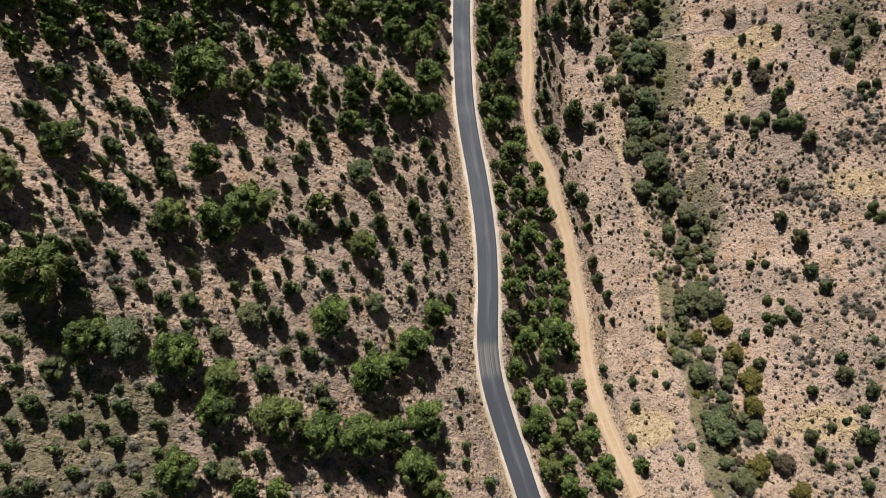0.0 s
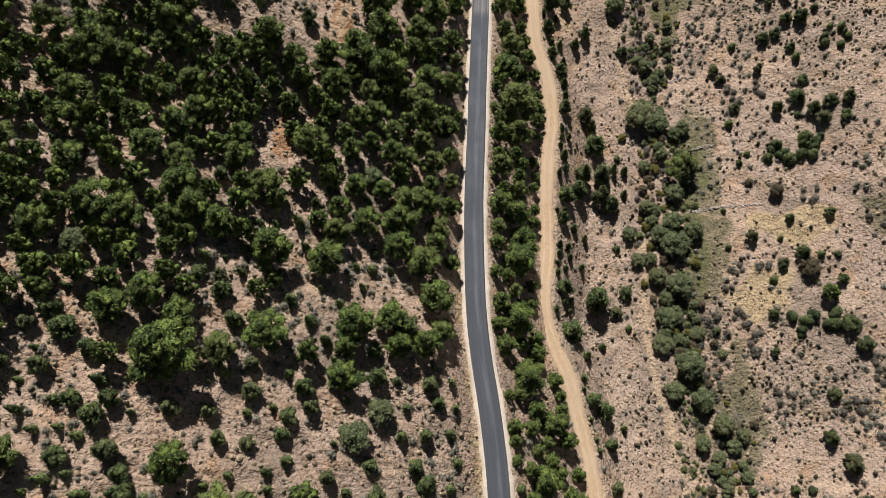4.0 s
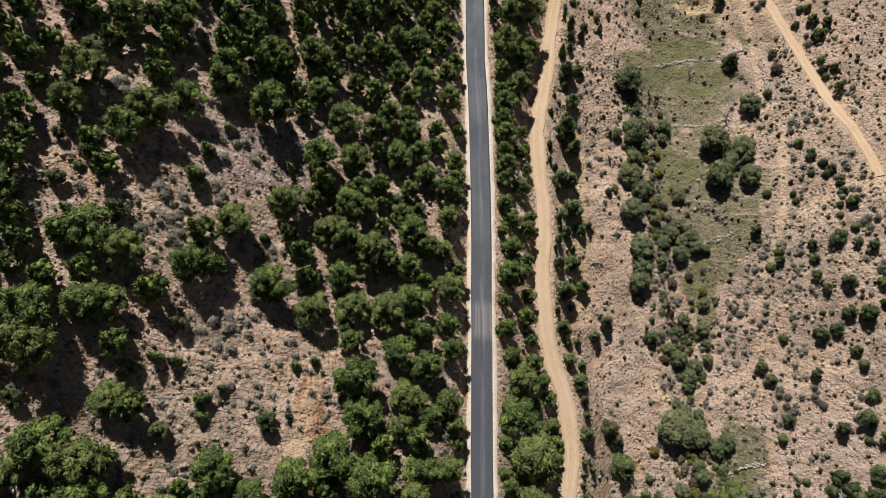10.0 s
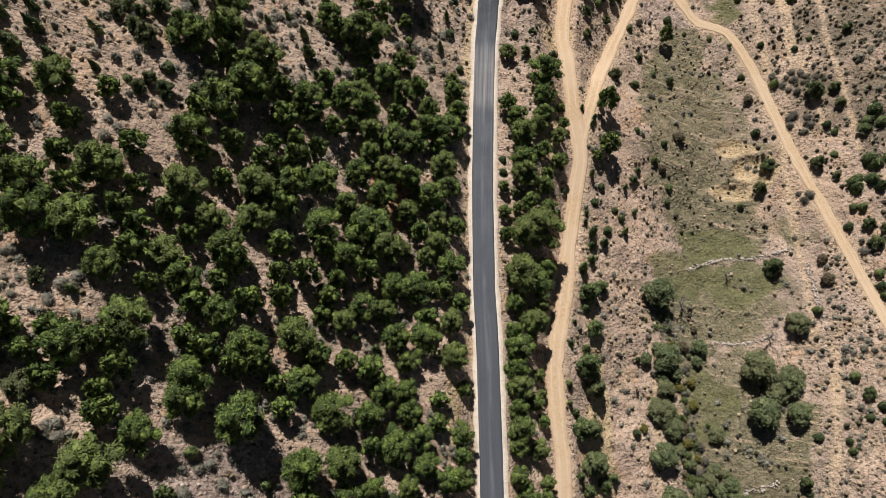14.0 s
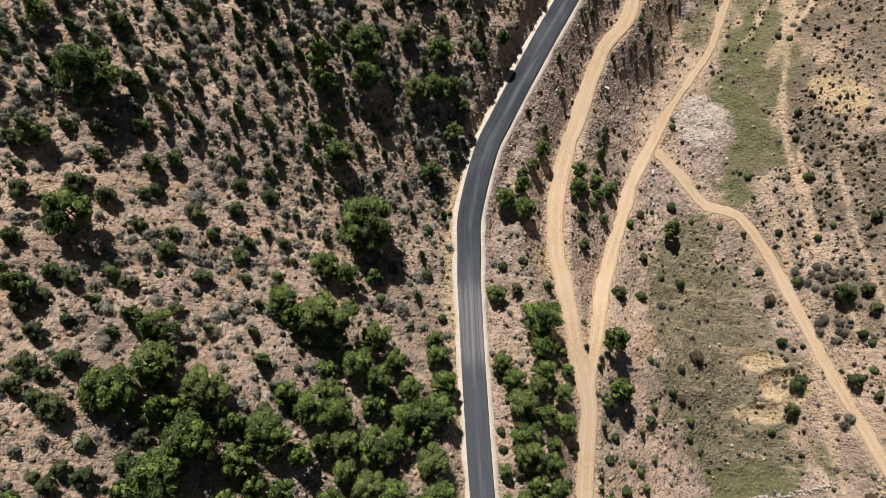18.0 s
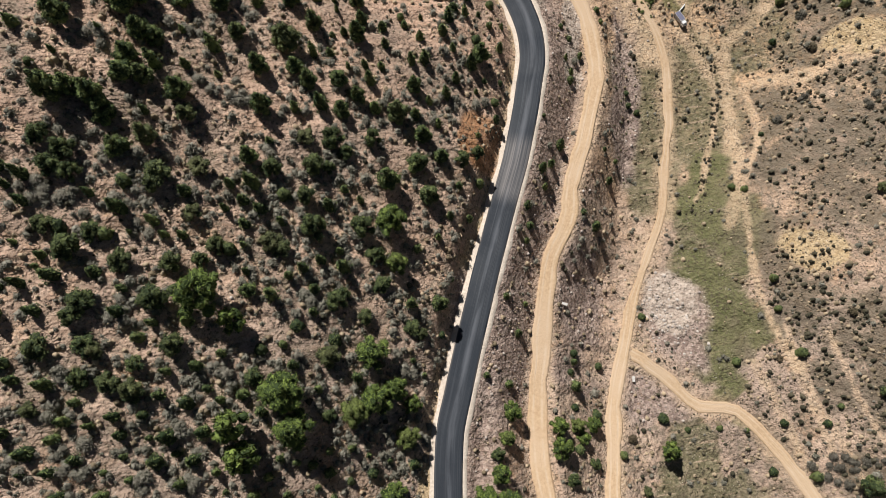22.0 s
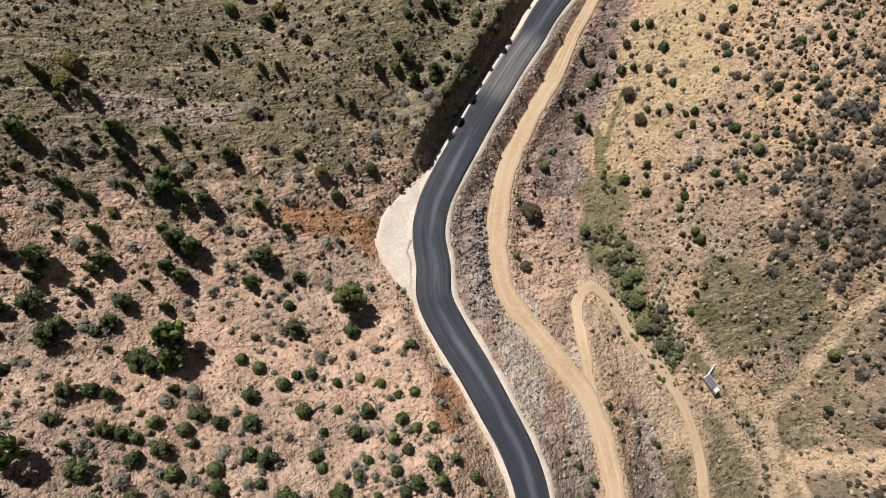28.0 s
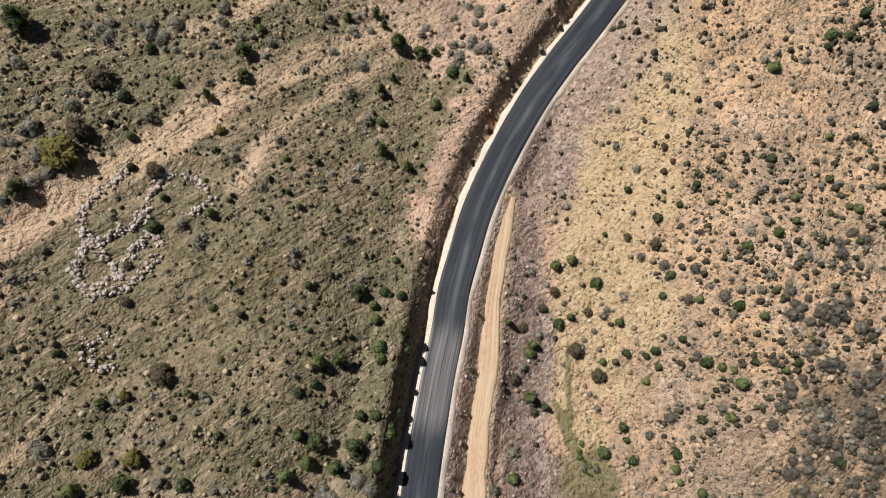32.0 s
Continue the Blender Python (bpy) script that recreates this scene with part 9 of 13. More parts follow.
plant_small_conifers([
    (82.4, 526.0, 2.9), (69.8, 530.8, 2.4), (62.1, 534.5, 2.2), (34.2, 544.7, 1.9), (26.0, 548.2, 2.6), (53.1, 538.5, 2.9), (74.9, 530.7, 2.7), (-19.9, 565.2, 2.7), (44.9, 542.3, 2.4), (31.3, 547.4, 2.9),
    (-1.7, 559.6, 2.2), (41.5, 544.1, 1.8), (-5.2, 562.2, 1.8), (106.7, 521.7, 2.4), (-10.0, 564.2, 1.6), (18.5, 553.9, 1.6), (82.7, 530.8, 2.3), (15.0, 555.6, 2.2), (8.6, 558.2, 2.7), (74.1, 534.7, 2.7),
    (62.2, 539.5, 2.8), (-17.3, 568.5, 2.8), (58.8, 541.9, 1.8), (12.2, 558.9, 1.9), (48.0, 546.5, 2.6), (25.5, 554.9, 2.8), (20.6, 557.6, 2.6), (-16.2, 572.2, 2.3), (85.2, 535.4, 2.3), (54.5, 547.0, 1.9)])
plant_small_conifers([
    (18.0, 560.5, 2.2), (66.7, 543.3, 2.0), (82.0, 537.8, 1.5), (78.8, 539.1, 2.0), (30.5, 557.1, 1.8), (-12.0, 572.9, 1.7), (50.1, 550.4, 2.8), (5.5, 567.4, 1.9), (64.6, 546.0, 2.1), (0.3, 569.5, 2.8),
    (70.1, 544.2, 2.0), (55.6, 550.1, 1.7), (12.3, 566.0, 2.5), (101.6, 533.6, 1.7), (24.6, 561.7, 2.4), (45.3, 554.3, 2.7), (36.9, 557.6, 2.4), (-2.4, 572.6, 2.7), (-11.1, 576.7, 2.0), (3.2, 572.3, 1.7),
    (-14.3, 579.2, 2.5), (22.5, 566.1, 1.7), (15.3, 568.9, 2.5), (42.9, 559.0, 2.1), (50.0, 556.4, 3.0), (31.5, 563.3, 2.1), (69.3, 549.6, 3.1), (54.8, 554.9, 3.0), (62.5, 552.3, 1.7), (81.1, 546.3, 1.5)])
plant_small_conifers([
    (-0.1, 576.3, 2.5), (87.3, 544.8, 2.1), (111.4, 536.3, 2.5), (130.4, 529.5, 2.2), (-16.4, 583.0, 2.1), (13.7, 572.5, 1.8), (77.0, 549.5, 2.6), (28.9, 567.3, 2.4), (133.2, 529.9, 3.3), (25.7, 569.1, 2.1),
    (125.3, 533.5, 3.7), (-5.3, 581.8, 2.9), (61.3, 557.6, 1.8), (39.3, 565.9, 1.7), (45.9, 563.7, 2.8), (87.9, 549.2, 1.6), (13.3, 576.8, 2.1), (66.6, 557.7, 2.1), (102.7, 544.6, 2.7), (111.0, 541.9, 2.0),
    (80.9, 552.9, 2.9), (43.0, 566.7, 2.4), (76.1, 554.8, 3.0), (35.1, 570.3, 1.6), (-9.8, 588.1, 1.6), (-1.0, 585.1, 1.8), (16.7, 578.9, 2.2), (115.0, 543.4, 3.3), (40.2, 571.1, 2.4), (48.3, 568.4, 2.4)])
plant_small_conifers([
    (98.8, 550.1, 2.8), (105.6, 547.9, 2.8), (92.4, 552.7, 2.0), (24.0, 578.5, 1.6), (70.9, 562.3, 1.8), (33.4, 576.3, 2.5), (15.7, 582.8, 2.7), (66.3, 564.7, 2.3), (136.6, 539.5, 2.5), (51.9, 570.6, 2.7),
    (43.3, 574.0, 2.6), (57.0, 569.2, 2.4), (-1.3, 590.4, 1.9), (76.4, 562.9, 2.7), (61.3, 569.0, 1.7), (90.5, 558.7, 2.8), (70.2, 566.7, 1.6), (118.3, 549.2, 2.7), (85.9, 561.3, 2.0), (-6.9, 595.2, 1.5),
    (10.3, 589.5, 2.0), (20.7, 585.8, 2.1), (30.2, 582.6, 2.7), (109.8, 553.7, 2.6), (104.6, 555.6, 1.7), (1.6, 593.1, 2.3), (53.5, 574.3, 1.6), (43.6, 578.2, 3.0), (135.0, 545.0, 3.8), (49.7, 576.6, 2.5)])
plant_small_conifers([
    (67.2, 570.6, 2.3), (75.5, 567.7, 3.1), (35.1, 582.6, 2.1), (7.9, 592.6, 1.9), (123.7, 551.1, 3.1), (17.2, 590.0, 2.0), (42.9, 581.7, 1.6), (81.6, 567.9, 1.7), (99.4, 561.5, 2.3), (84.7, 567.0, 1.9),
    (106.4, 559.6, 2.1), (11.6, 594.2, 2.6), (124.4, 553.6, 3.4), (-0.4, 599.3, 3.0), (30.6, 588.4, 1.9), (48.5, 582.0, 2.6), (22.3, 591.8, 2.0), (92.7, 566.3, 1.5), (69.3, 574.8, 1.5), (206.5, 525.0, 2.2),
    (36.1, 587.0, 2.0), (111.6, 559.7, 2.5), (58.7, 579.3, 2.9), (74.9, 573.7, 2.2), (96.2, 566.3, 2.4), (87.4, 569.5, 2.2), (117.7, 558.9, 2.2), (12.5, 598.2, 2.6), (16.4, 596.8, 2.3), (109.8, 563.1, 3.4)])
plant_small_conifers([
    (206.2, 528.2, 3.2), (65.2, 579.7, 2.2), (40.7, 589.2, 2.4), (0.9, 604.4, 2.9), (76.1, 577.1, 1.6), (129.2, 558.0, 1.5), (94.2, 570.8, 2.3), (-4.4, 606.8, 1.8), (53.2, 585.9, 2.2), (59.2, 583.9, 2.1),
    (11.9, 601.9, 1.6), (82.7, 577.1, 1.6), (37.4, 594.0, 2.4), (120.4, 563.9, 3.4), (125.3, 562.6, 2.4), (30.0, 597.7, 2.4), (99.9, 572.5, 2.6), (113.5, 567.6, 2.7), (55.1, 588.9, 1.8), (17.4, 602.6, 2.1),
    (87.7, 577.0, 1.6), (9.7, 605.6, 2.1), (131.9, 561.2, 1.7), (24.0, 601.3, 2.6), (71.7, 584.7, 1.9), (78.6, 582.7, 2.4), (128.9, 564.6, 3.1), (-1.6, 612.5, 2.9), (215.1, 533.7, 2.6), (110.0, 572.2, 2.7)])
plant_small_conifers([
    (162.0, 553.5, 2.1), (160.4, 556.2, 2.1), (176.6, 551.7, 3.7), (215.7, 540.3, 2.2), (171.1, 557.5, 3.2), (121.8, 575.8, 3.0), (153.9, 566.9, 2.2), (151.0, 568.7, 2.2), (117.4, 581.5, 3.1), (144.1, 575.8, 2.9),
    (148.8, 574.6, 2.4), (230.3, 571.8, 1.7), (228.6, 573.9, 2.7), (228.1, 579.5, 3.1), (250.8, 575.1, 2.0), (238.6, 587.3, 2.6), (242.5, 587.4, 2.0), (251.2, 595.8, 2.1), (216.1, 609.2, 2.3), (252.0, 598.5, 2.3),
    (247.4, 602.0, 2.8)])
plant_shrubs([
    (-84.7, 22.7, 2.2), (-82.0, 21.9, 2.6), (-82.2, 22.2, 3.1), (-80.7, 22.8, 1.6), (-81.4, 25.4, 2.3), (-77.8, 24.9, 2.3), (-78.8, 25.3, 2.5), (-79.7, 26.8, 2.7), (-76.3, 25.8, 2.0), (-73.1, 25.0, 3.3),
    (-72.7, 29.5, 3.3), (68.7, -0.6, 2.2), (71.2, 2.6, 2.6), (68.7, 9.0, 2.7), (75.0, 8.2, 2.3), (78.3, 9.0, 3.2), (-74.0, 64.6, 1.9), (-72.7, 64.8, 2.4), (-76.7, 66.6, 1.8), (87.0, 7.9, 3.2),
    (77.7, 11.4, 2.5), (-73.3, 66.7, 1.8), (-73.7, 67.7, 2.9), (-72.0, 68.3, 3.0), (-73.0, 68.8, 2.1), (71.0, 18.8, 3.0), (69.2, 21.3, 1.7), (70.7, 23.8, 2.8), (74.8, 26.3, 3.1), (-78.9, 83.8, 1.5)])
plant_shrubs([
    (-77.0, 83.1, 1.7), (-77.0, 83.9, 1.7), (-78.7, 86.5, 2.1), (67.1, 34.7, 2.8), (75.9, 32.4, 3.1), (104.7, 24.5, 2.6), (102.0, 27.3, 2.5), (105.5, 27.9, 2.4), (104.0, 28.6, 2.2), (105.0, 28.5, 1.9),
    (68.9, 41.8, 2.2), (107.1, 28.1, 1.8), (109.8, 27.5, 1.8), (103.9, 29.7, 1.9), (105.4, 30.0, 2.2), (106.5, 30.8, 2.5), (107.4, 31.9, 1.7), (103.6, 35.3, 3.1), (107.9, 34.6, 2.5), (103.3, 36.5, 3.0),
    (74.3, 47.2, 2.4), (67.3, 52.1, 3.1), (75.9, 49.6, 1.7), (75.4, 51.7, 2.9), (77.9, 52.1, 2.6), (126.4, 37.5, 1.8), (126.7, 38.0, 3.2), (124.3, 38.9, 2.7), (119.8, 41.1, 2.8), (125.8, 39.8, 2.8)])
plant_shrubs([
    (120.5, 41.8, 2.7), (127.7, 39.2, 1.8), (126.6, 39.7, 3.0), (124.8, 40.5, 3.1), (124.2, 41.1, 3.0), (125.2, 41.4, 1.4), (127.4, 40.7, 1.5), (121.2, 43.2, 2.3), (130.7, 40.3, 1.9), (125.1, 43.0, 1.8),
    (120.9, 44.6, 2.9), (77.0, 60.7, 2.1), (130.2, 41.5, 2.7), (124.6, 43.7, 1.9), (121.6, 45.3, 2.3), (78.5, 61.7, 2.6), (74.7, 63.1, 1.9), (125.0, 45.2, 2.9), (85.7, 59.6, 2.2), (126.5, 45.3, 1.6),
    (87.1, 60.9, 2.6), (104.3, 55.8, 1.5), (107.1, 56.0, 1.7), (110.0, 55.1, 3.0), (108.2, 56.6, 2.0), (110.4, 56.5, 2.1), (107.1, 57.9, 1.6), (107.9, 58.2, 1.8), (77.1, 69.7, 2.4), (109.4, 58.2, 2.5)])
plant_shrubs([
    (106.1, 59.7, 1.7), (82.1, 72.5, 1.8), (129.1, 62.7, 2.9), (130.0, 63.1, 1.5), (129.0, 63.6, 2.3), (83.9, 80.9, 2.1), (75.9, 86.4, 2.4), (-43.5, 131.5, 3.0), (78.5, 87.5, 2.1), (125.6, 71.3, 2.0),
    (128.7, 70.9, 2.3), (103.1, 81.3, 1.5), (125.3, 73.3, 2.5), (126.8, 73.3, 2.6), (129.5, 73.9, 2.5), (128.8, 74.4, 1.5), (100.7, 85.1, 1.8), (128.4, 75.1, 2.3), (102.8, 84.7, 2.4), (130.2, 74.8, 2.9),
    (126.4, 76.3, 2.1), (97.7, 86.8, 2.2), (122.3, 78.2, 1.9), (84.1, 92.4, 3.0), (129.1, 76.2, 2.6), (120.1, 79.6, 2.6), (105.2, 85.7, 1.9), (101.8, 87.8, 2.9), (81.4, 95.2, 2.7), (118.2, 81.9, 3.1)])
plant_shrubs([
    (83.8, 94.5, 2.4), (105.6, 86.6, 1.6), (107.6, 86.6, 1.5), (122.6, 81.4, 2.6), (123.2, 81.2, 3.1), (86.1, 94.8, 2.3), (120.1, 82.5, 2.1), (123.7, 81.4, 1.8), (122.9, 82.1, 3.0), (120.2, 83.5, 1.4),
    (106.0, 89.0, 2.6), (102.3, 90.6, 2.8), (105.3, 89.6, 2.2), (104.7, 89.9, 2.0), (120.5, 84.3, 1.7), (122.5, 84.0, 2.8), (101.9, 91.8, 2.3), (124.3, 83.7, 1.7), (121.8, 84.8, 2.6), (104.6, 91.1, 1.4),
    (80.7, 99.9, 2.9), (86.3, 98.3, 1.8), (83.2, 99.7, 3.2), (-4.6, 134.2, 3.2), (82.7, 103.1, 2.6), (89.9, 101.7, 2.6), (130.5, 87.7, 2.9), (84.0, 104.8, 1.9), (79.6, 106.6, 2.1), (129.4, 89.2, 2.3)])
plant_shrubs([
    (127.4, 92.1, 1.9), (130.4, 91.2, 2.8), (99.2, 103.0, 2.8), (83.6, 108.7, 2.7), (130.5, 91.9, 1.5), (99.3, 103.7, 3.0), (130.9, 92.6, 1.7), (98.5, 104.3, 3.1), (100.0, 104.0, 2.6), (130.4, 93.3, 1.8),
    (134.8, 91.7, 1.6), (130.5, 93.5, 2.0), (130.3, 93.5, 2.5), (98.1, 105.8, 1.8), (-36.2, 154.7, 2.5), (130.6, 94.3, 2.3), (98.1, 106.2, 2.8), (130.4, 94.9, 2.0), (-37.8, 156.2, 1.7), (87.2, 111.5, 2.8),
    (133.1, 95.1, 1.7), (-34.3, 156.1, 2.9), (98.6, 107.7, 1.4), (131.4, 95.8, 3.0), (86.4, 112.6, 1.4), (92.1, 110.6, 3.1), (-36.0, 157.3, 2.8), (139.0, 93.8, 1.4), (82.4, 114.6, 2.3), (89.3, 112.4, 2.9)])
plant_shrubs([
    (138.4, 94.7, 2.6), (100.1, 108.7, 3.0), (136.9, 95.7, 2.4), (88.1, 113.7, 2.1), (100.9, 109.0, 1.4), (101.8, 108.9, 2.6), (143.0, 94.0, 1.5), (145.8, 93.4, 2.4), (144.3, 94.3, 2.2), (88.4, 114.7, 1.9),
    (148.4, 93.1, 2.6), (87.2, 115.5, 3.0), (139.1, 96.8, 2.9), (85.5, 116.5, 2.8), (141.0, 96.5, 2.5), (97.6, 112.3, 2.0), (98.6, 112.0, 2.4), (140.4, 97.1, 2.8), (89.9, 115.6, 2.9), (138.0, 98.1, 1.9),
    (140.5, 97.2, 2.8), (143.0, 96.4, 2.0), (144.1, 96.1, 1.8), (138.6, 98.3, 1.8), (150.6, 94.0, 2.8), (143.6, 96.6, 2.8), (91.1, 115.8, 1.8), (149.3, 94.6, 3.0), (140.8, 97.7, 1.7), (89.3, 116.9, 1.7)])
plant_shrubs([
    (90.6, 116.4, 3.1), (95.5, 114.8, 2.2), (141.5, 98.2, 1.6), (139.2, 99.1, 1.7), (73.3, 123.2, 1.7), (98.3, 114.7, 2.9), (141.1, 99.4, 1.8), (147.8, 97.4, 3.1), (97.6, 115.8, 3.2), (152.0, 96.2, 3.2),
    (96.3, 116.7, 1.8), (96.7, 116.7, 3.0), (147.0, 99.6, 2.4), (82.9, 123.5, 2.7), (143.1, 102.0, 2.5), (149.3, 100.2, 2.4), (148.5, 102.4, 2.0), (95.3, 123.9, 2.0), (94.9, 124.1, 2.3), (95.0, 124.3, 2.2),
    (97.0, 124.0, 2.1), (145.9, 106.9, 2.4), (146.9, 108.4, 2.3), (148.5, 108.6, 2.6), (98.3, 128.3, 1.6), (99.5, 127.9, 2.1), (97.9, 129.5, 2.9), (101.5, 128.7, 2.2), (106.3, 128.0, 2.7), (73.4, 140.1, 1.9)])
plant_shrubs([
    (101.0, 130.3, 2.5), (108.5, 127.7, 1.4), (109.1, 127.7, 2.4), (107.3, 129.0, 2.5), (109.4, 128.6, 2.8), (72.1, 143.9, 2.4), (-69.9, 196.5, 1.9), (-69.0, 196.6, 2.1), (-67.2, 196.4, 2.2), (-71.5, 198.6, 1.6),
    (-69.6, 199.1, 2.9), (-68.2, 199.0, 2.3), (76.7, 146.7, 2.3), (-66.7, 199.0, 2.7), (-70.1, 200.5, 2.2), (-70.8, 201.2, 1.7), (72.9, 149.0, 3.1), (148.6, 121.8, 2.7), (148.4, 121.9, 2.9), (146.5, 123.2, 2.5),
    (148.6, 122.6, 2.6), (148.6, 122.9, 1.7), (86.8, 145.6, 2.7), (150.7, 122.8, 1.5), (146.9, 124.2, 1.7), (147.3, 124.5, 2.5), (80.3, 149.3, 2.0), (-68.2, 204.7, 1.9), (-67.4, 205.3, 1.8), (150.0, 126.3, 1.6)])
plant_shrubs([
    (-66.8, 205.9, 3.1), (-65.4, 206.4, 1.9), (75.1, 155.7, 1.8), (-67.7, 209.0, 2.0), (143.7, 132.6, 2.8), (139.6, 134.5, 2.0), (-67.6, 209.9, 1.5), (145.3, 133.1, 1.6), (140.5, 134.9, 1.7), (139.9, 135.5, 2.8),
    (76.5, 159.2, 2.7), (145.7, 134.1, 2.2), (81.3, 157.8, 2.2), (147.3, 134.3, 1.5), (126.4, 144.7, 2.7), (124.5, 146.3, 2.4), (127.5, 145.3, 3.0), (-60.1, 215.1, 2.9), (-58.7, 215.1, 1.6), (125.1, 148.6, 2.4),
    (-59.3, 216.2, 3.0), (128.7, 147.8, 2.0), (-57.7, 215.8, 2.2), (-59.8, 216.9, 2.3), (86.8, 163.7, 2.9), (128.9, 148.7, 1.8), (83.5, 165.7, 2.0), (-56.7, 216.8, 1.4), (86.8, 167.4, 3.0), (88.9, 168.3, 2.6)])
plant_shrubs([
    (83.7, 175.4, 3.0), (-21.0, 218.4, 1.6), (78.4, 182.5, 1.9), (-44.1, 228.1, 1.5), (-41.5, 227.1, 2.7), (-42.7, 227.6, 2.8), (-45.1, 228.8, 1.8), (-22.2, 220.7, 3.1), (-19.7, 219.8, 3.1), (-44.1, 228.9, 2.0),
    (-22.0, 222.0, 1.8), (-20.9, 222.4, 1.5), (-25.2, 224.1, 3.0), (-24.2, 223.9, 2.5), (-19.9, 223.7, 1.6), (-17.8, 223.8, 1.5), (-22.4, 225.7, 2.7), (-19.2, 224.6, 3.2), (-22.2, 225.7, 1.9), (-21.9, 226.3, 3.0),
    (-19.1, 226.9, 2.4), (89.8, 192.3, 1.9), (114.9, 183.5, 2.8), (114.9, 183.7, 1.5), (115.9, 184.0, 2.8), (111.7, 185.9, 2.2), (114.5, 185.5, 2.7), (116.5, 185.1, 1.7), (-30.0, 239.2, 2.3), (123.1, 183.6, 3.1)])
plant_shrubs([
    (129.9, 181.4, 1.6), (96.4, 193.7, 2.1), (122.9, 184.5, 2.0), (122.0, 185.1, 2.7), (114.0, 188.2, 1.6), (-26.7, 239.5, 2.1), (115.6, 187.9, 2.9), (113.6, 189.0, 2.5), (-26.5, 240.2, 3.1), (-18.6, 237.4, 2.9),
    (121.7, 186.4, 2.5), (-19.0, 237.7, 2.5), (-17.1, 237.9, 2.1), (114.2, 190.1, 3.1), (-29.8, 242.6, 1.7), (132.0, 183.8, 2.5), (122.9, 187.4, 1.7), (-16.8, 238.6, 2.5), (-25.7, 242.3, 1.8), (122.4, 188.7, 2.5),
    (-30.5, 244.7, 1.5), (-26.4, 243.4, 2.9), (-10.3, 237.6, 2.6), (-12.4, 238.4, 2.4), (-31.6, 245.5, 2.8), (-30.9, 245.7, 2.9), (-12.2, 239.3, 2.4), (-28.7, 245.3, 1.6), (-24.7, 244.5, 2.8), (-26.7, 245.6, 1.7)])
plant_shrubs([
    (-8.8, 239.6, 1.7), (-10.4, 240.3, 2.2), (-11.1, 241.7, 2.1), (-25.9, 247.4, 2.5), (-27.3, 248.0, 1.9), (-9.0, 241.6, 3.1), (-24.6, 247.8, 2.4), (-25.6, 248.2, 1.9), (-40.1, 254.0, 3.4), (-24.4, 248.7, 2.1),
    (-25.5, 250.7, 1.5), (-23.0, 250.0, 2.3), (-25.6, 250.9, 2.5), (-26.2, 252.6, 3.1), (90.7, 210.3, 2.9), (-23.0, 252.4, 2.7), (-25.5, 253.6, 2.5), (-23.6, 253.1, 1.8), (-26.6, 254.2, 3.2), (-26.6, 255.1, 2.4),
    (-17.0, 251.8, 2.5), (-26.1, 256.6, 1.9), (-24.6, 256.2, 2.1), (-16.1, 253.3, 2.6), (-17.5, 253.9, 1.4), (-17.2, 254.5, 1.5), (-17.3, 255.6, 3.0), (107.5, 212.8, 1.9), (110.2, 213.0, 2.5), (110.6, 212.9, 2.1)])
plant_shrubs([
    (111.1, 213.0, 1.7), (109.1, 214.5, 2.9), (-14.6, 261.8, 3.5), (-9.2, 262.1, 3.5), (-12.2, 265.9, 2.8), (-12.6, 266.8, 2.0), (-10.3, 266.4, 2.7), (-30.6, 274.6, 2.4), (-31.7, 275.5, 2.2), (-33.8, 276.2, 3.2),
    (-34.6, 276.6, 1.8), (-32.9, 276.0, 2.4), (-31.8, 275.6, 2.3), (-33.2, 276.1, 2.4), (-29.9, 275.1, 2.8), (-8.9, 268.1, 1.8), (103.9, 227.9, 2.7), (-31.1, 277.2, 3.0), (-30.0, 277.4, 2.9), (147.7, 212.7, 3.2),
    (146.2, 214.1, 3.1), (148.4, 213.7, 2.4), (146.0, 215.1, 3.2), (149.0, 214.1, 2.1), (-34.3, 280.8, 2.9), (94.8, 235.1, 1.9), (-33.3, 281.9, 2.7), (147.2, 216.3, 3.1), (-34.0, 284.6, 2.9), (-34.0, 285.8, 1.7)])
plant_shrubs([
    (-33.1, 286.3, 1.4), (95.9, 242.5, 2.4), (90.6, 244.4, 2.0), (97.8, 242.7, 1.8), (146.9, 226.2, 2.3), (146.8, 226.6, 3.0), (147.3, 226.9, 2.4), (98.1, 245.1, 2.8), (146.2, 228.7, 2.8), (147.5, 229.4, 2.8),
    (149.7, 228.6, 2.5), (154.0, 227.6, 1.8), (155.4, 227.7, 2.1), (97.9, 248.8, 2.9), (96.7, 251.1, 2.5), (158.5, 229.2, 2.2), (157.8, 229.8, 1.5), (-29.4, 298.8, 2.4), (-34.3, 300.6, 2.0), (158.1, 230.7, 2.2),
    (158.1, 230.9, 2.7), (-29.5, 299.4, 2.9), (-29.7, 299.6, 1.5), (100.6, 252.5, 1.6), (-35.2, 303.6, 1.7), (-33.3, 303.5, 2.0), (-25.9, 301.1, 2.6), (92.5, 258.1, 2.6), (-27.1, 301.7, 3.1), (-36.6, 305.2, 1.8)])
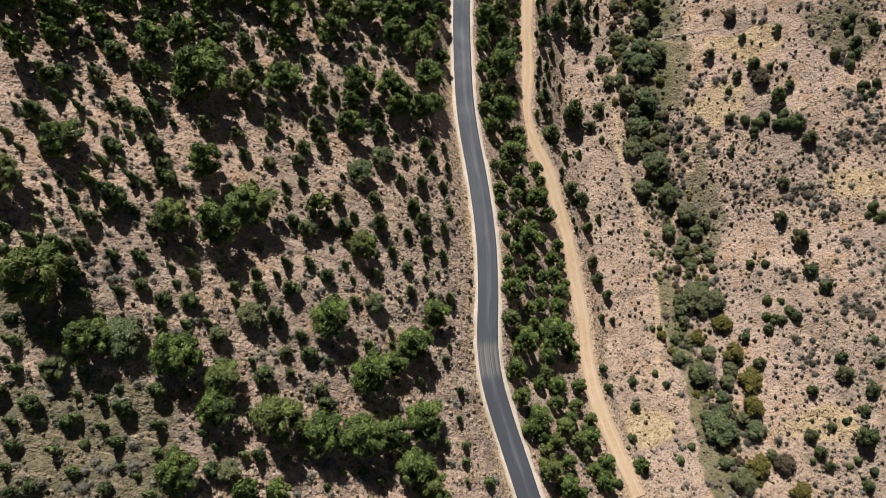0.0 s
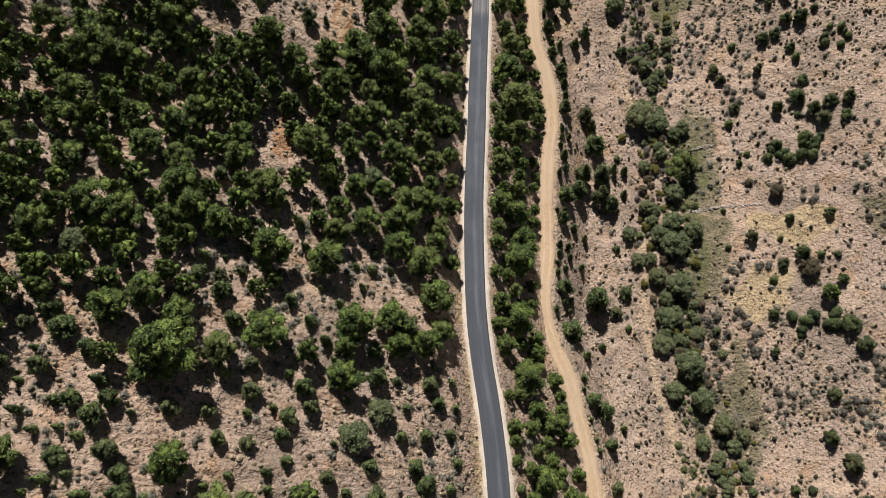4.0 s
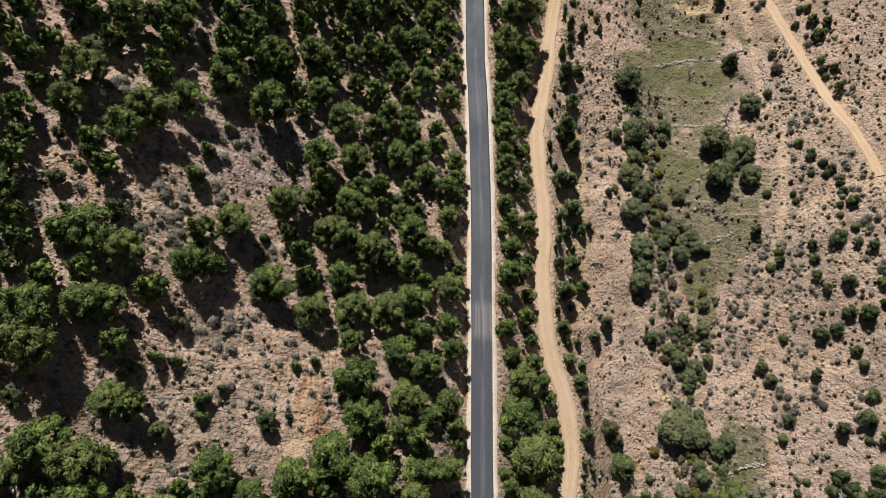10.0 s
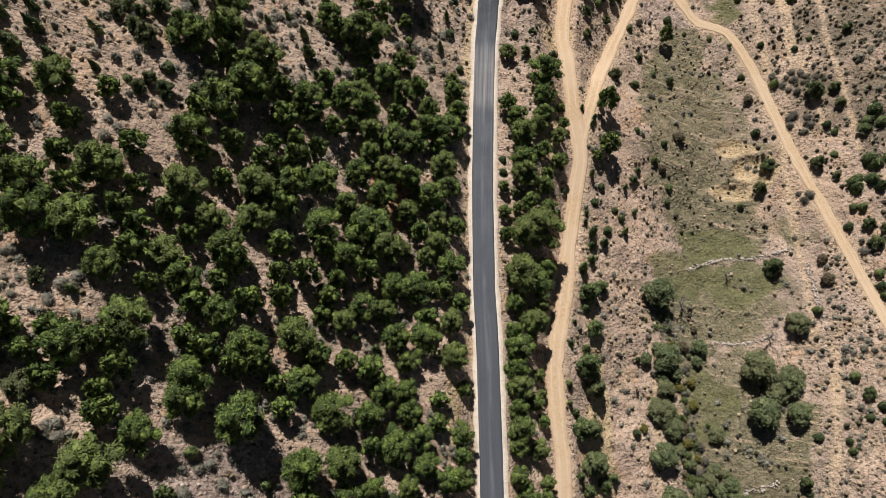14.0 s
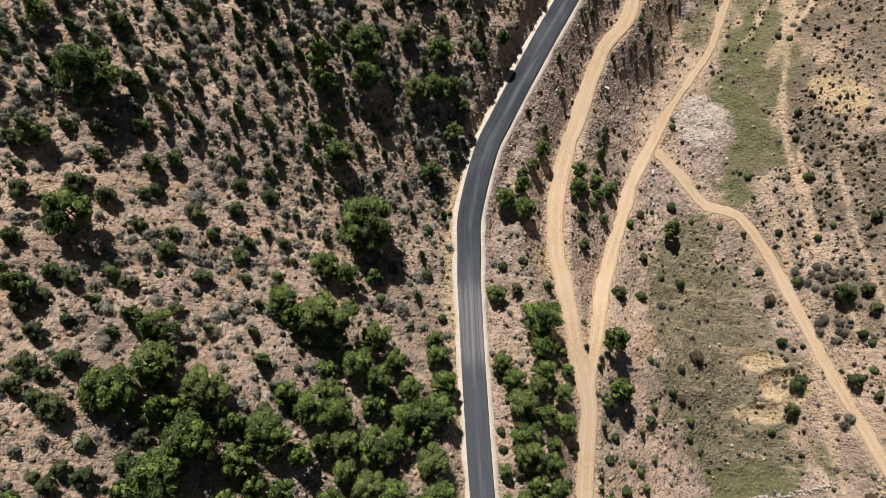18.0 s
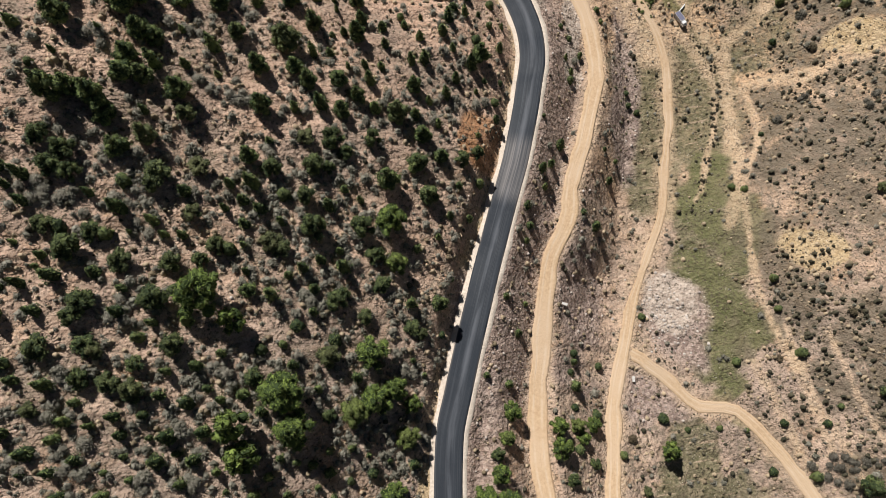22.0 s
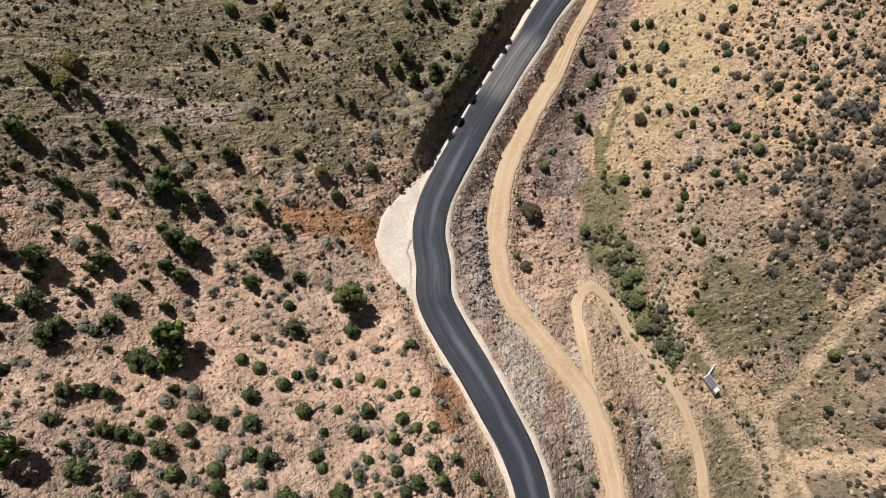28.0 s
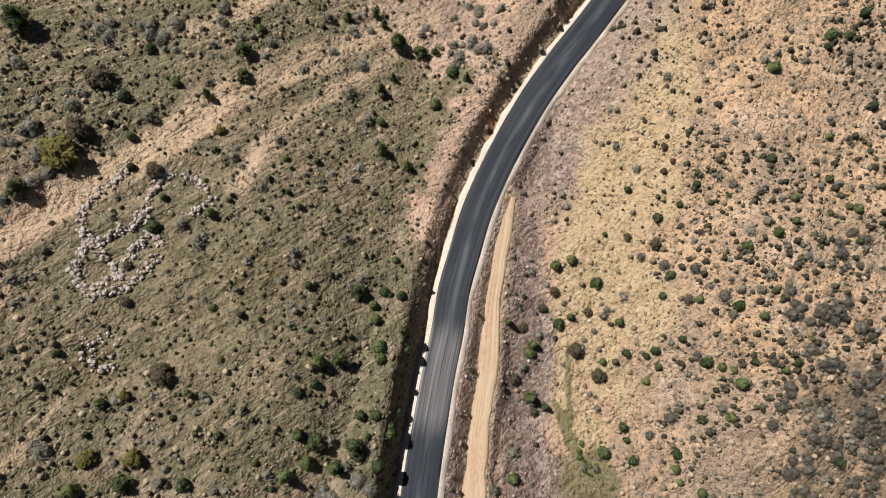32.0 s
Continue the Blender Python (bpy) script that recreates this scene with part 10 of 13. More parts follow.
plant_shrubs([
    (-37.5, 307.2, 2.8), (-25.3, 302.7, 1.6), (-24.9, 303.2, 2.9), (-32.9, 306.8, 2.5), (-34.7, 308.3, 1.8), (-33.6, 308.8, 2.8), (100.6, 269.3, 2.2), (98.7, 273.2, 2.0), (-18.2, 330.9, 2.8), (-16.3, 332.2, 1.6),
    (-16.4, 333.0, 2.7), (-16.4, 333.2, 2.4), (-17.7, 334.8, 2.6), (155.2, 289.2, 3.2), (156.9, 290.9, 1.7), (155.6, 292.2, 1.9), (22.6, 349.3, 2.8), (21.5, 350.6, 3.0), (21.9, 350.7, 2.4), (22.7, 350.4, 2.5),
    (23.2, 350.7, 3.4), (146.5, 307.6, 2.9), (8.7, 359.2, 1.5), (148.4, 308.6, 2.8), (147.9, 309.0, 2.9), (7.8, 360.1, 1.5), (-2.6, 364.0, 2.9), (145.9, 310.0, 2.1), (28.6, 353.0, 3.5), (13.5, 358.9, 2.2)])
plant_shrubs([
    (15.0, 358.4, 1.7), (-2.3, 364.7, 2.9), (15.1, 358.7, 1.8), (9.4, 361.0, 3.0), (9.0, 361.4, 1.5), (-2.7, 366.5, 2.0), (-2.6, 366.5, 1.9), (13.1, 363.2, 3.2), (12.6, 363.5, 1.4), (13.8, 363.5, 2.9),
    (13.9, 363.4, 1.9), (11.1, 364.8, 1.6), (-1.4, 370.8, 3.3), (11.4, 366.5, 2.6), (14.0, 366.0, 2.6), (17.2, 365.0, 1.9), (16.2, 365.7, 1.5), (14.3, 366.6, 2.6), (18.5, 365.4, 2.6), (15.7, 366.9, 2.8),
    (5.7, 371.5, 3.4), (19.6, 366.7, 1.6), (18.1, 367.8, 3.1), (49.3, 360.0, 1.6), (42.1, 363.5, 2.8), (48.8, 362.6, 2.9), (44.4, 364.3, 2.0), (50.1, 362.2, 2.3), (46.4, 363.7, 3.0), (49.3, 363.2, 2.5)])
plant_shrubs([
    (46.1, 364.4, 3.0), (49.3, 363.7, 2.1), (5.3, 380.6, 3.4), (152.4, 327.5, 1.6), (152.9, 327.8, 1.7), (12.9, 379.9, 3.5), (3.9, 383.3, 1.5), (155.3, 328.9, 2.8), (7.4, 382.8, 2.7), (53.3, 366.2, 1.9),
    (150.7, 330.8, 2.8), (4.6, 384.0, 1.9), (154.5, 329.6, 2.4), (52.8, 367.9, 1.5), (6.8, 384.6, 3.1), (52.3, 368.1, 2.0), (156.9, 330.2, 1.5), (155.5, 331.6, 3.1), (151.3, 333.1, 3.1), (54.8, 368.8, 2.9),
    (152.5, 333.3, 3.1), (55.5, 369.4, 2.1), (152.9, 334.0, 2.4), (112.8, 348.9, 1.4), (116.4, 347.8, 2.0), (113.6, 349.1, 2.4), (114.3, 349.0, 2.6), (15.4, 391.4, 2.8), (155.6, 340.4, 2.9), (154.0, 341.8, 2.5)])
plant_shrubs([
    (15.6, 392.4, 2.6), (16.9, 392.3, 1.7), (152.8, 343.8, 3.1), (15.3, 394.2, 1.6), (-4.1, 401.5, 1.9), (158.0, 342.6, 1.9), (159.0, 342.4, 2.2), (163.0, 341.3, 1.7), (-2.8, 401.7, 2.1), (155.4, 344.4, 1.7),
    (-1.7, 401.7, 2.5), (156.4, 344.3, 3.0), (16.7, 395.2, 2.2), (164.5, 341.5, 1.9), (160.0, 343.3, 1.7), (161.7, 342.8, 3.2), (163.5, 342.3, 1.4), (159.3, 344.0, 2.4), (154.5, 345.8, 2.3), (158.7, 344.6, 2.0),
    (151.3, 347.4, 3.2), (20.5, 395.3, 2.0), (21.1, 395.6, 1.6), (158.6, 345.7, 2.9), (20.1, 396.4, 2.8), (156.5, 347.0, 2.9), (20.6, 397.9, 2.2), (21.4, 398.4, 3.0), (19.9, 399.1, 2.9), (17.6, 403.9, 1.7)])
plant_shrubs([
    (18.0, 404.2, 3.0), (19.9, 405.5, 1.7), (-8.0, 418.4, 1.6), (-8.1, 418.9, 1.6), (-9.0, 419.6, 2.1), (-9.0, 419.8, 2.9), (-8.5, 419.8, 2.0), (20.2, 412.7, 2.9), (-8.3, 423.2, 1.9), (-7.4, 423.9, 2.3),
    (19.7, 414.5, 1.6), (-8.2, 425.0, 1.5), (-5.6, 424.7, 2.2), (-4.2, 424.5, 1.4), (-6.3, 425.3, 1.6), (19.5, 416.7, 3.2), (26.3, 415.0, 2.9), (22.9, 416.6, 3.0), (21.0, 417.5, 2.1), (37.5, 411.8, 2.7),
    (26.5, 415.9, 2.3), (38.4, 412.3, 2.9), (36.2, 413.2, 1.5), (18.6, 419.7, 2.4), (31.0, 415.3, 2.4), (53.0, 407.3, 1.8), (19.7, 419.4, 2.0), (31.8, 415.2, 1.7), (18.3, 420.4, 2.2), (13.6, 422.2, 2.0)])
plant_shrubs([
    (13.4, 422.3, 2.5), (31.2, 415.9, 1.8), (52.5, 408.3, 2.0), (38.0, 413.6, 2.5), (12.1, 423.1, 2.3), (11.0, 423.6, 2.5), (23.7, 419.2, 1.5), (22.6, 419.7, 2.3), (52.9, 408.8, 1.9), (31.4, 417.0, 2.7),
    (32.8, 416.9, 3.0), (12.3, 425.1, 3.2), (115.3, 388.0, 3.4), (25.5, 421.9, 3.0), (24.8, 422.4, 2.3), (23.6, 423.4, 2.1), (23.5, 423.6, 2.0), (22.7, 424.1, 2.5), (24.6, 424.2, 2.5), (18.9, 426.5, 2.7),
    (23.4, 426.3, 2.1), (24.1, 426.2, 1.6), (17.1, 428.9, 2.0), (19.0, 428.8, 2.8), (24.9, 426.8, 2.4), (20.0, 428.6, 2.2), (28.0, 426.1, 3.6), (24.4, 427.8, 2.7), (40.9, 421.8, 3.1), (80.2, 410.9, 2.3)])
plant_shrubs([
    (78.5, 412.4, 2.9), (80.6, 411.9, 2.6), (28.4, 431.2, 2.0), (78.9, 413.1, 2.7), (26.0, 432.4, 2.9), (25.3, 432.7, 2.2), (26.1, 434.2, 1.6), (27.2, 433.8, 2.9), (61.6, 422.4, 1.5), (51.9, 426.2, 3.1),
    (50.7, 427.1, 2.6), (63.9, 422.5, 2.0), (49.7, 427.8, 1.4), (51.8, 427.2, 1.8), (50.1, 428.5, 2.5), (63.6, 423.7, 3.1), (30.4, 436.5, 2.0), (29.5, 437.2, 2.6), (30.5, 437.9, 2.5), (30.7, 438.6, 1.6),
    (30.2, 440.1, 1.7), (44.0, 440.2, 1.6), (70.0, 430.9, 2.1), (45.7, 439.8, 2.3), (43.4, 440.9, 1.6), (42.2, 441.6, 3.1), (70.6, 431.5, 3.0), (70.4, 431.7, 3.1), (40.6, 442.9, 2.1), (41.6, 443.6, 1.8)])
plant_shrubs([
    (70.1, 433.4, 2.5), (42.0, 443.8, 2.9), (70.2, 434.1, 1.5), (76.3, 432.2, 2.1), (74.4, 433.7, 1.8), (43.6, 445.3, 3.0), (75.6, 433.7, 2.1), (63.9, 440.0, 2.1), (80.8, 435.0, 3.0), (64.1, 441.2, 2.6),
    (52.3, 453.2, 2.7), (50.3, 454.6, 2.6), (52.9, 454.1, 2.1), (51.6, 456.1, 2.5), (51.7, 456.3, 1.7), (45.4, 460.3, 2.6), (52.3, 459.6, 2.0), (43.3, 463.2, 1.8), (44.9, 462.7, 1.7), (50.9, 461.0, 3.2),
    (43.2, 463.9, 1.9), (40.4, 465.4, 2.9), (44.2, 464.1, 3.1), (41.7, 465.1, 2.6), (46.3, 464.2, 2.7), (42.4, 466.1, 3.1), (39.4, 467.8, 2.4), (42.2, 467.5, 3.0), (52.8, 466.8, 1.4), (52.8, 467.1, 2.6)])
plant_shrubs([
    (77.7, 459.2, 2.9), (53.8, 468.6, 2.8), (77.6, 460.3, 2.9), (78.2, 460.7, 2.9), (218.3, 411.7, 3.0), (215.1, 413.4, 1.8), (214.8, 413.7, 3.2), (219.4, 412.1, 2.3), (215.1, 415.1, 1.6), (218.0, 415.2, 3.0),
    (197.2, 423.3, 3.5), (219.2, 415.4, 2.3), (83.1, 465.7, 2.1), (62.4, 474.3, 1.9), (86.2, 465.7, 1.9), (111.6, 456.6, 3.3), (84.3, 466.7, 2.2), (61.4, 475.3, 2.2), (74.8, 470.5, 1.4), (77.9, 469.9, 2.7),
    (76.7, 470.5, 2.7), (206.0, 423.7, 1.7), (79.0, 469.9, 3.0), (77.6, 470.9, 2.0), (63.4, 476.1, 1.9), (64.9, 475.6, 1.7), (76.6, 471.7, 2.7), (205.0, 425.0, 2.0), (78.8, 471.2, 2.5), (74.5, 472.9, 1.7)])
plant_shrubs([
    (206.3, 424.9, 2.7), (73.8, 473.5, 2.2), (75.4, 473.4, 1.4), (76.7, 473.1, 1.4), (74.5, 474.2, 1.8), (122.6, 457.2, 2.9), (73.5, 475.6, 2.4), (72.9, 475.8, 2.5), (78.8, 473.8, 2.5), (123.2, 457.9, 2.7),
    (125.6, 457.5, 2.7), (125.4, 457.8, 2.7), (75.4, 477.8, 1.5), (57.7, 486.8, 2.3), (61.9, 485.4, 2.6), (62.6, 486.9, 2.1), (59.8, 487.9, 2.4), (60.8, 487.9, 2.6), (62.6, 487.7, 2.9), (77.2, 482.8, 1.4),
    (75.5, 484.6, 1.7), (77.1, 484.7, 2.5), (73.5, 486.3, 1.6), (75.8, 485.4, 2.4), (76.1, 485.4, 2.6), (73.6, 487.1, 3.1), (73.3, 487.4, 2.7), (78.0, 486.8, 2.5), (156.1, 462.3, 2.8), (220.1, 444.3, 1.6)])
plant_shrubs([
    (219.6, 445.0, 1.8), (219.9, 445.1, 1.8), (220.8, 445.1, 3.0), (119.2, 484.0, 2.0), (221.2, 448.6, 1.6), (127.0, 487.7, 2.0), (92.5, 504.9, 2.2), (190.9, 470.6, 1.2), (83.7, 509.9, 2.8), (82.3, 510.5, 3.0),
    (188.2, 472.4, 1.3), (109.2, 501.2, 2.5), (192.5, 472.6, 2.2), (190.8, 473.7, 1.7), (187.5, 478.1, 1.4), (228.1, 463.3, 3.2), (191.8, 476.7, 1.4), (95.8, 512.1, 3.4), (108.4, 508.0, 3.0), (230.9, 463.8, 2.6),
    (188.4, 479.6, 1.9), (229.8, 464.8, 2.0), (227.0, 466.4, 2.1), (189.2, 480.6, 1.9), (226.3, 467.3, 1.6), (231.2, 465.9, 1.7), (233.8, 465.5, 3.2), (238.5, 464.0, 2.2), (228.7, 467.7, 2.6), (237.0, 464.7, 2.4)])
plant_shrubs([
    (194.4, 480.7, 1.7), (229.7, 468.0, 1.5), (228.1, 468.8, 2.5), (193.8, 481.9, 2.0), (194.6, 481.8, 2.2), (235.0, 467.2, 3.2), (192.5, 482.7, 1.4), (238.0, 466.2, 2.1), (238.8, 466.4, 2.2), (218.0, 474.1, 2.6),
    (240.3, 466.0, 1.8), (239.6, 466.3, 1.8), (234.0, 468.5, 2.5), (217.7, 475.0, 2.5), (240.3, 467.0, 2.1), (233.6, 469.5, 1.7), (222.0, 473.7, 2.2), (217.5, 475.5, 1.4), (241.4, 467.8, 2.9), (237.2, 469.6, 3.0),
    (237.0, 470.4, 2.7), (219.4, 477.0, 1.8), (221.7, 476.2, 3.0), (236.4, 470.9, 1.5), (220.5, 477.4, 1.8), (233.5, 473.1, 2.6), (229.7, 475.0, 2.3), (230.8, 474.7, 2.8), (105.0, 520.7, 3.0), (108.8, 519.5, 3.5)])
plant_shrubs([
    (187.0, 491.1, 1.9), (239.4, 472.4, 2.2), (238.1, 473.0, 1.5), (237.6, 473.2, 1.9), (232.5, 475.3, 1.8), (224.9, 478.2, 3.0), (236.4, 474.1, 2.7), (238.1, 473.6, 1.4), (239.6, 473.3, 1.7), (237.4, 474.5, 1.8),
    (128.4, 514.1, 3.0), (223.2, 479.8, 3.1), (222.4, 480.6, 3.2), (238.3, 475.1, 1.9), (226.6, 479.5, 2.6), (241.0, 474.4, 1.6), (240.4, 474.7, 3.1), (240.2, 475.0, 2.7), (231.9, 478.4, 3.0), (231.0, 479.0, 2.8),
    (239.8, 476.0, 2.3), (224.8, 481.5, 2.6), (239.3, 476.3, 1.9), (191.3, 494.0, 1.9), (230.3, 481.0, 2.9), (189.8, 496.0, 2.0), (230.5, 481.6, 2.0), (190.4, 497.0, 1.8), (232.1, 482.0, 1.8), (194.3, 495.9, 2.2)])
plant_shrubs([
    (244.5, 477.9, 2.4), (230.0, 483.2, 1.7), (245.4, 477.6, 1.6), (191.2, 497.5, 1.7), (235.1, 481.7, 2.4), (242.3, 479.3, 2.6), (235.5, 481.9, 2.8), (235.9, 482.0, 1.7), (246.4, 478.3, 2.9), (242.8, 480.0, 3.0),
    (232.2, 483.9, 1.4), (232.6, 483.8, 1.6), (194.6, 497.9, 1.7), (197.1, 497.2, 2.4), (236.3, 483.3, 1.4), (248.2, 479.0, 2.3), (91.9, 536.9, 2.3), (244.5, 481.4, 1.9), (90.8, 538.1, 1.7), (228.0, 488.5, 2.7),
    (190.7, 502.9, 1.6), (188.7, 503.7, 1.9), (231.5, 489.3, 2.8), (244.0, 485.0, 2.1), (242.3, 485.7, 1.5), (231.5, 489.7, 1.9), (189.6, 505.1, 1.9), (232.9, 489.6, 2.1), (237.1, 488.2, 1.6), (234.5, 489.4, 2.5)])
plant_shrubs([
    (243.6, 486.3, 2.5), (244.2, 486.1, 2.0), (243.5, 486.7, 2.7), (235.5, 490.0, 2.6), (242.1, 487.8, 3.1), (238.0, 489.4, 2.2), (191.9, 506.2, 1.2), (242.9, 487.7, 1.5), (235.4, 490.6, 2.7), (251.9, 485.7, 3.6),
    (237.1, 491.3, 1.4), (241.5, 490.3, 1.5), (243.5, 490.1, 1.7), (241.9, 491.2, 1.6), (243.3, 491.1, 3.1), (251.2, 490.2, 1.5), (251.6, 490.3, 2.8), (250.3, 490.7, 3.1), (237.5, 495.5, 2.3), (213.7, 505.1, 2.3),
    (254.3, 490.6, 2.9), (251.7, 491.5, 3.1), (218.8, 503.7, 3.4), (254.0, 490.8, 1.8), (249.8, 492.5, 2.5), (247.5, 494.0, 2.1), (249.7, 493.5, 1.7), (247.3, 494.4, 2.2), (249.5, 494.0, 1.6), (250.2, 493.8, 3.0)])
plant_shrubs([
    (251.3, 493.8, 1.5), (247.1, 496.6, 2.3), (261.7, 492.1, 1.9), (246.5, 497.9, 3.1), (248.3, 497.3, 2.6), (250.8, 497.0, 2.0), (260.5, 493.6, 1.5), (259.4, 494.3, 1.5), (248.5, 498.6, 2.3), (260.7, 494.2, 1.4),
    (266.9, 493.4, 2.7), (231.3, 506.5, 2.3), (261.9, 495.5, 2.9), (258.7, 496.7, 2.5), (127.3, 544.9, 2.7), (261.2, 496.3, 1.9), (262.0, 496.2, 1.9), (250.0, 500.6, 2.9), (261.9, 496.4, 2.7), (106.2, 553.1, 3.3),
    (262.1, 497.2, 1.7), (266.8, 496.1, 2.3), (263.4, 497.4, 2.4), (266.2, 496.5, 1.8), (243.2, 509.2, 3.1), (144.5, 547.0, 2.3), (239.3, 514.0, 2.9), (117.3, 560.1, 2.2), (116.1, 561.0, 2.9), (127.5, 558.0, 3.5)])
plant_shrubs([
    (118.8, 561.7, 2.1), (154.7, 549.2, 2.4), (244.8, 516.5, 2.7), (162.7, 546.5, 3.6), (118.8, 563.0, 1.8), (143.7, 554.4, 2.6), (240.7, 519.6, 1.6), (171.9, 544.9, 1.4), (173.5, 544.8, 2.0), (227.9, 525.2, 2.2),
    (113.0, 567.2, 3.0), (240.3, 521.7, 1.4), (177.0, 544.9, 3.2), (111.7, 568.8, 2.4), (116.4, 567.1, 2.1), (113.3, 568.4, 2.0), (152.1, 554.3, 3.3), (242.6, 521.4, 2.8), (114.0, 569.0, 1.9), (114.9, 569.4, 1.6),
    (172.1, 548.9, 2.9), (176.9, 547.4, 3.2), (177.4, 547.3, 2.7), (170.7, 550.1, 1.4), (177.0, 547.9, 1.6), (172.2, 549.8, 2.6), (171.7, 550.6, 2.5), (170.8, 551.2, 2.0), (241.6, 525.9, 2.2), (172.5, 551.3, 2.1)])
plant_shrubs([
    (144.6, 561.8, 3.5), (132.4, 574.8, 3.1), (154.8, 589.7, 3.5), (194.8, 597.2, 2.0), (258.5, 575.4, 3.5), (250.7, 578.4, 2.9), (231.5, 585.5, 3.2), (252.7, 578.3, 2.7), (257.4, 576.7, 2.5), (251.7, 579.0, 2.7),
    (253.6, 578.9, 3.2), (254.8, 579.3, 2.6), (257.6, 578.6, 2.6), (254.7, 579.7, 1.6), (258.5, 578.7, 1.8), (259.0, 579.1, 3.0), (263.0, 579.1, 2.2), (262.8, 580.8, 2.2), (234.3, 591.5, 2.8), (265.1, 581.5, 2.6),
    (265.9, 582.1, 2.9), (240.5, 593.5, 3.4), (256.6, 587.9, 1.6), (254.6, 588.8, 2.3), (256.5, 589.1, 2.3), (239.2, 599.4, 2.2), (186.2, 619.3, 3.0), (187.3, 619.3, 2.1), (248.2, 597.1, 2.3), (188.6, 618.9, 2.6)])
plant_shrubs([
    (245.4, 598.7, 2.4), (206.8, 613.0, 1.6), (245.7, 599.5, 2.4), (206.6, 614.2, 2.6), (190.7, 621.4, 1.6), (190.3, 622.1, 3.1), (192.0, 622.3, 2.0), (191.7, 622.5, 1.8), (232.4, 608.7, 2.2), (194.4, 622.9, 1.8),
    (244.5, 604.8, 3.0), (189.6, 625.9, 2.0), (192.6, 625.3, 1.6), (188.9, 627.2, 2.8), (192.1, 626.5, 2.4), (193.7, 626.1, 3.1), (200.2, 624.0, 1.8), (200.3, 624.0, 2.6), (200.6, 624.2, 2.5), (203.2, 624.3, 2.0),
    (202.3, 625.7, 1.4), (201.9, 626.2, 1.7), (201.7, 626.5, 1.6), (229.7, 617.4, 2.1), (229.8, 618.0, 2.4), (219.4, 622.8, 2.9), (219.6, 622.8, 2.5), (219.9, 622.9, 1.8), (220.7, 622.9, 2.4), (231.9, 619.0, 3.1)])
plant_shrubs([
    (220.5, 623.6, 2.6), (232.4, 619.3, 1.5), (218.3, 624.7, 1.5), (219.0, 624.8, 3.1), (223.9, 623.1, 3.4), (220.2, 625.8, 2.8), (219.5, 626.9, 2.4), (200.2, 634.6, 1.5), (200.7, 634.5, 2.0), (214.8, 629.7, 2.8),
    (214.3, 630.1, 1.8), (200.7, 635.2, 2.8), (211.8, 631.3, 1.5), (214.0, 631.7, 3.2), (216.5, 631.3, 2.8), (213.9, 633.6, 1.6)])
plant_green_trees([
    (-55.8, 21.2, 4.7), (72.6, -1.1, 6.2), (-71.7, 51.4, 8.3), (68.9, 4.7, 3.3), (83.5, 4.3, 3.1), (-47.2, 54.8, 5.8), (70.8, 14.3, 8.4), (81.2, 11.9, 5.5), (68.6, 18.6, 2.7), (78.9, 15.7, 4.3),
    (74.4, 19.3, 3.2), (76.6, 20.5, 2.3), (-19.5, 57.1, 5.6), (75.0, 23.1, 3.8), (74.4, 28.8, 2.4), (78.3, 27.5, 4.4), (70.5, 31.2, 6.3), (80.5, 30.9, 3.7), (66.5, 37.8, 4.2), (76.4, 37.7, 4.4),
    (67.7, 44.0, 2.6), (71.8, 42.6, 2.3), (72.3, 49.2, 3.6), (72.2, 52.7, 4.0), (79.0, 50.3, 2.7), (74.4, 54.6, 2.4), (72.7, 56.5, 3.4), (83.3, 53.5, 6.0), (78.1, 56.1, 7.8), (-18.0, 93.0, 6.6)])
plant_green_trees([
    (81.1, 60.0, 2.6), (83.2, 59.7, 2.2), (79.2, 64.5, 2.4), (-11.7, 98.3, 5.9), (80.5, 66.7, 3.4), (87.0, 64.6, 2.4), (79.3, 69.3, 2.7), (82.2, 68.6, 2.7), (86.8, 68.8, 3.4), (82.1, 70.7, 2.2),
    (78.1, 72.5, 4.0), (86.6, 71.9, 2.5), (80.2, 75.5, 3.8), (76.4, 80.1, 4.6), (85.3, 77.9, 4.5), (82.6, 79.7, 2.4), (89.0, 80.6, 4.0), (-67.0, 138.7, 5.0), (83.4, 84.5, 5.9), (79.7, 92.3, 6.6),
    (72.2, 96.6, 5.7), (76.4, 98.6, 2.3), (79.2, 98.3, 2.7), (78.5, 103.3, 7.6), (76.0, 106.0, 2.6), (89.0, 104.9, 2.7), (72.2, 111.3, 5.8), (79.3, 110.6, 2.5), (77.3, 111.9, 3.3), (73.9, 114.5, 3.9)])
plant_green_trees([
    (83.3, 112.3, 4.4), (75.0, 118.7, 6.2), (78.7, 117.8, 4.1), (83.6, 116.4, 2.4), (82.9, 118.3, 2.4), (78.4, 120.5, 3.2), (84.0, 120.9, 2.5), (76.5, 124.6, 4.4), (-5.0, 158.1, 5.5), (80.8, 127.7, 7.8),
    (75.4, 131.7, 5.3), (70.8, 138.5, 4.4), (74.9, 137.9, 3.9), (82.7, 140.5, 7.4), (70.5, 147.4, 3.9), (79.6, 144.9, 5.7), (85.8, 143.4, 3.3), (71.0, 149.6, 2.2), (90.0, 143.7, 5.4), (84.3, 148.0, 6.5),
    (78.8, 150.8, 3.8), (80.7, 153.9, 3.5), (77.7, 155.1, 4.6), (87.7, 157.7, 6.0), (86.6, 161.2, 2.7), (81.2, 169.6, 3.8), (87.5, 172.2, 4.0), (87.2, 175.2, 3.4), (83.1, 178.2, 2.3), (85.2, 179.0, 2.5)])
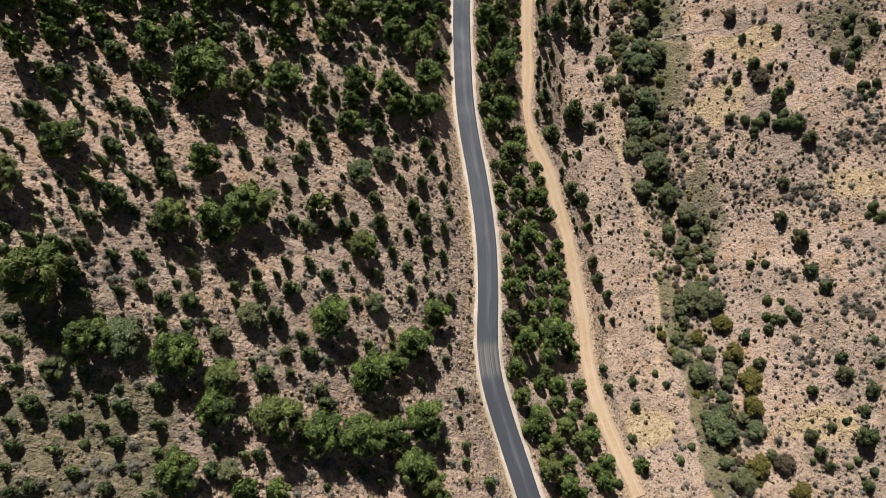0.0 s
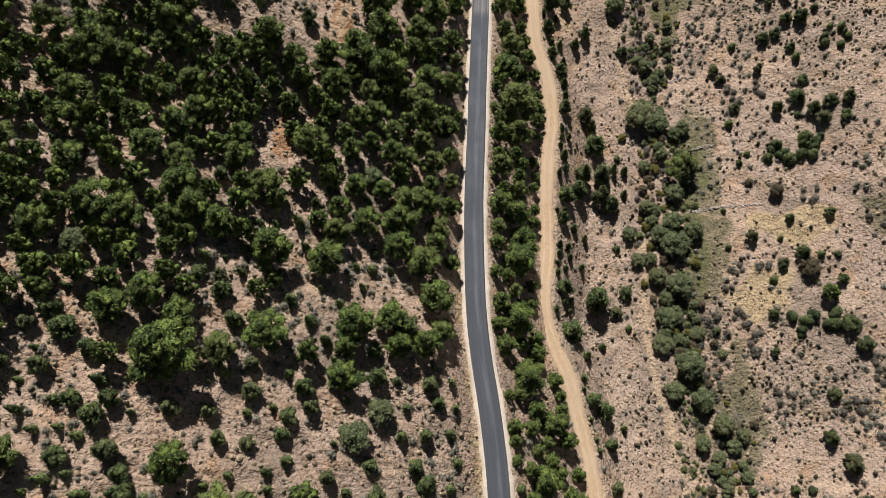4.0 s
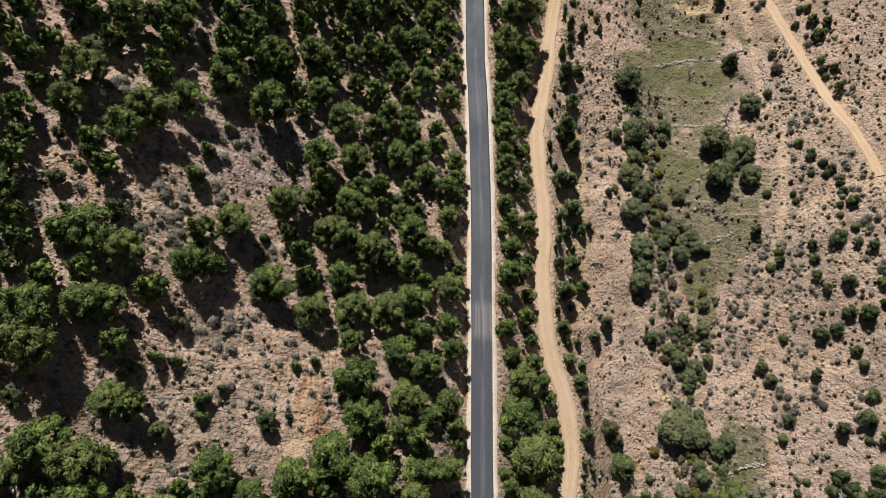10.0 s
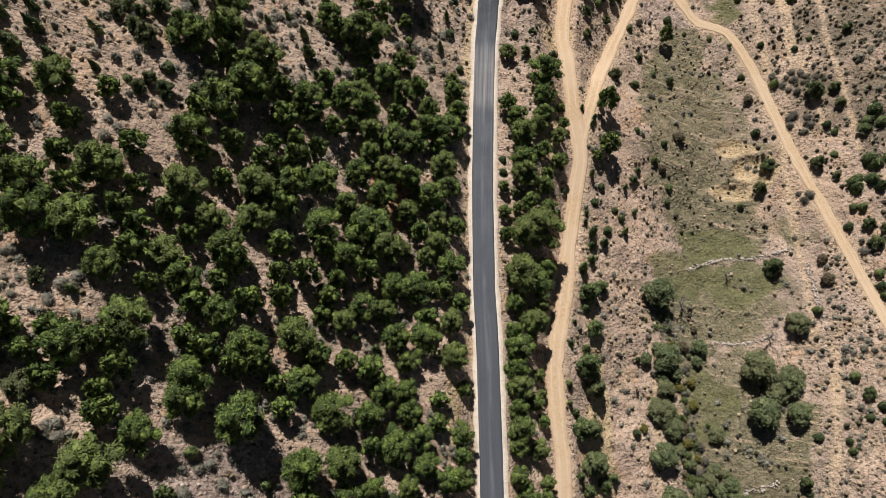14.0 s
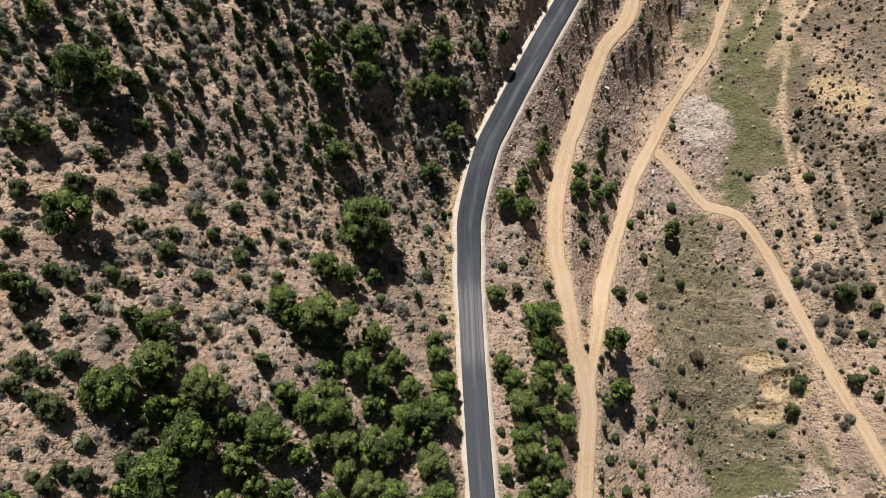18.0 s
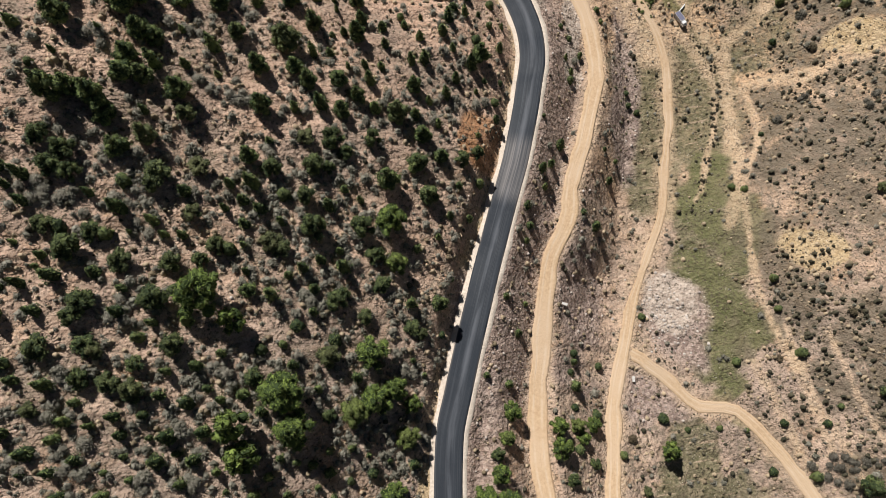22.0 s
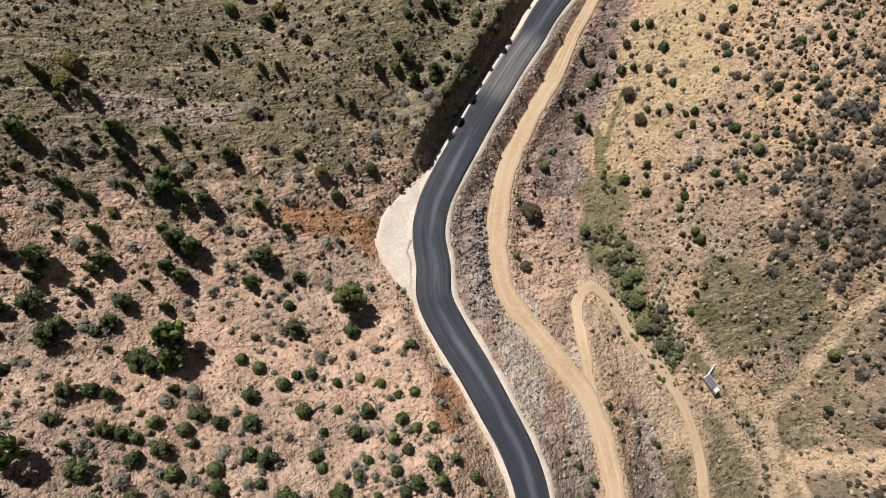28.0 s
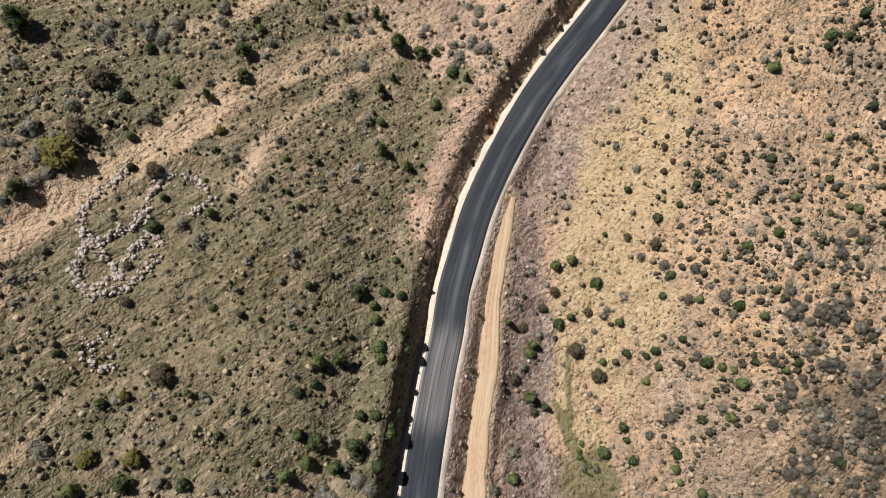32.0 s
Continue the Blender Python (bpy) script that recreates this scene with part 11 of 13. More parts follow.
plant_green_trees([
    (93.2, 178.7, 4.5), (96.3, 179.7, 4.5), (88.0, 183.6, 7.6), (83.8, 186.5, 9.2), (91.4, 188.6, 2.7), (87.6, 190.1, 4.2), (86.4, 192.4, 2.6), (90.7, 196.7, 3.2), (91.7, 199.3, 4.1), (95.2, 199.2, 2.5),
    (94.3, 201.7, 3.9), (89.9, 204.7, 4.6), (98.2, 202.5, 2.9), (88.5, 207.7, 3.7), (99.0, 207.1, 2.5), (92.2, 212.4, 2.7), (99.1, 211.4, 4.1), (94.3, 214.9, 3.3), (101.4, 218.3, 3.2), (84.5, 228.2, 5.5),
    (86.5, 232.5, 5.4), (92.5, 232.5, 2.7), (87.3, 237.4, 6.1), (98.4, 233.5, 4.3), (106.2, 233.6, 2.6), (103.4, 234.8, 3.9), (94.7, 238.3, 3.6), (99.5, 237.0, 3.5), (103.0, 238.3, 4.1), (97.6, 240.4, 3.6)])
plant_green_trees([
    (102.7, 240.6, 2.2), (99.8, 242.5, 3.7), (94.2, 244.9, 3.0), (87.2, 248.7, 6.5), (92.2, 249.2, 2.9), (102.5, 250.8, 3.8), (91.7, 255.1, 5.8), (89.7, 260.0, 6.1), (116.0, 253.9, 8.3), (124.1, 251.7, 6.3),
    (92.9, 265.1, 4.1), (92.6, 268.0, 2.8), (121.7, 258.4, 6.0), (96.5, 268.3, 3.8), (124.9, 260.5, 7.2), (89.5, 273.4, 2.9), (94.8, 272.5, 7.0), (118.3, 265.1, 8.4), (103.7, 270.5, 2.4), (93.4, 275.7, 2.5),
    (105.4, 273.8, 4.0), (132.1, 274.5, 5.3), (97.2, 289.7, 7.1), (190.6, 471.4, 1.5), (188.8, 475.5, 2.5), (191.0, 478.4, 1.2), (192.2, 478.9, 1.1), (187.3, 481.2, 1.9), (188.7, 481.1, 2.5), (191.2, 485.8, 2.1)])
plant_green_trees([
    (189.4, 486.7, 2.1), (190.2, 487.4, 2.1), (188.7, 488.7, 1.9), (191.3, 491.6, 2.5), (193.9, 491.4, 2.5), (190.4, 494.1, 1.3), (190.8, 494.8, 2.0), (190.3, 496.4, 1.2), (195.6, 495.3, 2.3), (192.2, 498.1, 1.6),
    (193.4, 497.8, 1.0), (190.8, 506.0, 2.3)])
plant_yellow_bushes([
    (87.6, -6.9, 6.4), (77.1, -2.1, 2.9), (78.4, 1.9, 6.5), (71.7, 9.1, 3.3), (77.5, 18.0, 1.6), (82.8, 18.4, 6.6), (68.1, 25.8, 2.6), (72.7, 24.6, 2.1), (85.1, 26.7, 7.4), (65.1, 40.4, 2.4),
    (83.2, 35.4, 7.4), (63.9, 45.9, 3.1), (74.8, 43.3, 4.8), (71.8, 46.9, 2.1), (83.7, 45.9, 6.6), (81.5, 62.3, 2.3), (83.7, 62.0, 2.4), (83.7, 65.4, 1.5), (83.9, 68.2, 1.8), (80.7, 71.6, 2.0),
    (83.9, 72.1, 2.8), (91.5, 77.9, 1.6), (86.9, 90.5, 1.7), (80.5, 97.3, 1.5), (82.4, 107.1, 1.9), (77.5, 114.3, 2.6), (80.9, 113.6, 2.2), (82.2, 120.5, 1.9), (81.3, 122.2, 2.0), (75.4, 128.9, 1.6)])
plant_yellow_bushes([
    (71.3, 130.8, 2.8), (88.0, 133.4, 3.4), (89.0, 135.3, 1.5), (84.8, 137.8, 2.0), (76.3, 142.2, 3.0), (76.5, 149.1, 3.3), (75.7, 152.2, 1.9), (83.8, 154.2, 2.4), (79.8, 159.5, 1.6), (83.9, 159.5, 2.7),
    (84.4, 168.4, 3.3), (81.7, 173.9, 1.9), (81.2, 175.3, 1.6), (88.9, 174.5, 1.5), (85.2, 176.4, 1.7), (86.9, 177.6, 3.0), (76.6, 181.4, 3.0), (95.4, 197.4, 1.7), (97.9, 217.8, 1.7), (104.7, 217.9, 1.8),
    (101.8, 221.5, 3.2), (92.7, 242.0, 1.7), (96.6, 246.2, 1.9), (94.9, 250.4, 2.7), (84.1, 256.4, 2.4), (99.2, 259.3, 3.1), (96.8, 264.7, 2.5), (100.2, 265.1, 2.8), (97.1, 276.2, 1.5), (113.3, 555.8, 1.8)])
plant_yellow_bushes([
    (148.8, 545.3, 2.8), (119.7, 579.0, 3.5), (122.6, 581.6, 3.3), (161.1, 578.2, 2.7), (157.2, 583.7, 2.7), (180.6, 577.3, 1.1), (167.8, 585.5, 1.9), (212.2, 603.2, 1.9), (192.8, 619.3, 6.2)])
plant_brown_bushes([
    (73.7, 4.1, 3.1), (86.0, 1.3, 6.4), (73.0, 6.5, 2.0), (73.8, 11.4, 2.2), (75.9, 12.5, 2.1), (67.4, 16.9, 2.3), (76.3, 16.9, 2.1), (71.3, 21.3, 2.2), (77.8, 22.5, 1.8), (72.3, 28.0, 2.6),
    (73.5, 36.5, 2.3), (70.3, 41.3, 1.7), (74.1, 59.2, 2.9), (73.6, 61.7, 2.1), (76.0, 66.9, 3.1), (72.0, 68.5, 1.8), (86.4, 66.2, 2.1), (85.5, 73.1, 1.6), (88.9, 73.3, 1.9), (82.0, 81.7, 2.4),
    (93.0, 83.2, 2.6), (81.3, 88.8, 2.5), (82.9, 97.3, 2.8), (87.3, 100.2, 1.9), (77.0, 108.1, 3.0), (81.3, 109.1, 3.2), (87.3, 108.4, 2.8), (92.7, 106.6, 1.6), (73.0, 121.2, 2.2), (72.9, 125.3, 2.6)])
plant_brown_bushes([
    (86.6, 120.5, 3.2), (88.7, 123.3, 1.9), (85.4, 125.8, 2.0), (80.1, 134.0, 2.6), (79.0, 136.9, 3.4), (120.2, 125.4, 6.5), (78.7, 141.8, 3.0), (83.4, 157.8, 1.9), (78.6, 161.9, 3.4), (82.0, 162.9, 2.6),
    (117.6, 150.3, 5.4), (81.4, 165.5, 3.2), (111.3, 155.8, 3.2), (82.4, 167.4, 2.6), (85.0, 171.1, 3.3), (85.6, 173.2, 1.8), (89.3, 178.3, 3.5), (86.5, 205.5, 2.7), (92.2, 207.6, 2.3), (94.2, 210.2, 1.8),
    (95.3, 212.4, 2.6), (93.8, 226.1, 3.0), (99.4, 227.0, 3.0), (100.8, 233.8, 1.6), (91.8, 243.1, 1.8), (95.1, 254.3, 3.4), (101.0, 274.6, 3.3), (105.8, 279.0, 2.0), (144.1, 284.2, 4.3), (145.2, 290.0, 3.2)])
plant_brown_bushes([
    (109.6, 324.9, 2.8), (117.5, 333.6, 4.2), (142.7, 342.4, 3.5), (117.6, 374.3, 2.5), (159.4, 372.1, 2.1), (178.5, 373.0, 2.1), (216.7, 435.8, 2.6), (190.8, 474.6, 1.5), (190.2, 479.1, 2.3), (189.6, 479.4, 1.5),
    (193.8, 479.9, 1.4), (191.8, 480.8, 2.1), (183.4, 484.2, 1.0), (190.2, 486.2, 2.4), (192.4, 491.7, 1.9), (191.0, 497.1, 2.0), (192.6, 496.7, 1.5), (189.7, 498.7, 1.5), (173.9, 506.7, 2.9), (193.3, 501.9, 1.9),
    (191.8, 503.2, 1.5), (182.3, 516.2, 4.5), (217.6, 519.6, 3.1), (204.4, 526.1, 2.2), (219.1, 526.1, 3.7), (207.4, 533.2, 2.4), (226.8, 528.4, 2.0), (251.5, 519.5, 1.4), (250.8, 523.0, 1.4), (245.1, 525.1, 2.5)])
plant_brown_bushes([
    (216.6, 537.4, 2.2), (222.2, 536.3, 2.0), (226.2, 536.3, 2.0), (243.4, 530.3, 1.8), (258.5, 531.7, 1.4), (260.9, 531.5, 1.4), (262.5, 534.5, 1.6), (264.9, 540.6, 1.2), (173.4, 582.9, 3.8), (179.2, 595.3, 2.0),
    (184.0, 599.2, 2.0), (199.4, 606.7, 3.0), (197.6, 619.9, 3.8), (207.1, 624.0, 4.8)])
plant_bare_trees([
    (70.4, 35.8, 5.0), (72.3, 39.3, 3.8), (79.6, 46.8, 4.2), (80.2, 79.4, 4.3), (85.9, 85.7, 11.6), (88.9, 93.8, 4.0), (86.6, 103.3, 5.0), (84.8, 129.9, 3.5), (84.1, 135.3, 5.0), (76.0, 165.8, 4.6),
    (79.1, 172.3, 4.8), (94.0, 191.6, 5.5), (84.1, 197.6, 5.4), (91.2, 220.2, 12.8), (97.7, 256.4, 4.8), (98.8, 279.6, 8.0), (124.9, 272.6, 8.4), (104.3, 287.1, 9.8), (120.1, 292.6, 6.9)])

plant_low_junipers([
    (96.6, 41.0, 3.8), (105.6, 42.7, 4.0), (104.8, 45.2, 4.1), (96.9, 40.1, 2.4), (97.4, 45.1, 3.3), (99.8, 44.2, 2.6), (99.4, 50.0, 3.7), (103.6, 48.9, 2.5), (98.8, 43.1, 2.2), (139.9, 67.7, 2.6),
    (142.1, 68.5, 2.8), (141.3, 68.2, 3.6), (139.8, 71.8, 3.6), (142.0, 68.2, 2.8), (137.9, 69.8, 2.5), (114.6, 109.8, 3.4), (115.9, 109.1, 2.9), (111.3, 112.1, 3.2), (111.5, 111.3, 3.6), (116.3, 110.3, 2.2),
    (112.6, 105.6, 2.2), (113.2, 106.9, 3.4), (121.5, 108.0, 2.6), (122.7, 107.3, 3.7), (125.2, 105.8, 2.9), (117.8, 110.8, 3.8), (124.0, 110.6, 3.8), (121.0, 107.2, 4.1), (123.0, 109.5, 3.4), (123.1, 106.4, 4.0)])
plant_low_junipers([
    (149.6, 111.4, 2.8), (152.1, 112.8, 2.5), (150.2, 108.7, 2.5), (155.2, 112.9, 3.3), (150.1, 112.8, 3.4), (152.8, 109.8, 3.0), (153.1, 125.8, 2.3), (145.3, 124.7, 2.5), (148.7, 120.7, 3.5), (149.5, 123.3, 3.1),
    (151.5, 127.4, 2.8), (145.1, 125.6, 3.9), (152.1, 124.1, 3.2), (153.5, 128.3, 2.8), (152.3, 132.8, 3.0), (159.3, 131.3, 3.5), (150.8, 131.7, 2.4), (153.3, 136.0, 3.9), (150.9, 135.1, 3.7), (152.5, 127.9, 3.7),
    (151.0, 134.8, 2.8), (118.6, 162.1, 3.6), (121.2, 165.5, 3.5), (122.0, 161.6, 3.3), (122.4, 165.1, 3.1), (123.8, 158.9, 3.8), (120.4, 164.4, 3.7), (123.6, 159.7, 3.9), (130.0, 158.8, 4.2), (130.6, 160.5, 3.3)])
plant_low_junipers([
    (129.5, 164.9, 4.1), (123.3, 161.9, 3.6), (127.1, 159.6, 3.8), (123.9, 159.7, 3.0), (124.3, 158.7, 3.5), (131.7, 161.2, 2.5), (128.5, 163.1, 2.6), (130.4, 159.0, 2.3), (129.7, 162.2, 2.3), (133.5, 163.6, 2.6),
    (132.1, 162.6, 3.1), (129.3, 164.0, 3.4), (145.9, 197.7, 2.2), (143.6, 194.9, 3.0), (148.7, 196.2, 2.9), (149.1, 194.4, 2.4), (143.0, 193.0, 3.4), (149.6, 192.7, 3.0), (147.0, 190.6, 2.9), (148.2, 211.4, 3.3),
    (149.7, 208.7, 3.4), (144.6, 211.9, 2.2), (148.5, 211.0, 3.4), (148.2, 211.4, 4.0), (144.9, 210.9, 2.7), (159.9, 309.2, 3.0), (164.1, 305.3, 3.4), (160.6, 309.3, 3.2), (159.0, 307.0, 4.2), (158.9, 306.2, 3.2)])
plant_low_junipers([
    (162.9, 307.9, 3.1), (164.5, 313.8, 3.9), (168.9, 310.6, 2.7), (169.3, 308.8, 2.7), (165.4, 311.9, 4.2), (164.7, 313.4, 3.1), (163.4, 307.8, 3.7), (168.5, 312.7, 2.8), (168.3, 324.5, 2.8), (167.9, 324.5, 2.9),
    (170.1, 322.5, 2.3), (170.2, 327.0, 4.0), (172.1, 323.4, 2.2), (170.6, 322.9, 3.4)])
plant_small_conifers([
    (-93.9, 27.8, 2.8), (-7.0, -7.8, 3.8), (-36.0, 138.2, 3.1), (-38.4, 67.5, 3.4), (-22.7, 92.1, 2.2), (-57.9, 65.1, 3.6), (-7.3, 3.0, 2.7), (-28.4, 10.2, 3.7), (-77.4, 39.2, 2.8), (-96.5, 78.4, 2.0),
    (-20.1, 8.7, 2.1), (-61.2, 153.1, 2.9), (-17.3, 124.5, 3.0), (-26.8, 1.2, 2.8), (-81.4, 87.9, 2.2), (-70.1, 100.9, 2.2), (-23.2, 138.8, 3.0), (-32.4, 89.5, 3.5), (-48.6, 44.7, 2.2), (-32.4, 1.6, 3.2),
    (-95.9, 38.7, 2.6), (-25.5, 67.4, 2.6), (-62.6, 15.2, 2.4), (-18.2, 65.3, 3.8), (-36.4, 84.2, 2.8), (-11.7, 128.8, 2.5), (-50.7, 32.8, 2.3), (-78.4, 80.4, 2.1), (-51.8, 66.9, 3.0), (-87.8, 94.7, 2.3)])
plant_small_conifers([
    (-8.8, 21.1, 2.8), (-6.4, 64.3, 2.5), (-82.8, 56.2, 2.4), (-16.6, 5.4, 3.9), (3.9, 84.4, 3.6), (3.5, 91.2, 3.5), (-65.3, 54.6, 3.7), (-50.2, 58.4, 2.6), (-25.4, 14.5, 3.5), (-21.8, -2.3, 3.9),
    (-2.8, 34.2, 3.0), (-44.8, 5.8, 2.7), (-111.1, 59.8, 2.4), (-5.1, 42.6, 3.0), (-67.4, 98.9, 2.7), (-101.9, 36.7, 2.6), (-13.6, 71.6, 3.6), (-17.4, 50.4, 2.3), (-62.1, 38.6, 3.0), (-37.2, 15.3, 2.4),
    (-75.3, 25.1, 2.5), (-0.7, 58.9, 3.9), (-10.6, 60.6, 3.8), (-75.6, 30.1, 3.6), (-11.4, 3.0, 2.9), (-38.9, 100.6, 2.6), (-4.9, 16.3, 3.5), (1.4, 78.4, 3.8), (-88.3, 69.9, 3.0), (-81.7, 40.7, 2.1)])
plant_small_conifers([
    (-37.7, 49.7, 3.6), (-35.7, 11.4, 2.2), (-94.9, 63.0, 2.5), (-4.5, 133.2, 2.8), (-65.8, 127.0, 2.1), (-23.3, 47.1, 4.0), (-4.0, 5.3, 3.4), (-62.1, 67.0, 2.2), (-20.9, 128.3, 2.2), (-85.0, 81.9, 2.0),
    (-57.8, 15.1, 2.2), (-67.7, 32.5, 3.6), (-73.7, 116.9, 2.1), (-29.9, 108.5, 2.6), (-93.8, 104.0, 3.0), (-76.8, 110.9, 2.1), (-62.8, 72.3, 2.7), (-33.3, 17.6, 2.0), (-101.9, 55.1, 2.5), (-70.2, 163.2, 2.2),
    (-53.0, 107.1, 2.1), (-5.3, 11.5, 2.0), (-28.6, 58.7, 3.0), (-28.9, 17.1, 3.6), (-76.2, 89.9, 2.2), (-4.4, 27.0, 2.5), (-2.8, 66.0, 2.1), (-69.4, 15.6, 2.1), (-15.5, -3.4, 3.6), (-7.0, 151.4, 2.5)])
plant_small_conifers([
    (-18.8, 101.6, 2.3), (-37.2, 132.4, 2.6), (-33.4, 67.6, 3.9), (-33.8, 101.3, 2.2), (-101.3, 65.7, 2.2), (-56.3, 53.9, 2.4), (-68.4, 27.1, 2.9), (-64.7, 75.9, 2.9), (-45.6, 108.3, 2.1), (-43.7, 9.2, 2.5),
    (6.1, 103.5, 3.1), (-60.0, 29.9, 2.8), (-99.8, 32.8, 2.4), (-21.6, 81.2, 3.2), (-74.3, 41.1, 2.2), (-83.4, 85.5, 2.3), (-72.6, 23.0, 2.2), (-44.2, 22.5, 2.2), (-5.6, 60.2, 2.7), (-91.4, 76.4, 3.8),
    (-61.5, 63.2, 2.4), (-12.2, 37.4, 2.7), (-68.7, 129.6, 2.0), (-3.4, 46.0, 2.1), (-70.4, 18.8, 3.2), (2.4, 107.6, 2.4), (-57.5, 69.9, 3.3), (-0.4, 70.9, 3.7), (-17.8, 47.0, 2.3), (-113.2, 46.1, 2.1)])
plant_small_conifers([
    (-29.2, 41.3, 2.1), (-9.0, 39.4, 2.3), (-24.2, 63.6, 2.0), (-24.0, 120.2, 3.8), (-27.5, 125.6, 3.9), (-43.7, 136.4, 3.1), (-29.1, 144.9, 2.7), (-13.8, 58.8, 2.2), (-43.9, 72.2, 3.2), (-12.5, 134.2, 2.8),
    (-60.4, 53.7, 3.2), (-20.2, 111.1, 2.1), (-47.8, 86.7, 2.3), (6.0, 97.3, 2.9), (-40.4, 21.6, 2.2), (0.1, 10.4, 3.9), (-52.9, 11.7, 2.3), (-5.2, 70.1, 2.6), (-40.2, 136.1, 2.0), (-105.1, 64.5, 2.4),
    (-43.3, 88.1, 2.4), (-7.8, 92.0, 3.9), (-58.5, 102.4, 2.1), (-52.0, 29.4, 2.3), (-28.1, 71.5, 2.1), (-4.1, 20.2, 3.1), (-52.8, 82.2, 3.6), (-40.8, 64.4, 2.3), (-17.2, 36.7, 2.2), (-61.5, 12.4, 2.2)])

plant_far_pines([
    (16.2, 245.1, 4.4), (-55.4, 249.9, 4.3), (8.8, 326.6, 6.4), (-94.5, 169.7, 4.9), (-93.4, 177.1, 4.6), (25.0, 301.9, 5.5), (-10.1, 290.5, 5.1), (-59.4, 302.7, 5.2), (-15.2, 178.7, 5.5), (-40.4, 300.7, 4.5),
    (14.8, 333.2, 4.9), (2.4, 251.7, 5.4), (-43.0, 334.4, 5.5), (-114.4, 181.4, 4.4), (-9.9, 169.3, 5.3), (11.2, 171.9, 4.8), (-76.6, 169.0, 6.4), (-48.8, 246.7, 5.5), (16.9, 178.9, 4.3), (31.7, 351.5, 4.7),
    (-43.7, 275.3, 4.3), (17.3, 251.6, 4.3), (10.7, 316.2, 6.3), (-104.7, 194.2, 4.6), (-66.0, 302.9, 5.1), (18.3, 300.3, 4.7), (35.6, 290.2, 5.4), (38.2, 342.4, 5.3), (-73.0, 274.0, 5.3), (-48.7, 182.3, 5.3)])
plant_far_pines([
    (33.1, 266.5, 4.7), (-46.3, 268.6, 5.9), (-84.4, 190.2, 4.3), (23.7, 348.5, 4.8), (34.5, 271.4, 4.3), (-31.2, 193.2, 4.3), (-86.8, 208.2, 4.4), (-39.4, 235.6, 5.3), (40.3, 296.6, 5.4), (-60.0, 289.2, 5.9),
    (15.6, 194.3, 6.3), (37.8, 311.4, 5.3), (-77.5, 212.3, 4.6), (-51.8, 149.0, 4.2), (2.9, 279.7, 4.9), (-39.9, 176.6, 4.8), (13.8, 292.6, 4.6), (-13.0, 319.6, 4.4), (2.4, 181.2, 4.7), (11.4, 234.9, 4.6),
    (-29.6, 285.4, 5.3), (21.6, 279.8, 6.4), (-63.5, 263.2, 6.5), (-26.0, 185.1, 4.2), (-85.7, 182.2, 5.0), (7.2, 194.7, 6.4), (23.6, 230.6, 5.1), (-15.1, 170.9, 4.8), (27.5, 337.4, 4.2), (46.8, 334.0, 4.4)])
plant_far_pines([
    (-19.1, 285.6, 5.6), (-14.0, 300.8, 4.3), (-31.4, 289.6, 4.5), (-97.7, 188.0, 4.3), (-54.9, 179.6, 4.3), (-41.1, 151.8, 4.8), (-6.8, 310.2, 4.2), (2.2, 158.1, 5.7), (18.9, 264.4, 4.6), (-2.7, 301.0, 5.0),
    (-89.8, 219.2, 5.9), (-72.3, 157.9, 5.6)])
plant_small_conifers([
    (55.7, 405.2, 2.7), (11.3, 454.7, 2.6), (-10.8, 440.4, 2.6), (30.5, 472.9, 2.2), (27.8, 437.1, 3.3), (45.8, 439.4, 2.3), (-3.0, 416.4, 2.3), (20.8, 428.6, 3.4), (32.9, 398.4, 3.5), (32.1, 467.1, 2.9),
    (48.8, 422.7, 2.2), (-1.4, 420.0, 3.7), (30.8, 417.6, 2.1), (13.5, 423.9, 2.1), (-2.8, 425.7, 2.5), (6.4, 424.9, 3.7), (26.4, 406.7, 2.3), (6.6, 445.4, 2.0), (72.2, 433.4, 2.9), (86.7, 448.6, 2.5),
    (53.4, 417.8, 3.0), (20.8, 448.2, 2.9), (57.3, 402.4, 3.0), (27.3, 430.6, 2.9), (48.4, 429.6, 3.0), (35.4, 418.3, 3.8), (41.0, 469.1, 2.9), (40.1, 415.7, 3.3), (2.5, 446.3, 2.8), (12.9, 442.1, 2.8)])
plant_small_conifers([
    (10.5, 432.1, 2.4), (20.0, 406.9, 3.4), (12.0, 435.8, 2.7), (69.5, 437.2, 2.3), (17.0, 464.9, 2.1), (53.6, 406.9, 2.0), (18.6, 403.6, 2.5), (17.3, 419.5, 2.6), (2.4, 465.0, 2.0), (54.7, 452.2, 2.1),
    (-15.9, 417.5, 2.7), (40.6, 396.9, 2.9), (11.3, 479.7, 2.8), (11.3, 421.6, 2.3), (2.8, 433.4, 3.8), (62.1, 422.4, 2.9), (73.2, 446.8, 2.5), (25.9, 417.3, 3.0), (18.2, 462.0, 2.6), (42.1, 412.1, 2.0),
    (0.1, 437.8, 2.2), (72.5, 437.3, 3.0), (3.8, 421.9, 2.3), (39.5, 399.9, 2.4), (-4.4, 428.3, 2.1), (-1.2, 451.0, 2.4), (33.7, 427.9, 2.4), (50.8, 458.9, 3.7), (36.6, 452.7, 3.6), (37.3, 426.1, 2.4)])
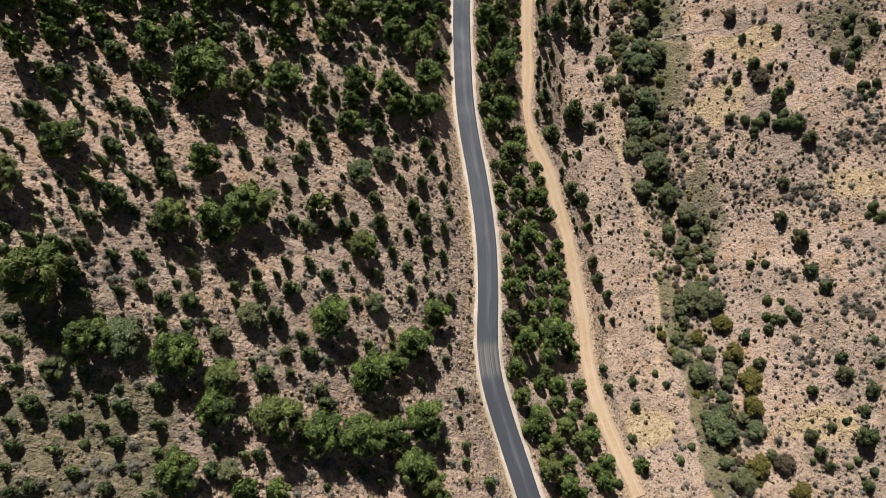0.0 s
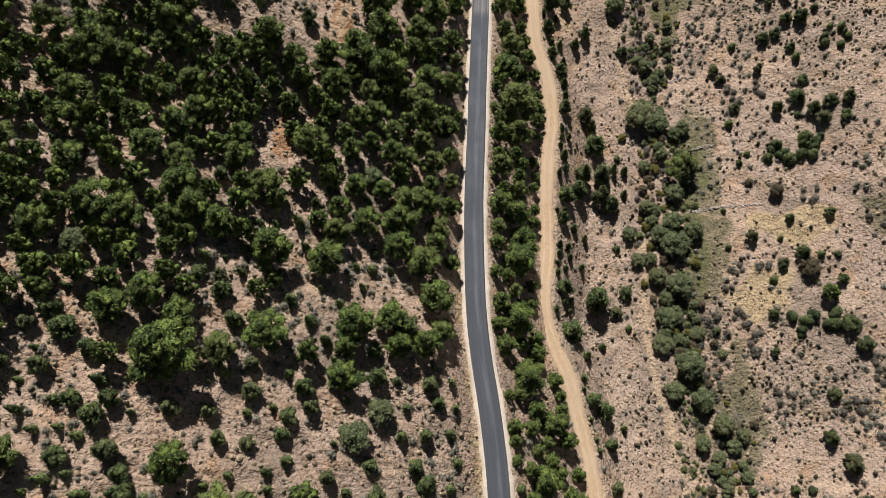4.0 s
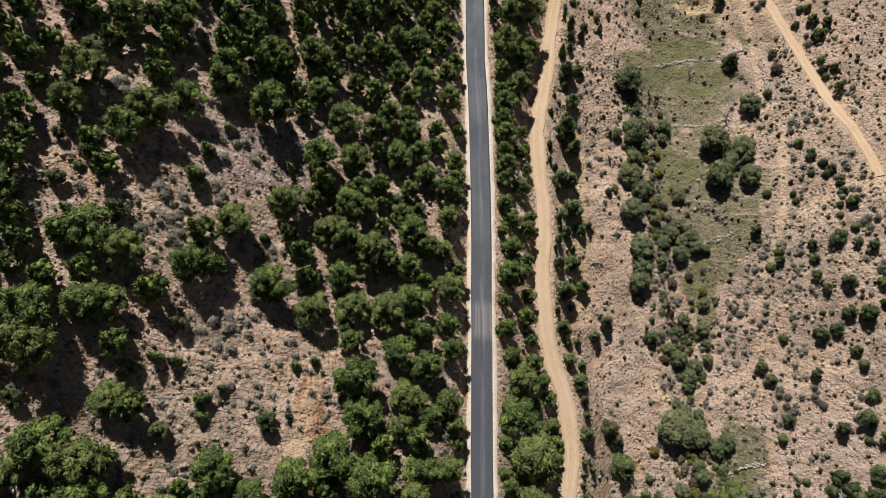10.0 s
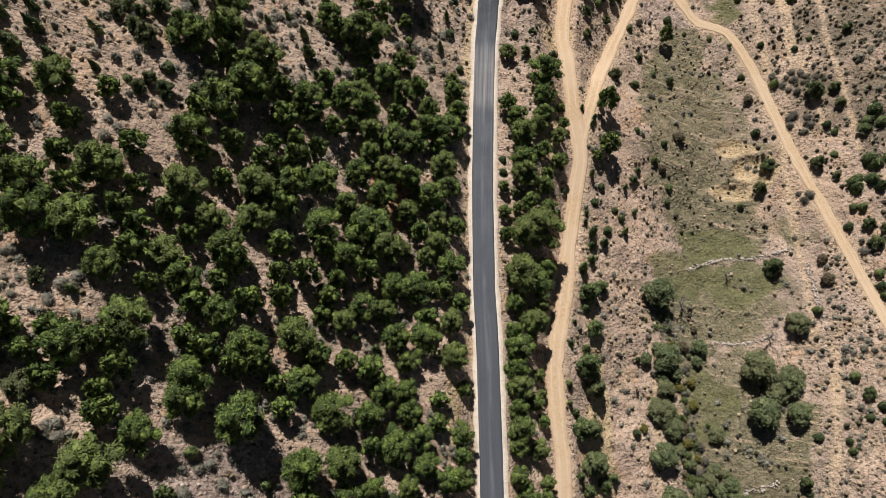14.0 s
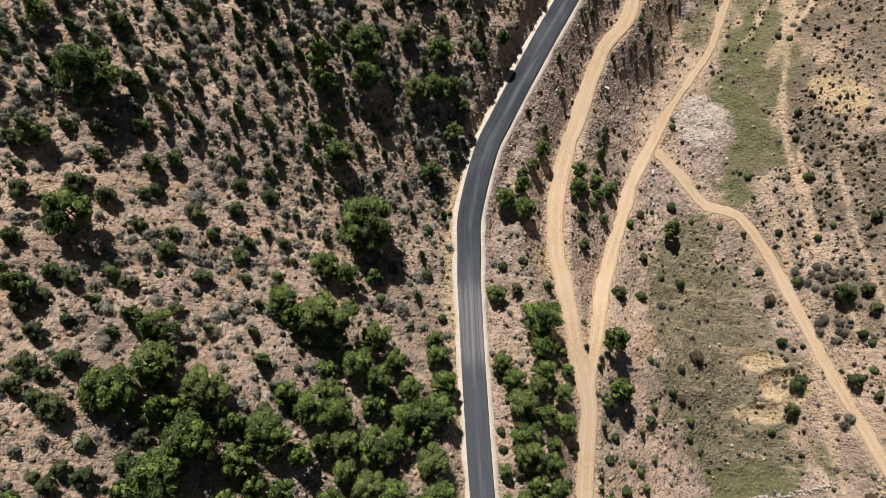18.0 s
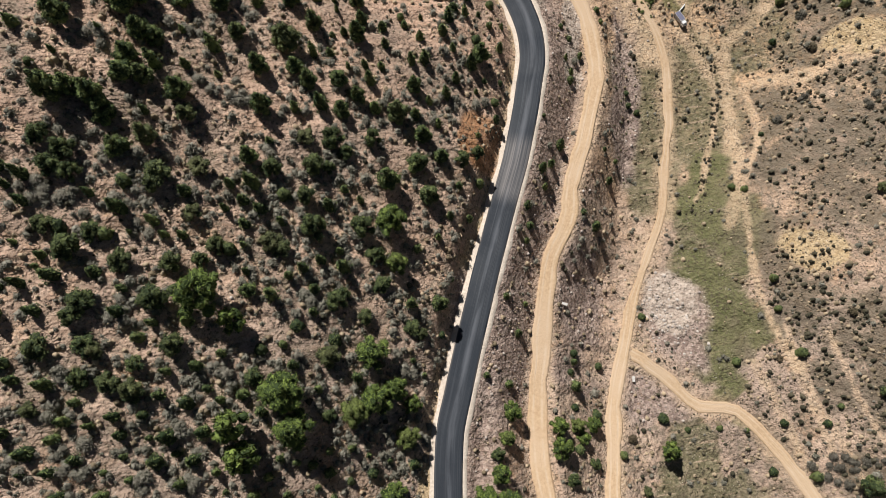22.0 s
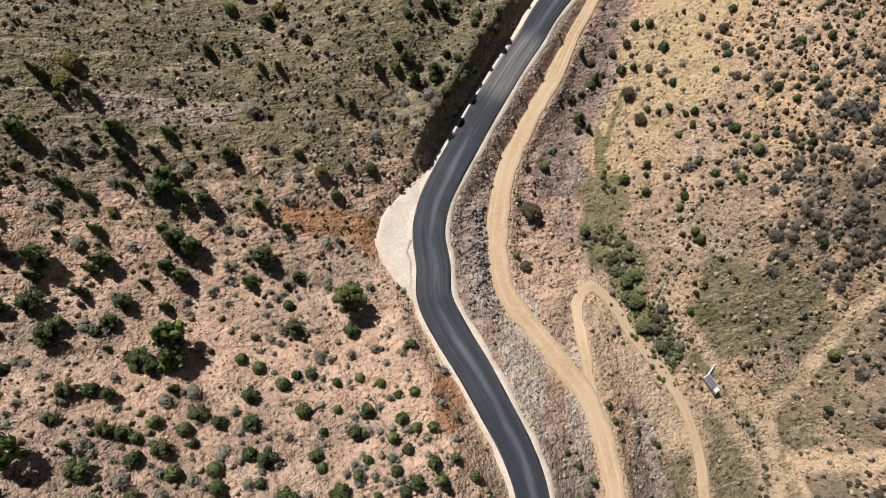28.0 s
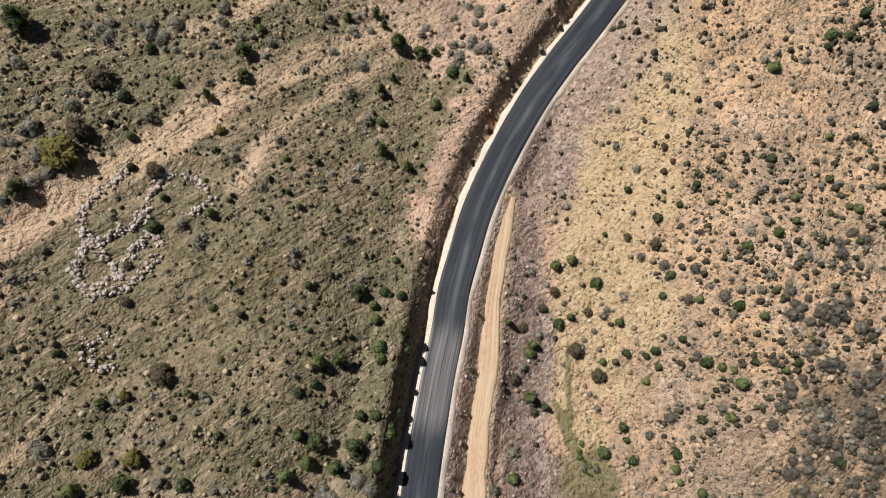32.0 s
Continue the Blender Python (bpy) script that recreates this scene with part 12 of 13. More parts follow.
plant_small_conifers([
    (41.2, 427.8, 2.7), (6.4, 470.4, 2.7), (25.7, 424.5, 2.9), (8.7, 446.7, 2.2), (17.2, 443.4, 2.0), (14.8, 430.5, 2.3), (42.3, 443.2, 3.2), (63.4, 441.0, 2.0), (42.2, 450.8, 3.2), (17.0, 408.7, 2.0),
    (-4.0, 455.5, 2.4), (50.8, 437.1, 2.9), (38.7, 421.0, 3.6), (-0.5, 461.3, 3.5), (18.8, 469.0, 2.6), (17.9, 472.5, 3.8), (82.6, 446.6, 3.3), (12.8, 460.8, 3.7), (15.0, 439.1, 2.3), (79.0, 434.9, 3.8),
    (23.8, 443.0, 3.2), (72.2, 454.8, 3.7), (25.7, 461.2, 2.9), (48.0, 462.9, 2.1), (48.5, 407.1, 2.4), (27.3, 466.5, 3.1), (69.2, 452.9, 2.8), (-11.7, 414.6, 2.3), (23.5, 452.9, 3.2), (-23.2, 422.0, 2.9)])
plant_small_conifers([
    (57.2, 451.1, 2.3), (10.2, 471.0, 2.8), (61.4, 457.5, 3.0), (4.9, 459.6, 2.2), (-2.8, 438.6, 2.7), (36.8, 456.5, 2.3), (13.0, 456.5, 2.1), (26.8, 450.7, 3.3), (18.2, 412.9, 2.5), (65.4, 445.3, 2.2),
    (6.8, 462.5, 2.9), (4.8, 454.5, 2.5), (24.0, 458.0, 2.3), (54.4, 455.0, 2.6), (67.2, 449.1, 2.9), (51.9, 408.9, 2.4), (14.3, 477.1, 2.3), (0.6, 456.8, 2.3), (-11.1, 437.0, 2.1), (50.2, 399.2, 2.8),
    (16.3, 455.6, 2.0), (29.8, 432.7, 2.5), (19.1, 457.5, 2.9), (29.8, 413.4, 2.1), (-4.9, 434.8, 2.2), (52.1, 421.9, 3.0), (79.8, 438.2, 2.3), (63.7, 416.7, 2.4), (70.0, 429.5, 2.5), (44.7, 446.4, 2.3)])
plant_small_conifers([
    (43.8, 419.1, 3.4), (26.0, 401.3, 2.4), (37.8, 468.9, 2.2), (38.4, 418.0, 2.0), (3.2, 427.7, 3.2), (-13.0, 417.4, 2.4), (24.2, 439.9, 2.6), (3.4, 449.2, 2.2), (45.0, 405.4, 2.6), (31.9, 453.6, 2.6)])

plant_far_pines([
    (-112.1, 139.0, 5.7), (-105.3, 142.6, 5.1), (-68.7, 152.7, 4.7), (-35.4, 142.2, 5.3), (-57.1, 140.0, 5.3), (-107.0, 161.5, 4.5), (-77.1, 150.7, 5.1), (-119.8, 144.3, 4.8), (-73.3, 185.6, 4.5), (-77.5, 145.2, 5.8),
    (-86.1, 149.7, 6.0), (-123.4, 168.8, 4.9), (-84.7, 140.5, 5.4), (-115.1, 143.6, 5.6), (-43.1, 189.5, 5.2), (-30.2, 130.1, 4.7), (-95.4, 152.4, 5.0), (-120.0, 129.0, 5.6), (-34.6, 176.5, 5.1), (-57.6, 150.6, 4.7),
    (-119.3, 157.2, 5.2), (-85.5, 134.5, 4.5), (-60.8, 130.4, 5.6), (-46.2, 140.4, 5.1), (-68.3, 146.7, 5.3), (-80.5, 130.9, 5.3), (-93.9, 156.3, 4.6), (-84.7, 156.6, 4.8), (-97.3, 128.3, 4.9), (-110.6, 157.9, 4.8)])
plant_far_pines([
    (-53.5, 189.5, 5.4), (-34.5, 155.1, 5.0), (-46.8, 128.5, 4.9), (-102.2, 136.5, 4.5), (-116.3, 160.4, 4.6), (-43.8, 163.4, 4.7), (-90.8, 147.8, 5.4), (-81.8, 187.5, 4.6), (-103.8, 158.9, 5.2), (-28.2, 177.5, 4.7),
    (-71.5, 128.0, 4.8), (-93.6, 189.0, 4.7), (-90.4, 170.3, 4.8), (-96.0, 143.1, 4.7), (-121.7, 139.6, 4.9)])

# ---- lines of the ruins and the field walls ----
FOLD = [[(197.4, 611.0), (193.5, 610.6), (189.8, 611.2), (186.0, 610.0), (184.0, 606.2), (187.7, 604.0), (192.0, 603.2), (196.0, 604.6), (199.5, 605.2)], [(192.0, 603.2), (190.5, 600.0), (190.0, 597.2)]]
HUT = [[(184.0, 606.2), (181.0, 606.0), (178.2, 604.0), (177.3, 600.5), (179.2, 597.8), (183.5, 596.4), (188.0, 596.6)], [(178.5, 600.5), (182.0, 599.5), (186.5, 600.5), (190.5, 600.0)], [(184.0, 606.2), (183.0, 602.5), (182.0, 599.5)]]
PEN = [[(199.5, 605.2), (202.2, 601.5), (200.8, 596.0), (196.5, 597.7)]]
HEAPS = [(159.9, 611.5, 3.5), (152.3, 604.2, 3.8), (171.0, 593.0, 2.2)]
FIELD_WALLS = [
    [(89.8, 196.8), (98.0, 198.4), (105.2, 198.2)], [(108.8, 295.6), (121.0, 297.0), (128.0, 295.2), (139.0, 295.4)],
    [(91.0, 150.8), (102.0, 150.0), (113.4, 147.9)], [(102.8, 234.3), (108.0, 235.6), (114.5, 236.0)],
    [(109.5, 274.6), (117.0, 272.6), (126.5, 272.4)], [(141.5, 290.0), (140.2, 281.5), (138.8, 274.0)], [(93.5, 170.5), (99.5, 172.2), (105.0, 171.8)]]
RUIN_LINES = FOLD + HUT + PEN + FIELD_WALLS

# ---- what nobody could count: scrub, tussocks, stones ----
def scatter(name, label, category, rows, shapes, tall, material, seed):
    """Joins many small plants or stones into one mesh. rows: x, y, width; shapes: meshes one metre wide and high."""
    rng = np.random.RandomState(seed)
    rows = np.array(rows, float)
    z = height(rows[:, 0], rows[:, 1])
    verts, faces, n = [], [], 0
    pick = rng.randint(0, len(shapes), len(rows))
    turn = rng.uniform(0, 6.283, len(rows))
    lift = tall * rng.uniform(0.75, 1.3, len(rows))
    for k, (v, f) in enumerate(shapes):
        at = np.where(pick == k)[0]
        c, s = np.cos(turn[at])[:, None], np.sin(turn[at])[:, None]
        d = rows[at, 2][:, None]
        x = (v[None, :, 0] * c - v[None, :, 1] * s) * d + rows[at, 0][:, None]
        y = (v[None, :, 0] * s + v[None, :, 1] * c) * d + rows[at, 1][:, None]
        h = v[None, :, 2] * d * lift[at][:, None] + z[at][:, None]
        verts.append(np.stack([x, y, h], -1).reshape(-1, 3))
        faces.append((f[None] + (np.arange(len(at)) * len(v))[:, None, None] + n).reshape(-1, f.shape[1]))
        n += len(at) * len(v)
    v, f = np.vstack(verts), np.vstack(faces)
    mesh = bpy.data.meshes.new(name)
    mesh.vertices.add(len(v))
    mesh.vertices.foreach_set("co", v.astype(np.float32).ravel())
    mesh.loops.add(f.size)
    mesh.loops.foreach_set("vertex_index", f.ravel().astype(np.int32))
    mesh.polygons.add(len(f))
    mesh.polygons.foreach_set("loop_start", np.arange(0, f.size, f.shape[1], dtype=np.int32))
    mesh.update(calc_edges=True)
    mesh.materials.append(material)
    return tagged(new(name, mesh), label, category, kind="stuff")


def bumpy_dome(rng, rings, sides, wide=0.42, tall=0.8, rough=0.3):
    """A knobbly cushion that reaches a little into the soil."""
    v = [(0, 0, tall * rng.uniform(0.9, 1.1))]
    for k in range(rings + 1):
        a = math.pi / 2 * (k + 1) / (rings + 1)
        z = tall * math.cos(a) if k < rings else -0.12
        for q in range(sides):
            w = 6.283 * (q + 0.5 * (k % 2) + rng.uniform(-0.2, 0.2)) / sides
            r = wide * math.sin(a) * rng.uniform(1 - rough, 1 + rough)
            v.append((r * math.cos(w), r * math.sin(w), z * rng.uniform(0.85, 1.15)))
    f = [(0, 1 + q, 1 + (q + 1) % sides) for q in range(sides)]
    for k in range(rings):
        a, b = 1 + k * sides, 1 + (k + 1) * sides
        for q in range(sides):
            p = (q + 1) % sides
            f += [(a + q, b + q, b + p), (a + q, b + p, a + p)]
    return np.array(v), np.array(f)


def together(*shapes):
    """Several triangle shapes as one."""
    verts, faces, n = [], [], 0
    for v, f in shapes:
        verts.append(v), faces.append(f + n)
        n += len(v)
    return np.vstack(verts), np.vstack(faces)


def spray_dome(seed, count, size, slim=0.5, low=0.1, rings=2, sides=6, core=0.40):
    """A little dome of leaf sprays over a knobbly body, one metre wide and one high."""
    rng = np.random.RandomState(seed)
    way = unit(rng.normal(0, 1, (count, 3)))
    way[:, 2] = np.abs(way[:, 2])
    at = way * rng.uniform(0.7, 1.0, (count, 1)) * (0.45, 0.45, 0.8) + (0, 0, low)
    coat = blades(at, way, size * rng.uniform(0.6, 1.2, count), rng, slim)
    return together(bumpy_dome(rng, rings, sides, core, 0.72), coat)


def aside(x, y):
    """How far to the right of the valley's spine a place lies."""
    along, side = x * AXIS[0] + y * AXIS[1], x * ACROSS[0] + y * ACROSS[1]
    return side - np.interp(along, U0 + U_STEP * np.arange(len(SPINE)), SPINE)


def open_ground(count, seed, density, lo=(-60, -165), hi=(715, 150)):
    """Places at random in the valley, kept with the chance that density(x, y) gives, off the roads."""
    rng = np.random.RandomState(seed)
    u, v = rng.uniform(lo[0], hi[0], count), rng.uniform(lo[1], hi[1], count)
    x, y = u * AXIS[0] + v * ACROSS[0], u * AXIS[1] + v * ACROSS[1]
    chance = density(x, y)
    for name, spare in (("road", 1.6), ("track", 0.3), ("valley_track", 0.2), ("far_track", 0.2), ("lay_by", -0.3)):
        d, (level, half) = from_line(x, y, LINES[name])
        chance = np.where(np.abs(d) < half + spare, 0, chance)
    for line in RUIN_LINES:
        d, _ = from_line(x, y, smooth_line(line, 1.0))
        chance = np.where(np.abs(d) < 1.3, 0, np.where(np.abs(d) < 4, chance * 0.45, chance))
    ok = rng.uniform(0, 1, count) < chance
    return x[ok], y[ok], rng


def scrub_density(x, y):
    m = soil_masks(x, y)
    c = 0.30 + 0.45 * m["herb"]
    return np.clip(c * (1 - 0.8 * m["lush"]) * (1 - 0.55 * m["sand"]) * (1 - 0.5 * m["grass"]) * (1 - 0.9 * m["path"]) * (1 - 0.95 * m["pale"]) * (1 - 0.5 * m["rubble"]), 0.02, 1)


low = [spray_dome(40 + k, 90, 0.10, 0.45, 0.1, 3, 8, 0.43) for k in range(5)]
scatter("low_junipers", "small dark green juniper cushions on dry ground", "low bushes", LOW_JUNIPERS, low, 0.95, JUNIPER, 1)
spiky = []
for k in range(6):
    shape_rng = np.random.RandomState(340 + k)
    tall_at = shape_rng.uniform(0, 1, 180) ** 1.3
    round_way = shape_rng.uniform(0, 6.283, 180)
    wide_at = 0.48 * (1 - tall_at) ** 0.8 * shape_rng.uniform(0.5, 1.05, 180)
    spot = np.stack([wide_at * np.cos(round_way), wide_at * np.sin(round_way), 0.08 + 0.9 * tall_at], 1)
    spiky.append(together(bumpy_dome(shape_rng, 4, 7, 0.31, 0.82, 0.3), blades(spot, unit(np.stack([np.cos(round_way), np.sin(round_way), 0.5 + tall_at], 1)), 0.085 * shape_rng.uniform(0.7, 1.3, 180), shape_rng, 0.42)))
scatter("small_conifers", "small pointed dark green conifers scattered over the hillside", "conifers", SMALL_CONIFERS, spiky, 1.35, CONIFER, 10)
far_shapes = []
for k in range(4):
    lobe_rng = np.random.RandomState(360 + k)
    pieces = []
    for cx, cy, cz, cr, flat in pine_lobes(lobe_rng):
        way = unit(lobe_rng.normal(0, 1, (26, 3)))
        way[:, 2] = np.abs(way[:, 2]) - 0.2
        pieces.append((CORE_AT * cr * lobe_rng.uniform(0.6, 0.9, (42, 1)) * (1, 1, flat) + (cx, cy, cz), CORE_FACES))
        pieces.append(blades(np.array([cx, cy, cz]) + way * cr * lobe_rng.uniform(0.5, 1.05, (26, 1)) * (1, 1, flat), way, 0.085 * lobe_rng.uniform(0.7, 1.3, 26), lobe_rng, 0.42))
    v, f = joined(pieces)
    far_shapes.append((v, np.array(f)))
if FAR_PINES:
    scatter("forest_pines", "green pines of the forest up the hill", "forest", FAR_PINES, far_shapes, 1.6, PINE, 11)
shrub = [spray_dome(50 + k, 190, 0.082, 0.34, 0.05, 2, 7, 0.31) for k in range(5)]


def slope_density(x, y):
    """Grey shrubs grow thickest on the open hillside above the middle stretch of the road."""
    along, side = x * AXIS[0] + y * AXIS[1], x * ACROSS[0] + y * ACROSS[1]
    left = side - np.interp(along, U0 + U_STEP * np.arange(len(SPINE)), SPINE) < -8
    mid = ease(300, 380, along) * (1 - ease(435, 500, along))
    patch = 0.35 + 0.65 * ease(-0.3, 0.4, value_noise(x, y, 14, 61))
    near_bank = 0.5 * ease(0.0, 0.35, value_noise(x, y, 21, 62) + 0.4 * value_noise(x, y, 7, 63)) * (1 - ease(300, 350, along)) * ease(58, 76, aside(x, y))
    return np.where(left, 0.36 + 0.64 * mid - 0.27 * ease(520, 570, along), 0.06 + near_bank) * patch * (1 - soil_masks(x, y)["pale"])


spots = np.array(SHRUB_SPOTS, float)
far_bank = aside(spots[:, 0], spots[:, 1]) > 30
scatter("grey_shrubs", "thin grey-green leafless shrubs on the slopes", "shrubs", spots[~far_bank], shrub, 0.6, GREY, 2)
scatter("bank_shrubs", "dark grey-brown thorny shrubs on the far bank", "shrubs", spots[far_bank], shrub, 0.6, BANK, 19)
x, y, rng = open_ground(105000, 16, slope_density)
thin = [spray_dome(80 + k, 44, 0.13, 0.34, 0.05, 2, 6, 0.30) for k in range(6)]
scatter("hill_scrub", "waist-high grey-green scrub between the junipers", "scrub", np.stack([x, y, 0.9 + 2.0 * rng.uniform(0, 1, len(x)) ** 1.8], 1), thin, 0.62, GREY, 9)
x, y, rng = open_ground(84000, 11, scrub_density)
size = 0.4 + 1.1 * rng.uniform(0, 1, len(x)) ** 2
small = [spray_dome(60 + k, 4, 0.22, 0.5, 0.1, 1, 6, 0.46) for k in range(6)]
scatter("dry_tussocks", "dry straw-coloured grass tussocks all over the slopes", "tussocks", np.stack([x, y, size], 1), small, 0.75, DRY, 3)
x, y, rng = open_ground(26000, 12, lambda a, b: scrub_density(a, b) * 0.8)
size = 0.5 + 1.5 * rng.uniform(0, 1, len(x)) ** 2.5
cushion = [spray_dome(70 + k, 16, 0.17, 0.42, 0.08, 1, 6, 0.36) for k in range(6)]
scatter("scrub_cushions", "low grey-green thorny cushions between the trees", "scrub", np.stack([x, y, size], 1), cushion, 0.8, GREY, 4)


def dark_density(x, y):
    m = soil_masks(x, y)
    along, side = x * AXIS[0] + y * AXIS[1], x * ACROSS[0] + y * ACROSS[1]
    bank = np.where(side - np.interp(along, U0 + U_STEP * np.arange(len(SPINE)), SPINE) > 44, 1.0, 0.16)
    clumps = ease(-0.2, 0.5, value_noise(x, y, 19, 51) + 0.6 * value_noise(x, y, 7, 52))
    bank = bank * (0.4 + 0.6 * ease(520, 545, along)) + 1.5 * m["heath"]
    return np.minimum(bank * (0.22 + 0.78 * clumps), 1.0) * (1 - 0.85 * m["lush"]) * (1 - 0.6 * m["grass"]) * (1 - m["pale"]) * (1 - m["path"])


x, y, rng = open_ground(150000, 13, dark_density)
size = 0.3 + 1.4 * rng.uniform(0, 1, len(x)) ** 3
dark_dome = [spray_dome(170 + k, 5, 0.2, 0.5, 0.1, 1, 6, 0.46) for k in range(6)]
scatter("dark_cushions", "dark brownish green thorn cushions dotted over the bank", "scrub", np.stack([x, y, size], 1), dark_dome, 1.0, THORN, 5)



def thicket(name, label, line, count, wide, low_size, high_size, material, seed):
    """Shrubs crowded along a line."""
    rng = np.random.RandomState(seed)
    run = smooth_line(line, 0.5)
    at = run[rng.randint(0, len(run), count)] + rng.normal(0, 1, (count, 2)) * (wide, 0.8)
    at = at[np.abs(value_noise(at[:, 0], at[:, 1], 13, seed) + 0.2) > 0.14]
    size = low_size + (high_size - low_size) * rng.uniform(0, 1, len(at)) ** 2
    scatter(name, label, "shrubs", np.c_[at, size], shrub, 0.7, material, seed)


STREAM = [(76, -4), (71, 25), (72, 67), (77, 103), (82, 128), (88, 150), (93, 168), (91, 185), (91, 212), (92, 234), (95, 253), (97, 275), (99, 292)]
thicket("stream_thicket", "olive green shrubs crowded along the dry stream", STREAM, 620, 2.3, 0.9, 3.0, HERB, 81)
thicket("stream_scrub", "grey leafless shrubs along the dry stream", STREAM, 420, 3.4, 0.8, 2.6, BANK, 82)
thicket("spring_herbs", "dark green rank herbs in the wet gully", [(211, 522), (206, 518), (201, 514), (196, 506), (194, 494), (191, 482), (191, 473), (192, 466)], 900, 3.0, 0.4, 1.6, HERB, 83)
thicket("gully_scrub", "brown and green scrub along the narrow gully", [(194, 456), (194, 446), (189, 437), (180, 428), (172, 420), (163, 413)], 150, 0.7, 0.4, 1.3, THORN, 84)


def tuft_density(x, y):
    """Short olive tufts all over the grassy hill above the last stretch of the road, and thinly in the meadows."""
    m = soil_masks(x, y)
    along = x * AXIS[0] + y * AXIS[1]
    return np.clip(0.9 * m["grass"] * (0.22 + 0.78 * ease(525, 555, along)) - 0.5 * m["path"] - 0.6 * m["lush"] - m["sand"], 0, 1)


x, y, rng = open_ground(110000, 18, tuft_density)
tuft = [spray_dome(190 + k, 3, 0.2, 0.5, 0.1, 1, 6, 0.46) for k in range(6)]
scatter("grass_tufts", "short olive grass tufts and dwarf shrubs on the grassy hill", "grass", np.stack([x, y, 0.35 + 0.75 * rng.uniform(0, 1, len(x)) ** 1.8], 1), tuft, 0.75, TUFT, 13)

# ---- stones ----
def stone_shape(seed):
    """An uneven boulder, one metre wide and high, sunk a little into the soil."""
    rng = np.random.RandomState(seed)
    up = [(0.5, 0, 0), (0.15, 0.48, 0), (-0.42, 0.3, 0), (-0.42, -0.3, 0), (0.15, -0.48, 0)]
    v = [(0.05, 0, 0.75)] + [(a * 0.85, b * 0.85, 0.45) for a, b, _ in up] + [(a, b, -0.2) for a, b, _ in up]
    v = np.array(v) * rng.uniform(0.75, 1.2, (11, 3))
    f = [(0, 1 + i, 1 + (i + 1) % 5) for i in range(5)]
    for i in range(5):
        j = (i + 1) % 5
        f += [(1 + i, 6 + i, 6 + j), (1 + i, 6 + j, 1 + j)]
    return v, np.array(f)


STONES = [stone_shape(900 + k) for k in range(7)]
x, y, rng = open_ground(60000, 14, lambda a, b: np.clip(soil_masks(a, b)["rubble"] * 1.0, 0.012, 1))
size = 0.16 + 0.75 * rng.uniform(0, 1, len(x)) ** 4
scatter("loose_stones", "loose pale field stones on the fill slopes and scree", "stones", np.stack([x, y, size], 1), STONES, 0.7, STONE, 6)
x, y, rng = open_ground(110000, 17, lambda a, b: 0.42 * ease(-0.3, 0.5, value_noise(a, b, 15, 71) + 0.5 * value_noise(a, b, 5, 72)) * (1 - soil_masks(a, b)["lush"]) * (1 - 0.7 * soil_masks(a, b)["grass"]), (-60, -110), (715, 130))
scatter("field_pebbles", "small pinkish stones and clods strewn over the soil", "stones", np.stack([x, y, 0.14 + 0.34 * rng.uniform(0, 1, len(x)) ** 3], 1), [(v[:6], f[:5]) for v, f in STONES], 0.8, CLAY_STONE, 12)
rng = np.random.RandomState(15)
spread_at = rng.normal(0, 1, (420, 2)) * (2.2, 7.0)
turn = radians(-34)
heap = np.stack([167.5 + spread_at[:, 0] * math.cos(turn) - spread_at[:, 1] * math.sin(turn), 513.0 + spread_at[:, 0] * math.sin(turn) + spread_at[:, 1] * math.cos(turn), 0.3 + 0.8 * rng.uniform(0, 1, 420) ** 2], 1)
d_road, (lv, hf) = from_line(heap[:, 0], heap[:, 1], LINES["road"])
d_track, _ = from_line(heap[:, 0], heap[:, 1], LINES["track"])
heap = heap[(np.abs(d_road) > hf + 1.4) & (np.abs(d_track) > 2.3)]
scatter("blasted_rocks", "dark grey blasted rocks dumped below the bend", "rocks", heap, STONES, 0.75, DARK_STONE, 7)
slabs = rng.normal(0, 1, (260, 2)) * (3.6, 5.0) + (142.0, 396.0)
d_track, _ = from_line(slabs[:, 0], slabs[:, 1], LINES["valley_track"])
slabs = slabs[np.abs(d_track) > 2.0]
scatter("limestone_slabs", "pale broken limestone of a low outcrop", "rocks", np.c_[slabs, 0.2 + 0.9 * rng.uniform(0, 1, len(slabs)) ** 3], STONES, 0.35, PALE_STONE, 8)

# ---- walls, ruins, the parked truck and small things ----
def part(name, bm, material, parent, label=""):
    mesh = bpy.data.meshes.new(name)
    bm.to_mesh(mesh)
    bm.free()
    mesh.materials.append(material)
    ob = new(name, mesh)
    ob.parent = parent
    return tagged(ob, label) if label else ob


def box(bm, centre, size, bevel=0.0, top=1.0, lean=0.0):
    """A block; top: how far its upper face narrows; lean: how far its top shifts along x."""
    made = bmesh.ops.create_cube(bm, size=1.0)["verts"]
    for v in made:
        k = top if v.co.z > 0 else 1.0
        v.co = Vector((v.co.x * size[0] * k + (lean if v.co.z > 0 else 0) + centre[0], v.co.y * size[1] * k + centre[1], v.co.z * size[2] + centre[2]))
    if bevel:
        edges = list({e for v in made for e in v.link_edges})
        bmesh.ops.bevel(bm, geom=edges, offset=bevel, segments=2, affect="EDGES", profile=0.6)
    return bm


def wheel(bm_radius, width):
    bm = bmesh.new()
    bmesh.ops.create_cone(bm, cap_ends=True, segments=20, radius1=bm_radius, radius2=bm_radius, depth=width)
    bmesh.ops.rotate(bm, verts=bm.verts, cent=(0, 0, 0), matrix=Matrix.Rotation(radians(90), 3, "X"))
    return bm


STONE_MESHES = []
for shape_v, shape_f in STONES:
    STONE_MESHES.append(mesh_of("stone", shape_v, [tuple(int(k) for k in f) for f in shape_f], STONE))


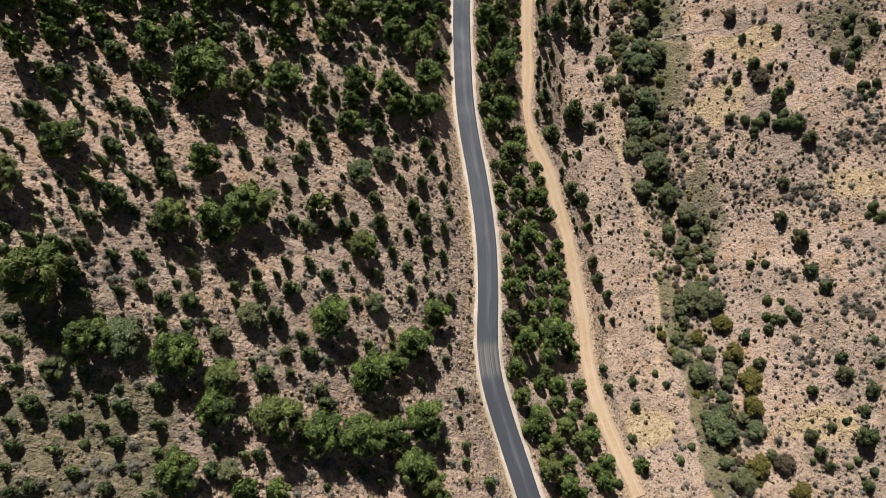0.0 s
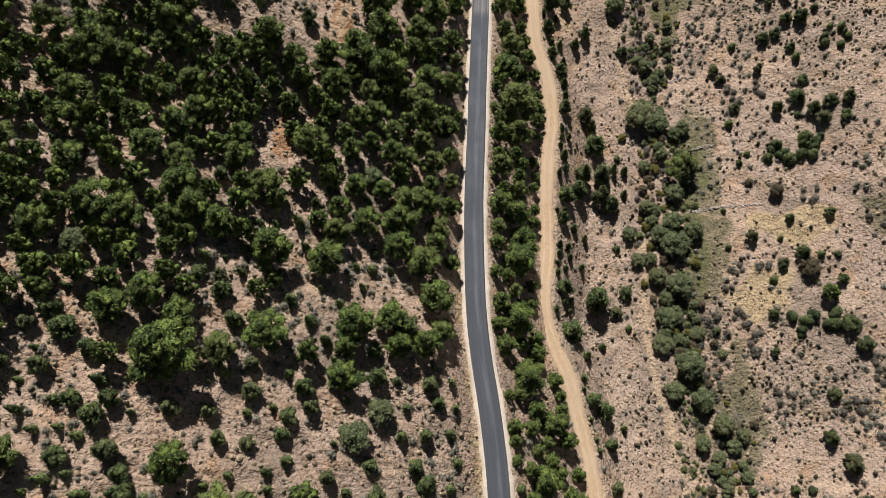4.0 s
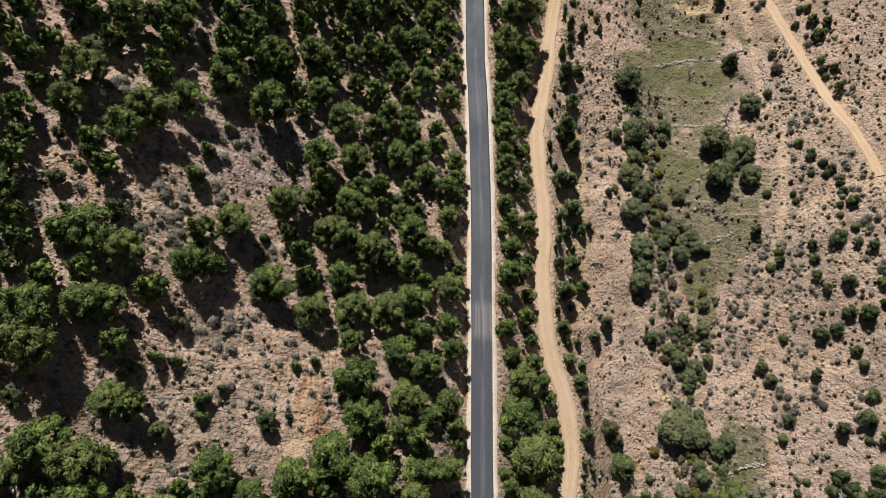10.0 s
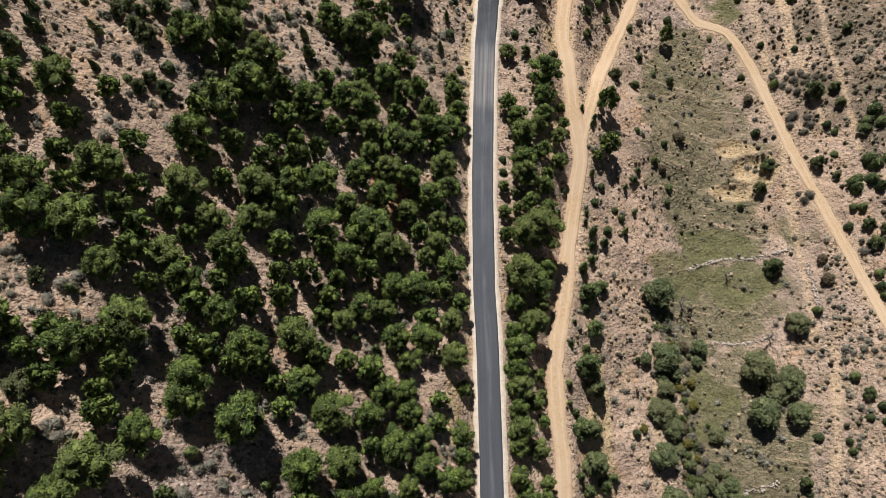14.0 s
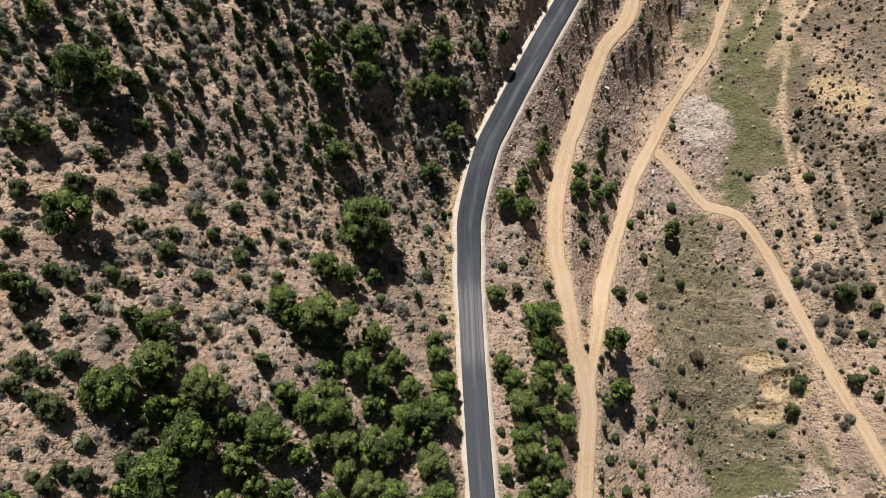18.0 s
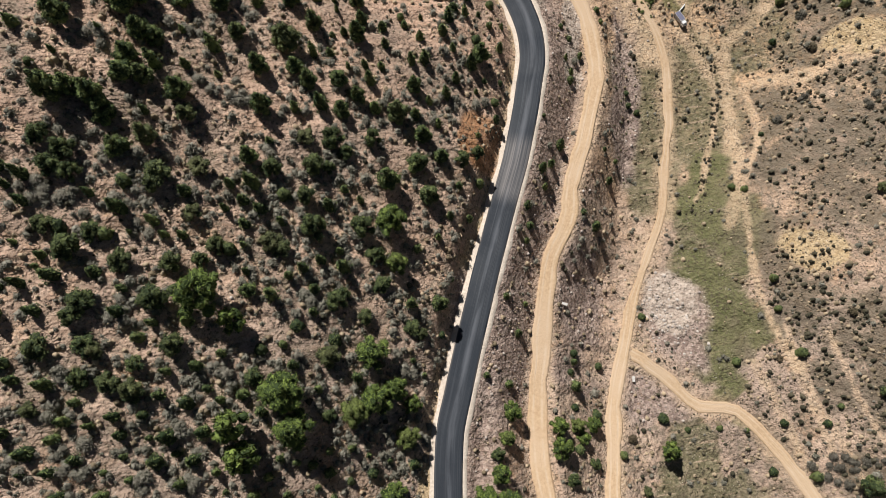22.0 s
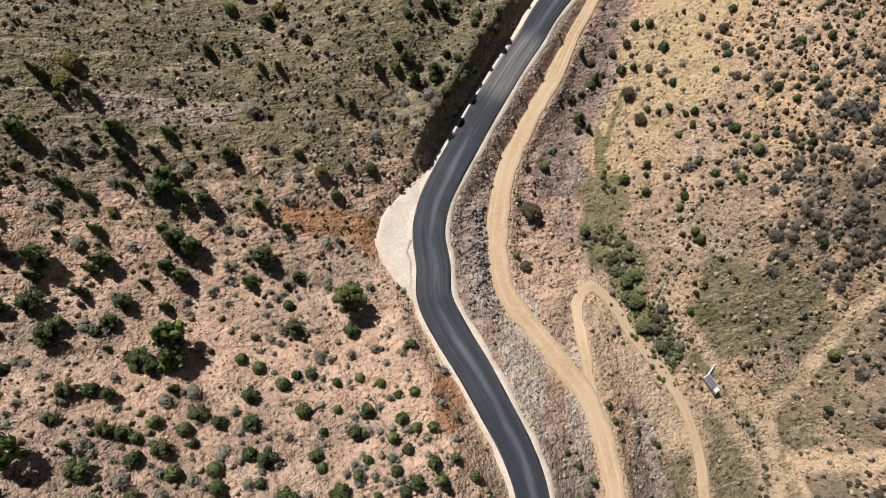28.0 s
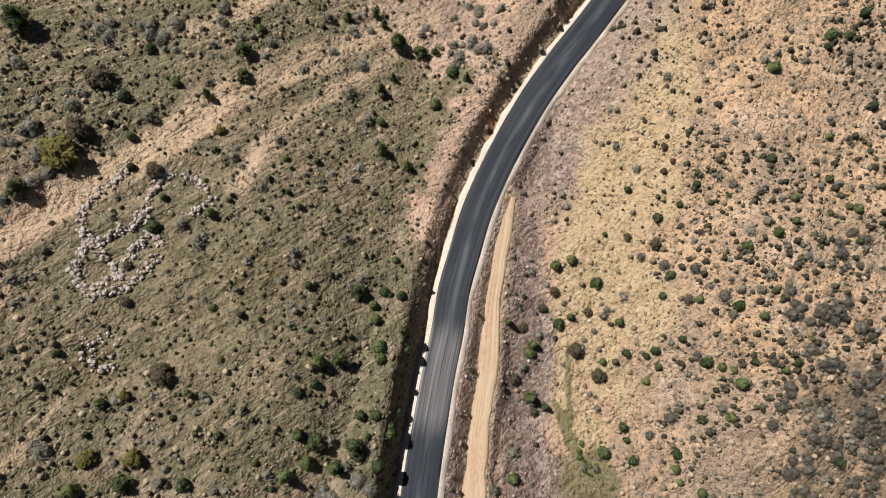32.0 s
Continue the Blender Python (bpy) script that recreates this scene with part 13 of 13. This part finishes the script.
def stone_wall(name, label, category, lines, wide, per_metre, low, high, seed):
    """Tumbled stones along lines, every stone a piece of its own."""
    rng = random.Random(seed)
    thing = new(name)
    thing.empty_display_size = 0.5
    spots = []
    for line in lines:
        run = smooth_line(line, 0.25)
        length = len(run) * 0.25
        for _ in range(int(length * per_metre)):
            x, y = run[rng.randrange(len(run))][:2]
            spots.append((x + rng.gauss(0, wide), y + rng.gauss(0, wide)))
    z = height(np.array([s[0] for s in spots]), np.array([s[1] for s in spots]))
    thing.location = (spots[0][0], spots[0][1], float(z[0]))
    base = thing.matrix_basis.inverted()
    for (x, y), level in zip(spots, z):
        d = low + (high - low) * rng.random() ** 2
        piece = new("stone", rng.choice(STONE_MESHES))
        piece.parent = thing
        piece.matrix_basis = base @ pose(x, y, float(level) + rng.uniform(0, 0.25), rng.uniform(-20, 20), rng.uniform(-20, 20), rng.uniform(0, 360)) @ Matrix.Diagonal((d, d * rng.uniform(0.7, 1.1), d * 0.8, 1))
    return tagged(thing, label, category)


stone_wall("ruined_fold", "tumbled ring of grey stones of a ruined sheepfold", "ruin", FOLD, 0.42, 9.0, 0.3, 1.0, 31)
stone_wall("ruined_hut", "collapsed stone walls of a small hut in dry grass", "ruin", HUT, 0.5, 9.0, 0.3, 1.0, 32)
stone_wall("ruined_pen", "low curved line of stones of an old pen", "ruin", PEN, 0.45, 7.0, 0.3, 0.9, 33)
for k, (px, py, reach) in enumerate(HEAPS):
    ringed = [(px + reach * math.cos(a) * 1.3, py + reach * math.sin(a)) for a in (0.2, 1.3, 2.4, 3.5, 4.6, 5.7)]
    stone_wall("stone_heap", "ring-shaped heap of cleared stones on the hilltop", "stone heap", [ringed], 0.8, 5.0, 0.3, 1.0, 40 + k)
for k, line in enumerate(FIELD_WALLS):
    stone_wall("field_wall", "low dry-stone wall across the meadow", "wall", [line], 0.30, 7.0, 0.3, 0.85, 50 + k)

WHITE = paint_material("white_paint", (0.72, 0.73, 0.74))
CANVAS = paint_material("faded_blue_grey_cover", (0.13, 0.13, 0.19), 0.7)
STEEL = paint_material("dark_steel", (0.06, 0.06, 0.065), 0.5, 0.6)
RUBBER = paint_material("tyre_rubber", (0.02, 0.02, 0.022), 0.8)
DARK_GLASS = paint_material("windscreen_glass", (0.02, 0.025, 0.03), 0.08)
LAMP_RED = paint_material("red_lens", (0.35, 0.02, 0.02), 0.3)
LAMP_CLEAR = paint_material("clear_lens", (0.7, 0.7, 0.68), 0.15)
CONCRETE = gravel_material("concrete", (0.50, 0.48, 0.45), (0.66, 0.63, 0.59), 0.3)
WOOD = bark_material("weathered_wood", (0.24, 0.18, 0.12), (0.42, 0.34, 0.25))


def parked_truck(x, y, heading):
    """A small box lorry; its length runs along its own x axis, cab in front."""
    thing = new("truck")
    thing.matrix_basis = pose(x, y, float(height(x, y)) - 0.02, 0, 0, heading) @ Matrix.Scale(0.79, 4)
    part("chassis", box(bmesh.new(), (0, 0, 0.62), (5.5, 0.8, 0.18), 0.02), STEEL, thing)
    bed = part("cargo_box", box(bmesh.new(), (-0.95, 0, 1.45), (3.75, 1.95, 1.45), 0.04), WHITE, thing, "white cargo box")
    part("cover", box(bmesh.new(), (-0.95, 0, 2.2), (3.62, 1.80, 0.06), 0.02), CANVAS, bed, "faded blue-grey cover")
    for side in (-1, 1):
        part("rail", box(bmesh.new(), (-0.95, side * 0.95, 2.21), (3.75, 0.06, 0.09), 0.01), WHITE, bed)
        part("side_guard", box(bmesh.new(), (-0.9, side * 0.9, 0.6), (1.5, 0.04, 0.22), 0.01), STEEL, thing)
    cab = part("cab", box(box(bmesh.new(), (1.85, 0, 1.62), (1.35, 1.75, 0.85), 0.09, 0.84, -0.10), (1.95, 0, 0.98), (1.65, 1.86, 0.62), 0.08), WHITE, thing, "white cab")
    windscreen = box(bmesh.new(), (2.44, 0, 1.63), (0.05, 1.45, 0.58), 0.01)
    for v in windscreen.verts:
        v.co.x -= 0.30 * (v.co.z - 1.34)
    part("windscreen", windscreen, DARK_GLASS, cab, "dark windscreen")
    for side in (-1, 1):
        part("side_window", box(bmesh.new(), (1.9, side * 0.83, 1.62), (0.75, 0.05, 0.42), 0.01), DARK_GLASS, cab)
        part("mirror", box(bmesh.new(), (2.35, side * 1.08, 1.55), (0.08, 0.16, 0.32), 0.02), STEEL, cab)
        part("headlight", box(bmesh.new(), (2.77, side * 0.68, 0.98), (0.06, 0.30, 0.18), 0.02), LAMP_CLEAR, cab)
        part("tail_light", box(bmesh.new(), (-2.84, side * 0.8, 0.72), (0.05, 0.22, 0.12), 0.01), LAMP_RED, thing)
    part("bumper", box(bmesh.new(), (2.80, 0, 0.60), (0.14, 1.85, 0.26), 0.04), STEEL, thing)
    for at in (1.85, -1.75):
        for side in (-1, 1):
            tyre = part("tyre", wheel(0.40, 0.26), RUBBER, thing)
            tyre.location = (at, side * 0.80, 0.40)
            rim = part("rim", wheel(0.22, 0.275), WHITE, tyre)
            rim.location = (0, 0, 0)
    return tagged(thing, "small white box lorry with a blue-grey top, parked in the grass", "truck")


parked_truck(193.2, 462.0, -92)


def low_wall(x, y, heading):
    thing = new("trough_wall")
    thing.matrix_basis = pose(x, y, float(height(x, y)) - 0.1, 0, 0, heading)
    part("panel", box(bmesh.new(), (0, 0, 0.35), (3.2, 0.2, 0.7), 0.03), CONCRETE, thing)
    part("coping", box(bmesh.new(), (0, 0, 0.73), (3.25, 0.24, 0.06), 0.02), WHITE, thing, "white coping")
    return tagged(thing, "short white concrete wall beside the parked lorry", "wall")


low_wall(195.1, 464.6, 20)


def concrete_block(x, y, heading):
    block = box(bmesh.new(), (0, 0, 0.42), (1.5, 0.7, 0.9), 0.06, 0.92)
    mesh = bpy.data.meshes.new("concrete_block")
    block.to_mesh(mesh)
    block.free()
    mesh.materials.append(CONCRETE)
    thing = new("concrete_block", mesh)
    thing.matrix_basis = pose(x, y, float(height(x, y)) - 0.05, 0, 0, heading)
    return tagged(thing, "white concrete block at the edge of the dirt track", "block")


concrete_block(119.4, 409.3, 130)
concrete_block(126.2, 385.6, 60)
log = bpy.data.meshes.new("log")
v, f = joined([tube((-1.5, 0, 0.16), (1.5, 0.05, 0.2), 0.16, 0.12, 9), tube((0.4, 0, 0.2), (0.7, 0.35, 0.45), 0.05, 0.03, 5)])
log = mesh_of("log", v, f, WOOD)
log_thing = new("log", log)
log_thing.matrix_basis = pose(182.4, 484.7, float(height(182.4, 484.7)) - 0.03, 0, 0, 62)
tagged(log_thing, "weathered log lying on bare soil by the track", "log")
x, y = -46.2, 116.1
thing = new("dead_tree")
thing.matrix_basis = pose(x, y, float(height(x, y)), 8, 4, 30) @ Matrix.Diagonal((6.5, 6.5, 5.0, 1))
for part_name, mesh in zip(("limbs", "twigs"), BARE[1]):
    new(part_name, mesh).parent = thing
tagged(thing, "dead pale grey tree with bare twigs among pines", "tree")
